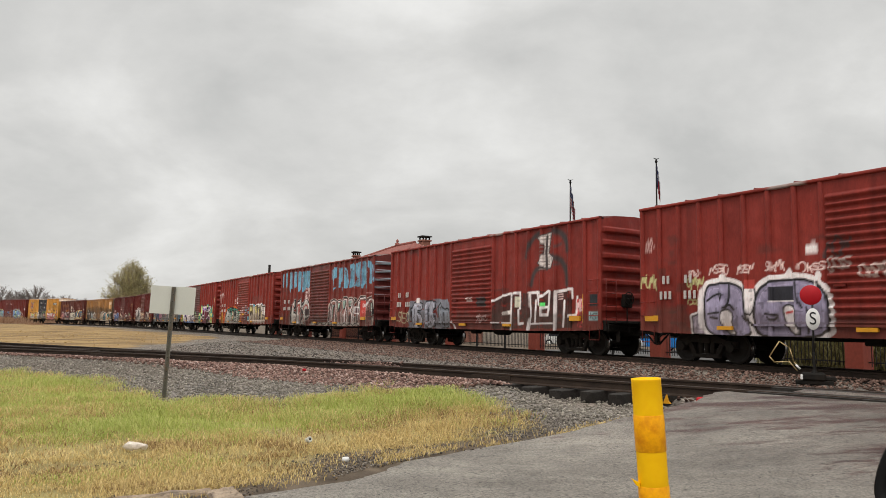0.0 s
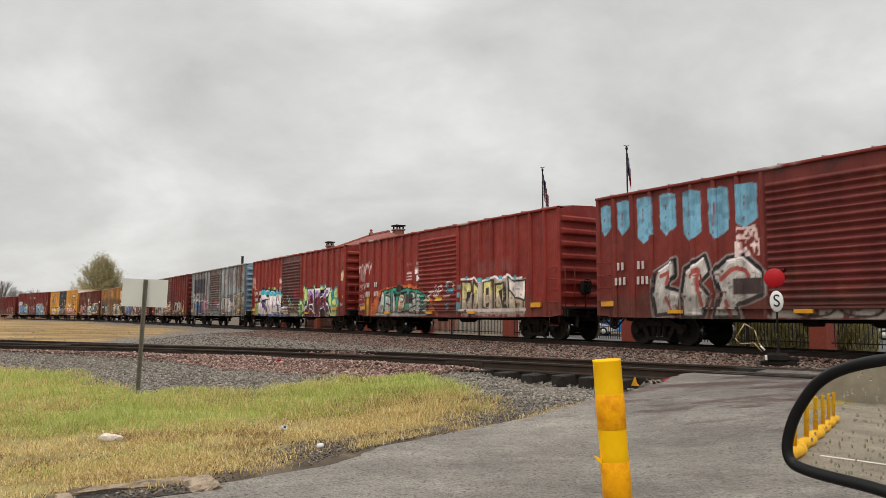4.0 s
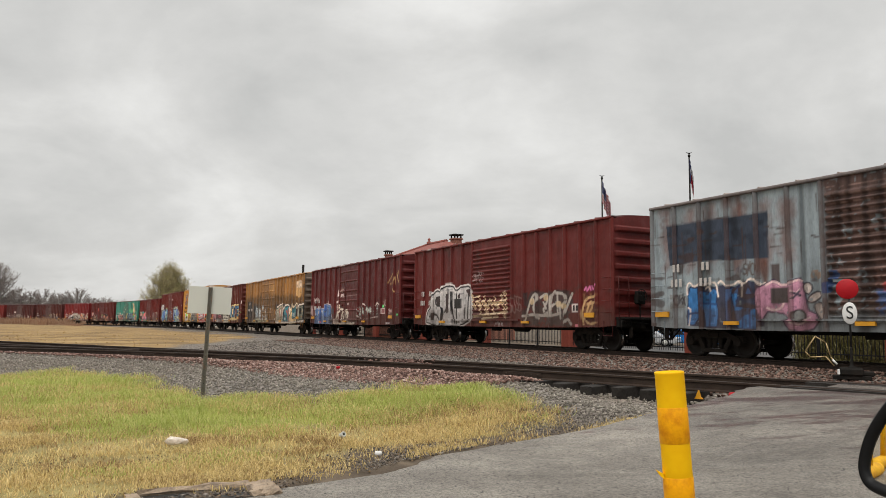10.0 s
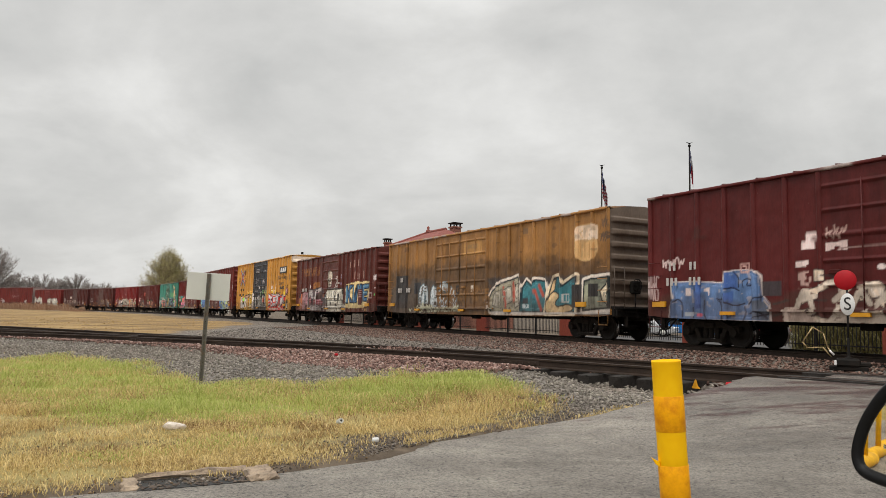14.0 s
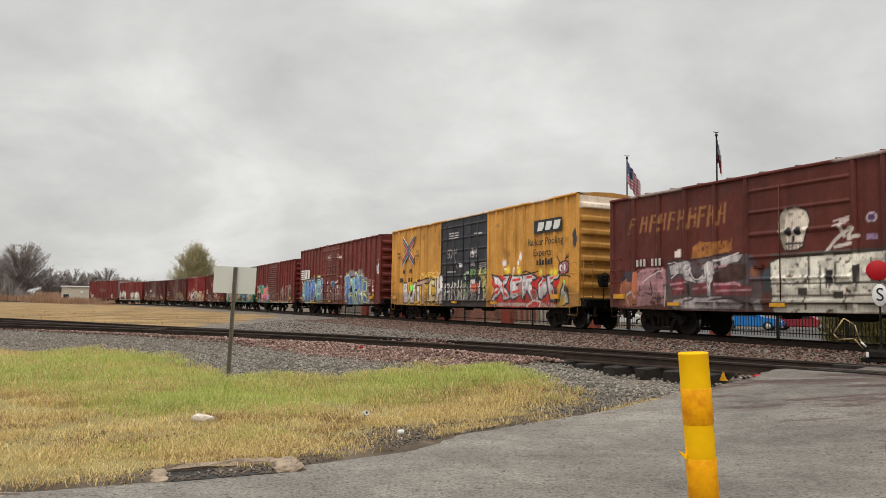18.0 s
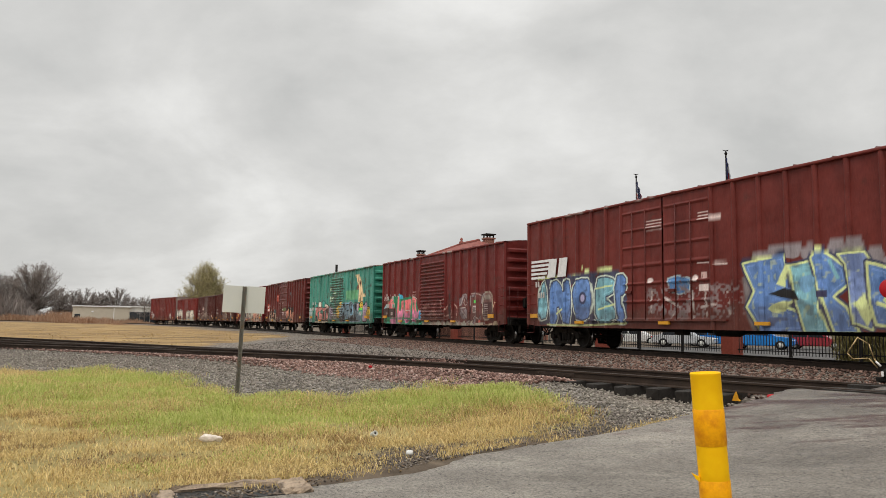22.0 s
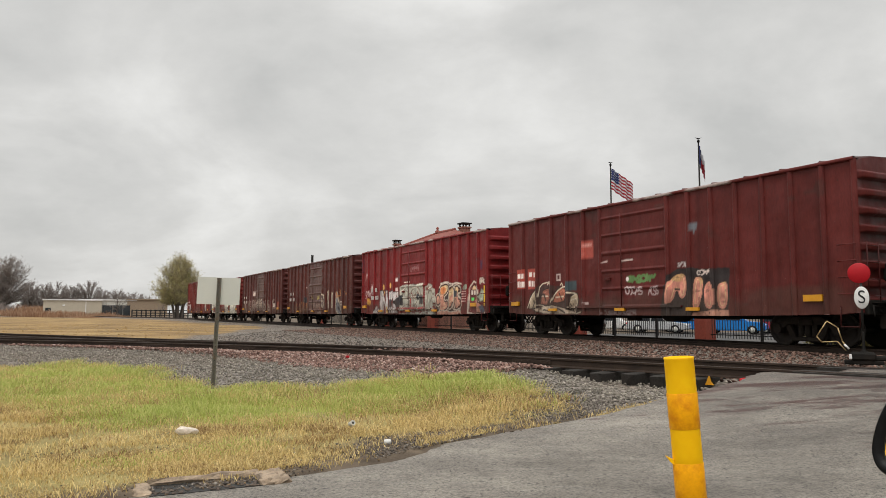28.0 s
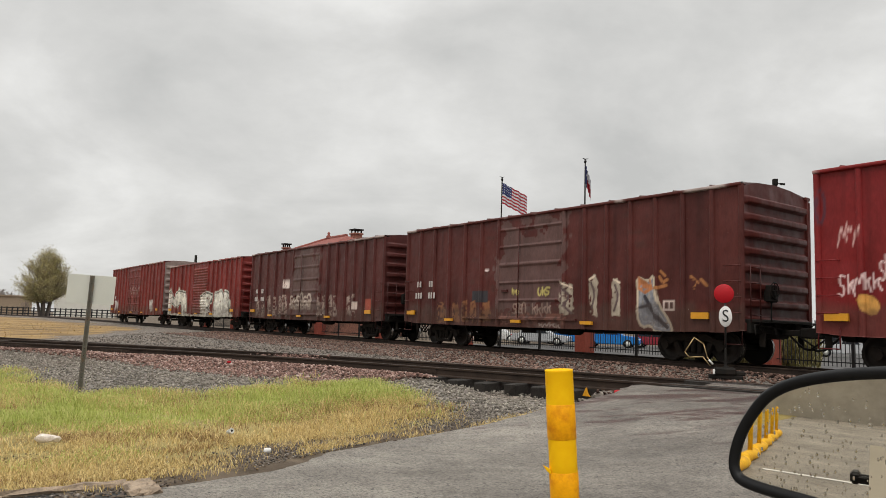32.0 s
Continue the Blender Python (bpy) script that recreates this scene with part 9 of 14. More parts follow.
def art5(A):
    A.weather(0.45,0.3,(0.1,0.05,0.038)); A.poly([(10.55,4.15),(11.22,4.13),(11.14,3.50),(10.90,3.04),(10.60,3.64)], (0.13,0.055,0.038), wob=0.5, worn=0.12, soft=0.3, alpha=0.45)
    A.poly([(11.45,4.28),(12.14,4.25),(12.06,3.25),(11.80,2.81),(11.48,3.39)], (0.13,0.055,0.038), wob=0.5, worn=0.12, soft=0.3, alpha=0.8)
    A.poly([(12.42,4.38),(13.24,4.32),(13.16,3.30),(12.84,2.88),(12.45,3.44)], (0.13,0.055,0.038), wob=0.5, worn=0.12, soft=0.3, alpha=0.75)
    A.poly([(13.44,4.37),(13.94,4.36),(13.86,3.37),(13.68,2.96),(13.46,3.48)], (0.13,0.055,0.038), wob=0.5, worn=0.12, soft=0.3, alpha=0.6)
    A.poly([(13.54,4.58),(14.59,4.46),(14.50,3.03),(14.08,2.65),(13.55,3.19)], (0.13,0.055,0.038), wob=0.5, worn=0.12, soft=0.3, alpha=0.95)
    A.poly([(14.80,4.03),(15.19,4.03),(15.14,3.77),(15.00,3.38),(14.84,3.87)], (0.13,0.055,0.038), wob=0.5, worn=0.12, soft=0.3, alpha=0.35)
    for v in ([(13.29,4.46),(13.45,4.43),(13.39,2.70),(13.24,2.71)],[(11.46,4.10),(11.61,4.08),(11.57,2.36),(11.42,2.37)],[(10.24,4.09),(10.40,4.07),(10.37,2.42),(10.21,2.43)],[(9.34,4.29),(9.43,4.28),(9.39,2.13),(9.30,2.14)],[(12.40,4.29),(12.51,4.27),(12.46,2.61),(12.36,2.62)]): A.poly(v, (0.36,0.4,0.4), wob=0.25, soft=0.15)
    for v in ([(9.64,4.08),(9.82,4.19)],[(9.96,3.62),(10.13,3.74)],[(10.84,3.99),(11.00,4.10)],[(10.72,3.62),(10.88,3.74)],[(11.07,3.80),(11.23,3.91)],[(10.16,3.18),(10.33,3.30)]): A.stroke(v, (0.3,0.09,0.03), 0.06, soft=0.15)
    for v in ([(0.40,4.58),(0.89,4.62),(0.83,2.92),(0.55,2.59)],[(1.40,4.48),(1.85,4.52),(1.79,2.87),(1.53,2.55)],[(2.15,4.40),(2.58,4.45),(2.52,2.84),(2.27,2.52)],[(3.11,4.31),(3.52,4.35),(3.46,2.79),(3.22,2.48)],[(4.05,4.21),(4.44,4.26),(4.37,2.74),(4.15,2.44)],[(4.69,4.15),(5.06,4.19),(5.00,2.71),(4.78,2.41)]): A.poly(v, (0.13,0.055,0.038), wob=0.4, soft=0.3, alpha=0.55)
    A.poly([(0.62,4.02),(4.31,4.02),(4.31,2.74),(1.98,2.82),(0.75,2.75)], (0.04,0.055,0.08)); A.rect(4.37,4.63,1.92,2.57,(0.09,0.08,0.08)); A.scrawl(3.22,3.73,2.32,2.58,(0.1,0.1,0.12), 0.025,8)
    A.grit(90,(0.05,0.035,0.03), 0,15.3,2.0,4.4,0.3); A.grit(110,(0.06,0.035,0.028), 0,15.3,1.6,4.5,0.8, True); A.grit(40,(0.42,0.46,0.47), 5.9,15.3,1.4,4.4,0.25)
    A.rect(5.94,8.81,1.21,4.76,(0.085,0.045,0.034), worn=0.08, soft=0.25, alpha=0.92)
    for v in ([(6.06,4.38),(7.39,4.34),(8.74,4.34)],[(6.06,4.17),(7.39,4.14),(8.74,4.15)],[(6.06,3.95),(7.39,3.93),(8.74,3.95)],[(6.06,3.74),(7.38,3.73),(8.73,3.76)],[(6.06,3.52),(7.38,3.52),(8.73,3.57)],[(6.05,3.31),(7.38,3.32),(8.73,3.37)],[(6.05,3.10),(7.38,3.12),(8.73,3.18)],[(6.05,2.88),(7.38,2.91),(8.72,2.98)],[(6.05,2.67),(7.37,2.71),(8.72,2.79)],[(6.05,2.46),(7.37,2.51),(8.72,2.60)],[(6.05,2.25),(7.37,2.30),(8.72,2.41)],[(6.05,2.03),(7.37,2.10),(8.71,2.21)],[(6.05,1.82),(7.37,1.90),(8.71,2.02)],[(6.05,1.61),(7.36,1.70),(8.71,1.83)],[(6.04,1.40),(7.36,1.50),(8.70,1.64)]): A.stroke(v, (0.2,0.14,0.12), 0.012, worn=0.2)
    A.poly([(1.41,0.93),(1.46,2.02),(1.67,2.13),(2.03,2.07),(2.46,2.03),(2.87,2.08),(3.13,2.01),(3.52,2.18),(3.89,2.11),(4.13,2.03),(4.12,0.90),(2.56,0.83)], (0.05,0.06,0.1), worn=0.03, wob=0.08)
    for v in ([(1.48,1.85),(1.56,2.05),(1.85,2.05),(1.86,1.16),(1.71,0.93),(1.45,0.96)],[(1.96,1.95),(2.24,1.88),(2.42,2.01),(2.59,1.92),(2.50,1.60),(2.57,1.38),(2.52,0.88),(2.11,0.88),(2.08,1.27),(1.94,1.66)],[(2.86,1.97),(3.13,1.99),(3.00,1.59),(3.00,1.05),(2.83,1.07)],[(3.06,1.80),(3.33,2.06),(3.21,1.47),(3.87,1.41),(3.88,0.84),(3.22,0.84),(3.17,1.26)],[(3.51,1.79),(3.61,2.02),(3.79,1.78)],[(3.93,1.51),(4.11,1.54),(4.13,1.15),(3.95,1.13)]): A.poly(v, (0.035,0.15,0.36), line=(0.02,0.03,0.08), lw=0.025, worn=0.03, wob=0.05)
    for v in ([(1.44,1.85),(1.43,2.14),(1.56,2.22),(1.67,2.06),(1.97,2.17),(2.07,2.08),(2.32,2.19),(2.53,2.15),(2.59,1.76)],[(2.60,2.15),(2.70,2.22),(2.87,2.05),(3.13,2.07),(3.33,2.19),(3.45,2.08),(3.41,1.74)],[(3.33,2.14),(3.52,2.08),(3.65,2.23),(3.89,2.17),(4.07,2.00),(4.16,2.08)],[(2.14,2.00),(2.25,2.08),(2.31,1.93)],[(1.47,1.45),(1.58,1.39),(1.49,0.93)]): A.stroke(v, (0.6,0.56,0.5), 0.028, curve=1)
    for v in ([(2.31,1.82),(2.25,0.94)],[(3.43,1.36),(3.41,0.89)],[(3.65,1.36),(3.65,0.89)],[(2.02,1.58),(2.51,1.54)],[(1.50,1.27),(1.83,1.30)]): A.stroke(v, (0.02,0.05,0.14), 0.03)

    A.poly([(3.82,1.78),(3.98,1.98),(4.22,2.07),(4.43,2.16),(4.71,2.00),(5.00,2.11),(5.22,2.15),(5.32,1.98),(5.36,1.63),(5.43,1.32),(5.63,1.24),(5.70,1.05),(5.54,0.86),(5.16,0.80),(4.81,0.85),(4.68,1.05),(4.85,1.10),(4.68,1.25),(4.22,1.30),(4.03,1.05),(3.84,1.57)], (0.38,0.2,0.28), line=(0.06,0.04,0.08), lw=0.03, worn=0.03)
    for v in ([(4.19,2.02),(4.43,2.13),(4.74,1.96),(5.14,2.14),(5.27,2.08)],[(4.20,1.41),(4.40,1.33),(4.63,1.40),(4.70,1.52)],[(4.96,1.84),(5.20,1.69)],[(5.18,1.86),(4.95,1.64)],[(4.85,1.05),(5.17,0.95),(5.45,1.15)]): A.stroke(v, (0.55,0.42,0.42), 0.025, curve=1)
    A.stroke([(4.99,1.79),(5.20,1.71)], (0.06,0.05,0.08), 0.03); A.stroke([(5.18,1.83),(4.98,1.65)], (0.06,0.05,0.08), 0.03); A.rect(4.33,4.92,1.53,1.94,(0.07,0.06,0.06))
    A.oval(5.14,1.19,0.16,0.13,(0.2,0.23,0.23), ring=(0.06,0.05,0.06))
    for v in ([(5.36,1.54),(5.50,1.73),(5.74,1.81),(5.81,1.67),(5.57,1.51)],[(5.57,1.48),(5.77,1.53),(5.92,1.33),(5.80,1.05),(5.66,1.24)],[(5.27,1.98),(5.43,2.07),(5.58,1.92),(5.47,1.73),(5.34,1.78)]): A.poly(v, (0.46,0.42,0.38), line=(0.05,0.04,0.05), lw=0.03, worn=0.08, curve=1)
    A.poly([(5.79,1.76),(5.85,2.00),(6.05,2.04),(6.09,2.32),(6.29,2.29),(6.27,2.03),(6.04,1.76)], (0.04,0.08,0.2), worn=0.1, wob=0.1)
    A.poly([(5.50,2.36),(5.76,2.39),(5.80,2.19),(5.69,2.06),(5.54,2.14)], (0.25,0.2,0.16), worn=0.2, wob=0.1); A.scrawl(3.47,3.97,2.31,2.68,(0.1,0.08,0.07), 0.03,9)
    A.poly([(0.75,1.87),(1.40,1.88),(1.39,1.45),(0.77,1.43)], (0.16,0.18,0.18), worn=0.15); A.scrawl(0.86,1.36,1.51,1.86,(0.05,0.05,0.06), 0.03,8); A.rect(7.37,8.47,1.74,2.01,(0.25,0.05,0.045), worn=0.1, soft=0.1)
    A.rect(7.23,7.79,1.21,1.75,(0.05,0.09,0.2), worn=0.2, soft=0.1); A.rect(8.35,8.89,1.64,1.81,(0.45,0.42,0.4), worn=0.1); A.rect(8.35,8.84,1.46,1.53,(0.5,0.48,0.46), worn=0.1)
    A.poly([(9.20,1.12),(9.21,2.06),(9.39,2.27),(9.82,2.22),(10.14,2.24),(10.45,2.26),(10.74,2.15),(11.13,2.26),(11.60,2.23),(11.77,1.89),(12.13,1.80),(12.37,1.94),(12.35,1.09)], (0.46,0.47,0.45), line=(0.04,0.04,0.04), lw=0.03, curve=1, worn=0.03)
    for v in ([(9.61,2.16),(9.59,1.20)],[(9.49,1.45),(9.81,1.65),(10.02,1.45)],[(10.20,2.14),(10.22,1.20)],[(10.60,2.09),(10.58,1.20)],[(10.78,1.20),(10.74,1.92),(11.04,2.17)],[(11.11,1.20),(11.22,1.75),(11.44,1.74),(11.48,1.20)],[(11.73,1.73),(11.76,1.20)],[(11.85,1.46),(12.21,1.60),(12.32,1.42)],[(10.84,2.05),(11.07,2.07)],[(9.48,1.29),(10.02,1.28)]): A.stroke(v, (0.04,0.04,0.04), 0.03, curve=1)
    A.oval(9.74,2.36,0.15,0.10,(0.06,0.05,0.06)); A.rect(11.53,12.22,1.96,2.47,(0.05,0.035,0.07), soft=0.2, worn=0.15); A.rect(12.57,13.07,2.29,2.59,(0.06,0.04,0.08), soft=0.2, worn=0.15)
    A.rect(14.50,15.11,2.32,2.59,(0.05,0.035,0.07), soft=0.15, worn=0.1)
    A.poly([(12.38,1.09),(12.47,1.72),(12.74,2.37),(13.15,2.45),(13.38,2.27),(13.43,1.55),(13.42,0.98),(12.45,0.94)], (0.09,0.1,0.05), line=(0.46,0.4,0.34), lw=0.05, worn=0.06)
    A.poly([(12.50,1.57),(12.68,1.93),(13.05,1.85),(12.99,1.56),(12.63,1.34)], (0.45,0.3,0.25), line=BK, lw=0.04)
    A.poly([(12.80,1.78),(13.13,1.99),(13.32,1.77),(13.27,1.19),(12.95,1.12)], (0.1,0.13,0.08), line=(0.4,0.42,0.36), lw=0.04, curve=1)
    A.poly([(13.46,2.48),(13.92,2.55),(14.21,2.33),(14.42,2.42),(15.22,2.04),(15.25,1.06),(13.49,0.91)], (0.1,0.12,0.045), line=BK, lw=0.05, worn=0.06)
    for v in ([(13.54,2.40),(13.92,2.49),(14.05,1.95),(13.73,1.26),(13.56,1.55)],[(13.98,2.23),(14.49,2.41),(14.51,2.07),(14.19,1.88)],[(14.62,2.07),(15.14,2.17),(15.21,1.71),(14.87,1.52),(14.58,1.66)],[(14.87,1.46),(15.29,1.51),(15.28,1.13),(14.93,1.10)]): A.poly(v, (0.26,0.3,0.12), line=BK, lw=0.05, curve=1)
    for v in ([(13.49,2.43),(13.92,2.52),(14.20,2.08)],[(13.82,1.82),(14.34,1.94)],[(14.62,2.13),(15.10,2.20)],[(13.72,1.05),(14.52,1.15)],[(14.59,1.26),(14.61,1.80)],[(13.92,1.54),(14.39,1.53)]): A.stroke(v, (0.5,0.46,0.38), 0.035)
    A.oval(14.35,2.46,0.22,0.16,(0.3,0.34,0.14), ring=BK); A.rect(14.73,15.03,1.32,1.48,(0.1,0.75,0.15)); A.rect(14.65,14.99,0.86,1.19,(0.04,0.035,0.035)); A.scrawl(12.47,12.96,0.98,2.30,(0.42,0.4,0.34), 0.025,11)
    A.scrawl(12.57,13.06,1.12,2.15,(0.04,0.035,0.035), 0.03,9); A.scrawl(13.04,13.45,0.98,2.27,(0.42,0.4,0.34), 0.025,11); A.scrawl(13.14,13.54,1.12,2.12,(0.04,0.035,0.035), 0.03,9)
    A.scrawl(13.51,13.96,0.98,2.25,(0.42,0.4,0.34), 0.025,11); A.scrawl(13.61,14.05,1.12,2.10,(0.04,0.035,0.035), 0.03,9); A.scrawl(14.07,14.44,0.99,2.22,(0.42,0.4,0.34), 0.025,11)
    A.scrawl(14.15,14.52,1.12,2.08,(0.04,0.035,0.035), 0.03,9); A.scrawl(14.49,14.85,0.99,2.20,(0.42,0.4,0.34), 0.025,11); A.scrawl(14.58,14.93,1.13,2.06,(0.04,0.035,0.035), 0.03,9)
    A.scrawl(14.88,15.22,1.00,2.18,(0.42,0.4,0.34), 0.025,11); A.scrawl(14.96,15.30,1.13,2.04,(0.04,0.035,0.035), 0.03,9); A.scrawl(14.03,14.46,3.30,3.81,(0.09,0.07,0.06), 0.04,6)
    A.scrawl(14.67,15.21,2.99,3.72,(0.08,0.08,0.08), 0.03,8)


def art6(A):
    A.weather(0.3)

    A.poly([(1.31,0.80),(1.38,1.48),(1.78,1.71),(1.89,2.27),(2.39,2.54),(2.84,2.46),(3.13,2.71),(4.08,2.73),(4.31,2.44),(4.91,2.62),(5.69,2.64),(5.90,2.24),(5.84,0.79)], (0.42,0.43,0.42), line=BK, lw=0.05, halo=(0.5,0.5,0.48), hw=0.06, curve=1)
    for v in ([(2.84,2.24),(2.28,2.14),(2.28,1.81),(3.02,1.75),(3.13,1.25),(2.66,0.81)],[(1.62,1.25),(2.28,1.41),(2.66,1.14)],[(3.56,2.54),(3.56,1.78),(3.28,1.47)],[(3.97,2.41),(3.98,1.56),(4.25,0.94)],[(4.41,2.29),(4.41,0.94)],[(5.54,2.35),(5.47,1.14)],[(5.22,1.65),(5.16,1.14)],[(3.02,1.58),(2.95,1.03)]): A.stroke(v, BK, 0.05, curve=1)
    for v in ([(2.31,2.21),(2.84,2.28),(2.77,1.84),(2.39,1.81)],[(1.70,1.37),(2.17,1.48),(2.09,1.10),(1.78,1.01)],[(3.34,2.33),(3.63,2.36),(3.63,1.46),(3.42,1.40)],[(4.51,2.22),(4.78,2.38),(4.84,2.13),(4.58,2.08)]): A.poly(v, (0.05,0.035,0.035))
    A.rect(4.18,4.97,1.62,2.08,(0.03,0.03,0.03)); A.poly([(5.29,2.46),(5.72,2.54),(5.66,2.10)], (0.05,0.03,0.03)); A.scrawl(1.71,4.25,0.71,0.82,(0.06,0.05,0.05), 0.02,14)
    for v in ([(5.96,2.23),(6.20,1.44),(6.43,2.08),(6.72,1.38)],[(6.58,2.11),(6.72,1.53),(6.95,2.06),(7.14,1.43)],[(7.01,2.14),(7.22,1.52),(7.42,1.99)],[(7.27,1.43),(7.61,2.08),(7.76,1.42)],[(7.60,1.80),(8.33,1.84)],[(7.87,2.07),(8.02,1.42),(8.59,2.23)],[(8.07,1.70),(8.78,1.95)],[(8.71,2.26),(8.82,1.15),(8.57,1.24)],[(6.08,1.24),(7.41,1.33),(8.77,1.41)],[(6.86,1.15),(8.07,1.22)],[(6.02,2.03),(6.58,2.15)],[(8.34,2.15),(8.70,1.33)]): A.stroke(v, (0.56,0.46,0.3), 0.05, curve=1, worn=0.06)
    A.poly([(9.76,1.15),(10.10,1.66),(10.40,2.16),(10.86,2.27),(11.67,2.14),(12.24,2.21),(13.04,2.12),(13.15,1.75),(12.92,1.15),(13.08,0.85),(9.97,0.89)], (0.06,0.04,0.038), worn=0.15, wob=0.15, soft=0.1)
    for v in ([(10.09,1.06),(10.48,1.98),(10.86,2.17),(10.96,1.89),(10.53,1.57),(11.00,1.15)],[(11.10,1.96),(11.57,2.14),(11.56,1.79),(11.21,1.47),(11.64,1.15)],[(11.79,1.15),(11.78,1.97),(12.05,2.17)],[(11.84,1.62),(12.32,1.85),(12.39,1.15)],[(12.05,2.12),(12.69,2.06),(12.77,1.76),(12.49,1.61)],[(12.57,1.15),(12.80,1.60),(13.09,2.05)],[(9.87,1.23),(10.63,1.31),(11.64,1.23),(12.39,1.34)],[(10.65,1.90),(10.76,1.35)],[(11.30,1.80),(11.55,1.34)],[(12.19,2.01),(12.21,1.31)],[(12.65,1.00),(12.83,1.15),(13.02,0.93)]): A.stroke(v, (0.3,0.29,0.26), 0.055, curve=2, worn=0.08)
    A.oval(10.54,1.82,0.17,0.13,(0.42,0.34,0.2), alpha=0.7); A.oval(11.46,1.95,0.16,0.13,(0.42,0.34,0.2), alpha=0.7); A.oval(12.26,1.69,0.18,0.12,(0.42,0.34,0.2), alpha=0.7); A.oval(12.58,1.61,0.18,0.12,(0.42,0.34,0.2), alpha=0.7)
    A.scrawl(9.02,9.77,1.32,2.11,(0.16,0.1,0.09), 0.035,9); A.poly([(10.00,2.17),(10.22,2.20),(10.25,1.65),(10.03,1.66)], (0.05,0.03,0.03))
    A.poly([(13.70,2.02),(14.48,2.02),(14.50,1.15),(13.75,1.08)], (0.2,0.1,0.05), worn=0.3, soft=0.1)
    for v in ([(13.71,0.94),(13.63,1.44),(13.86,1.87),(14.40,1.92)],[(13.89,1.37),(14.09,1.79),(14.24,1.58),(14.00,1.32)],[(13.93,1.65),(14.37,1.71)],[(13.75,1.15),(13.98,0.94),(14.45,0.99)]): A.stroke(v, (0.46,0.32,0.16), 0.045, curve=1, worn=0.05)
    for v in ([(13.79,2.17),(13.89,2.28),(13.92,2.13)],[(13.98,2.16),(14.08,2.30),(14.14,2.15)],[(14.20,2.29),(14.26,2.14),(14.42,2.33)]): A.stroke(v, (0.55,0.16,0.34), 0.035, curve=1)
    A.rect(13.07,13.47,1.37,1.67,(0.55,0.52,0.5)); A.rect(13.12,13.24,1.42,1.63, BK); A.rect(13.29,13.42,1.42,1.62, BK); A.rect(13.25,13.42,0.83,0.93,(0.6,0.2,0.25)); A.scrawl(6.00,6.87,2.74,3.20,(0.42,0.36,0.35), 0.02,10)
    A.scrawl(7.80,8.44,0.78,1.06,(0.4,0.36,0.35), 0.02,7); A.rect(1.51,2.85,0.72,0.83,(0.05,0.05,0.05), worn=0.2)


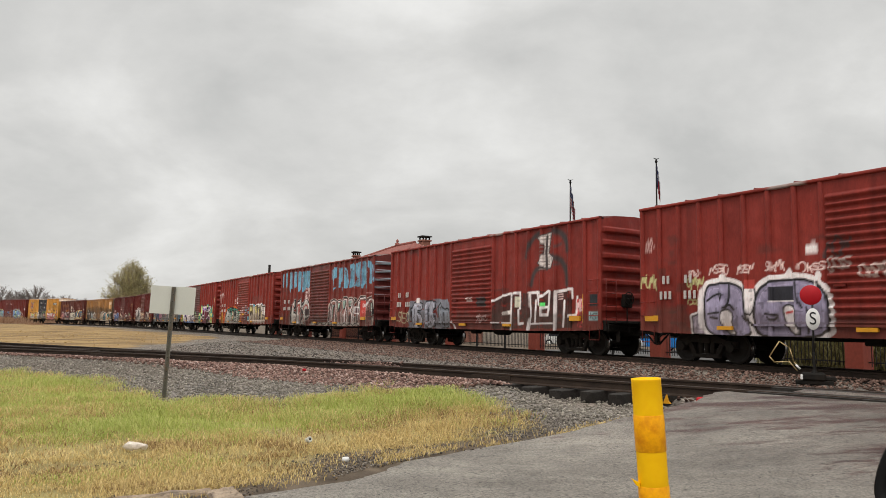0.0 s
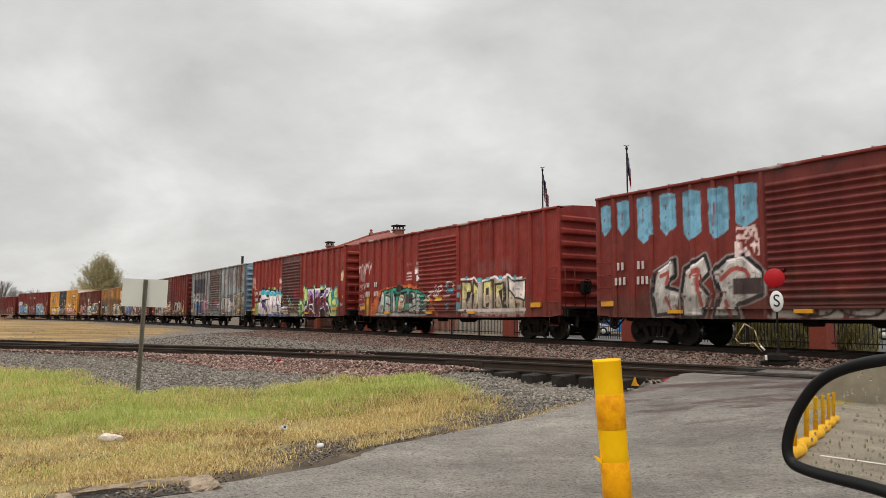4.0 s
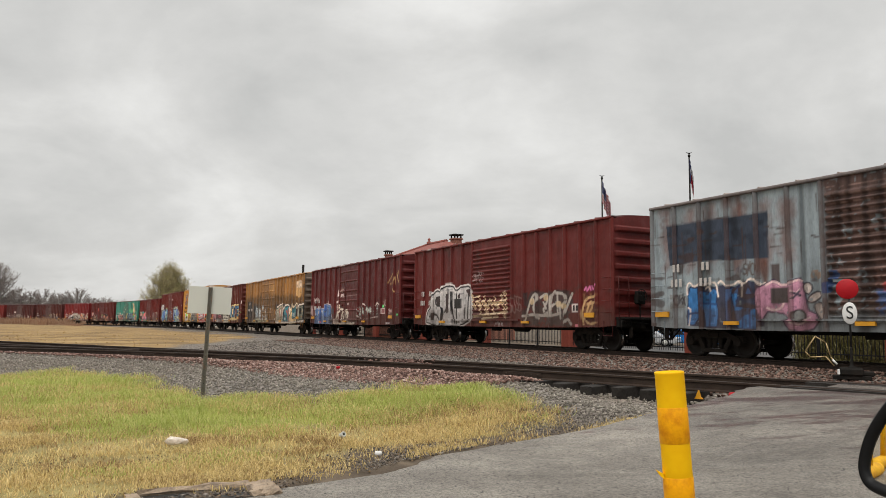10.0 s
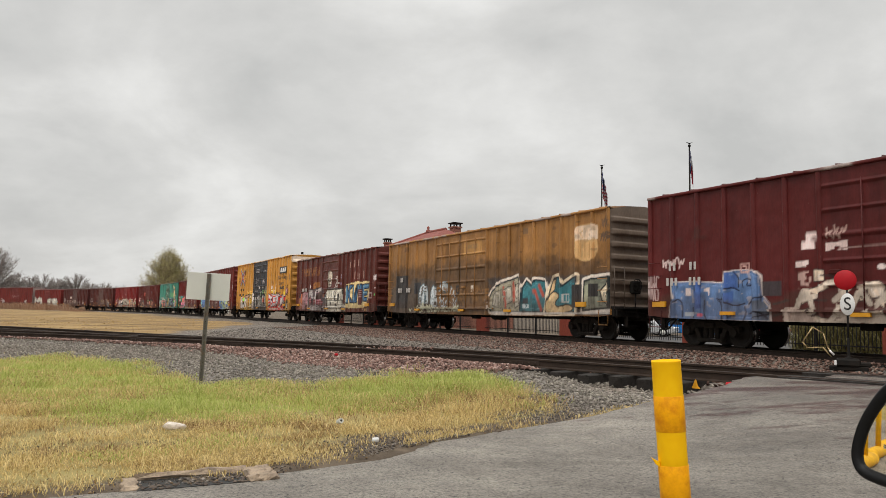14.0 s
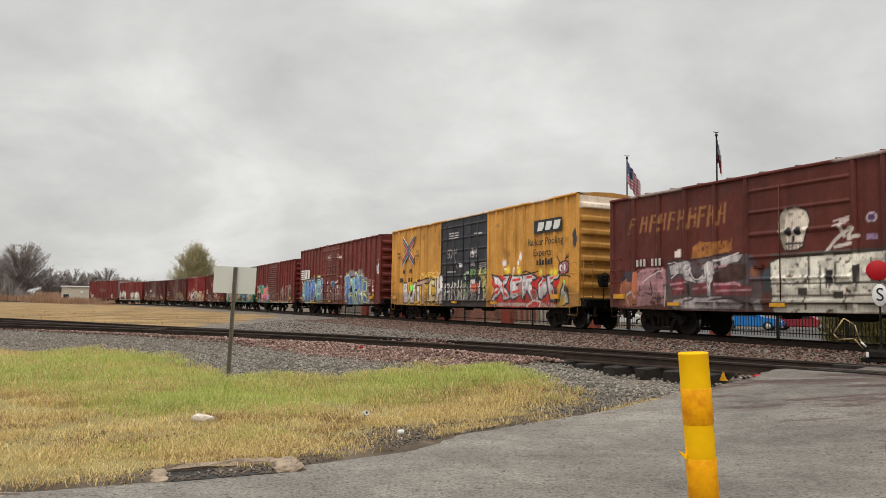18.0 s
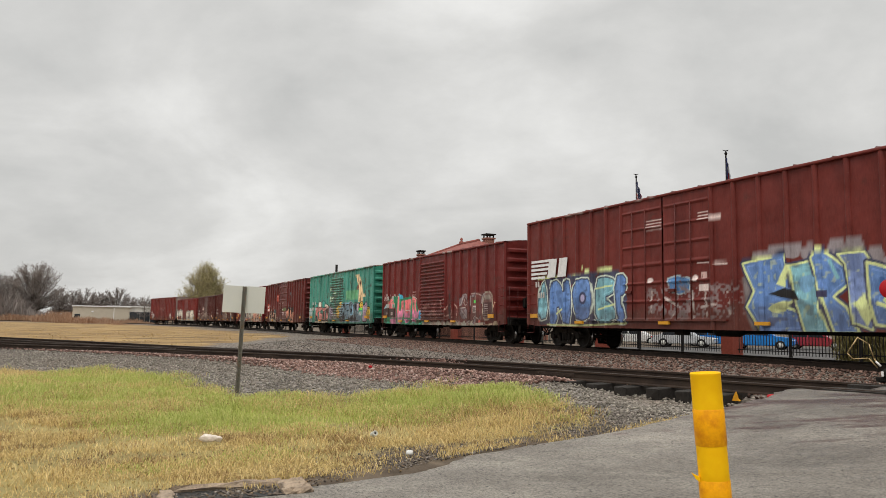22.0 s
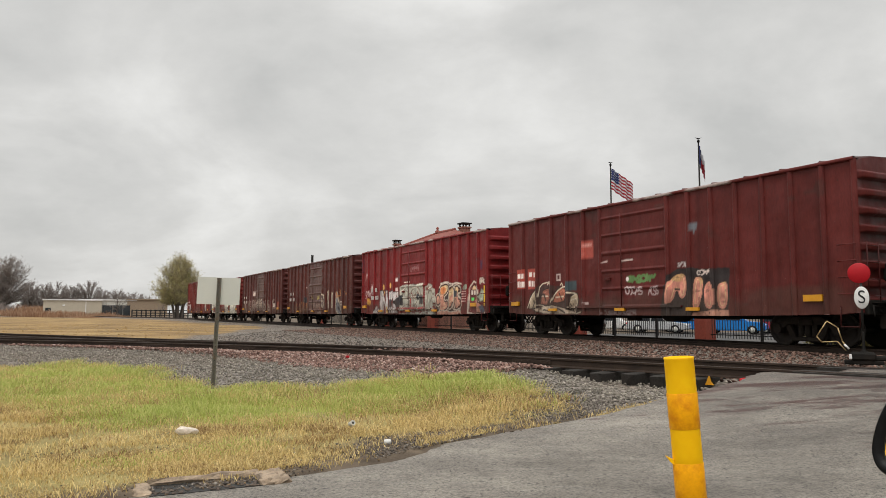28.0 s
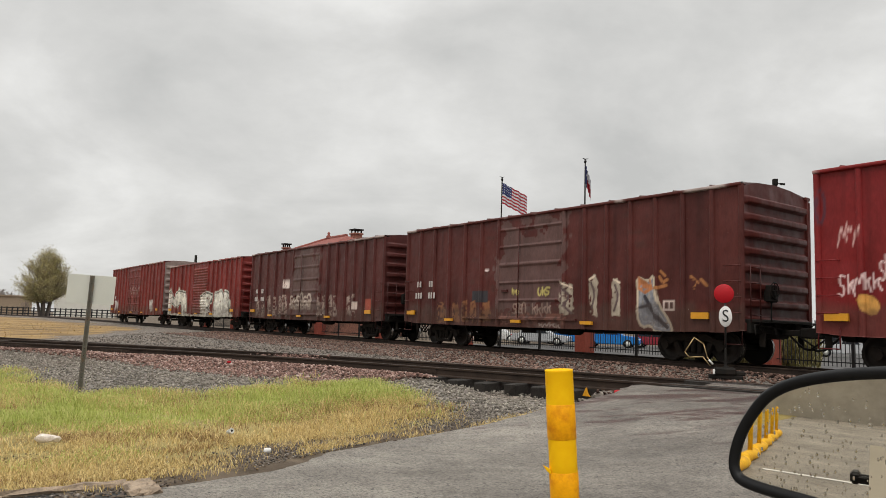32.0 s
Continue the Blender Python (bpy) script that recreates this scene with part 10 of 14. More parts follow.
def art7(A):
    A.weather(0.35)
    A.scrawl(0.53,1.43,2.33,2.68,(0.55,0.48,0.46), 0.03,10); A.scrawl(-0.03,0.38,1.39,2.20,(0.4,0.34,0.33), 0.025,9)
    A.poly([(0.82,0.85),(0.85,1.20),(1.02,1.44),(0.93,1.94),(2.07,1.92),(2.94,1.87),(2.98,2.18),(3.37,2.21),(3.91,2.19),(4.15,2.03),(4.20,1.46),(4.40,1.26),(4.44,0.80),(2.96,0.79),(0.86,0.78)], (0.09,0.17,0.33), line=(0.5,0.47,0.45), lw=0.022, wob=0.03)
    for v in ([(1.78,1.89),(2.07,1.91),(2.06,1.15),(1.85,1.09)],[(2.98,2.13),(3.34,2.14),(3.36,1.71),(2.97,1.69)],[(2.90,1.58),(3.23,1.63),(3.23,1.31),(2.96,1.26)]): A.poly(v, (0.06,0.13,0.36), worn=0.05, wob=0.06)
    A.poly([(3.83,1.31),(4.17,1.41),(4.37,1.20),(4.39,0.82),(3.85,0.84)], (0.1,0.14,0.2), worn=0.1)
    for v in ([(0.96,1.91),(1.02,1.44),(0.88,1.26),(0.86,0.82)],[(1.02,1.32),(1.14,1.42),(1.31,1.35),(1.37,1.14),(1.34,0.86)],[(2.97,1.69),(3.23,1.73),(3.43,1.63)],[(2.66,1.42),(2.83,1.37),(2.90,1.53)],[(3.24,2.17),(3.42,2.00),(3.40,1.73)],[(2.70,1.37),(2.84,1.29),(2.82,0.82)],[(2.96,1.31),(3.29,1.20),(3.61,1.28)],[(3.61,1.18),(3.64,0.99),(3.54,0.80)],[(3.74,1.26),(3.89,1.42),(4.17,1.45)],[(3.56,1.72),(3.51,1.88),(3.66,1.97),(3.84,1.93),(3.84,1.77),(3.67,1.76),(3.70,1.85)],[(3.76,1.00),(3.98,1.08),(4.22,0.95),(4.36,1.00)],[(3.82,0.87),(4.16,0.97),(4.33,0.87)],[(2.21,1.37),(2.17,0.98),(2.27,0.80)],[(1.77,1.15),(1.77,0.86)],[(4.12,1.98),(4.12,1.36)]): A.stroke(v, (0.015,0.02,0.05), 0.02, curve=1)
    for v in ([(4.00,2.14),(4.15,2.00),(4.17,1.51)],[(0.95,1.85),(1.01,1.45)],[(4.22,1.36),(4.41,1.15),(4.40,0.85)]): A.stroke(v, (0.5,0.46,0.42), 0.025, curve=1)
    A.rect(1.47,1.69,1.51,1.75,(0.5,0.46,0.44), worn=0.2); A.rect(2.18,2.39,1.50,1.73,(0.5,0.46,0.44), worn=0.2); A.rect(1.44,1.79,0.90,1.02,(0.35,0.42,0.48)); A.oval(2.06,0.94,0.08,0.05,(0.6,0.12,0.18))
    A.stroke([(3.49,2.37),(3.77,2.38),(3.75,2.14),(3.50,2.14),(3.49,2.37)], (0.42,0.28,0.25), 0.022); A.stroke([(3.57,2.31),(3.68,2.31),(3.67,2.20)], (0.42,0.28,0.25), 0.018)
    for v in ([(5.13,0.91),(5.30,1.11),(5.51,1.16),(5.66,1.01),(6.07,0.88),(6.07,0.81),(5.34,0.79)],[(5.28,1.50),(5.68,1.69),(6.04,1.77),(6.14,1.68),(5.67,1.40),(5.35,1.25)],[(5.69,2.12),(6.00,2.13),(6.00,1.82),(5.70,1.83)],[(7.00,1.79),(7.32,1.81),(7.48,1.69),(7.46,1.12),(7.09,1.48)],[(6.23,1.35),(6.81,1.48),(6.99,1.34),(6.38,1.28)],[(6.89,1.03),(7.43,1.12),(7.42,0.81),(6.97,0.80)],[(6.32,0.88),(6.56,1.02),(6.74,0.84)]): A.poly(v, (0.6,0.53,0.42), line=(0.05,0.03,0.03), lw=0.02, worn=0.06, wob=0.06)
    for v in ([(5.45,1.01),(5.62,1.21),(5.74,1.02),(5.56,0.94),(5.45,1.01)],[(5.36,1.35),(5.67,1.35),(6.03,1.35)],[(5.95,1.97),(6.25,1.96),(6.19,1.68)],[(6.28,1.49),(6.85,1.34)],[(4.52,1.26),(4.97,1.35)],[(4.51,0.95),(5.02,1.06)],[(7.04,1.34),(7.44,1.43)]): A.stroke(v, (0.05,0.03,0.03), 0.03, curve=1)
    A.rect(4.17,4.77,1.47,1.87,(0.06,0.05,0.055))
    for v in ([(5.16,1.06),(5.46,1.75),(5.66,1.07)],[(5.25,1.36),(5.72,1.45)],[(5.84,1.65),(6.18,1.83),(6.73,1.73),(6.23,1.35)],[(6.31,1.07),(6.45,1.73)],[(6.67,1.17),(6.89,1.63),(7.12,1.26)],[(6.86,1.63),(7.31,1.72),(7.46,1.35)],[(7.25,1.22),(7.56,1.53)],[(4.86,0.86),(5.75,0.78),(6.99,0.93),(7.75,0.81),(8.48,0.91)],[(6.03,0.78),(6.31,1.07),(6.72,0.79),(7.04,1.07)]): A.stroke(v, (0.52,0.48,0.4), 0.065, curve=1, worn=0.12)
    A.poly([(4.71,1.06),(5.01,1.22),(5.60,0.97),(5.75,0.72),(5.01,0.71)], (0.5,0.42,0.36), curve=1, worn=0.1); A.poly([(6.03,0.78),(7.25,1.04),(8.24,0.90),(8.52,0.73),(6.17,0.69)], (0.52,0.48,0.4), worn=0.25, wob=0.1)
    for v in ([(8.90,1.34),(8.95,1.86),(9.29,1.97),(9.58,1.89),(9.61,1.34),(9.28,1.25)],[(9.65,1.34),(9.84,2.08),(10.05,1.91),(10.16,1.33)],[(10.28,1.33),(10.35,1.90),(10.70,1.93),(10.74,1.33)],[(10.77,1.57),(10.95,1.92),(11.24,1.88),(11.26,1.33)],[(11.37,1.33),(11.46,1.84),(11.79,1.89),(11.81,1.33)],[(11.86,1.40),(12.06,2.01),(12.28,1.92),(12.23,1.32)]): A.poly(v, (0.34,0.4,0.36), line=(0.06,0.03,0.03), lw=0.05, curve=1, worn=0.33)
    A.stroke([(8.90,1.34),(10.03,1.12),(11.22,1.22),(12.26,1.28)], (0.5,0.42,0.38), 0.03, worn=0.3); A.stroke([(9.73,1.92),(9.88,2.12),(10.25,1.97)], (0.5,0.44,0.4), 0.04)
    A.stroke([(11.88,1.93),(12.06,2.10),(12.35,1.99)], (0.5,0.44,0.4), 0.04)
    for v in ([(9.07,1.77),(9.36,1.85),(9.40,1.51)],[(9.96,1.58),(10.08,1.33),(9.78,1.34)],[(10.49,1.74),(10.60,1.41),(10.40,1.33)],[(11.53,1.71),(11.71,1.71),(11.67,1.56)]): A.poly(v, (0.13,0.02,0.02))
    A.rect(12.71,13.20,1.45,1.77,(0.5,0.42,0.4)); A.rect(12.76,12.94,1.49,1.73,(0.13,0.018,0.017)); A.rect(12.99,13.15,1.49,1.72,(0.13,0.018,0.017)); A.rect(12.87,13.11,1.80,1.96,(0.1,0.75,0.2))
    A.rect(14.79,15.01,1.31,1.43,(0.1,0.75,0.2)); A.scrawl(13.02,13.34,1.89,2.25,(0.4,0.3,0.28), 0.025,6)
    for v in ([(13.65,3.23),(13.96,3.41),(14.19,3.66)],[(14.20,2.76),(14.38,3.02),(14.54,3.55),(14.60,3.13)],[(13.87,3.06),(14.25,3.24),(14.46,3.08)],[(14.76,3.66),(14.88,3.31),(15.14,3.15)],[(14.96,3.77),(14.82,3.45)],[(14.37,2.81),(14.51,2.66)]): A.stroke(v, (0.33,0.22,0.1), 0.03, curve=1)
    A.rect(5.49,5.84,2.90,3.06,(0.6,0.52,0.5), worn=0.15); A.rect(5.37,5.73,2.65,2.81,(0.6,0.52,0.5), worn=0.15); A.rect(5.19,5.55,2.21,2.36,(0.6,0.52,0.5), worn=0.15); A.rect(6.04,6.60,2.56,2.79,(0.5,0.42,0.4), worn=0.2)
    A.scrawl(6.04,6.60,2.88,3.17,(0.35,0.25,0.22), 0.03,7); A.oval(7.41,2.12,0.10,0.07,(0.6,0.56,0.54)); A.rect(5.25,5.61,1.65,2.09,(0.35,0.25,0.22), worn=0.3); A.scrawl(13.67,14.19,1.38,1.73,(0.5,0.4,0.38), 0.025,8)
    A.rect(13.55,13.90,0.86,0.95,(0.55,0.5,0.5), worn=0.1); A.line([(0.42,2.62),(0.59,2.66)], (0.3,0.22,0.2), 0.015)


def art8(A):
    A.weather(0.35,0.1); A.grit(90,(0.16,0.08,0.03), 0,18.3,2.6,4.5,0.7, True); A.grit(40,(0.1,0.06,0.03), 0,18.3,2.4,4.4,0.15)
    A.poly([(0.22,0.63),(0.09,3.23),(5.72,3.34),(11.33,3.13),(14.43,3.09),(18.36,2.89),(18.36,0.90)], (0.09,0.06,0.035), wob=0.5, soft=0.5, alpha=0.75)
    A.poly([(0.41,0.64),(0.33,2.21),(2.54,2.30),(2.97,2.61),(5.75,2.46),(5.80,0.84)], (0.1,0.09,0.075), wob=0.25, soft=0.15, alpha=0.8)
    A.poly([(10.48,0.89),(10.46,2.42),(12.97,2.38),(14.43,2.40),(16.01,2.34),(18.36,2.37),(18.36,0.90)], (0.07,0.07,0.07), wob=0.25, soft=0.15, alpha=0.85); A.rect(1.09,2.44,1.07,2.82,(0.045,0.045,0.045))
    A.rect(3.37,3.96,1.82,2.40,(0.05,0.055,0.06))
    for v in ([(3.68,1.08),(3.75,2.13),(4.37,2.38),(4.78,2.11),(4.82,1.08)],[(3.99,1.21),(4.17,1.99),(4.59,1.93),(4.51,1.16)],[(5.02,1.08),(5.08,2.10),(5.66,2.34),(5.98,1.09)],[(6.08,1.09),(5.95,2.21),(6.68,2.43),(6.96,2.18),(6.81,1.09)],[(7.08,1.09),(7.05,2.18),(7.71,1.92),(7.86,1.03)]): A.poly(v, (0.42,0.5,0.52), line=(0.09,0.14,0.16), lw=0.04, curve=1, worn=0.16)
    A.poly([(2.59,0.99),(4.20,1.34),(6.17,1.09),(8.02,1.26),(8.03,0.93),(2.88,0.86)], (0.5,0.55,0.4), worn=0.25, wob=0.1); A.rect(6.24,6.97,1.58,1.94,(0.06,0.07,0.07)); A.rect(7.71,8.01,1.68,2.16,(0.045,0.045,0.045))
    A.poly([(10.66,1.00),(10.51,1.43),(10.83,1.82),(11.52,2.17),(12.18,2.25),(12.81,2.39),(12.97,2.02),(12.92,0.96),(10.84,0.94)], (0.27,0.27,0.2), line=(0.03,0.04,0.04), lw=0.05, halo=(0.58,0.55,0.48), hw=0.09, worn=0.03)
    A.poly([(13.04,0.96),(13.12,1.92),(13.42,2.21),(13.81,2.00),(14.01,2.23),(14.71,2.16),(14.84,1.60),(14.65,0.98)], (0.04,0.17,0.2), line=(0.02,0.04,0.05), lw=0.05, halo=(0.58,0.55,0.48), hw=0.08)
    A.poly([(14.71,0.94),(14.98,1.78),(15.24,2.24),(15.50,2.29),(15.76,1.95),(16.37,2.23),(16.61,2.28),(16.49,0.99)], (0.04,0.17,0.2), line=(0.02,0.04,0.05), lw=0.05, halo=(0.58,0.52,0.38), hw=0.1)
    A.poly([(16.95,1.05),(17.01,2.09),(17.41,2.16),(17.85,2.19),(18.36,2.21),(18.36,1.14)], (0.16,0.18,0.14), line=(0.02,0.03,0.03), lw=0.05, halo=(0.56,0.54,0.48), hw=0.09)
    for v in ([(10.83,1.22),(11.00,1.75),(11.45,1.85),(11.56,1.11)],[(11.69,1.85),(12.34,2.04),(12.41,1.42),(11.83,1.11)],[(12.50,2.03),(12.85,2.13),(12.85,1.22),(12.60,1.12)]): A.poly(v, (0.36,0.36,0.3), line=(0.1,0.1,0.08), lw=0.03, worn=0.1)
    for v in ([(11.75,1.95),(11.96,1.12)],[(12.50,2.14),(12.54,1.42)],[(14.01,1.80),(14.43,1.07)],[(14.29,1.99),(14.57,1.60)]): A.stroke(v, (0.34,0.07,0.045), 0.08, soft=0.1, worn=0.1)
    A.poly([(14.65,0.94),(14.92,1.60),(15.24,1.78),(15.63,1.59),(15.24,1.31),(15.45,1.13),(16.13,1.31),(16.49,1.05),(15.50,0.89)], (0.58,0.44,0.24), line=(0.05,0.05,0.04), lw=0.035, curve=1)
    A.poly([(14.92,1.60),(15.19,2.19),(15.37,2.22),(15.29,1.81)], (0.58,0.44,0.24), line=(0.05,0.05,0.04), lw=0.03)
    A.poly([(17.85,1.73),(18.31,2.05),(18.36,1.72),(18.16,1.55),(18.36,1.22),(17.95,1.39)], (0.55,0.52,0.38), line=BK, lw=0.04); A.poly([(17.03,1.91),(17.23,1.99),(17.23,1.14),(17.04,1.09)], (0.3,0.34,0.24))
    A.rect(16.30,16.89,1.14,1.98,(0.045,0.045,0.045)); A.rect(17.23,17.76,1.53,1.99,(0.035,0.035,0.035)); A.rect(15.76,16.15,1.33,1.65,(0.45,0.46,0.44)); A.rect(15.81,15.95,1.37,1.62,(0.04,0.17,0.2))
    A.rect(16.00,16.13,1.37,1.62,(0.04,0.17,0.2)); A.rect(13.13,13.58,1.12,1.26,(0.5,0.6,0.62), worn=0.2); A.rect(13.13,13.52,1.30,1.52,(0.05,0.06,0.07)); A.stroke([(10.77,0.94),(14.43,0.92),(18.36,0.96)], (0.5,0.5,0.46), 0.03)
    A.poly([(16.51,3.98),(16.67,4.16),(17.09,4.14),(17.48,4.17),(17.61,4.01),(17.74,4.07),(17.78,3.67),(17.71,3.51),(17.78,3.16),(17.55,2.87),(17.15,2.79),(16.74,2.85),(16.50,3.08),(16.55,3.52)], (0.46,0.31,0.14), curve=1, soft=0.05)
    A.poly([(16.51,3.94),(16.67,4.12),(17.09,4.11),(17.48,4.13),(17.76,4.03),(17.76,3.59),(16.58,3.59)], (0.52,0.42,0.3), worn=0.05); A.rect(17.21,17.74,3.56,3.87,(0.55,0.48,0.38), worn=0.05)
    for v in ([(16.79,3.50),(16.78,2.97)],[(17.04,3.48),(17.04,2.96)],[(17.29,3.46),(17.29,2.94)],[(17.54,3.44),(17.53,2.92)]): A.stroke(v, (0.36,0.21,0.08), 0.035, soft=0.06)
    A.scrawl(17.98,18.34,3.92,4.31,(0.12,0.08,0.05), 0.03,8); A.scrawl(17.93,18.39,3.47,3.80,(0.1,0.07,0.05), 0.045,8); A.rect(13.14,13.51,4.11,4.37,(0.16,0.1,0.05))
    A.stroke([(13.26,4.42),(13.80,4.40),(13.80,4.06),(13.27,4.06)], (0.2,0.11,0.04), 0.02); A.rect(8.71,9.58,3.81,4.00,(0.12,0.1,0.08), worn=0.15); A.rect(8.38,10.00,3.49,4.17,(0.42,0.25,0.08), alpha=0.5)
    A.rect(9.07,9.30,1.85,2.12,(0.6,0.58,0.5)); A.rect(5.78,10.65,1.10,2.03,(0.16,0.09,0.035), worn=0.25, soft=0.2)


def art9(A):
    A.weather(0.35)
    A.stroke([(0.94,3.43),(1.06,3.87)], (0.2,0.095,0.035), 0.05, worn=0.12); A.stroke([(0.98,3.69),(1.19,3.69)], (0.2,0.095,0.035), 0.04, worn=0.15); A.stroke([(1.06,3.87),(1.27,3.88)], (0.2,0.095,0.035), 0.04, worn=0.15)
    A.stroke([(1.48,3.42),(1.60,3.88)], (0.2,0.095,0.035), 0.05, worn=0.12); A.stroke([(1.52,3.69),(1.72,3.70)], (0.2,0.095,0.035), 0.04, worn=0.15); A.stroke([(1.73,3.45),(1.80,3.89)], (0.2,0.095,0.035), 0.04, worn=0.15)
    A.stroke([(1.93,3.42),(2.04,3.90)], (0.2,0.095,0.035), 0.05, worn=0.12); A.stroke([(1.97,3.69),(2.17,3.70)], (0.2,0.095,0.035), 0.04, worn=0.15); A.stroke([(2.04,3.90),(2.24,3.90)], (0.2,0.095,0.035), 0.04, worn=0.15)
    A.stroke([(2.37,3.41),(2.48,3.91)], (0.2,0.095,0.035), 0.05, worn=0.12); A.stroke([(2.40,3.70),(2.60,3.70)], (0.2,0.095,0.035), 0.04, worn=0.15); A.stroke([(2.60,3.44),(2.67,3.91)], (0.2,0.095,0.035), 0.04, worn=0.15)
    A.stroke([(2.79,3.41),(2.90,3.92)], (0.2,0.095,0.035), 0.05, worn=0.12); A.stroke([(2.83,3.70),(3.05,3.70)], (0.2,0.095,0.035), 0.04, worn=0.15); A.stroke([(2.90,3.92),(3.13,3.92)], (0.2,0.095,0.035), 0.04, worn=0.15)
    A.stroke([(3.21,3.40),(3.31,3.93)], (0.2,0.095,0.035), 0.05, worn=0.12); A.stroke([(3.24,3.70),(3.46,3.71)], (0.2,0.095,0.035), 0.04, worn=0.15); A.stroke([(3.46,3.43),(3.53,3.93)], (0.2,0.095,0.035), 0.04, worn=0.15)
    A.stroke([(3.65,3.40),(3.75,3.94)], (0.2,0.095,0.035), 0.05, worn=0.12); A.stroke([(3.68,3.70),(3.89,3.71)], (0.2,0.095,0.035), 0.04, worn=0.15); A.stroke([(3.90,3.42),(3.96,3.94)], (0.2,0.095,0.035), 0.04, worn=0.15)
    A.stroke([(4.04,3.39),(4.14,3.95)], (0.2,0.095,0.035), 0.05, worn=0.12); A.stroke([(4.07,3.71),(4.28,3.71)], (0.2,0.095,0.035), 0.04, worn=0.15); A.stroke([(4.14,3.95),(4.35,3.96)], (0.2,0.095,0.035), 0.04, worn=0.15)
    A.stroke([(4.42,3.39),(4.52,3.96)], (0.2,0.095,0.035), 0.05, worn=0.12); A.stroke([(4.45,3.71),(4.66,3.71)], (0.2,0.095,0.035), 0.04, worn=0.15); A.stroke([(4.66,3.42),(4.73,3.97)], (0.2,0.095,0.035), 0.04, worn=0.15)
    A.stroke([(4.83,3.39),(4.93,3.97)], (0.2,0.095,0.035), 0.05, worn=0.12); A.stroke([(4.86,3.71),(5.06,3.72)], (0.2,0.095,0.035), 0.04, worn=0.15); A.stroke([(5.06,3.41),(5.12,3.98)], (0.2,0.095,0.035), 0.04, worn=0.15)
    A.rect(11.66,11.90,3.65,4.09,(0.3,0.2,0.17), worn=0.12); A.rect(12.44,12.57,3.69,4.08,(0.3,0.2,0.17), worn=0.12); A.rect(11.02,11.23,3.62,4.01,(0.3,0.2,0.17), worn=0.12); A.rect(11.83,11.99,2.86,3.35,(0.3,0.2,0.17), worn=0.12)
    A.rect(12.07,12.22,3.13,3.36,(0.3,0.2,0.17), worn=0.12); A.rect(12.37,12.48,2.86,3.27,(0.3,0.2,0.17), worn=0.12); A.rect(12.59,12.70,2.87,3.20,(0.3,0.2,0.17), worn=0.12); A.rect(13.31,13.42,2.88,3.33,(0.3,0.2,0.17), worn=0.12)
    A.rect(13.55,13.65,3.07,3.26,(0.3,0.2,0.17), worn=0.12); A.poly([(0.40,0.94),(0.47,1.74),(0.87,1.96),(1.30,2.09),(1.43,0.91)], (0.34,0.13,0.07), wob=0.1, worn=0.06)
    A.poly([(0.43,1.81),(0.74,2.11),(1.24,2.13),(1.12,1.73)], (0.05,0.045,0.06), wob=0.1, worn=0.1, soft=0.06); A.poly([(1.25,0.91),(1.36,2.16),(2.07,2.21),(2.64,2.12),(2.98,0.99)], (0.3,0.17,0.19), wob=0.1, worn=0.1)
    A.poly([(3.77,2.36),(3.82,2.77),(4.13,2.92),(4.62,2.86),(5.38,2.91),(5.34,2.55),(4.72,2.42),(4.43,2.33)], (0.26,0.11,0.03), wob=0.08, worn=0.08)
    A.poly([(2.70,0.92),(2.64,1.98),(2.81,2.33),(3.40,2.41),(3.82,2.29),(4.43,2.40),(5.38,2.49),(6.10,2.39),(6.35,1.94),(6.39,0.83),(4.62,0.84),(2.98,0.82)], (0.1,0.08,0.09), wob=0.08, worn=0.05)
    for v in ([(2.81,2.22),(3.19,2.31),(3.61,2.37),(3.82,2.22),(3.67,1.88),(3.98,1.67),(4.23,1.87),(4.18,2.17),(4.43,2.30),(5.20,2.43),(5.74,2.44),(5.56,2.22),(4.82,2.12),(4.62,1.86),(4.23,1.60),(3.61,1.71),(3.40,1.96),(2.87,1.90)],[(4.43,2.33),(4.72,2.25),(4.77,1.86),(4.52,1.60),(4.38,1.73)],[(2.87,0.92),(2.98,1.13),(3.61,1.24),(4.23,1.20),(4.81,1.26),(5.38,1.13),(5.74,1.01),(5.56,0.85),(4.62,0.87),(3.82,0.85),(2.98,0.84)],[(6.00,1.07),(6.35,1.17),(6.39,0.83),(6.09,0.82)]): A.poly(v, (0.36,0.36,0.36), line=(0.04,0.035,0.04), lw=0.02, worn=0.06)
    for v in ([(2.87,1.76),(3.51,1.85),(3.61,1.34),(2.92,1.27)],[(3.82,1.61),(4.33,1.67),(4.38,1.33),(3.82,1.27)],[(4.62,1.66),(5.56,1.58),(6.09,1.51),(6.00,1.26),(4.72,1.27)]): A.poly(v, (0.17,0.035,0.045), wob=0.06, worn=0.05)
    for v in ([(2.87,1.62),(3.56,1.68)],[(2.98,1.48),(3.40,1.49)],[(3.82,1.47),(4.38,1.52)],[(4.72,1.59),(5.56,1.59)],[(4.81,1.40),(6.00,1.42)],[(4.62,2.09),(5.19,2.14)],[(5.10,1.59),(5.38,1.65),(5.60,1.55)],[(1.48,2.09),(2.53,2.16)],[(1.43,1.65),(2.53,1.70)],[(1.49,1.42),(2.65,1.41)],[(1.37,1.20),(1.85,1.20)]): A.stroke(v, (0.36,0.2,0.23), 0.03, worn=0.08)
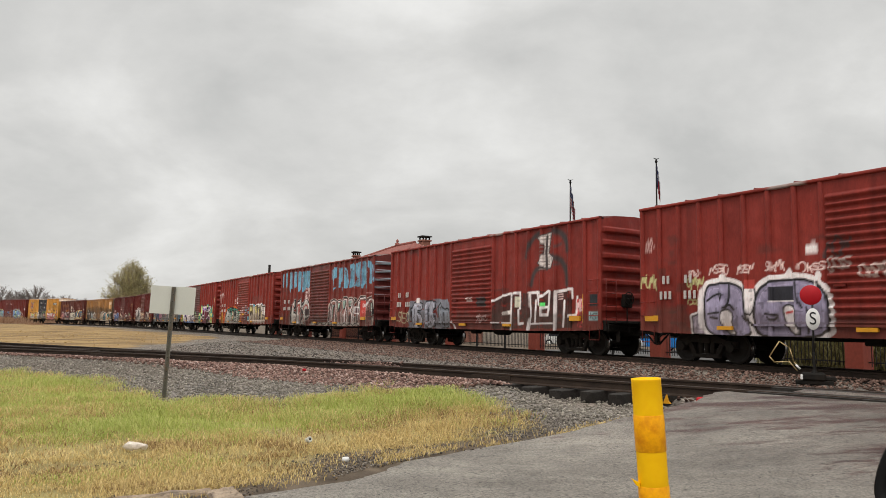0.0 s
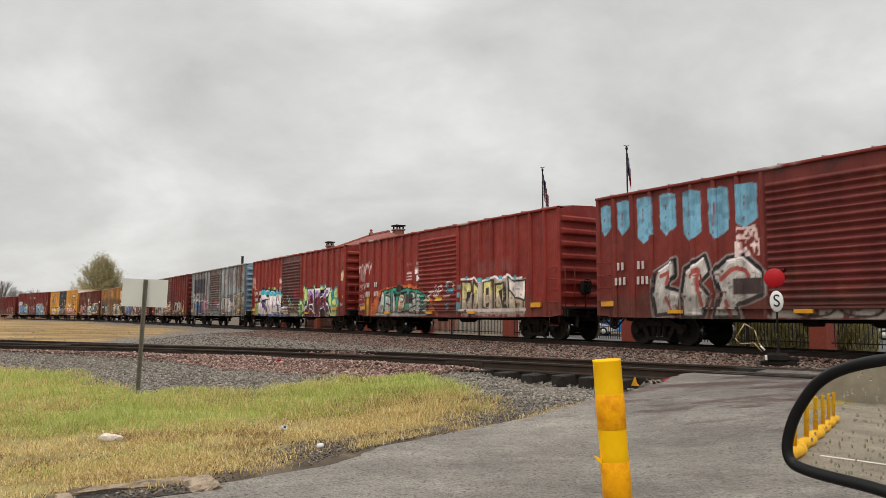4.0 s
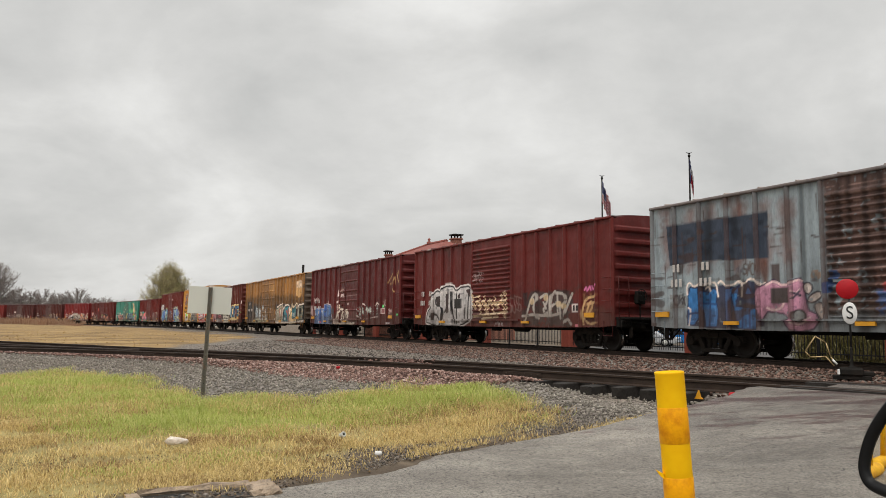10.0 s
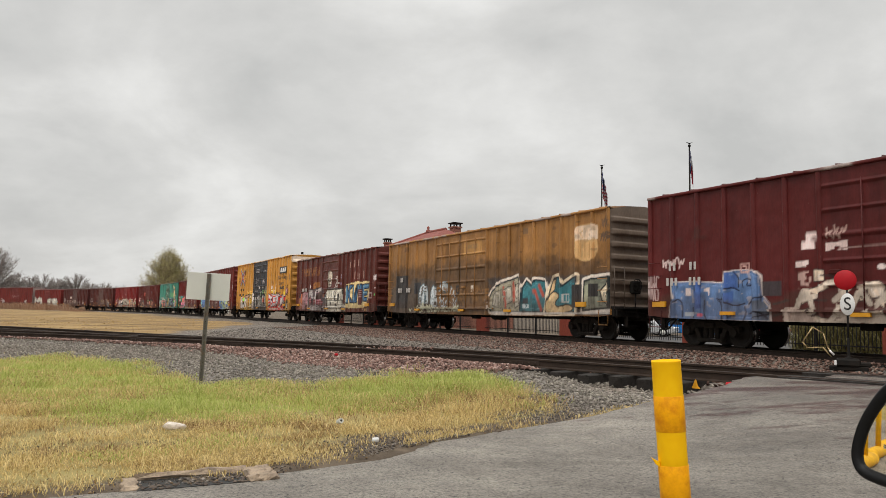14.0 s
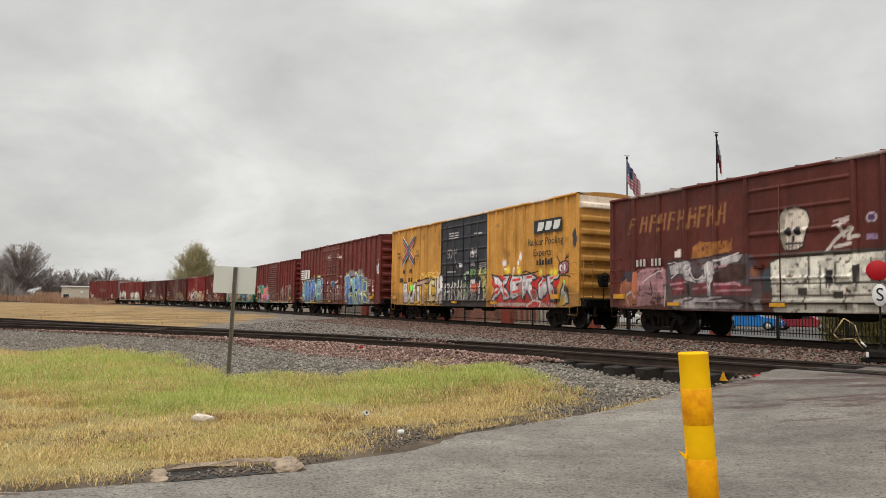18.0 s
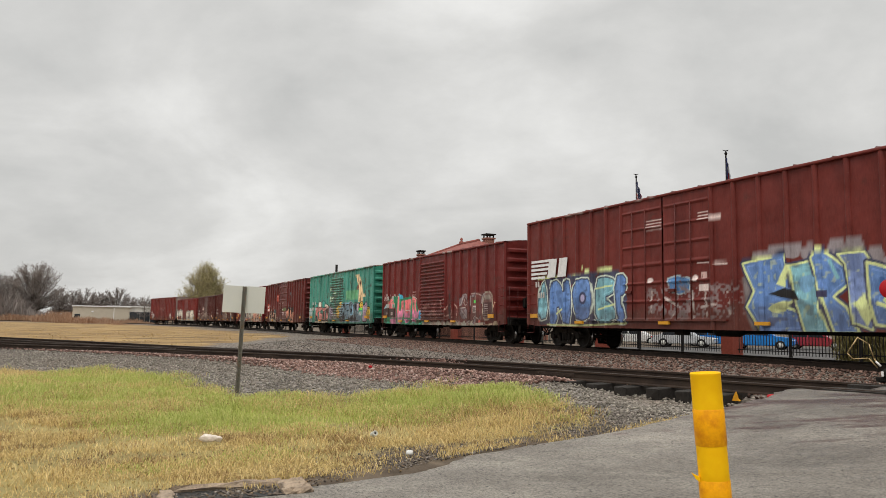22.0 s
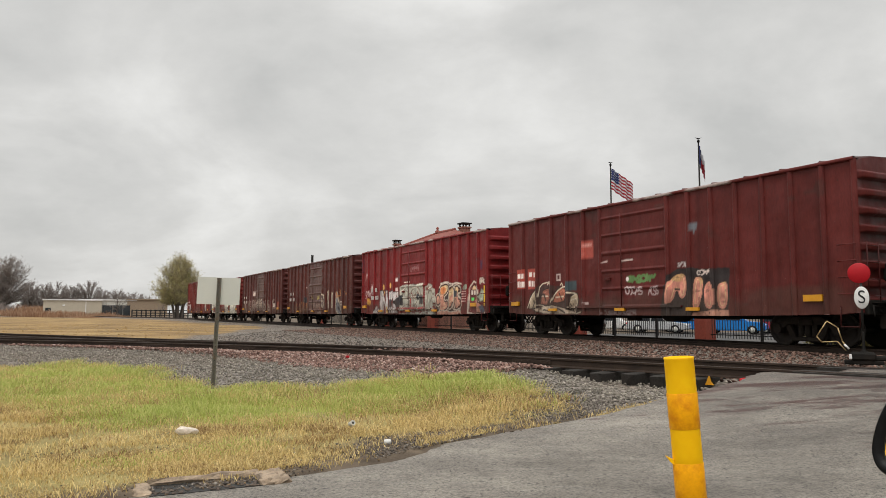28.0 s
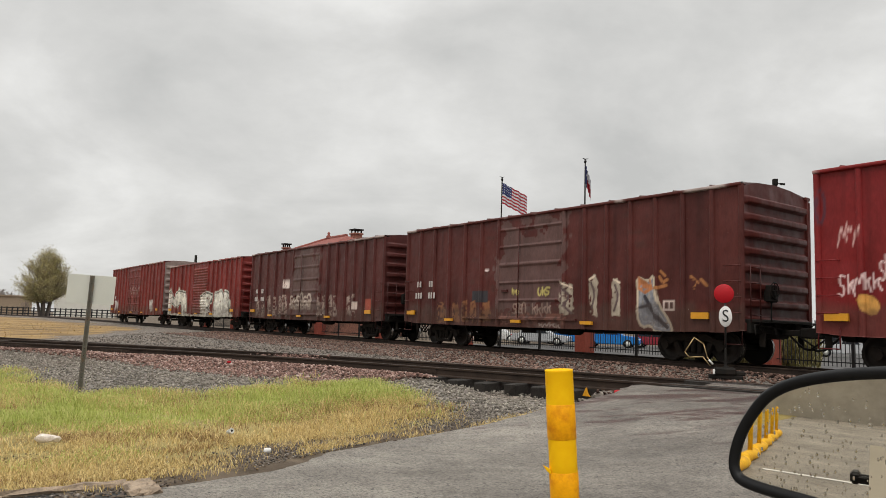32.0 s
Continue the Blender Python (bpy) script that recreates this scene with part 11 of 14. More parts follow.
    for v in ([(2.78,2.30),(3.14,2.35),(3.24,2.03),(2.92,1.83)],[(3.40,1.96),(3.67,2.30),(3.74,1.88),(3.98,1.71),(4.28,1.90)],[(4.41,2.27),(4.43,1.27)],[(4.77,2.29),(5.56,2.48)],[(3.08,0.92),(3.51,1.20),(3.82,0.93)],[(4.62,0.94),(4.91,1.23),(5.37,0.97)],[(1.61,1.72),(1.96,1.93),(2.53,2.09)],[(0.75,1.28),(1.12,1.43),(1.25,1.20)],[(0.88,0.98),(0.69,1.28),(1.00,1.43)],[(4.52,1.20),(4.47,1.60),(4.62,1.79)],[(2.59,0.92),(2.64,1.56)]): A.stroke(v, (0.5,0.49,0.48), 0.018, curve=1)
    for v in ([(2.75,2.33),(3.19,2.38)],[(3.67,2.36),(4.43,2.41),(5.20,2.50)],[(4.23,2.14),(4.28,1.87)],[(3.61,1.61),(3.67,1.27)],[(4.52,1.13),(5.19,1.20),(5.74,1.07)],[(1.96,1.71),(2.08,1.28),(1.84,1.35)],[(2.08,1.20),(2.42,1.17)],[(3.41,1.06),(3.82,1.17)]): A.stroke(v, (0.03,0.025,0.03), 0.03, curve=1)
    A.poly([(4.62,1.86),(5.19,2.17),(5.92,2.16),(5.92,1.73),(5.19,1.65),(4.62,1.66)], (0.07,0.04,0.035)); A.oval(6.14,1.92,0.15,0.15,(0.2,0.09,0.05))
    A.poly([(6.40,1.88),(6.69,2.11),(6.77,1.38),(6.43,1.32)], (0.05,0.08,0.1), worn=0.1, wob=0.1); A.rect(3.19,3.34,2.48,2.73,(0.55,0.5,0.48))
    A.poly([(6.71,0.87),(6.65,2.16),(7.00,2.28),(9.96,2.31),(9.97,0.90)], (0.56,0.58,0.5), line=(0.05,0.05,0.04), lw=0.04, worn=0.02, wob=0.05)
    A.poly([(9.93,1.33),(10.51,1.35),(10.51,0.84),(6.71,0.79),(6.71,0.92)], (0.56,0.58,0.5), worn=0.05)
    A.poly([(7.00,2.87),(6.92,3.23),(7.06,3.51),(7.43,3.61),(7.79,3.51),(7.90,3.25),(7.87,2.97),(7.73,2.79),(7.68,2.45),(7.12,2.43),(7.09,2.73)], (0.5,0.47,0.4), line=(0.03,0.02,0.02), lw=0.04, curve=1)
    A.poly([(7.00,2.87),(6.92,3.23),(7.06,3.51),(7.29,3.59),(7.12,3.21),(7.23,2.53),(7.12,2.43)], (0.28,0.27,0.22), curve=1); A.oval(7.26,2.95,0.11,0.12, BK); A.oval(7.54,2.95,0.11,0.12, BK)
    A.stroke([(7.40,2.81),(7.40,2.71)], BK, 0.04); A.stroke([(7.18,2.63),(7.68,2.62)], BK, 0.025)
    for v in ([(7.26,2.68),(7.26,2.49)],[(7.37,2.67),(7.37,2.48)],[(7.49,2.67),(7.48,2.47)],[(7.60,2.66),(7.60,2.47)]): A.stroke(v, (0.08,0.06,0.05), 0.014)
    for v in ([(8.37,2.38),(8.68,2.73),(9.14,2.97),(8.88,2.63),(9.18,2.70)],[(8.83,2.72),(8.69,3.10),(8.94,3.12)],[(8.58,2.46),(9.01,2.53)]): A.stroke(v, (0.4,0.38,0.35), 0.045, curve=1)
    A.rect(6.65,9.99,2.32,2.38,(0.05,0.05,0.045))
    for v in ([(7.84,2.29),(7.84,1.55)],[(8.16,2.01),(8.16,1.27)],[(8.32,1.92),(8.32,1.45)],[(8.58,2.09),(8.57,1.54),(9.00,1.54)],[(9.18,1.98),(9.12,1.36)],[(9.49,2.15),(9.49,1.62),(9.84,1.61)],[(6.71,1.57),(9.98,1.56)],[(6.71,1.24),(10.51,1.26)],[(6.71,1.04),(10.40,1.06)],[(7.70,1.27),(7.70,0.90)],[(8.83,1.27),(8.82,0.91)],[(9.89,2.22),(9.88,1.35)]): A.stroke(v, (0.06,0.06,0.05), 0.025)
    A.rect(8.32,8.52,1.53,1.90,(0.03,0.03,0.03)); A.rect(7.51,7.78,1.27,1.46,(0.03,0.03,0.03)); A.rect(8.50,8.78,1.18,1.36,(0.03,0.03,0.03)); A.rect(9.03,9.18,1.54,1.98,(0.03,0.03,0.03))
    A.oval(9.52,3.12,0.14,0.12,(0.35,0.33,0.38)); A.oval(9.52,3.12,0.10,0.09,(0.08,0.04,0.1)); A.rect(9.38,9.66,2.59,2.73,(0.2,0.15,0.25), worn=0.2); A.stroke([(8.56,3.11),(8.96,3.19)], (0.4,0.34,0.33), 0.02)
    A.stroke([(8.56,3.00),(8.89,3.06)], (0.4,0.34,0.33), 0.02)
    A.poly([(10.36,1.26),(10.30,1.60),(10.39,1.94),(10.30,2.26),(10.44,2.59),(11.38,2.64),(12.36,2.70),(13.44,2.69),(14.36,2.68),(14.40,2.39),(14.31,1.96),(14.24,1.68),(14.08,1.54),(13.99,1.13),(12.43,1.04),(10.51,1.06)], (0.66,0.54,0.27), wob=0.12)
    for v in ([(10.51,1.35),(10.57,2.45),(10.79,2.49),(10.80,2.02),(11.07,2.51),(11.64,2.52),(11.27,2.00),(11.62,1.39),(11.20,1.37),(10.87,1.85),(10.82,1.36)],[(11.64,1.39),(11.62,2.51),(11.82,2.51),(11.89,1.74),(12.07,2.29),(12.20,1.73),(12.32,2.51),(12.47,2.51),(12.34,1.38),(12.11,1.38),(12.04,1.81),(11.92,1.37)],[(12.53,1.38),(12.47,2.51),(12.66,2.53),(12.94,1.86),(12.91,2.53),(13.16,2.53),(13.21,1.40),(13.03,1.40),(12.72,2.06),(12.75,1.38)],[(13.28,1.48),(13.23,2.49),(14.29,2.54),(14.26,2.26),(13.52,2.22),(13.57,2.07),(14.09,2.09),(14.06,1.86),(13.59,1.81),(13.62,1.69),(14.08,1.71),(14.01,1.47)]): A.poly(v, (0.05,0.14,0.26), line=(0.02,0.025,0.04), lw=0.05)
    for v in ([(10.66,2.36),(10.69,1.46)],[(11.74,2.39),(11.81,1.58)],[(12.62,2.34),(12.68,1.56)],[(13.37,2.38),(14.18,2.43)],[(13.39,2.00),(13.93,2.01)]): A.stroke(v, (0.14,0.28,0.36), 0.04)
    A.rect(12.53,13.15,1.25,2.22,(0.12,0.035,0.028))
    for v in ([(12.61,2.12),(13.12,2.12)],[(12.61,2.00),(13.12,2.00)],[(12.61,1.87),(13.11,1.87)],[(12.61,1.75),(13.11,1.75)]): A.stroke(v, (0.4,0.3,0.28), 0.015)
    A.rect(13.32,14.07,0.88,1.25,(0.4,0.26,0.12), worn=0.3); A.scrawl(14.93,15.46,2.70,3.06,(0.55,0.52,0.52), 0.04,9); A.rect(15.08,15.32,1.79,1.93,(0.1,0.7,0.15)); A.rect(14.25,14.71,1.65,1.99,(0.5,0.45,0.44))
    A.rect(14.29,14.46,1.69,1.95,(0.1,0.03,0.025)); A.rect(14.53,14.68,1.68,1.94,(0.1,0.03,0.025)); A.stroke([(15.09,2.23),(15.33,2.25)], (0.5,0.42,0.4), 0.025); A.rect(3.07,3.29,2.48,2.68,(0.6,0.55,0.52))


def art10(A):
    A.weather(0.15)
    A.rect(6.68,11.51,1.1,4.85,(0.028,0.032,0.04)); A.poly([(1.97,0.83),(1.88,2.07),(2.77,2.29),(4.07,2.24),(5.10,2.47),(6.67,2.31),(6.75,0.85)], (0.62,0.42,0.06), worn=0.2, wob=0.25, soft=0.1)
    A.poly([(1.79,2.07),(2.17,2.11),(2.35,1.32),(2.63,1.93),(2.89,1.31),(3.08,2.08),(3.43,2.07),(3.20,0.95),(2.71,0.93),(2.62,1.19),(2.30,0.93),(1.92,0.95)], (0.6,0.6,0.58), line=BK, lw=0.05)
    A.poly([(3.52,2.07),(3.95,2.24),(4.02,0.95),(3.59,0.93)], (0.6,0.6,0.58), line=BK, lw=0.05)
    A.poly([(3.69,2.13),(5.09,2.31),(5.09,2.02),(4.69,1.98),(4.68,0.84),(4.18,0.84),(4.20,1.95),(3.69,1.90)], (0.36,0.24,0.17), line=BK, lw=0.05)
    A.poly([(5.86,2.17),(5.41,2.30),(5.09,1.97),(5.08,1.07),(5.54,0.89),(5.92,1.06),(5.92,1.39),(5.62,1.29),(5.47,1.40),(5.48,1.91),(5.86,1.84)], (0.62,0.55,0.3), line=BK, lw=0.05)
    A.poly([(6.09,2.38),(6.38,2.39),(6.37,1.76),(6.59,1.82),(6.60,2.40),(6.89,2.41),(6.86,0.89),(6.57,0.89),(6.58,1.45),(6.37,1.41),(6.36,0.89),(6.07,0.89)], (0.6,0.6,0.58), line=BK, lw=0.05)
    A.rect(2.63,3.08,1.65,1.94,(0.2,0.8,0.1)); A.scrawl(4.08,6.67,2.30,2.64,(0.66,0.45,0.1), 0.04,12); A.rect(6.94,10.50,1.15,1.96,(0.16,0.17,0.16), worn=0.35, soft=0.1)
    for v in ([(7.11,1.17),(7.22,1.91),(7.63,1.89),(7.62,1.16)],[(7.35,1.52),(7.63,1.56)],[(7.88,1.16),(7.97,1.99),(8.29,1.91),(8.15,1.57),(8.33,1.16)],[(8.59,1.16),(8.61,2.06)],[(8.92,2.05),(8.96,1.15)],[(9.20,1.15),(9.38,2.43),(9.68,2.45)],[(11.19,2.34),(11.15,1.14)],[(10.78,1.98),(10.68,1.14)]): A.stroke(v, (0.45,0.46,0.43), 0.05, worn=0.12)
    A.rect(9.16,9.34,1.25,2.44,(0.1,0.2,0.08), worn=0.25); A.rect(10.52,11.45,2.25,2.53,(0.1,0.2,0.08), worn=0.25); A.rect(9.82,10.38,2.20,2.59,(0.1,0.2,0.08), worn=0.25); A.rect(9.86,10.31,1.53,2.10,(0.5,0.5,0.46), worn=0.1)
    A.rect(9.94,10.64,1.47,1.90,(0.42,0.09,0.05), worn=0.2); A.poly([(10.53,2.56),(11.45,2.60),(11.56,1.23),(11.15,1.14),(10.92,2.16)], (0.42,0.38,0.14), worn=0.3, wob=0.2); A.scrawl(7.32,8.38,3.24,3.66,(0.3,0.3,0.32), 0.03,9)
    A.scrawl(9.79,10.55,3.16,3.59,(0.36,0.36,0.38), 0.04,8); A.scrawl(9.83,10.26,2.74,2.94,(0.36,0.36,0.38), 0.03,6); A.rect(8.66,9.00,2.74,2.94,(0.6,0.62,0.66)); A.oval(10.07,3.40,0.11,0.10,(0.5,0.5,0.52))
    A.stroke([(8.15,3.22),(8.46,2.68)], (0.25,0.25,0.26), 0.02)
    for v in ([(7.55,4.50),(8.54,4.49)],[(7.55,4.37),(8.53,4.36)],[(7.54,4.24),(8.53,4.24)],[(10.16,4.31),(10.93,4.29)]): A.stroke(v, (0.5,0.5,0.5), 0.018)
    for v in ([(10.73,2.85),(11.33,2.86)],[(10.72,2.76),(11.33,2.77)],[(10.72,2.66),(11.33,2.68)]): A.stroke(v, (0.4,0.4,0.4), 0.014)
    A.stroke([(7.37,2.54),(8.30,2.53)], (0.4,0.4,0.4), 0.02)
    A.poly([(11.73,0.83),(11.81,1.22),(12.05,1.58),(11.83,1.85),(11.95,2.26),(12.89,2.18),(13.22,2.06),(13.55,2.18),(14.49,2.20),(15.17,2.25),(15.89,2.06),(16.40,2.14),(17.06,2.25),(17.10,1.88),(16.87,1.53),(17.00,1.03),(16.84,0.89),(15.65,0.76)], (0.46,0.035,0.03), wob=0.06)
    for v in ([(11.85,2.27),(12.42,2.17),(12.77,1.91),(12.93,2.18),(13.45,2.22),(13.05,1.72),(13.52,1.21),(13.03,1.08),(12.64,1.48),(12.20,1.08),(11.73,1.05),(12.31,1.71)],[(13.55,2.18),(14.49,2.16),(14.50,1.87),(13.96,1.78),(14.37,1.65),(14.36,1.36),(13.73,1.12),(13.43,1.21),(13.41,1.88)],[(14.55,2.19),(15.26,2.22),(15.56,2.03),(15.06,1.82),(15.54,1.49),(15.67,1.11),(15.16,1.07),(14.76,1.51),(14.55,1.12),(14.35,1.20)],[(15.61,1.80),(16.06,2.11),(16.33,1.92),(16.34,1.47),(15.98,1.11),(15.64,1.19)],[(16.20,2.10),(17.06,2.20),(17.08,2.00),(16.55,1.79),(16.87,1.61),(16.94,1.06),(16.52,1.06),(16.31,1.62)]): A.poly(v, (0.5,0.5,0.52), line=(0.05,0.045,0.05), lw=0.055)
    A.poly([(14.13,1.85),(14.50,1.87),(14.56,1.52),(14.35,1.28),(13.95,1.37)], (0.3,0.15,0.12), curve=1); A.poly([(14.95,1.51),(15.33,1.58),(15.61,1.34),(15.40,1.11)], (0.25,0.13,0.11))
    for v in ([(12.06,1.93),(12.52,1.65),(12.16,1.31)],[(13.07,2.07),(12.76,1.77),(13.19,1.29)],[(13.67,1.96),(14.22,2.01)],[(13.74,1.45),(14.20,1.53)],[(14.78,2.07),(15.20,2.10)],[(15.78,1.72),(16.14,1.93)],[(16.53,1.98),(16.96,2.11)],[(16.62,1.47),(16.77,1.15)],[(15.15,1.74),(15.41,1.42)]): A.stroke(v, (0.46,0.035,0.03), 0.05)
    A.stroke([(14.39,2.20),(14.69,2.35),(15.17,2.21),(15.63,2.32)], BK, 0.03); A.stroke([(13.73,2.37),(13.77,2.12)], (0.5,0.45,0.4), 0.05); A.rect(11.83,17.00,0.85,1.00,(0.42,0.36,0.33), worn=0.2)
    A.poly([(14.73,0.88),(15.31,1.11),(15.84,1.03),(15.65,0.76),(14.92,0.75)], (0.46,0.035,0.03), line=(0.6,0.58,0.55), lw=0.05); A.oval(12.95,2.76,0.18,0.19, WH); A.oval(14.26,2.96,0.12,0.16, WH); A.oval(14.08,2.71,0.08,0.10, WH)
    A.oval(13.08,2.48,0.07,0.05, WH); A.oval(14.03,2.52,0.06,0.05, WH); A.stroke([(13.82,2.50),(13.77,2.17)], (0.55,0.5,0.4), 0.04); A.oval(13.24,2.43,0.13,0.15,(0.7,0.55,0.05), soft=0.15)
    A.oval(14.15,2.38,0.12,0.15,(0.7,0.55,0.05), soft=0.15); A.oval(15.81,2.28,0.11,0.14,(0.7,0.55,0.05), soft=0.15); A.oval(16.57,2.23,0.10,0.13,(0.7,0.55,0.05), soft=0.15); A.oval(16.87,2.21,0.10,0.13,(0.7,0.55,0.05), soft=0.15)
    A.poly([(17.04,2.54),(17.23,2.62),(17.69,2.67),(17.75,2.41),(17.66,2.14),(17.36,2.04),(17.09,2.20)], (0.4,0.16,0.2), line=BK, lw=0.04, curve=1); A.oval(17.22,2.38,0.12,0.14, WH, ring=BK, rw=0.03)
    A.oval(17.50,2.40,0.12,0.15, WH, ring=BK, rw=0.03); A.oval(17.25,2.36,0.06,0.09,(0.4,0.06,0.08)); A.oval(17.53,2.39,0.06,0.08,(0.4,0.06,0.08)); A.oval(17.27,2.36,0.03,0.04, BK); A.oval(17.54,2.38,0.03,0.04, BK)
    for v in ([(17.14,2.60),(16.93,2.84)],[(17.57,2.68),(17.76,2.90)],[(17.05,2.03),(17.36,2.16),(17.81,2.02)]): A.stroke(v, BK, 0.03)
    A.poly([(17.07,1.03),(17.18,1.52),(17.43,1.87),(17.64,1.58),(17.73,1.03),(17.49,0.89)], (0.46,0.48,0.42), line=BK, lw=0.05); A.rect(17.37,17.61,1.45,1.68,(0.04,0.04,0.04)); A.rect(17.35,17.58,1.77,1.90,(0.2,0.8,0.1))
    A.poly([(16.96,0.89),(17.41,1.45),(17.61,0.96)], (0.62,0.42,0.04), worn=0.1); A.oval(18.10,3.63,0.17,0.19,(0.04,0.045,0.06)); A.oval(18.09,3.32,0.13,0.14,(0.04,0.045,0.06)); A.oval(18.25,3.44,0.10,0.19,(0.04,0.045,0.06))


def art11(A):
    A.weather(0.2)
    A.poly([(0.93,0.89),(1.00,2.63),(1.55,2.86),(3.67,2.88),(5.37,2.91),(6.34,2.71),(6.45,0.98)], (0.06,0.07,0.12), worn=0.08, wob=0.1)
    A.poly([(0.82,1.07),(0.95,2.50),(1.30,2.74),(1.53,1.20)], (0.17,0.38,0.44), line=(0.04,0.05,0.1), lw=0.035, halo=(0.48,0.58,0.5), hw=0.04, curve=1)
    A.poly([(1.64,0.90),(1.71,2.60),(2.20,2.71),(2.68,2.06),(2.67,2.69),(3.04,2.62),(3.07,0.91),(2.60,0.95),(2.11,1.83),(2.13,0.90)], (0.1,0.2,0.42), line=(0.04,0.05,0.1), lw=0.035, halo=(0.48,0.58,0.5), hw=0.04, curve=1)
    A.poly([(3.24,1.56),(3.14,2.30),(3.59,2.69),(4.33,2.61),(4.46,1.90),(4.34,1.20),(3.61,1.01)], (0.1,0.2,0.42), line=(0.04,0.05,0.1), lw=0.035, halo=(0.48,0.58,0.5), hw=0.04, curve=1)
    A.poly([(4.55,0.92),(4.63,2.60),(5.16,2.69),(5.76,2.55),(5.76,2.10),(5.17,1.89),(5.77,1.53),(5.77,1.02)], (0.17,0.38,0.44), line=(0.04,0.05,0.1), lw=0.035, halo=(0.48,0.58,0.5), hw=0.04, curve=1)
    A.poly([(5.85,0.97),(5.68,2.67),(6.38,2.70),(6.38,2.08),(6.07,1.87),(6.38,0.98)], (0.1,0.2,0.42), line=(0.04,0.05,0.1), lw=0.035, halo=(0.48,0.58,0.5), hw=0.04, curve=1); A.oval(3.82,1.92,0.22,0.24,(0.05,0.06,0.12))
    A.oval(3.82,1.92,0.13,0.14,(0.3,0.3,0.45))
    for v in ([(4.63,2.25),(5.57,2.33)],[(4.76,1.48),(5.69,1.65)],[(2.07,1.33),(2.55,1.57)],[(0.79,2.77),(2.05,2.84),(3.68,2.84)],[(3.67,3.17),(4.11,2.86),(5.56,2.97)],[(1.44,0.90),(3.70,0.87),(6.34,0.98)]): A.stroke(v, (0.5,0.6,0.28), 0.03, curve=1)
    A.poly([(8.49,2.02),(8.43,2.44),(8.88,2.52),(9.45,2.39),(9.38,1.99),(8.94,1.91)], (0.06,0.16,0.34), line=(0.3,0.4,0.42), lw=0.03, worn=0.1); A.rect(7.43,11.41,1.09,2.19,(0.16,0.13,0.13), worn=0.4, soft=0.15)
    for v in ([(7.61,1.20),(7.68,2.04)],[(8.29,1.82),(8.94,1.50),(8.61,1.19)],[(9.50,1.99),(9.55,1.19)],[(9.86,1.49),(10.44,1.58)],[(10.02,2.07),(10.09,1.19)],[(10.87,1.95),(10.95,1.29)]): A.stroke(v, (0.34,0.32,0.3), 0.04, worn=0.25)
    A.oval(9.63,2.39,0.12,0.10,(0.55,0.5,0.48)); A.oval(7.61,2.41,0.14,0.09,(0.5,0.46,0.44)); A.rect(9.78,10.16,1.98,2.19,(0.55,0.5,0.48), worn=0.1); A.rect(9.87,10.11,2.37,2.57,(0.4,0.3,0.28), worn=0.1)
    A.poly([(11.42,2.31),(11.95,2.47),(12.17,0.83),(11.79,0.73),(11.54,1.19)], (0.16,0.15,0.15), soft=0.08); A.oval(12.09,2.83,0.33,0.24,(0.2,0.19,0.2)); A.oval(12.59,2.94,0.31,0.23,(0.2,0.19,0.2))
    A.oval(13.12,2.98,0.30,0.23,(0.2,0.19,0.2)); A.oval(13.64,2.87,0.29,0.22,(0.2,0.19,0.2)); A.oval(14.41,2.93,0.27,0.22,(0.2,0.19,0.2)); A.oval(14.87,2.95,0.26,0.21,(0.2,0.19,0.2)); A.oval(15.42,2.65,0.25,0.21,(0.2,0.19,0.2))
    A.oval(15.83,2.43,0.24,0.20,(0.2,0.19,0.2)); A.oval(16.06,2.11,0.23,0.20,(0.2,0.19,0.2)); A.oval(16.13,1.64,0.23,0.20,(0.2,0.19,0.2)); A.oval(16.21,1.19,0.23,0.20,(0.2,0.19,0.2))
    A.poly([(11.43,2.72),(12.83,2.87),(12.94,2.42),(13.16,1.71),(12.92,1.45),(13.49,1.19),(13.70,0.76),(12.04,0.74),(11.54,1.47),(11.81,1.92)], (0.1,0.2,0.42), line=(0.5,0.6,0.28), lw=0.045, halo=(0.04,0.05,0.1), hw=0.05)
    A.poly([(13.01,2.56),(13.97,2.68),(14.09,2.28),(13.85,1.44),(14.10,0.77),(13.43,0.76),(13.18,1.54)], (0.17,0.38,0.44), line=(0.5,0.6,0.28), lw=0.04, halo=(0.05,0.06,0.12), hw=0.05)
    A.poly([(13.64,2.73),(13.87,2.97),(14.30,2.69),(14.61,2.42),(14.70,2.00),(14.27,1.69),(14.58,1.43),(14.93,0.78),(14.25,0.77),(13.99,1.52)], (0.1,0.2,0.42), line=(0.5,0.6,0.28), lw=0.045, halo=(0.05,0.06,0.12), hw=0.05)
    A.poly([(14.41,2.77),(15.13,2.77),(15.31,2.46),(15.20,1.83),(15.38,1.50),(15.26,0.87),(14.81,1.02),(14.71,1.84),(14.61,2.50)], (0.15,0.22,0.4), line=(0.5,0.6,0.28), lw=0.035, halo=(0.05,0.06,0.12), hw=0.04)
    A.poly([(15.18,2.50),(15.93,2.27),(15.96,1.80),(15.57,1.58),(16.03,1.34),(16.11,0.91),(15.36,1.00),(15.22,1.51)], (0.1,0.2,0.42), line=(0.5,0.6,0.28), lw=0.05, halo=(0.05,0.06,0.12), hw=0.05)
    A.poly([(12.32,1.82),(12.86,1.98),(13.16,1.88),(13.27,1.62),(12.68,1.72)], (0.02,0.02,0.02)); A.poly([(12.18,1.46),(12.99,1.68),(13.03,1.36),(12.43,1.28)], (0.5,0.6,0.28), curve=1)
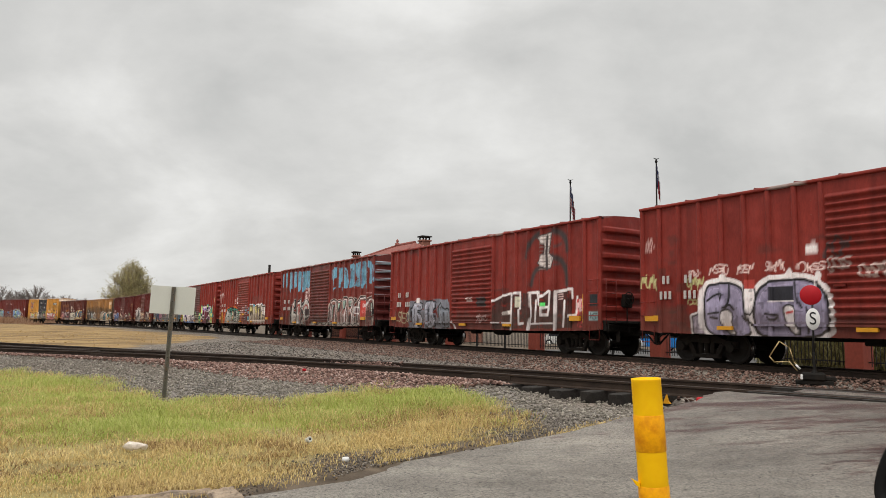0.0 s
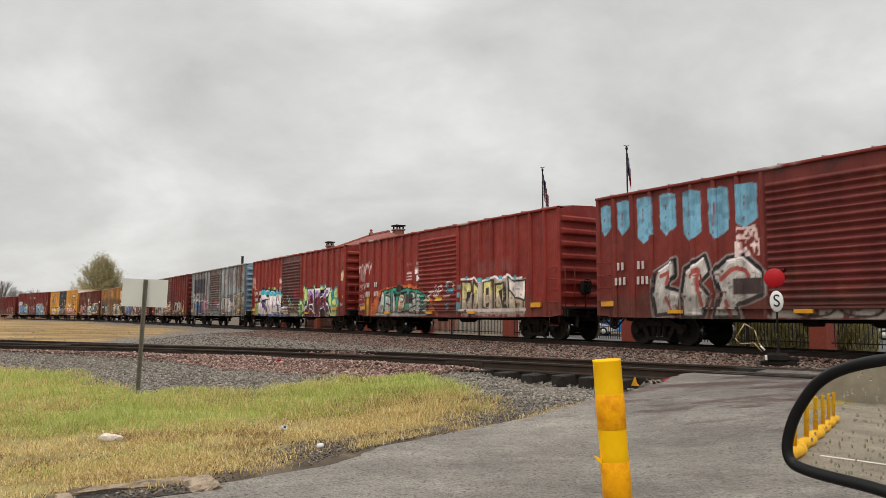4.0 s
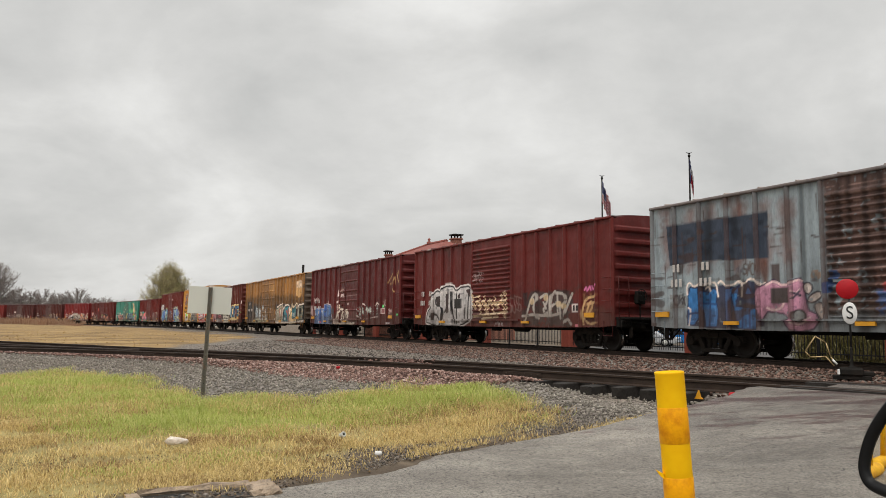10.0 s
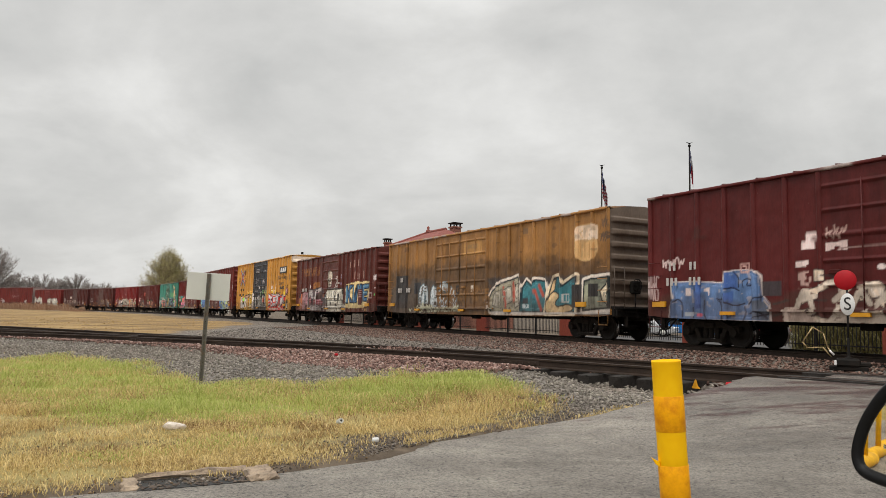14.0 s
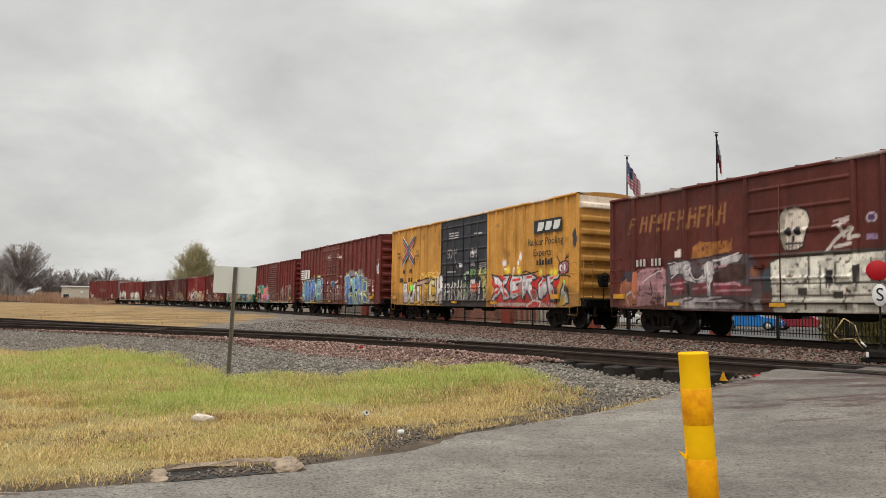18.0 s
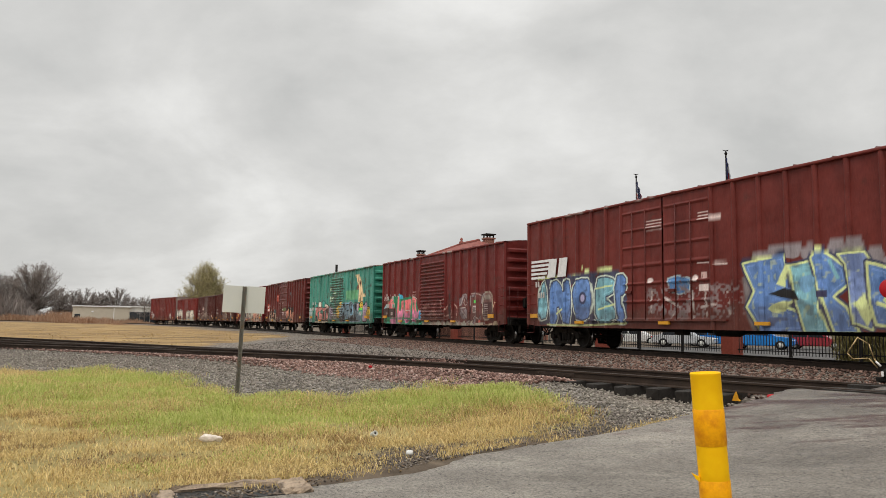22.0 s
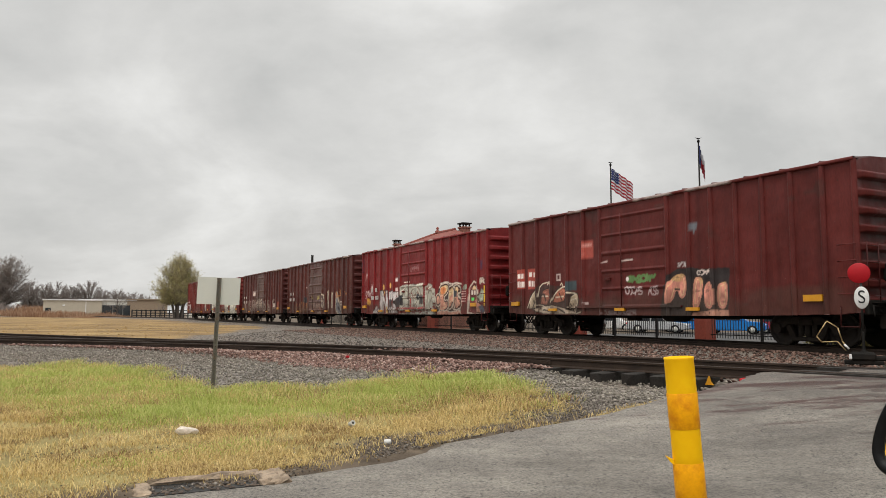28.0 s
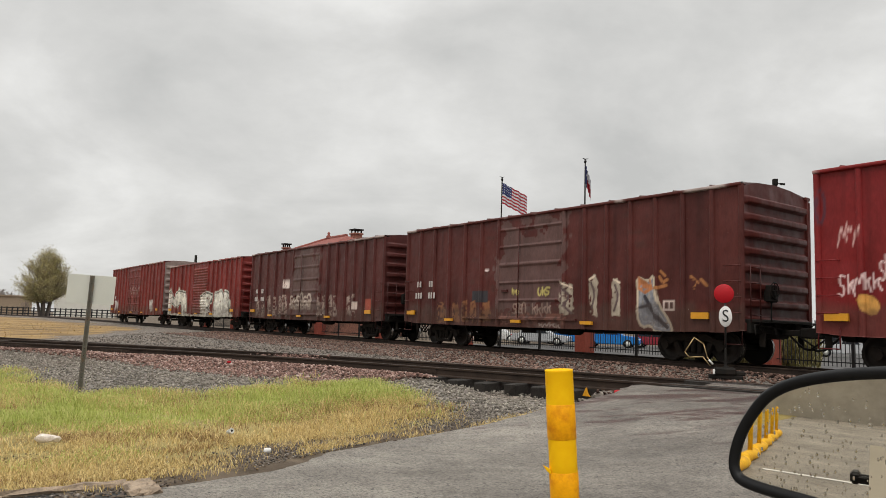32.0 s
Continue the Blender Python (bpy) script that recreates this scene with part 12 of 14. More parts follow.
    A.poly([(12.57,2.08),(12.87,2.60),(13.06,2.59),(12.86,1.98)], (0.5,0.6,0.28)); A.poly([(14.79,1.51),(15.09,1.75),(15.27,1.19),(15.13,0.95)], (0.5,0.6,0.28))
    A.stroke([(15.42,1.50),(16.03,1.31),(16.15,0.96)], (0.5,0.6,0.28), 0.05); A.poly([(15.50,2.13),(15.82,2.04),(15.77,1.73),(15.48,1.69)], (0.06,0.14,0.36)); A.rect(13.80,14.08,1.69,1.86,(0.05,0.05,0.1))
    A.stroke([(14.19,2.61),(14.39,2.18)], (0.17,0.38,0.44), 0.05); A.poly([(13.24,2.23),(13.79,2.29),(13.69,1.87),(13.37,1.79)], (0.14,0.3,0.45), curve=1)
    A.poly([(16.32,0.88),(16.37,1.18),(16.61,1.23),(16.77,0.92)], (0.66,0.64,0.64), curve=1); A.rect(16.22,16.69,1.26,1.64,(0.3,0.24,0.23), worn=0.25)
    A.poly([(16.19,0.80),(16.64,1.04),(17.30,0.97),(18.08,0.90),(18.07,0.79)], (0.3,0.26,0.26), worn=0.2, wob=0.1); A.rect(16.92,17.37,1.65,1.99,(0.6,0.55,0.53)); A.rect(16.98,17.34,1.80,1.94,(0.05,0.05,0.05))
    A.rect(16.99,17.40,1.30,1.50,(0.75,0.42,0.03))
    for v in ([(16.25,2.41),(16.38,2.42)],[(16.25,2.29),(16.37,2.30)],[(16.24,2.16),(16.37,2.17)],[(16.24,2.04),(16.36,2.05)],[(16.55,2.39),(16.67,2.40)],[(16.55,2.27),(16.67,2.28)],[(16.54,2.15),(16.66,2.16)],[(16.54,2.03),(16.66,2.04)],[(16.93,2.37),(17.05,2.38)],[(16.92,2.25),(17.04,2.26)],[(16.92,2.13),(17.04,2.14)],[(16.92,2.01),(17.03,2.02)],[(17.36,2.35),(17.47,2.35)],[(17.35,2.23),(17.47,2.24)],[(17.35,2.11),(17.46,2.12)],[(17.34,2.00),(17.46,2.01)]): A.stroke(v, (0.48,0.4,0.38), 0.018)
    A.poly([(17.62,3.27),(17.95,3.43),(18.24,3.42),(18.21,2.72),(17.70,2.79)], (0.55,0.55,0.58), wob=0.12); A.scrawl(17.78,18.17,2.85,3.19,(0.35,0.35,0.4), 0.03,9); A.scrawl(17.81,18.04,3.60,3.75,(0.5,0.44,0.42), 0.02,5)
    for v in ([(7.44,4.43),(8.17,4.42)],[(7.44,4.32),(8.17,4.31)],[(7.44,4.21),(8.17,4.20)],[(7.44,4.10),(8.17,4.10)],[(9.80,4.42),(10.66,4.40)],[(9.80,4.32),(10.66,4.30)],[(9.80,4.22),(10.65,4.21)]): A.stroke(v, (0.5,0.44,0.42), 0.016)
    for v in ([(9.73,2.86),(10.20,2.85)],[(10.41,2.98),(10.86,2.97)],[(10.40,2.78),(10.86,2.77)]): A.stroke(v, (0.5,0.44,0.42), 0.02)



def art12(A):
    A.weather(0.25)
    A.poly([(0.08,0.75),(0.23,1.12),(1.26,1.68),(1.05,2.33),(1.55,2.51),(2.44,2.51),(3.28,2.36),(4.38,2.43),(4.85,2.44),(5.30,2.24),(5.51,1.67),(5.72,1.18),(6.45,0.91),(6.24,0.78),(3.28,0.76)], (0.03,0.2,0.1), wob=0.08, worn=0.03)
    for v in ([(0.97,1.85),(1.05,2.25),(1.40,2.40),(1.89,2.42),(2.03,2.06),(1.83,1.83),(2.17,1.78),(2.30,1.20),(1.48,1.20),(1.26,1.68)],[(2.34,1.51),(2.40,2.28),(2.50,2.51),(2.79,2.42),(2.74,1.65),(3.02,1.61),(3.05,2.18),(3.41,2.28),(3.47,1.49),(3.28,1.19),(2.44,1.20)],[(3.50,1.19),(3.59,2.01),(3.51,2.24),(4.50,2.31),(4.59,2.13),(4.44,1.91),(4.40,1.19)],[(4.72,1.19),(4.79,2.19),(4.85,2.42),(5.30,2.24),(5.24,1.82),(5.45,1.47),(5.62,1.67),(5.78,1.60),(5.51,1.12)]): A.poly(v, (0.62,0.17,0.18), line=(0.03,0.2,0.1), lw=0.018, fill2=(0.6,0.22,0.36), split=1.62, wob=0.03)
    for v in ([(1.26,1.12),(2.17,1.20),(2.30,0.81),(1.41,0.80)],[(2.44,1.20),(3.28,1.16),(3.15,0.82),(2.50,0.89)],[(3.40,1.12),(4.02,1.15),(4.49,1.04),(4.01,0.82)],[(4.78,1.19),(5.40,1.15),(5.34,0.84),(4.83,0.85)]): A.poly(v, (0.6,0.22,0.36), line=(0.04,0.26,0.2), lw=0.02, wob=0.05)
    for v in ([(1.48,2.15),(1.76,2.22),(1.69,1.91)],[(2.74,2.04),(2.87,1.65),(3.05,1.72)],[(3.84,2.00),(3.90,1.60),(4.32,1.63),(4.29,1.99)],[(4.56,2.20),(4.64,1.84),(4.49,1.55),(4.67,1.33)],[(4.96,2.11),(5.07,1.47)],[(1.96,2.37),(2.17,1.98)],[(2.44,2.55),(2.30,2.28)],[(4.27,2.54),(4.38,2.39),(4.09,2.33)],[(3.41,2.24),(3.53,1.86)]): A.stroke(v, (0.03,0.2,0.1), 0.022, curve=1)
    for v in ([(1.26,2.63),(1.33,2.48)],[(2.03,2.62),(2.10,2.49)],[(2.44,2.51),(2.79,2.48)],[(4.85,2.46),(5.30,2.28)],[(3.90,1.63),(4.32,1.61)]): A.stroke(v, (0.6,0.55,0.5), 0.015)
    A.poly([(2.57,2.57),(2.64,2.67),(3.28,2.51),(3.31,2.34),(2.83,2.34)], (0.06,0.36,0.48)); A.poly([(0.20,1.78),(0.53,2.02),(0.90,2.09),(0.83,1.81)], (0.25,0.5,0.55))
    A.poly([(5.67,1.12),(5.75,1.57),(6.05,1.59),(6.14,1.08)], (0.05,0.28,0.5), line=(0.5,0.55,0.55), lw=0.018); A.rect(0.11,2.13,1.24,1.78,(0.06,0.04,0.038)); A.scrawl(0.16,0.90,2.25,2.66,(0.6,0.55,0.52), 0.02,9)
    for v in ([(0.23,1.12),(0.68,0.80),(1.12,0.96),(1.26,0.76)],[(3.15,0.82),(3.53,1.04),(3.89,0.79),(4.37,1.01)],[(4.49,0.83),(4.95,0.97),(5.39,0.80)],[(5.82,0.81),(6.25,1.01),(6.45,0.85)]): A.stroke(v, (0.06,0.42,0.3), 0.035, curve=1)
    A.rect(0.68,0.95,1.38,1.54,(0.5,0.46,0.44), worn=0.2); A.rect(1.38,1.63,1.37,1.53,(0.5,0.46,0.44), worn=0.2)
    for v in ([(4.93,3.19),(5.19,3.19)],[(4.93,3.05),(5.19,3.05)],[(4.89,2.67),(5.16,2.68)],[(4.89,2.50),(5.15,2.51)],[(4.89,2.36),(5.15,2.37)]): A.stroke(v, (0.45,0.35,0.33), 0.016)
    A.rect(5.87,8.29,1.01,1.97,(0.2,0.1,0.085), worn=0.4, soft=0.2); A.rect(6.17,13.58,0.72,0.94,(0.36,0.38,0.32), worn=0.16)
    for v in ([(8.62,1.20),(8.73,1.83),(8.56,2.11),(9.06,2.18)],[(9.05,1.55),(9.42,1.90),(9.66,2.07),(9.69,1.37)],[(9.16,1.28),(9.76,1.37)],[(9.89,2.06),(9.99,1.19)],[(10.16,1.88),(10.56,1.69),(10.43,1.19)],[(8.79,1.02),(9.51,0.88),(10.54,1.02)]): A.stroke(v, (0.36,0.24,0.2), 0.035, curve=1, worn=0.28)
    A.poly([(9.71,2.06),(9.76,1.37),(9.59,1.02),(9.42,1.72)], (0.05,0.025,0.025), worn=0.2); A.rect(10.90,11.05,1.43,1.93,(0.05,0.03,0.03))
    A.poly([(10.82,1.05),(10.88,2.08),(11.04,2.36),(11.39,2.43),(11.73,2.27),(11.83,1.99),(11.94,2.31),(12.47,2.45),(13.21,2.37),(13.56,2.43),(13.88,1.86),(13.85,1.11),(12.29,1.00)], (0.13,0.055,0.05), wob=0.1, worn=0.1, alpha=0.7, soft=0.06)
    for v in ([(10.86,1.85),(10.90,2.14),(11.07,2.36),(11.39,2.42),(11.70,2.24),(11.76,1.88),(11.58,1.77),(11.52,2.06),(11.32,2.20),(11.13,2.01),(11.02,1.79)],[(10.90,1.39),(10.94,1.71),(11.30,1.73),(11.64,1.50),(11.67,1.22),(11.28,1.11),(11.00,1.17)],[(11.85,1.77),(11.90,2.26),(12.02,2.28),(11.99,1.76)],[(11.97,2.20),(12.01,2.39),(12.46,2.39),(12.33,2.18)],[(13.01,1.89),(13.08,2.25),(13.38,2.39),(13.43,2.08),(13.19,1.83)],[(11.48,0.83),(11.56,1.00),(11.83,1.00),(11.76,0.84)],[(12.22,0.89),(12.36,1.16),(12.61,1.21),(12.54,0.87)],[(12.83,1.16),(13.05,1.37),(13.04,1.06)]): A.poly(v, (0.2,0.17,0.18), line=(0.06,0.035,0.035), lw=0.018, worn=0.12, wob=0.05)
    for v in ([(10.91,1.79),(11.18,2.30),(11.46,2.37),(11.70,2.19)],[(11.20,1.96),(11.37,1.78),(11.76,1.93)],[(11.31,2.12),(11.24,1.95)],[(10.94,1.68),(11.37,1.70)],[(11.05,1.51),(11.56,1.16)],[(11.90,2.26),(11.92,1.82)],[(12.01,2.36),(12.45,2.38)],[(12.53,2.36),(12.39,2.13),(12.51,1.96)],[(12.62,2.36),(13.08,2.25)],[(13.10,1.89),(13.20,2.30),(13.44,2.36)],[(12.29,1.16),(12.49,1.32),(12.80,1.11)],[(11.72,0.83),(11.86,1.05)]): A.stroke(v, (0.36,0.33,0.3), 0.018, curve=1, worn=0.08)
    A.rect(10.74,10.89,2.09,2.37,(0.045,0.03,0.03), soft=0.06); A.rect(9.54,9.66,2.14,2.44,(0.045,0.03,0.03), soft=0.06); A.rect(9.52,9.65,1.35,1.65,(0.045,0.03,0.03), soft=0.06)
    A.rect(10.68,10.85,1.40,1.68,(0.045,0.03,0.03), soft=0.06); A.rect(11.88,11.99,1.38,1.71,(0.045,0.03,0.03), soft=0.06); A.poly([(6.24,0.78),(6.39,1.01),(6.66,1.03),(6.81,0.78)], (0.28,0.2,0.17), worn=0.12, wob=0.08)
    A.poly([(6.87,0.78),(7.01,1.02),(7.27,1.04),(7.41,0.79)], (0.4,0.4,0.33), worn=0.12, wob=0.08); A.poly([(7.47,0.79),(7.61,1.02),(7.85,1.04),(7.99,0.79)], (0.28,0.2,0.17), worn=0.12, wob=0.08)
    A.poly([(8.05,0.80),(8.18,1.02),(8.41,1.04),(8.55,0.80)], (0.4,0.4,0.33), worn=0.12, wob=0.08); A.poly([(8.60,0.80),(8.72,1.02),(8.95,1.04),(9.08,0.81)], (0.28,0.2,0.17), worn=0.12, wob=0.08)
    A.poly([(9.13,0.81),(9.25,1.02),(9.46,1.04),(9.59,0.81)], (0.4,0.4,0.33), worn=0.12, wob=0.08); A.poly([(9.64,0.81),(9.75,1.02),(9.96,1.04),(10.08,0.82)], (0.28,0.2,0.17), worn=0.12, wob=0.08)
    A.poly([(10.12,0.82),(10.24,1.02),(10.44,1.04),(10.55,0.82)], (0.4,0.4,0.33), worn=0.12, wob=0.08); A.poly([(10.59,0.82),(10.70,1.02),(10.90,1.04),(11.00,0.83)], (0.28,0.2,0.17), worn=0.12, wob=0.08)
    A.poly([(11.05,0.83),(11.15,1.03),(11.34,1.04),(11.44,0.83)], (0.4,0.4,0.33), worn=0.12, wob=0.08); A.poly([(11.48,0.83),(11.59,1.03),(11.76,1.04),(11.86,0.84)], (0.28,0.2,0.17), worn=0.12, wob=0.08)
    A.poly([(11.90,0.84),(12.00,1.03),(12.17,1.04),(12.27,0.84)], (0.4,0.4,0.33), worn=0.12, wob=0.08); A.poly([(12.31,0.84),(12.41,1.03),(12.57,1.04),(12.66,0.85)], (0.28,0.2,0.17), worn=0.12, wob=0.08)
    A.poly([(12.70,0.85),(12.79,1.03),(12.95,1.05),(13.04,0.85)], (0.4,0.4,0.33), worn=0.12, wob=0.08)
    A.poly([(13.17,1.25),(13.22,2.08),(13.55,2.39),(13.89,2.41),(14.12,2.18),(14.08,1.25),(13.58,1.03)], (0.17,0.1,0.09), line=(0.3,0.28,0.22), lw=0.05, curve=1, worn=0.08)
    A.poly([(13.46,2.07),(13.63,2.28),(13.88,2.27),(13.98,2.04)], (0.25,0.23,0.2), curve=1, worn=0.1); A.rect(13.23,14.06,1.20,1.91,(0.08,0.04,0.04))
    for v in ([(13.33,1.80),(13.70,1.81)],[(13.32,1.71),(13.69,1.72)],[(13.32,1.61),(13.69,1.61)],[(13.31,1.50),(13.69,1.51)],[(13.31,1.40),(13.68,1.41)],[(13.31,1.28),(13.68,1.29)]): A.stroke(v, (0.36,0.32,0.3), 0.014)
    A.poly([(14.13,1.75),(14.42,1.95),(14.50,1.88),(14.28,1.60)], (0.45,0.32,0.2), worn=0.1); A.rect(12.18,12.63,1.43,1.76,(0.55,0.5,0.47)); A.rect(12.24,12.39,1.48,1.71,(0.06,0.04,0.04))
    A.rect(12.44,12.57,1.47,1.71,(0.06,0.04,0.04)); A.rect(12.29,12.51,1.90,2.04,(0.1,0.6,0.12)); A.rect(12.79,12.98,0.95,1.07,(0.6,0.15,0.12)); A.rect(12.85,13.24,0.76,0.95,(0.4,0.36,0.28), worn=0.1)
    A.poly([(13.32,0.80),(13.91,0.91),(14.54,1.03),(14.68,0.82)], (0.42,0.36,0.25), worn=0.2)


def art13(A):
    A.weather(0.2,0.12,(0.1,0.06,0.04)); A.grit(70,(0.05,0.035,0.03), 0,15.3,2.3,4.4,0.18); A.grit(60,(0.07,0.05,0.04), 0,15.3,2.5,4.5,0.5, True); A.rect(5.30,8.19,1.03,4.48,(0.07,0.055,0.045), worn=0.3, soft=0.3, alpha=0.8)
    A.rect(8.25,8.45,0.94,4.44,(0.06,0.045,0.04), worn=0.12)
    for v in ([(5.48,4.26),(8.10,4.14)],[(5.48,4.07),(8.09,3.97)],[(5.48,3.88),(8.09,3.80)],[(5.47,3.70),(8.09,3.63)],[(5.47,3.51),(8.08,3.46)],[(5.47,3.33),(8.08,3.29)],[(5.46,3.15),(8.07,3.13)],[(5.46,2.96),(8.07,2.96)],[(5.46,2.78),(8.07,2.79)]): A.stroke(v, (0.08,0.3,0.22), 0.02, worn=0.1)
    A.rect(5.53,6.24,3.34,3.50,(0.36,0.5,0.38), worn=0.15); A.rect(5.52,6.68,2.64,2.80,(0.36,0.5,0.38), worn=0.15); A.rect(6.68,7.26,3.02,3.17,(0.36,0.5,0.38), worn=0.15); A.rect(5.61,6.38,2.44,2.60,(0.36,0.5,0.38), worn=0.15)
    A.poly([(9.48,3.19),(12.22,3.18),(12.25,2.48),(9.46,2.52)], (0.13,0.36,0.17), alpha=0.75)
    A.poly([(11.77,4.25),(12.57,4.28),(12.91,3.62),(13.18,3.09),(13.37,2.89),(13.84,2.79),(13.83,2.67),(13.36,2.59),(13.15,2.30),(12.28,2.32),(12.35,3.14),(12.23,3.47),(11.99,3.73)], (0.62,0.5,0.3), soft=0.06)
    A.poly([(11.94,3.42),(12.23,3.55),(12.36,3.37),(12.28,3.22),(11.97,3.21)], (0.13,0.05,0.03), worn=0.12, wob=0.1); A.stroke([(12.27,4.26),(12.22,3.71)], (0.14,0.06,0.04), 0.04, worn=0.1)
    A.stroke([(12.74,3.75),(12.75,3.49)], (0.12,0.05,0.03), 0.06, worn=0.1); A.stroke([(12.85,2.94),(12.79,2.25)], (0.15,0.06,0.03), 0.05, worn=0.1); A.stroke([(12.30,2.86),(13.79,2.83)], (0.16,0.1,0.06), 0.02)
    for v in ([(2.49,2.93),(2.56,2.57)],[(2.87,2.69),(2.94,2.33)],[(5.14,3.19),(5.20,2.85)],[(4.47,2.08),(4.53,1.74)],[(10.50,3.82),(10.54,3.55)],[(8.86,3.92),(8.91,3.62)],[(14.58,2.93),(14.60,2.70)],[(13.75,3.90),(13.77,3.66)]): A.stroke(v, (0.1,0.055,0.035), 0.06, soft=0.1, worn=0.15)
    A.scrawl(13.68,13.87,2.71,3.03,(0.08,0.08,0.07), 0.04,6); A.scrawl(14.21,14.75,3.25,3.44,(0.06,0.12,0.1), 0.03,8); A.oval(1.82,2.17,0.39,0.23,(0.05,0.24,0.2), ring=BK); A.oval(2.87,2.24,0.44,0.27,(0.55,0.54,0.45), ring=BK)
    A.oval(3.85,2.25,0.55,0.30,(0.05,0.24,0.2), ring=BK); A.oval(4.63,2.07,0.46,0.25,(0.55,0.54,0.45), ring=BK)
    for v in ([(1.49,1.03),(1.70,2.06),(2.48,2.08),(2.60,1.69),(2.21,1.59),(2.74,1.03),(2.29,1.03),(1.98,1.37),(1.97,1.00)],[(2.86,1.03),(2.60,2.03),(3.60,2.11),(3.59,1.89),(3.12,1.79),(3.12,1.57),(3.70,1.56),(3.69,1.03)],[(3.77,1.99),(4.63,2.07),(4.63,1.86),(4.29,1.76),(4.39,0.96),(3.97,0.96),(3.98,1.73),(3.70,1.78)],[(4.52,0.96),(4.53,2.07),(4.87,2.06),(5.06,1.44),(5.07,2.16),(5.32,2.15),(5.24,0.97),(4.98,0.97),(4.79,1.55),(4.79,0.97)]): A.poly(v, (0.5,0.22,0.2), line=BK, lw=0.05, worn=0.03)
    A.poly([(1.29,0.87),(2.09,1.00),(3.41,0.92),(5.27,1.01),(5.43,0.83),(1.29,0.75)], (0.5,0.48,0.38), line=BK, lw=0.03, curve=1)
    A.poly([(0.00,0.78),(0.00,1.88),(0.01,2.11),(0.66,1.85),(0.87,0.91)], (0.32,0.4,0.4), worn=0.12, wob=0.15); A.poly([(5.59,1.13),(5.51,2.04),(6.52,2.10),(6.65,1.51),(6.35,1.09)], (0.3,0.27,0.34), worn=0.15, wob=0.1)
    A.poly([(7.49,1.22),(7.57,2.06),(8.11,2.19),(8.31,1.94),(8.24,1.12)], (0.55,0.38,0.06), line=BK, lw=0.05, worn=0.1, curve=1); A.stroke([(6.22,1.82),(6.95,1.70),(6.80,1.32)], (0.05,0.04,0.05), 0.05, worn=0.1)
    A.rect(6.65,7.50,1.16,1.51,(0.42,0.36,0.33), worn=0.2); A.rect(8.31,8.77,1.94,2.39,(0.55,0.4,0.08), worn=0.1)
    A.poly([(8.28,0.94),(8.41,1.85),(8.82,2.20),(9.31,2.32),(10.24,2.30),(10.89,2.35),(11.30,2.17),(11.89,2.19),(12.17,1.89),(12.44,1.57),(12.97,1.33),(12.78,0.92)], (0.035,0.045,0.055), line=(0.16,0.25,0.3), lw=0.05, wob=0.08)
    for v in ([(8.45,1.30),(8.57,2.03),(9.12,2.15),(9.17,1.65),(8.94,1.12)],[(9.28,1.12),(9.26,2.18),(9.78,2.19),(9.80,1.11)],[(9.93,1.15),(9.91,2.06),(10.34,2.13),(10.35,1.62),(10.20,1.11)],[(10.42,1.03),(10.50,2.12),(10.84,2.27),(11.19,2.09),(11.18,1.60),(10.86,1.28)],[(11.30,1.08),(11.29,2.00),(11.74,2.10),(11.76,1.11)],[(11.86,1.11),(11.85,1.90),(12.16,1.97),(12.35,1.57),(12.38,1.07)],[(12.46,1.11),(12.53,1.41),(13.06,1.33),(12.96,0.95)]): A.poly(v, (0.1,0.17,0.21), line=(0.24,0.34,0.38), lw=0.025, worn=0.05, curve=1)
    for v in ([(8.60,1.48),(9.01,1.87)],[(8.80,1.21),(9.10,1.47),(8.81,1.75)],[(9.42,1.82),(9.68,1.90)],[(9.40,1.29),(9.71,1.46)],[(10.04,1.71),(10.27,1.76)],[(10.71,1.94),(11.00,1.77),(10.69,1.44)],[(11.49,1.83),(11.63,1.27)],[(11.98,1.74),(12.21,1.42)],[(10.20,1.11),(10.96,1.19),(11.66,1.08)],[(8.79,0.97),(9.98,1.08)]): A.stroke(v, (0.015,0.018,0.02), 0.05, curve=1)
    for v in ([(10.60,1.28),(10.97,1.47)],[(11.09,2.10),(11.11,1.44)],[(9.31,2.26),(10.35,2.26)]): A.stroke(v, (0.2,0.42,0.56), 0.03)
    A.poly([(11.92,1.90),(11.99,2.21),(12.37,2.26),(12.64,2.10),(12.63,1.72),(12.35,1.57)], (0.42,0.34,0.42), line=BK, lw=0.05, curve=2)
    A.poly([(13.41,1.55),(13.51,1.99),(13.77,2.30),(14.01,2.28),(14.24,2.10),(14.14,1.67),(14.05,1.31),(14.19,0.96),(13.30,0.92),(13.14,1.18)], (0.42,0.34,0.42), line=BK, lw=0.05, curve=2)
    A.oval(13.03,2.08,0.31,0.24,(0.56,0.42,0.06), ring=BK); A.poly([(13.82,1.54),(14.31,1.81),(14.39,1.98),(14.69,1.93),(14.76,1.72),(14.74,1.37),(14.43,1.17),(13.97,1.32)], (0.56,0.42,0.06), line=BK, lw=0.05, curve=2)
    A.rect(14.20,14.71,1.13,1.31,(0.6,0.3,0.04)); A.poly([(14.64,0.96),(14.62,1.24),(14.77,1.26),(14.78,0.99)], (0.6,0.52,0.34), line=BK, lw=0.04, curve=2)
    for v in ([(12.91,2.17),(13.18,2.21)],[(12.96,1.98),(13.20,2.00)],[(13.64,1.98),(14.00,2.08)],[(13.66,1.69),(13.86,1.75)],[(14.06,1.53),(14.53,1.59)],[(14.34,1.81),(14.61,1.80)]): A.stroke(v, (0.07,0.04,0.05), 0.025)
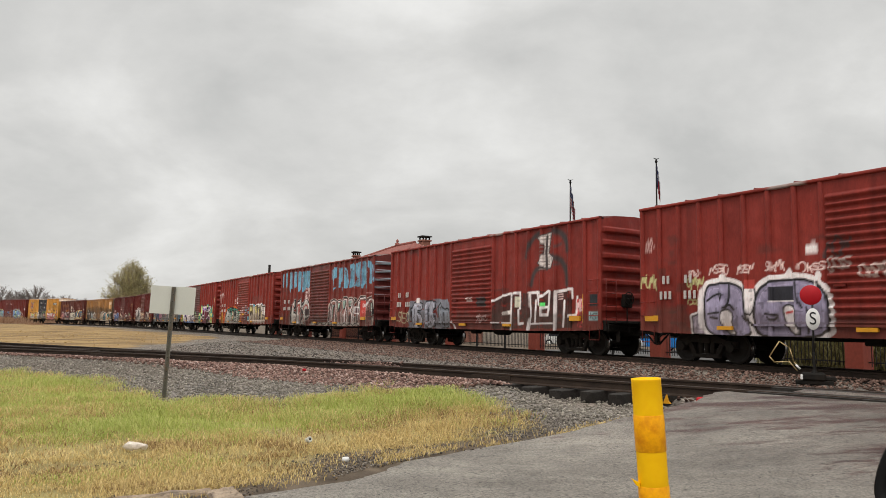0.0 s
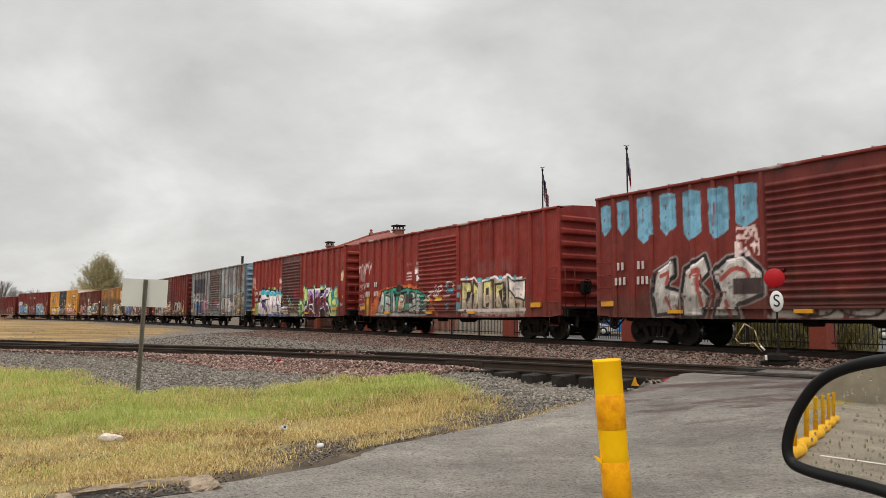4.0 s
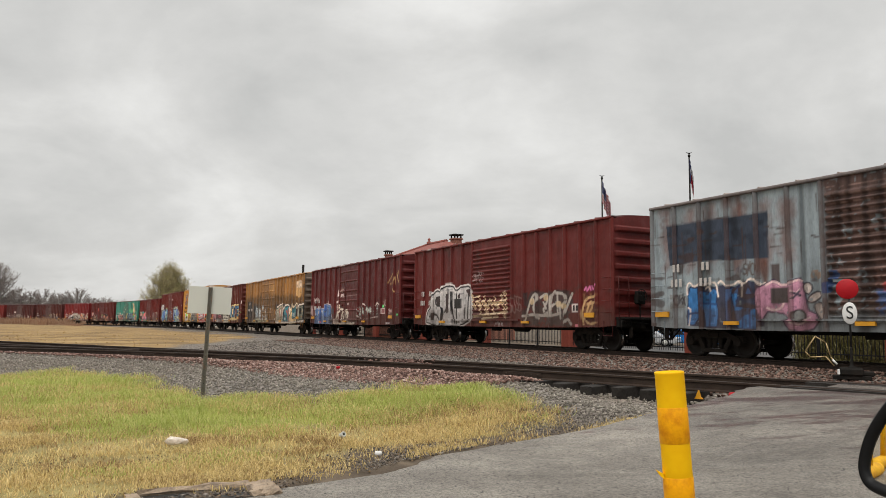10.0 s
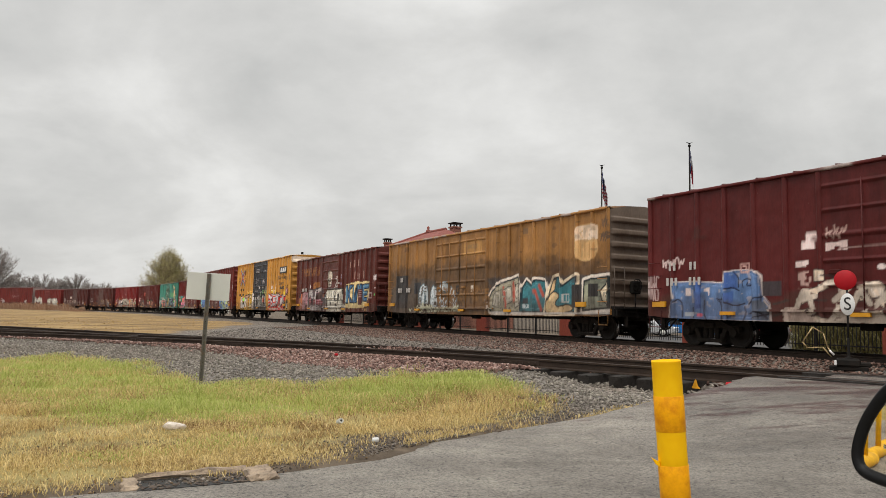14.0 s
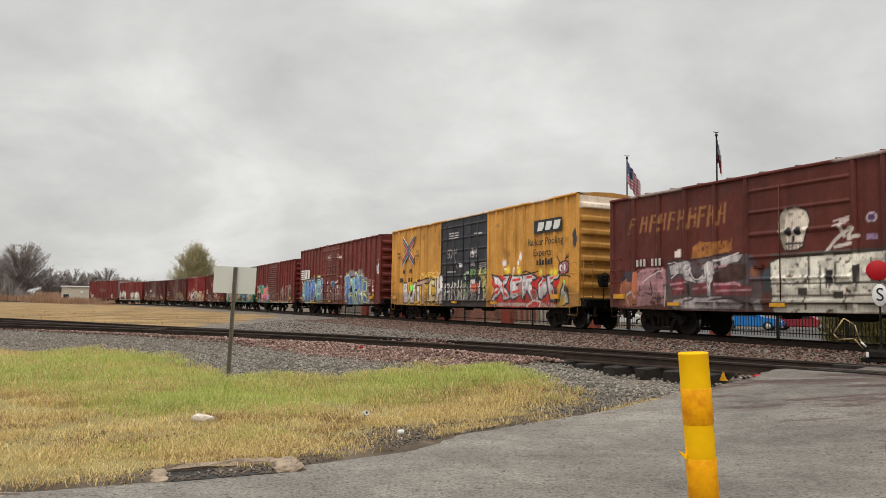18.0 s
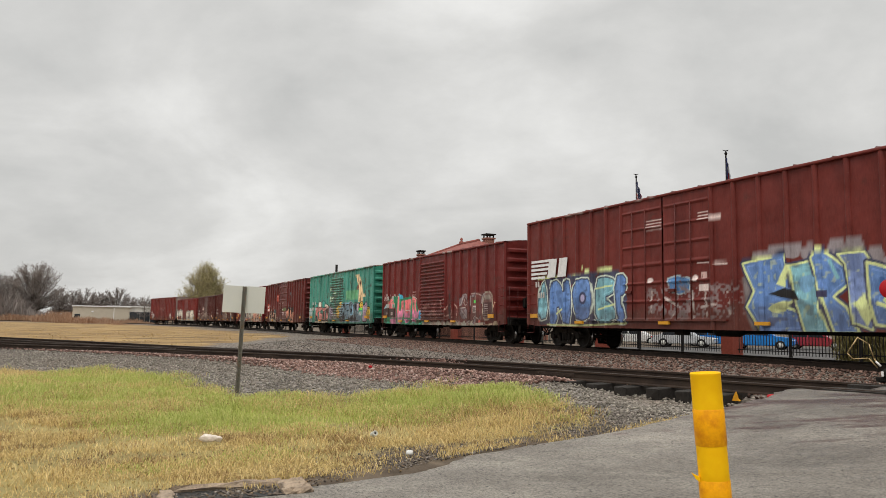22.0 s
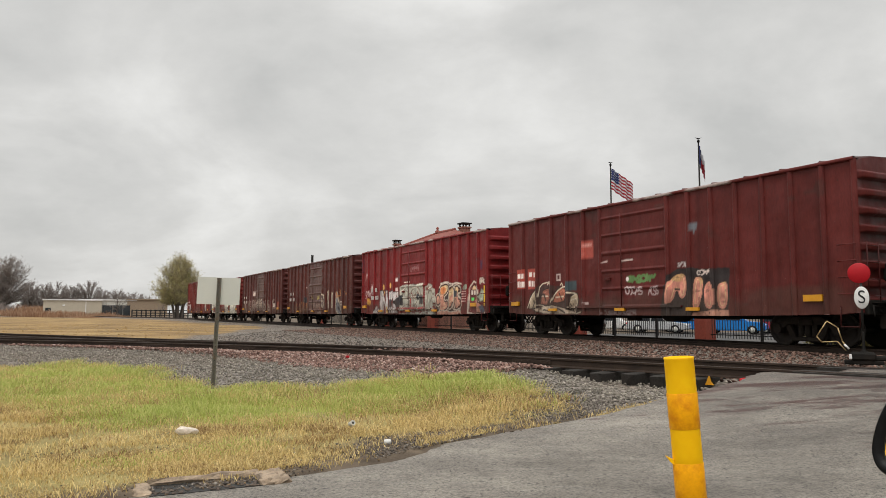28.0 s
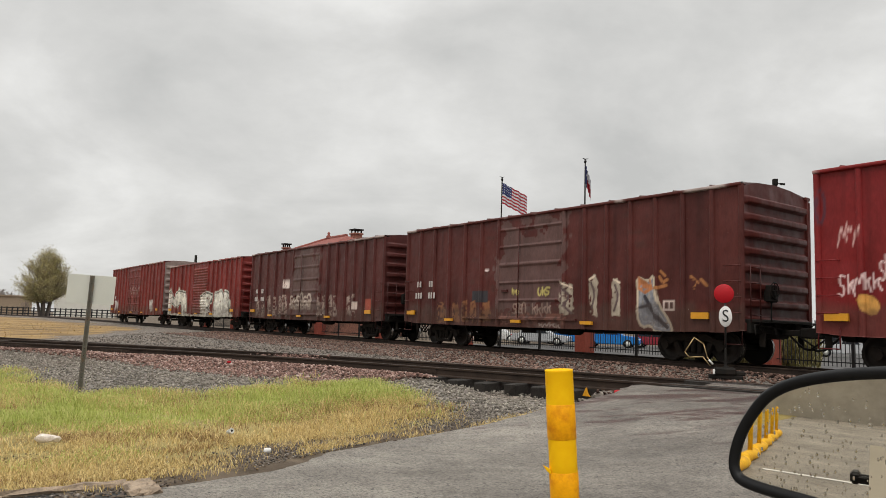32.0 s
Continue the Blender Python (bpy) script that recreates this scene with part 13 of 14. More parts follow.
    A.rect(12.67,13.20,1.74,1.89,(0.12,0.62,0.06)); A.rect(12.71,13.01,1.41,1.63,(0.5,0.55,0.52)); A.rect(12.75,12.85,1.44,1.61, BK)


def art14(A):
    A.weather(0.3)
    A.rect(0.52,1.10,1.87,2.67,(0.27,0.055,0.04)); A.rect(1.31,1.94,1.84,2.66,(0.27,0.055,0.04)); A.rect(4.81,5.48,2.88,3.52,(0.27,0.06,0.045))
    for v in ([(4.93,3.31),(5.39,3.32)],[(4.92,3.18),(5.39,3.18)],[(4.92,3.04),(5.38,3.05)]): A.stroke(v, (0.62,0.4,0.36), 0.02)
    A.rect(0.56,0.77,2.30,2.50,(0.66,0.6,0.56)); A.rect(0.86,1.05,2.29,2.48,(0.66,0.6,0.56)); A.rect(1.40,1.61,2.34,2.53,(0.66,0.6,0.56)); A.rect(1.72,1.89,2.32,2.51,(0.66,0.6,0.56)); A.rect(0.55,0.70,1.94,2.18,(0.66,0.6,0.56))
    A.rect(0.76,0.89,1.93,2.17,(0.66,0.6,0.56)); A.rect(0.95,1.07,1.93,2.16,(0.66,0.6,0.56)); A.rect(1.36,1.51,1.95,2.18,(0.66,0.6,0.56)); A.rect(1.57,1.71,1.94,2.17,(0.66,0.6,0.56)); A.rect(1.77,1.91,1.93,2.16,(0.66,0.6,0.56))
    A.poly([(1.26,1.09),(1.44,1.56),(2.10,2.01),(2.77,1.98),(3.50,1.91),(3.87,1.86),(4.49,1.62),(4.72,0.85),(2.38,0.84)], (0.07,0.04,0.035), worn=0.06, wob=0.1)
    A.poly([(1.37,1.05),(1.44,1.48),(1.77,1.75),(1.98,1.47),(2.02,1.08)], (0.42,0.36,0.25), line=(0.03,0.025,0.025), lw=0.025, worn=0.05)
    A.poly([(2.18,1.23),(2.36,1.76),(2.77,1.86),(2.85,1.45),(2.64,1.19)], (0.3,0.12,0.08), line=(0.03,0.025,0.025), lw=0.025, worn=0.05)
    A.poly([(3.00,1.30),(3.26,1.73),(3.69,1.86),(3.91,1.64),(3.67,1.32),(3.29,1.25)], (0.34,0.13,0.08), line=(0.03,0.025,0.025), lw=0.025, worn=0.05)
    A.poly([(3.98,1.07),(4.13,1.49),(4.53,1.62),(4.61,1.34),(4.42,0.85)], (0.42,0.36,0.25), line=(0.03,0.025,0.025), lw=0.025, worn=0.05)
    A.poly([(1.64,1.01),(2.39,1.15),(2.99,1.18),(3.66,1.07),(4.29,0.96),(4.55,0.84),(2.38,0.84)], (0.5,0.44,0.34), line=(0.03,0.025,0.025), lw=0.025, worn=0.05)
    for v in ([(1.26,1.09),(1.55,1.56),(1.88,1.78)],[(2.04,1.54),(2.16,2.00),(2.81,2.09),(2.86,1.75)],[(2.67,1.98),(2.78,2.13),(2.87,1.97)],[(3.50,1.94),(3.58,2.03),(3.64,1.90)],[(2.90,1.22),(3.16,1.66),(3.78,1.93),(3.96,1.74)],[(3.96,1.64),(4.49,1.61),(4.22,1.49)],[(4.13,1.35),(4.57,1.44),(4.42,0.92)],[(1.65,1.20),(2.29,1.19),(2.59,1.08)],[(4.46,0.85),(4.72,0.92)],[(2.25,1.54),(2.71,1.53)],[(3.20,1.48),(3.67,1.50)]): A.stroke(v, (0.58,0.54,0.42), 0.022, curve=1)
    for v in ([(2.08,1.39),(2.41,1.69),(2.55,1.38)],[(2.81,1.52),(2.94,1.19)],[(3.40,1.66),(3.58,1.36)],[(3.77,1.50),(3.98,1.07)],[(2.38,1.00),(2.79,0.96)],[(3.28,1.07),(3.74,0.89)],[(4.12,1.21),(4.29,0.99)],[(1.65,1.09),(1.82,1.39)]): A.stroke(v, (0.03,0.025,0.025), 0.03, curve=1)
    A.rect(3.82,4.49,1.72,2.07,(0.06,0.09,0.1), soft=0.06); A.rect(3.26,3.51,2.11,2.38,(0.5,0.42,0.4)); A.rect(3.31,3.46,2.17,2.33,(0.1,0.03,0.03)); A.rect(4.83,5.19,1.18,1.27,(0.5,0.42,0.4), worn=0.2)
    A.scrawl(7.33,8.54,1.90,2.12,(0.09,0.2,0.07), 0.06,12); A.scrawl(7.18,7.97,1.48,1.76,(0.45,0.4,0.4), 0.028,11); A.scrawl(8.27,8.69,1.47,1.72,(0.4,0.35,0.35), 0.025,8); A.oval(7.27,2.02,0.07,0.08,(0.6,0.58,0.56))
    A.stroke([(7.00,2.65),(7.53,2.66)], (0.5,0.45,0.42), 0.025); A.stroke([(5.98,2.65),(6.25,2.68)], (0.4,0.32,0.3), 0.03); A.rect(5.81,7.64,0.80,1.00,(0.16,0.12,0.12), worn=0.3)
    A.scrawl(6.22,7.64,0.81,0.95,(0.25,0.22,0.22), 0.025,12); A.poly([(8.76,0.80),(8.90,1.63),(9.11,2.06),(9.50,2.24),(10.08,2.25),(10.43,2.18),(11.07,2.20),(11.47,2.17),(11.40,0.78)], (0.035,0.03,0.03), wob=0.08)
    for v in ([(8.88,1.17),(8.93,1.63),(9.18,1.98),(9.57,2.14),(9.86,2.08),(9.90,1.60),(9.82,1.32),(9.56,1.30),(9.47,1.61),(9.35,1.27),(9.06,1.09)],[(10.02,0.94),(10.11,1.93),(10.35,2.01),(10.55,1.91),(10.50,1.44),(10.30,0.94)],[(10.51,0.98),(10.47,1.58),(10.62,1.84),(10.88,1.85),(10.99,1.43),(10.93,0.97)],[(10.98,0.97),(10.97,1.69),(11.14,1.81),(11.45,1.82),(11.41,0.97)]): A.poly(v, (0.55,0.36,0.17), fill2=(0.55,0.25,0.19), split=1.9, line=(0.04,0.03,0.03), lw=0.05, curve=2)
    A.poly([(10.09,0.89),(10.90,0.97),(11.41,0.97),(11.40,0.78),(10.05,0.78)], (0.5,0.28,0.2), worn=0.08); A.stroke([(9.39,1.62),(9.57,1.61)], BK, 0.03); A.scrawl(9.51,9.87,2.30,2.44,(0.4,0.4,0.4), 0.02,8)
    A.scrawl(10.29,10.76,2.03,2.17,(0.6,0.55,0.5), 0.025,9); A.scrawl(10.05,10.29,3.30,3.64,(0.12,0.15,0.17), 0.05,7); A.scrawl(-0.29,0.03,1.31,1.76,(0.45,0.38,0.38), 0.02,8)


def art15(A):
    A.weather(0.25)
    A.scrawl(0.53,0.99,2.85,3.34,(0.5,0.36,0.34), 0.018,7); A.scrawl(-0.20,0.20,3.39,4.20,(0.08,0.03,0.045), 0.05,7); A.scrawl(1.37,1.84,1.97,2.63,(0.55,0.48,0.47), 0.02,10); A.scrawl(0.47,1.37,1.77,2.26,(0.55,0.46,0.45), 0.025,10)
    A.poly([(0.93,1.44),(0.85,1.73),(1.15,1.77),(1.38,1.54),(1.23,1.28)], (0.5,0.28,0.07), curve=1); A.oval(3.37,2.38,0.13,0.17,(0.55,0.34,0.1)); A.oval(4.38,2.46,0.12,0.16,(0.55,0.34,0.1))
    for v in ([(2.96,0.83),(2.98,2.19),(3.24,2.22),(3.70,1.41),(3.63,2.17),(4.01,2.19),(4.14,0.84),(3.83,0.84),(3.38,1.52),(3.38,0.84)],[(4.23,0.84),(4.17,2.11),(4.68,2.17),(4.80,1.79),(4.51,1.50),(4.80,0.85),(4.51,0.85),(4.41,1.30),(4.45,0.85)],[(4.86,0.85),(4.92,2.08),(5.50,2.10),(5.55,1.49),(5.15,1.30),(5.44,0.85)],[(1.86,0.83),(2.10,1.21),(2.44,1.32),(2.55,0.83)],[(2.38,1.00),(2.72,1.21),(2.89,0.83)]): A.poly(v, (0.48,0.48,0.47), line=(0.07,0.035,0.03), lw=0.04, worn=0.04)
    A.stroke([(3.38,1.93),(3.54,2.13)], (0.5,0.32,0.1), 0.04); A.stroke([(3.95,1.21),(4.02,0.90)], (0.5,0.32,0.1), 0.04); A.rect(4.26,4.54,1.20,1.66,(0.06,0.05,0.06))
    A.poly([(4.86,1.50),(5.21,1.72),(5.55,1.77),(5.55,1.20),(5.21,1.20)], (0.05,0.045,0.05)); A.rect(5.10,5.41,2.66,2.89,(0.66,0.62,0.6)); A.rect(5.10,5.44,2.11,2.30,(0.6,0.52,0.5))
    A.scrawl(5.50,5.78,2.79,3.21,(0.12,0.06,0.06), 0.03,6); A.poly([(5.72,1.01),(5.78,2.34),(6.59,2.44),(8.08,2.42),(8.73,2.39),(8.80,1.02)], (0.37,0.39,0.33), wob=0.14, worn=0.1)
    A.poly([(9.04,1.02),(9.04,2.20),(9.32,2.41),(9.74,2.32),(10.09,2.08),(10.13,1.02)], (0.37,0.39,0.33), wob=0.14, worn=0.1); A.poly([(5.78,0.86),(10.13,1.02),(10.12,0.75),(5.78,0.69)], (0.34,0.37,0.33), wob=0.08, worn=0.15)
    for v in ([(6.05,1.86),(6.46,2.13),(6.85,2.02)],[(7.10,1.10),(7.15,2.01),(7.60,2.17)],[(7.60,1.82),(8.03,1.98)],[(6.05,1.76),(8.65,1.82)],[(8.32,2.15),(8.58,1.62)],[(9.20,1.10),(9.25,1.94),(9.64,2.09),(9.84,1.76),(9.52,1.43)],[(6.19,1.20),(6.84,1.38),(7.35,1.14)],[(7.72,1.28),(8.08,1.54)],[(9.84,1.76),(10.03,1.26)]): A.stroke(v, (0.16,0.14,0.11), 0.03, curve=1, worn=0.1)
    for v in ([(5.92,2.05),(6.59,2.31)],[(7.36,2.22),(7.96,2.27)],[(9.32,2.14),(9.64,2.23)],[(6.79,1.56),(7.30,1.64)],[(6.33,2.56),(7.11,2.56)],[(8.32,2.41),(8.73,2.42)]): A.stroke(v, (0.6,0.58,0.5), 0.03, worn=0.1)
    A.rect(5.55,6.19,1.29,1.86,(0.035,0.035,0.04), soft=0.05); A.rect(7.96,8.26,1.57,1.89,(0.035,0.035,0.04), soft=0.05); A.rect(8.31,8.72,1.36,1.79,(0.035,0.035,0.04), soft=0.05)
    A.rect(7.10,7.30,1.19,1.65,(0.3,0.05,0.04), worn=0.1); A.rect(5.83,8.76,1.07,1.19,(0.28,0.03,0.03), worn=0.2)
    A.poly([(10.13,1.26),(10.24,1.75),(10.54,2.09),(10.88,2.33),(11.48,2.33),(11.93,2.27),(12.76,2.23),(12.91,1.96),(12.81,0.99),(10.33,0.91)], (0.05,0.035,0.035), wob=0.08, worn=0.05)
    for v in ([(10.52,1.02),(10.60,1.74),(10.80,2.21),(11.30,2.31),(11.57,2.20),(11.42,1.87),(11.01,1.73),(11.10,1.41),(11.52,1.48),(11.46,1.10),(10.90,0.98)],[(11.58,1.10),(11.65,1.86),(11.92,2.23),(12.09,2.00),(12.32,1.10),(12.07,1.10),(11.98,1.47),(11.81,1.10)],[(12.15,1.10),(12.13,2.14),(12.60,2.20),(12.79,1.97),(12.55,1.76),(12.82,1.39),(12.65,1.07)],[(10.24,1.34),(10.20,1.67),(10.48,1.82),(10.72,1.42),(10.43,1.26)]): A.poly(v, (0.56,0.42,0.24), fill2=(0.5,0.27,0.2), split=1.85, line=(0.06,0.02,0.02), lw=0.05, curve=1, halo=(0.48,0.45,0.37), hw=0.04)
    A.poly([(10.33,0.91),(10.91,1.02),(11.89,0.92),(12.73,1.03),(12.80,0.78),(10.32,0.75)], (0.5,0.27,0.2), worn=0.1, wob=0.08, line=(0.42,0.42,0.36), lw=0.03)
    A.poly([(10.79,2.05),(11.02,2.20),(11.32,2.10),(11.20,1.88),(10.86,1.81)], (0.5,0.2,0.08), curve=1); A.poly([(12.91,1.99),(13.16,2.24),(13.46,2.20),(13.35,1.97)], (0.25,0.29,0.23), curve=1)
    A.rect(12.09,12.39,1.66,1.96,(0.04,0.05,0.06)); A.stroke([(10.54,2.14),(10.93,2.39),(11.49,2.40),(11.93,2.27),(12.44,2.35),(12.84,2.26)], (0.5,0.47,0.4), 0.035, curve=1)
    A.poly([(13.57,0.89),(13.68,2.07),(14.05,2.33),(14.33,2.25),(14.46,1.90),(14.51,1.37),(14.77,1.03),(15.02,0.84),(14.22,0.80)], (0.16,0.03,0.03), line=(0.5,0.47,0.4), lw=0.05)
    A.poly([(13.79,1.65),(13.86,2.06),(14.12,2.22),(14.33,2.04),(14.24,1.64),(13.96,1.51)], (0.56,0.42,0.24), line=(0.06,0.02,0.02), lw=0.045, curve=1)
    A.poly([(14.23,1.10),(14.17,1.64),(14.39,1.77),(14.48,1.37),(14.97,1.10),(14.89,0.84),(14.43,0.90)], (0.5,0.27,0.2), line=(0.06,0.02,0.02), lw=0.04)
    A.poly([(14.45,1.63),(14.73,2.02),(14.99,1.88),(14.89,1.43),(14.58,1.36)], (0.3,0.36,0.28), line=(0.1,0.05,0.04), lw=0.04); A.poly([(14.50,1.17),(14.78,1.23),(15.03,0.97),(14.70,0.84)], (0.06,0.09,0.13))
    A.rect(14.92,15.03,1.20,2.12,(0.75,0.45,0.04)); A.scrawl(14.57,14.97,2.22,2.49,(0.5,0.47,0.4), 0.045,6); A.oval(14.70,2.32,0.09,0.08,(0.48,0.46,0.38)); A.rect(13.70,14.25,1.48,1.95,(0.12,0.03,0.03))
    A.rect(13.82,13.99,1.72,1.92,(0.6,0.58,0.52)); A.rect(14.05,14.22,1.71,1.91,(0.5,0.47,0.42)); A.rect(13.84,14.10,1.44,1.58,(0.1,0.62,0.14)); A.rect(14.62,14.81,2.89,3.25,(0.06,0.04,0.09), soft=0.15)
    A.scrawl(7.16,8.21,3.07,3.43,(0.3,0.17,0.17), 0.02,12)
    for v in ([(12.86,1.89),(13.25,1.89)],[(12.86,1.78),(13.25,1.78)],[(12.86,1.66),(13.25,1.67)],[(12.85,1.55),(13.25,1.55)],[(12.85,1.43),(13.24,1.44)]): A.stroke(v, (0.5,0.38,0.35), 0.018)



def art16(A):
    A.weather(0.3)
    A.patch(0.39,0.59,1.3,4.3,(0.16,0.14,0.13), 1.1,0.35); A.rect(4.42,5.31,1.66,2.08,(0.035,0.035,0.04)); A.oval(5.24,2.83,0.13,0.06,(0.55,0.5,0.48))
    for v in ([(2.22,0.90),(2.25,1.68),(2.70,1.74),(2.82,0.91)],[(3.18,0.92),(3.21,1.67),(3.57,1.74),(3.68,0.92)],[(3.78,0.93),(3.82,1.67),(4.12,1.73),(4.23,0.93)],[(4.30,0.93),(4.33,1.67),(4.60,1.73),(4.70,0.94)],[(4.96,0.95),(4.99,1.66),(5.44,1.72),(5.53,0.95)]): A.poly(v, (0.16,0.075,0.035), worn=0.22, wob=0.15)
    for v in ([(8.95,1.19),(8.92,2.19),(9.17,2.31),(9.47,2.18),(9.56,1.29)],[(10.19,1.24),(10.13,2.34),(10.36,2.50),(10.54,2.24),(10.49,1.21)],[(11.11,1.25),(11.10,2.22),(11.29,2.38),(11.42,2.05),(11.38,1.25)]): A.poly(v, (0.3,0.28,0.22), worn=0.2, wob=0.1)
    for v in ([(9.05,2.10),(9.38,1.82),(9.09,1.55),(9.44,1.29)],[(10.25,2.24),(10.41,1.90),(10.28,1.46)],[(11.20,2.14),(11.34,1.80),(11.17,1.38)]): A.stroke(v, (0.1,0.07,0.07), 0.04, curve=1)
    for v in ([(8.97,2.28),(9.47,2.09)],[(10.18,2.33),(10.41,2.45)],[(11.14,2.31),(11.37,2.21)]): A.stroke(v, (0.5,0.46,0.36), 0.03)

    A.poly([(12.00,1.22),(12.04,1.87),(11.99,2.36),(12.37,2.19),(12.62,2.42),(12.66,1.94),(12.76,1.55),(13.13,1.08),(13.23,0.78),(12.76,0.76),(12.47,0.99),(12.18,0.91)], (0.17,0.19,0.21), line=(0.36,0.33,0.25), lw=0.05, worn=0.06, curve=1)
    A.poly([(12.04,2.00),(12.03,2.39),(12.37,2.19),(12.47,2.31),(12.57,1.99),(12.28,1.87)], (0.36,0.15,0.06), worn=0.06); A.stroke([(12.28,1.79),(12.57,1.31),(13.04,0.93)], (0.04,0.04,0.05), 0.06, curve=1)
    A.stroke([(12.08,1.47),(12.47,1.55)], (0.05,0.05,0.06), 0.04)
    for v in ([(12.78,2.33),(12.89,2.17),(13.04,2.25)],[(12.82,2.49),(12.97,2.36)],[(12.66,2.02),(13.00,2.09)],[(13.80,2.30),(14.02,2.14),(13.90,2.00)],[(14.11,2.22),(14.28,2.06)]): A.stroke(v, (0.26,0.12,0.045), 0.045, worn=0.1)
    A.rect(12.89,13.28,1.39,1.67,(0.45,0.4,0.36)); A.rect(12.95,13.08,1.44,1.62,(0.07,0.03,0.025)); A.rect(13.12,13.24,1.44,1.62,(0.07,0.03,0.025)); A.scrawl(6.64,6.99,1.91,2.10,(0.4,0.37,0.12), 0.04,7)
    A.scrawl(7.94,8.47,1.89,2.15,(0.4,0.37,0.12), 0.04,7); A.scrawl(6.72,7.35,1.17,1.65,(0.22,0.17,0.14), 0.035,8); A.scrawl(7.63,8.56,1.18,1.65,(0.22,0.17,0.14), 0.035,8); A.rect(6.05,9.20,0.90,1.27,(0.14,0.06,0.045), worn=0.3)
    A.scrawl(7.91,8.95,0.82,0.97,(0.35,0.3,0.27), 0.03,9)


def art17(A):
    A.weather(0.35)
    A.patch(0.39,0.59,1.3,4.3,(0.13,0.11,0.1), 1.1,0.45)
    for v in ([(0.88,0.93),(0.79,2.11),(1.21,2.21),(1.48,0.93)],[(1.74,0.94),(1.65,2.10),(2.06,2.19),(2.33,0.94)],[(2.57,0.94),(2.49,2.09),(2.89,2.18),(3.14,0.95)],[(3.38,0.95),(3.31,2.08),(3.69,2.17),(3.93,0.96)],[(4.17,0.96),(4.10,2.07),(4.47,2.16),(4.70,0.97)],[(4.78,0.97),(4.71,2.07),(5.07,2.16),(5.30,0.97)],[(8.93,1.01),(8.88,2.02),(9.19,2.10),(9.37,1.02)],[(9.43,1.02),(9.39,2.01),(9.69,2.09),(9.86,1.02)],[(10.17,1.02),(10.13,2.00),(10.42,2.09),(10.58,1.03)],[(10.64,1.03),(10.60,2.00),(10.89,2.08),(11.05,1.03)],[(12.01,1.04),(11.98,1.98),(12.25,2.06),(12.40,1.05)],[(12.45,1.05),(12.42,1.98),(12.68,2.06),(12.83,1.05)]): A.poly(v, (0.24,0.2,0.17), worn=0.3, wob=0.2)
    A.scrawl(5.56,8.20,1.44,2.19,(0.36,0.33,0.28), 0.07,12); A.rect(5.58,8.22,1.35,1.89,(0.2,0.17,0.14), worn=0.3); A.rect(4.70,5.45,2.53,2.84,(0.5,0.46,0.42), worn=0.1); A.rect(13.72,14.23,1.19,1.83,(0.24,0.06,0.04))
    A.rect(12.51,13.05,1.37,1.71,(0.4,0.36,0.32))


def art18(A):
    A.weather(0.25, 0.08)
    for v in ([(0.00,0.73),(0.00,2.55),(0.22,2.76),(1.29,2.08),(2.32,2.72),(4.06,2.56),(4.71,0.87),(3.60,0.86),(3.10,1.84),(2.04,1.41),(0.74,1.86),(0.85,0.74)],[(8.08,0.82),(7.80,2.22),(8.96,2.49),(10.16,2.31),(10.03,1.81),(9.17,1.42),(10.44,0.85)],[(10.44,0.85),(10.61,2.38),(11.90,2.55),(12.65,1.98),(12.64,0.87)],[(12.64,0.87),(12.56,2.51),(13.42,2.34),(13.68,0.88)]): A.poly(v, (0.5,0.53,0.47), line=(0.06,0.07,0.06), lw=0.06, worn=0.06, halo=(0.4,0.46,0.4), hw=0.06)
    A.rect(0.00,14.08,0.70,0.98,(0.45,0.48,0.42), worn=0.2)


def art19(A):
    A.weather(0.3)
    A.patch(0.08, 0.16, 1.2, 2.1, (0.5, 0.5, 0.5), 0.3); A.patch(0.78, 0.84, 1.2, 2.0, (0.45, 0.45, 0.42), 0.3)
    A.tag(0.4, 0.6, 2.7, 3.2, (0.4, 0.35, 0.33), 0.03, 8)


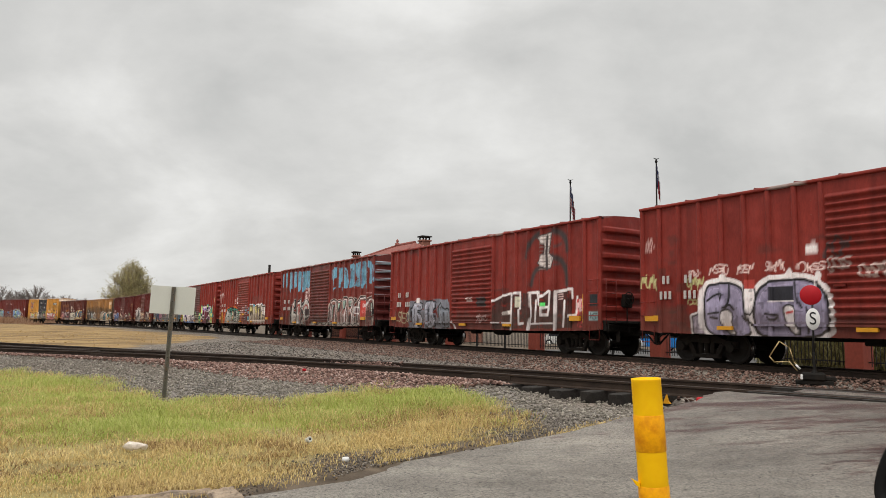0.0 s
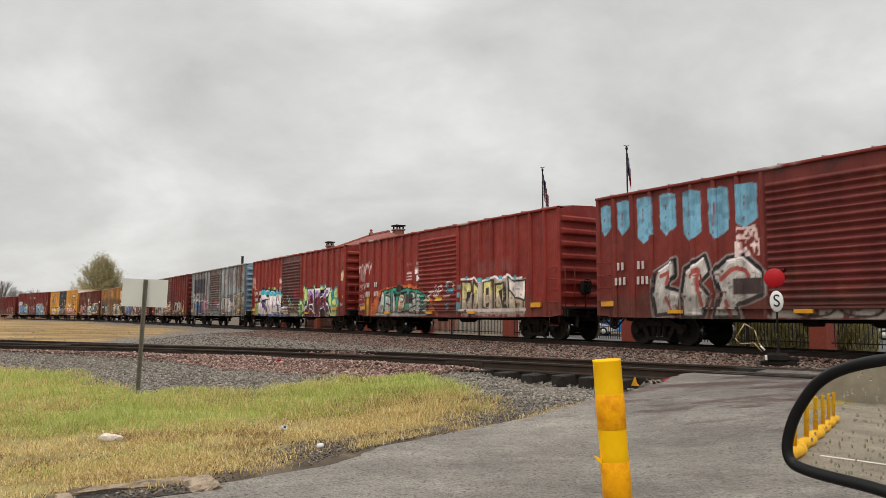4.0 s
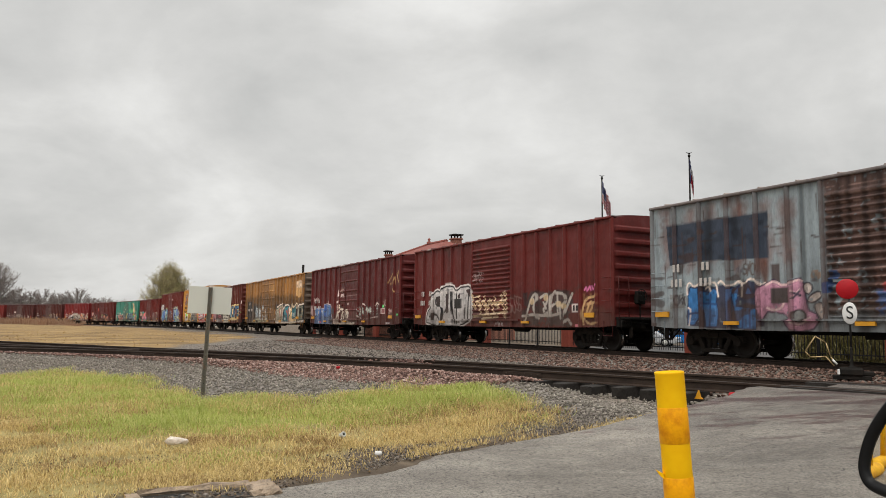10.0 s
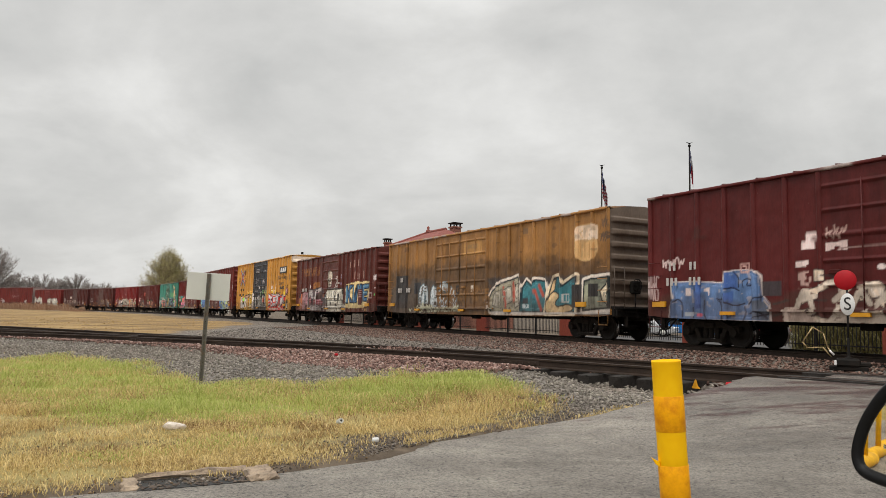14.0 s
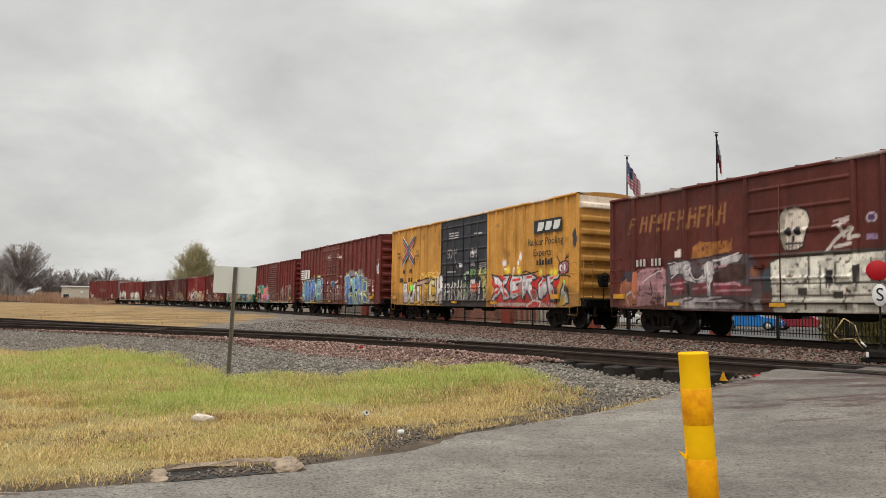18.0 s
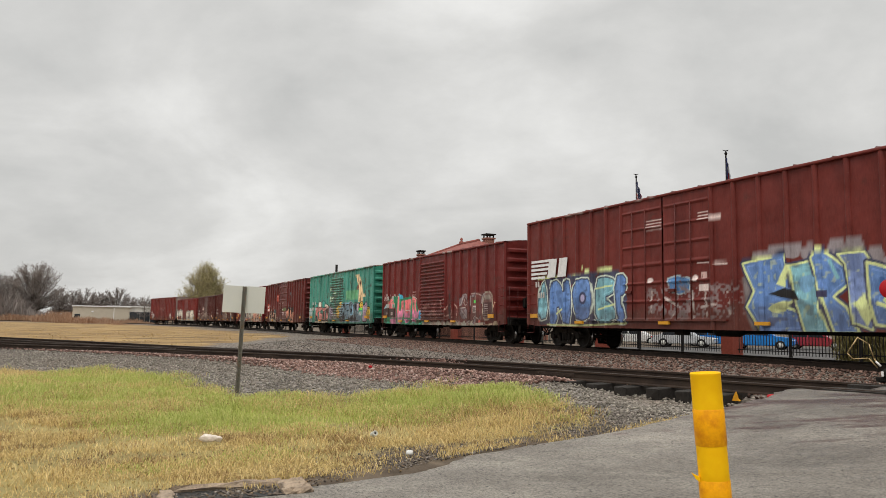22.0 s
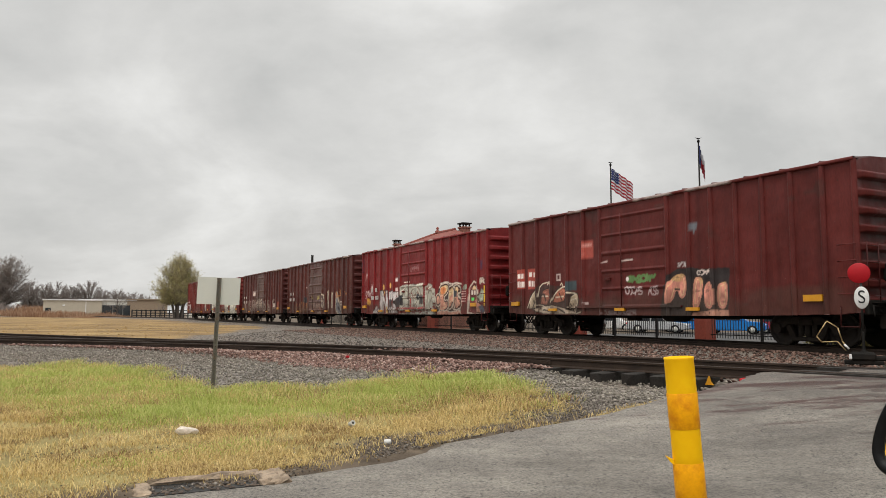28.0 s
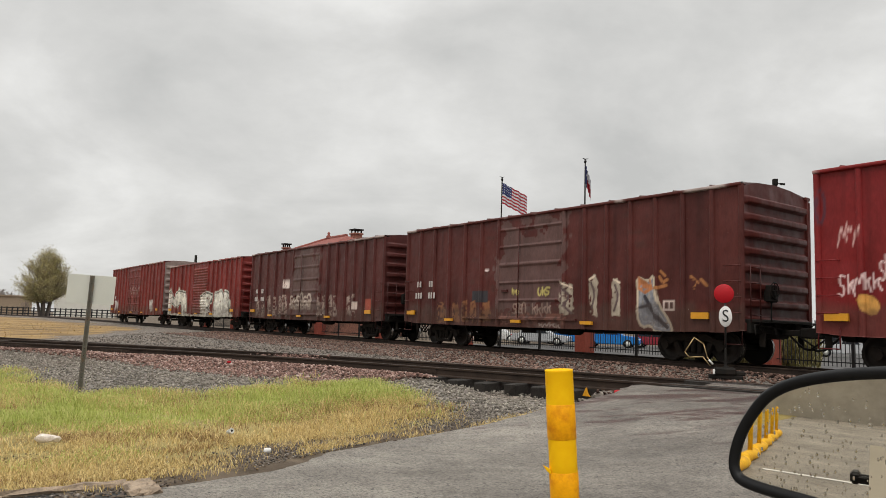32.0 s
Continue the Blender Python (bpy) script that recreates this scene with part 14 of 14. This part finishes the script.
HC = dict(half=9.18, eave=5.2, ridge=5.35, hc=True, kind="panel", ribs=8)
CARS = [
    (dict(nl=8, nr=8), RED, art0, "red boxcar with ribbed door and purple graffiti", {}),
    (dict(nl=8, nr=8), RED, art1, "red boxcar with dark spider figure and white-edged graffiti", {}),
    (dict(nl=8, nr=8, streak=(0.22, 0.33, 0.38)), (0.19, 0.036, 0.028), art2, "rusty red boxcar with flaking sky-blue patches and graffiti", dict(endcol=(0.15, 0.036, 0.032), roofcol=(0.3, 0.28, 0.27), doorcol=(0.15, 0.033, 0.028))),
    (dict(nl=8, nr=8), RED, art3, "red boxcar with orange, green and yellow graffiti", {}),
    (dict(nl=8, nr=8), RED, art4, "red boxcar with white and purple block graffiti", dict(doorcol=(0.115, 0.036, 0.034))),
    (dict(marks=((1.07, 2.66, 2), (2.2, 2.66, 2), (1.07, 2.2, 3), (2.2, 2.2, 3)), ribs=9, nl=6, nr=6, chord=(0.13, 0.105, 0.095), keep=0.22, post=(0.06, 0.036, 0.03), age=0.8), STEEL, art5, "weathered blue-grey boxcar streaked with rust and graffiti", dict(endcol=(0.2, 0.33, 0.42), roofcol=(0.3, 0.28, 0.26))),
    (dict(), MAROON, art6, "maroon boxcar with silver and tan graffiti", {}),
    (dict(kind="panel"), (0.105, 0.018, 0.017), art7, "dark maroon boxcar with blue graffiti and plain door", {}),
    (dict(half=9.18, eave=4.6, ridge=4.77, door=(0.307, 0.565), nl=5, nr=9, hc=True, kind="panel", ribs=8, marks=((1.78, 2.58, 2), (1.55, 2.02, 3), (2.6, 2.02, 3))), TAN, art8, "faded orange-tan double-door boxcar with pale shield and teal graffiti", dict(endcol=(0.16, 0.13, 0.1))),
    (dict(kind="panel", nl=5, nr=8, marks=((1.58, 2.36, 3), (2.3, 2.36, 3))), BROWN, art9, "dark brown boxcar with skull and blue block graffiti", {}),
    (dict(HC, endtop=(0.7, 0.64, 0.52), keep=0.5, chord=(0.55, 0.5, 0.42), door=(0.364, 0.627), nl=7, nr=9, ink=M_BLACK, marks=((1.88, 2.74, 2), (2.81, 2.74, 2), (1.5, 2.25, 3), (2.77, 2.25, 3))), YELLOW, art10, "yellow high-cube boxcar with black double doors and red-silver graffiti", dict(endcol=(0.5, 0.27, 0.06), roofcol=(0.5, 0.47, 0.42), doorcol=(0.028, 0.032, 0.04))),
    (dict(HC, door=(0.335, 0.56), nl=7, nr=9, marks=((0.8, 2.56, 2), (1.1, 2.1, 3))), (0.145, 0.028, 0.022), art11, "brown-red high-cube boxcar with white stripe emblem and blue graffiti", {}),
    (dict(), (0.14, 0.021, 0.018), art12, "maroon boxcar with pink and teal graffiti", {}),
    (dict(nl=6, nr=7, chord=(0.07, 0.04, 0.03), keep=0.4, age=0.5), TEAL, art13, "teal green boxcar with cream arrow, rusty door and blue graffiti", dict(roofcol=(0.17, 0.13, 0.1), endcol=(0.04, 0.26, 0.18))),
    (dict(kind="panel", marks=()), (0.115, 0.022, 0.019), art14, "dark maroon boxcar with peach-coloured graffiti", {}),
    (dict(kind="panel", marks=((1.7, 2.25, 2), (2.37, 2.25, 2), (1.8, 1.78, 3), (2.5, 1.78, 3))), (0.19, 0.018, 0.019), art15, "crimson boxcar with grey and peach graffiti", {}),
    (dict(kind="panel"), (0.09, 0.025, 0.021), art16, "plain brown boxcar with small upright graffiti strips", {}),
    (dict(kind="panel", nl=5, nr=7), (0.085, 0.024, 0.021), art17, "dull brown boxcar with faint pale tags", {}),
    (dict(), (0.17, 0.026, 0.022), art18, "red boxcar with large white graffiti letters", {}),
    (dict(HC, door=(0.36, 0.6), nl=6, nr=7), (0.16, 0.026, 0.022), art19, "tall red end car with pale end panels", dict(endcol=(0.3, 0.26, 0.24))),
]
BUILT = []
for k, (sp, base, art, lab, more) in enumerate(CARS):
    BUILT.append((boxcar(k, sp, base, art, lab, **more), {**STD, **sp}["half"]))


def livery():
    """Emblems and lettering that stand on the yellow and the striped car."""
    yb = -HALF_W - 0.085
    car, hl = BUILT[10]
    L = 2 * hl
    bm = bmesh.new()
    box(bm, 0.84 * L - hl, 0.945 * L - hl, yb - 0.003, yb + 0.01, 3.85, 4.4)
    plate = part("emblem_panel", bm, M_BLACK, car, "black panel with white block emblem")
    bm = bmesh.new()
    for k in range(3):
        x = 0.853 * L - hl + 0.56 * k
        prism(bm, [(x, 3.95), (x + 0.34, 3.95), (x + 0.46, 4.08), (x + 0.5, 4.3), (x + 0.1, 4.3)], yb - 0.01, yb)
    bmesh.ops.recalc_face_normals(bm, faces=bm.faces)
    part("emblem", bm, M_WHITE, plate)
    for word, u, z, s in (("Railcar Pooling", 0.883, 3.5, 0.42), ("Experts", 0.872, 3.05, 0.42), ("next", 0.06, 3.85, 0.26), ("load", 0.062, 3.6, 0.26), ("any", 0.201, 3.85, 0.26), ("road", 0.201, 3.6, 0.26)):
        me = text_mesh(word, s)
        me.materials.append(M_BLACK)
        o = new("lettering", me); o.parent = car; o["label"] = "black lettering on the yellow side"
        o.matrix_basis = pose(u * L - hl, yb, z, 90)
    # crossed arms: white ground, blue outside, red inside, and a blue hub
    for name, mat_, lo, hi, lift in (("emblem_edge", M_WHITE, -0.1, 0.36, 0.004), ("emblem_blue", M_EMBLUE, 0.14, 0.32, 0.008), ("emblem_red", M_EMRED, -0.06, 0.12, 0.008)):
        bm = bmesh.new()
        for sx in (-1, 1):
            for sz in (-1, 1):
                a, b = (2.46 - hl + sx * 0.8, 3.92 + sz * 0.52), (2.46 - hl + sx * 0.06, 3.92 - sz * 0.02)
                prism(bm, [(a[0], a[1] + sz * lo), (a[0], a[1] + sz * hi), (b[0], b[1] + sz * hi), (b[0], b[1] + sz * lo)], yb - lift, yb + 0.01)
        bmesh.ops.recalc_face_normals(bm, faces=bm.faces)
        part(name, bm, mat_, car)
    bm = bmesh.new()
    prism(bm, [(2.46 - hl + 0.1 * math.cos(a), 3.92 + 0.3 * math.sin(a)) for a in np.linspace(0, 2 * math.pi, 17)[:-1]], yb - 0.012, yb + 0.01)
    part("emblem_hub", bm, M_EMBLUE, car)
    for z in (2.65,):
        bm = bmesh.new()
        for k in range(6):
            x = 0.85 * L - hl + 0.2 * k
            box(bm, x, x + 0.13, yb, yb + 0.01, z - 0.1, z + 0.1 + 0.06 * (k % 2))
        part("stencil", bm, M_BLACK, car)
    car, hl = BUILT[11]
    L = 2 * hl
    bm = bmesh.new()
    for k in range(5):
        box(bm, 0.02 * L - hl, (0.075 + 0.008 * k) * L - hl, yb - 0.004, yb + 0.01, 2.78 + 0.17 * k, 2.88 + 0.17 * k)
    x = 0.085 * L - hl
    for k in range(2):
        prism(bm, [(x + 0.72 * k, 2.8), (x + 0.72 * k + 0.55, 2.8), (x + 0.72 * k + 0.68, 3.55), (x + 0.72 * k + 0.14, 3.55)], yb - 0.004, yb + 0.01)
    bmesh.ops.recalc_face_normals(bm, faces=bm.faces)
    part("emblem", bm, M_WHITE, car, "white striped block emblem")


livery()
PITCH = [20.35 if k in (8, 10, 11, 19) else 17.15 for k in range(20)]
FRONT = [sum(PITCH[:k]) - (0.24, 0.24, 0)[min(k, 2)] for k in range(20)]


def train_s(t):
    return 0.324 - 8.465 * t - 0.004 * t * t


# ---------------------------------------------------------------- the vehicle that carries the camera: its flank and door mirror
def mirror_glass():
    m, nt, b, N = mat_base("mirror_glass")
    b.inputs["Metallic"].default_value = 1.0
    b.inputs["Base Color"].default_value = (0.84, 0.79, 0.69, 1)
    b.inputs["Roughness"].default_value = 0.012
    return m


MIRROR_SHAPE = [(-0.178, -0.05), (-0.175, -0.016), (-0.16, 0.03), (-0.135, 0.072), (-0.106, 0.109), (-0.069, 0.135), (-0.022, 0.154), (0.035, 0.168), (0.11, 0.18), (0.2, 0.187), (0.33, 0.187), (0.41, 0.15), (0.43, 0.0), (0.42, -0.11), (0.3, -0.13), (0.03, -0.096), (-0.06, -0.093), (-0.125, -0.089), (-0.163, -0.079)]


def outline(grow):
    """The mirror's rounded outline, moved outwards by so many metres."""
    pts = [Vector(p) for p in MIRROR_SHAPE]
    for _ in range(3):
        pts = [q for a, b in zip(pts, pts[1:] + pts[:1]) for q in (a.lerp(b, 0.25), a.lerp(b, 0.75))]
    out = []
    for k, p in enumerate(pts):
        d = pts[(k + 1) % len(pts)] - pts[k - 1]
        out.append(tuple(p + Vector((-d.y, d.x)).normalized() * grow))
    return out


def vehicle():
    t = empty("pickup_flank", pose(0, 0, 0.04))
    tagged(t, "tan flank of a parked pickup with its black door mirror", "vehicle")
    m_tan = simple("tan_metallic_paint", (0.3, 0.25, 0.17), 0.3, 0.3, 0.1, 1.0)
    bm = bmesh.new()
    prism(bm, [(-3.4, 0.45), (-3.4, 0.9), (-1.2, 0.94), (1.5, 0.9), (2.3, 0.8), (2.5, 0.6), (2.4, 0.45), (1.95, 0.42), (1.9, 0.62), (1.5, 0.78), (1.1, 0.62), (1.05, 0.4), (-1.75, 0.4), (-1.8, 0.62), (-2.2, 0.78), (-2.6, 0.62), (-2.65, 0.45)], 1.2, 1.28)
    bmesh.ops.recalc_face_normals(bm, faces=bm.faces)
    part("body_side", bm, m_tan, t)
    bm = bmesh.new()
    box(bm, -1.24, -1.1, 1.31, 1.35, 0.85, 0.9, 0.012)
    box(bm, -1.24, -1.2, 1.27, 1.33, 0.855, 0.885, 0.006)
    box(bm, -1.14, -1.1, 1.27, 1.33, 0.855, 0.885, 0.006)
    part("door_handle", bm, M_RUBBER, t)
    for x in (-2.2, 1.5):
        w = empty("wheel", pose(x, 1.13, 0.37)); w.parent = t
        bm = bmesh.new()
        lathe(bm, [(0.22, -0.12), (0.35, -0.12), (0.38, -0.08), (0.38, 0.08), (0.35, 0.12), (0.22, 0.12)], 24, pose(0, 0, 0, 90))
        part("tyre", bm, M_RUBBER, w)
        bm = bmesh.new()
        lathe(bm, [(0, -0.1), (0.22, -0.11), (0.23, 0), (0.22, 0.11), (0, 0.1)], 20, pose(0, 0, 0, 90))
        part("rim", bm, M_SIGN, w)
    # door mirror, turned towards the driver's eye
    nm = Vector((-0.891, -0.452, 0.041)).normalized()
    A = Vector((0.4524, -0.8918, 0)).normalized()
    B = A.cross(nm)
    B = B if B.z > 0 else -B
    c = Vector((0.87, 1.38, 1.08))
    M = Matrix((A, B, A.cross(B))).transposed().to_4x4()
    M.translation = c
    sgn = 1.0 if (M.to_3x3() @ Vector((0, 0, 1))).dot(nm) > 0 else -1.0
    bm = bmesh.new()
    inner, mid, outer, back = outline(-0.023), outline(-0.009), outline(0.0), outline(-0.05)
    rings = [(inner, 0.0), (inner, 0.006), (mid, 0.016), (outer, 0.004), (outer, -0.03), (outline(-0.03), -0.09), (back, -0.13)]
    vs = [[bm.verts.new((x, y, sgn * z)) for x, y in pts] for pts, z in rings]
    n = len(inner)
    for p, q in zip(vs[:-1], vs[1:]):
        for k in range(n):
            f = bm.faces.new((p[k], p[(k + 1) % n], q[(k + 1) % n], q[k])); f.smooth = True
    bm.faces.new(vs[-1])
    tube(bm, (0.2, -0.12, -sgn * 0.06), (0.16, -0.3, -sgn * 0.08), 0.05, 0.06, 12)
    bmesh.ops.recalc_face_normals(bm, faces=bm.faces)
    house = part("mirror_housing", bm, M_RUBBER, t, "black rounded door mirror housing")
    house.matrix_basis = M
    bm = bmesh.new()
    f = [bm.verts.new((x, y, sgn * 0.002)) for x, y in outline(-0.021)]
    b = [bm.verts.new((x, y, -sgn * 0.006)) for x, y in outline(-0.021)]
    bm.faces.new(f); bm.faces.new(b[::-1])
    for k in range(n):
        bm.faces.new((f[k], b[k], b[(k + 1) % n], f[(k + 1) % n]))
    bmesh.ops.recalc_face_normals(bm, faces=bm.faces)
    part("mirror_glass", bm, mirror_glass(), house, "wet mirror glass with rain drops")
    # rain drops on the glass
    rng = random.Random(3)
    V, F = [], []
    for k in range(340):
        a, y, r = rng.uniform(-0.11, 0.36), rng.uniform(-0.07, 0.13), rng.uniform(0.0007, 0.0026)
        if y > 0.09 and a < -0.03:
            continue
        i = len(V)
        V += [(a + r * math.cos(q * 1.047), y + 2.0 * r * math.sin(q * 1.047), sgn * 0.0025) for q in range(6)] + [(a, y, sgn * (0.0025 + r * 0.7))]
        F += [(i + q, i + (q + 1) % 6, i + 6) for q in range(6)]
    mg, nt, bs, N = mat_base("rain_water")
    bs.inputs["Transmission Weight"].default_value, bs.inputs["Roughness"].default_value, bs.inputs["IOR"].default_value = 1.0, 0.02, 1.33
    o = raw_mesh("rain_spatter", V, F, mg, house, True)
    o["kind"] = "stuff"
    # arm down to the door skin
    bm = bmesh.new()
    tube(bm, (0.95, 1.36, 0.92), (0.93, 1.22, 0.84), 0.05, 0.06, 12)
    part("mirror_arm", bm, M_RUBBER, t)


def rear_bollards():
    """The row of yellow posts on round-topped stops that the door mirror shows."""
    m_dull = simple("dirty_yellow_plastic", (0.78, 0.44, 0.015), 0.6, 0, 0.25, 9.0, (0.5, 0.22, 0.03), spec=0.2)
    for k in range(6):
        u = k / 5
        x, y = -9.3 - 10.0 * u, 2.95 + 0.5 * u
        t = empty("rear_bollard", pose(x, y, 0.04))
        tagged(t, "yellow post on a round yellow stop block behind the vehicle", "bollard", "row of rear bollards")
        bm = bmesh.new()
        lathe(bm, [(0, 0.1), (0.04, 0.1), (0.04, 0.75), (0.03, 0.78), (0, 0.79)], 16)
        part("post", bm, m_dull, t)
        bm = bmesh.new()
        lathe(bm, [(0, -0.85), (0.06, -0.8), (0.095, -0.66), (0.095, 0.66), (0.06, 0.8), (0, 0.85)], 14, pose(0, 0, 0.07, 0, 90))
        part("stop_block", bm, m_dull, t)
    bm = bmesh.new()
    box(bm, -0.07, 0.07, -2.2, 0.6, 0, 0.006)
    o = part("parking_line", bm, M_WHITE)
    o.matrix_basis = pose(-10.05, 2.1, 0.035, 0, 0, 4)
    tagged(o, "worn white parking line on the asphalt", "road marking", kind="structure")
    # unseen backdrop, added so the mirror shows a wall tone instead of sky
    far_building("mirror_backdrop", "long plain tan backdrop wall added behind to fill the door mirror", -46, 2, 90, 60, 10, 6.5, simple("grey_tan_render", (0.4, 0.365, 0.31), 0.85, 0, 0.25, 1.5, (0.33, 0.3, 0.25)))


vehicle()
rear_bollards()



def motions():
    # every car rides on the line: its two bogie centres stay over the rails
    for k, (car, hl) in enumerate(BUILT):
        rows = []
        for t in np.arange(0, 32.01, 1.0):
            mid = train_s(t) + FRONT[k] + PITCH[k] / 2
            ax, ay, _ = on_track(mid - (hl - 1.9))
            bx, by, _ = on_track(mid + (hl - 1.9))
            ang = math.degrees(math.atan2(ay - by, ax - bx))
            rows.append((float(t), pose((ax + bx) / 2, (ay + by) / 2, RAIL_Z, 0, 0, ang)))
        walk(car, rows)
    # wheels roll while their car passes near: a turn of under ninety degrees from row to row
    for w, x, k in WHEELS:
        t0 = max(0.0, (0.324 + FRONT[k] - 44.0) / 8.5)
        t1 = min(32.0, (0.324 + FRONT[k] + 30.0) / 8.6)
        if t0 > 31.5:      # still far down the line when the clip ends
            continue
        ts = [t0 + 0.0666667 * j for j in range(int((t1 - t0) / 0.0666667) + 1)]
        ts = ([0.0] if t0 > 0.1 else []) + ts + ([32.0] if ts[-1] < 31.9 else [])
        rows = []
        for t in ts:
            run = train_s(t0) - train_s(min(max(t, t0), ts[-2] if len(ts) > 1 and ts[-1] == 32.0 else t))
            rows.append((t, pose(x, 0, WHEEL_R) @ pose(0, 0, 0, 0, math.degrees(run / WHEEL_R), 0)))
        walk(w, rows)
    # flags: limp at first, filling with wind towards the end
    for strips, w, top, flag in FLAGS:
        for i, o in enumerate(strips):
            rows = []
            for t in np.arange(0, 32.01, 0.5):
                g = float(np.interp(t, [0, 3, 5, 6, 8, 10, 12, 14, 15.5, 17, 19, 21, 23, 24.5, 26, 29, 30.5, 32], [0.02, 0.02, 0.12, 0.3, 0.14, 0.22, 0.1, 0.08, 0.3, 0.5, 0.3, 0.12, 0.15, 0.25, 0.6, 0.9, 0.85, 1.0]))
                if flag != "stripes":
                    g *= 0.2
                ahead, drop = 0.12 + 0.66 * g, 0.86 - 0.48 * g
                x = y = z = 0.0
                for j in range(i + 1):
                    fold = math.degrees(math.acos(ahead)) * (1 if (j // 2) % 2 else -1)
                    yaw = fold + 5 * math.sin(1.7 * t - 0.9 * j)
                    if j < i:
                        x, y, z = x + w * math.cos(radians(yaw)), y + w * math.sin(radians(yaw)), z - w * drop
                rows.append((float(t), pose(x, y, top + z, 0, 0, yaw)))
            walk(o, rows)


motions()
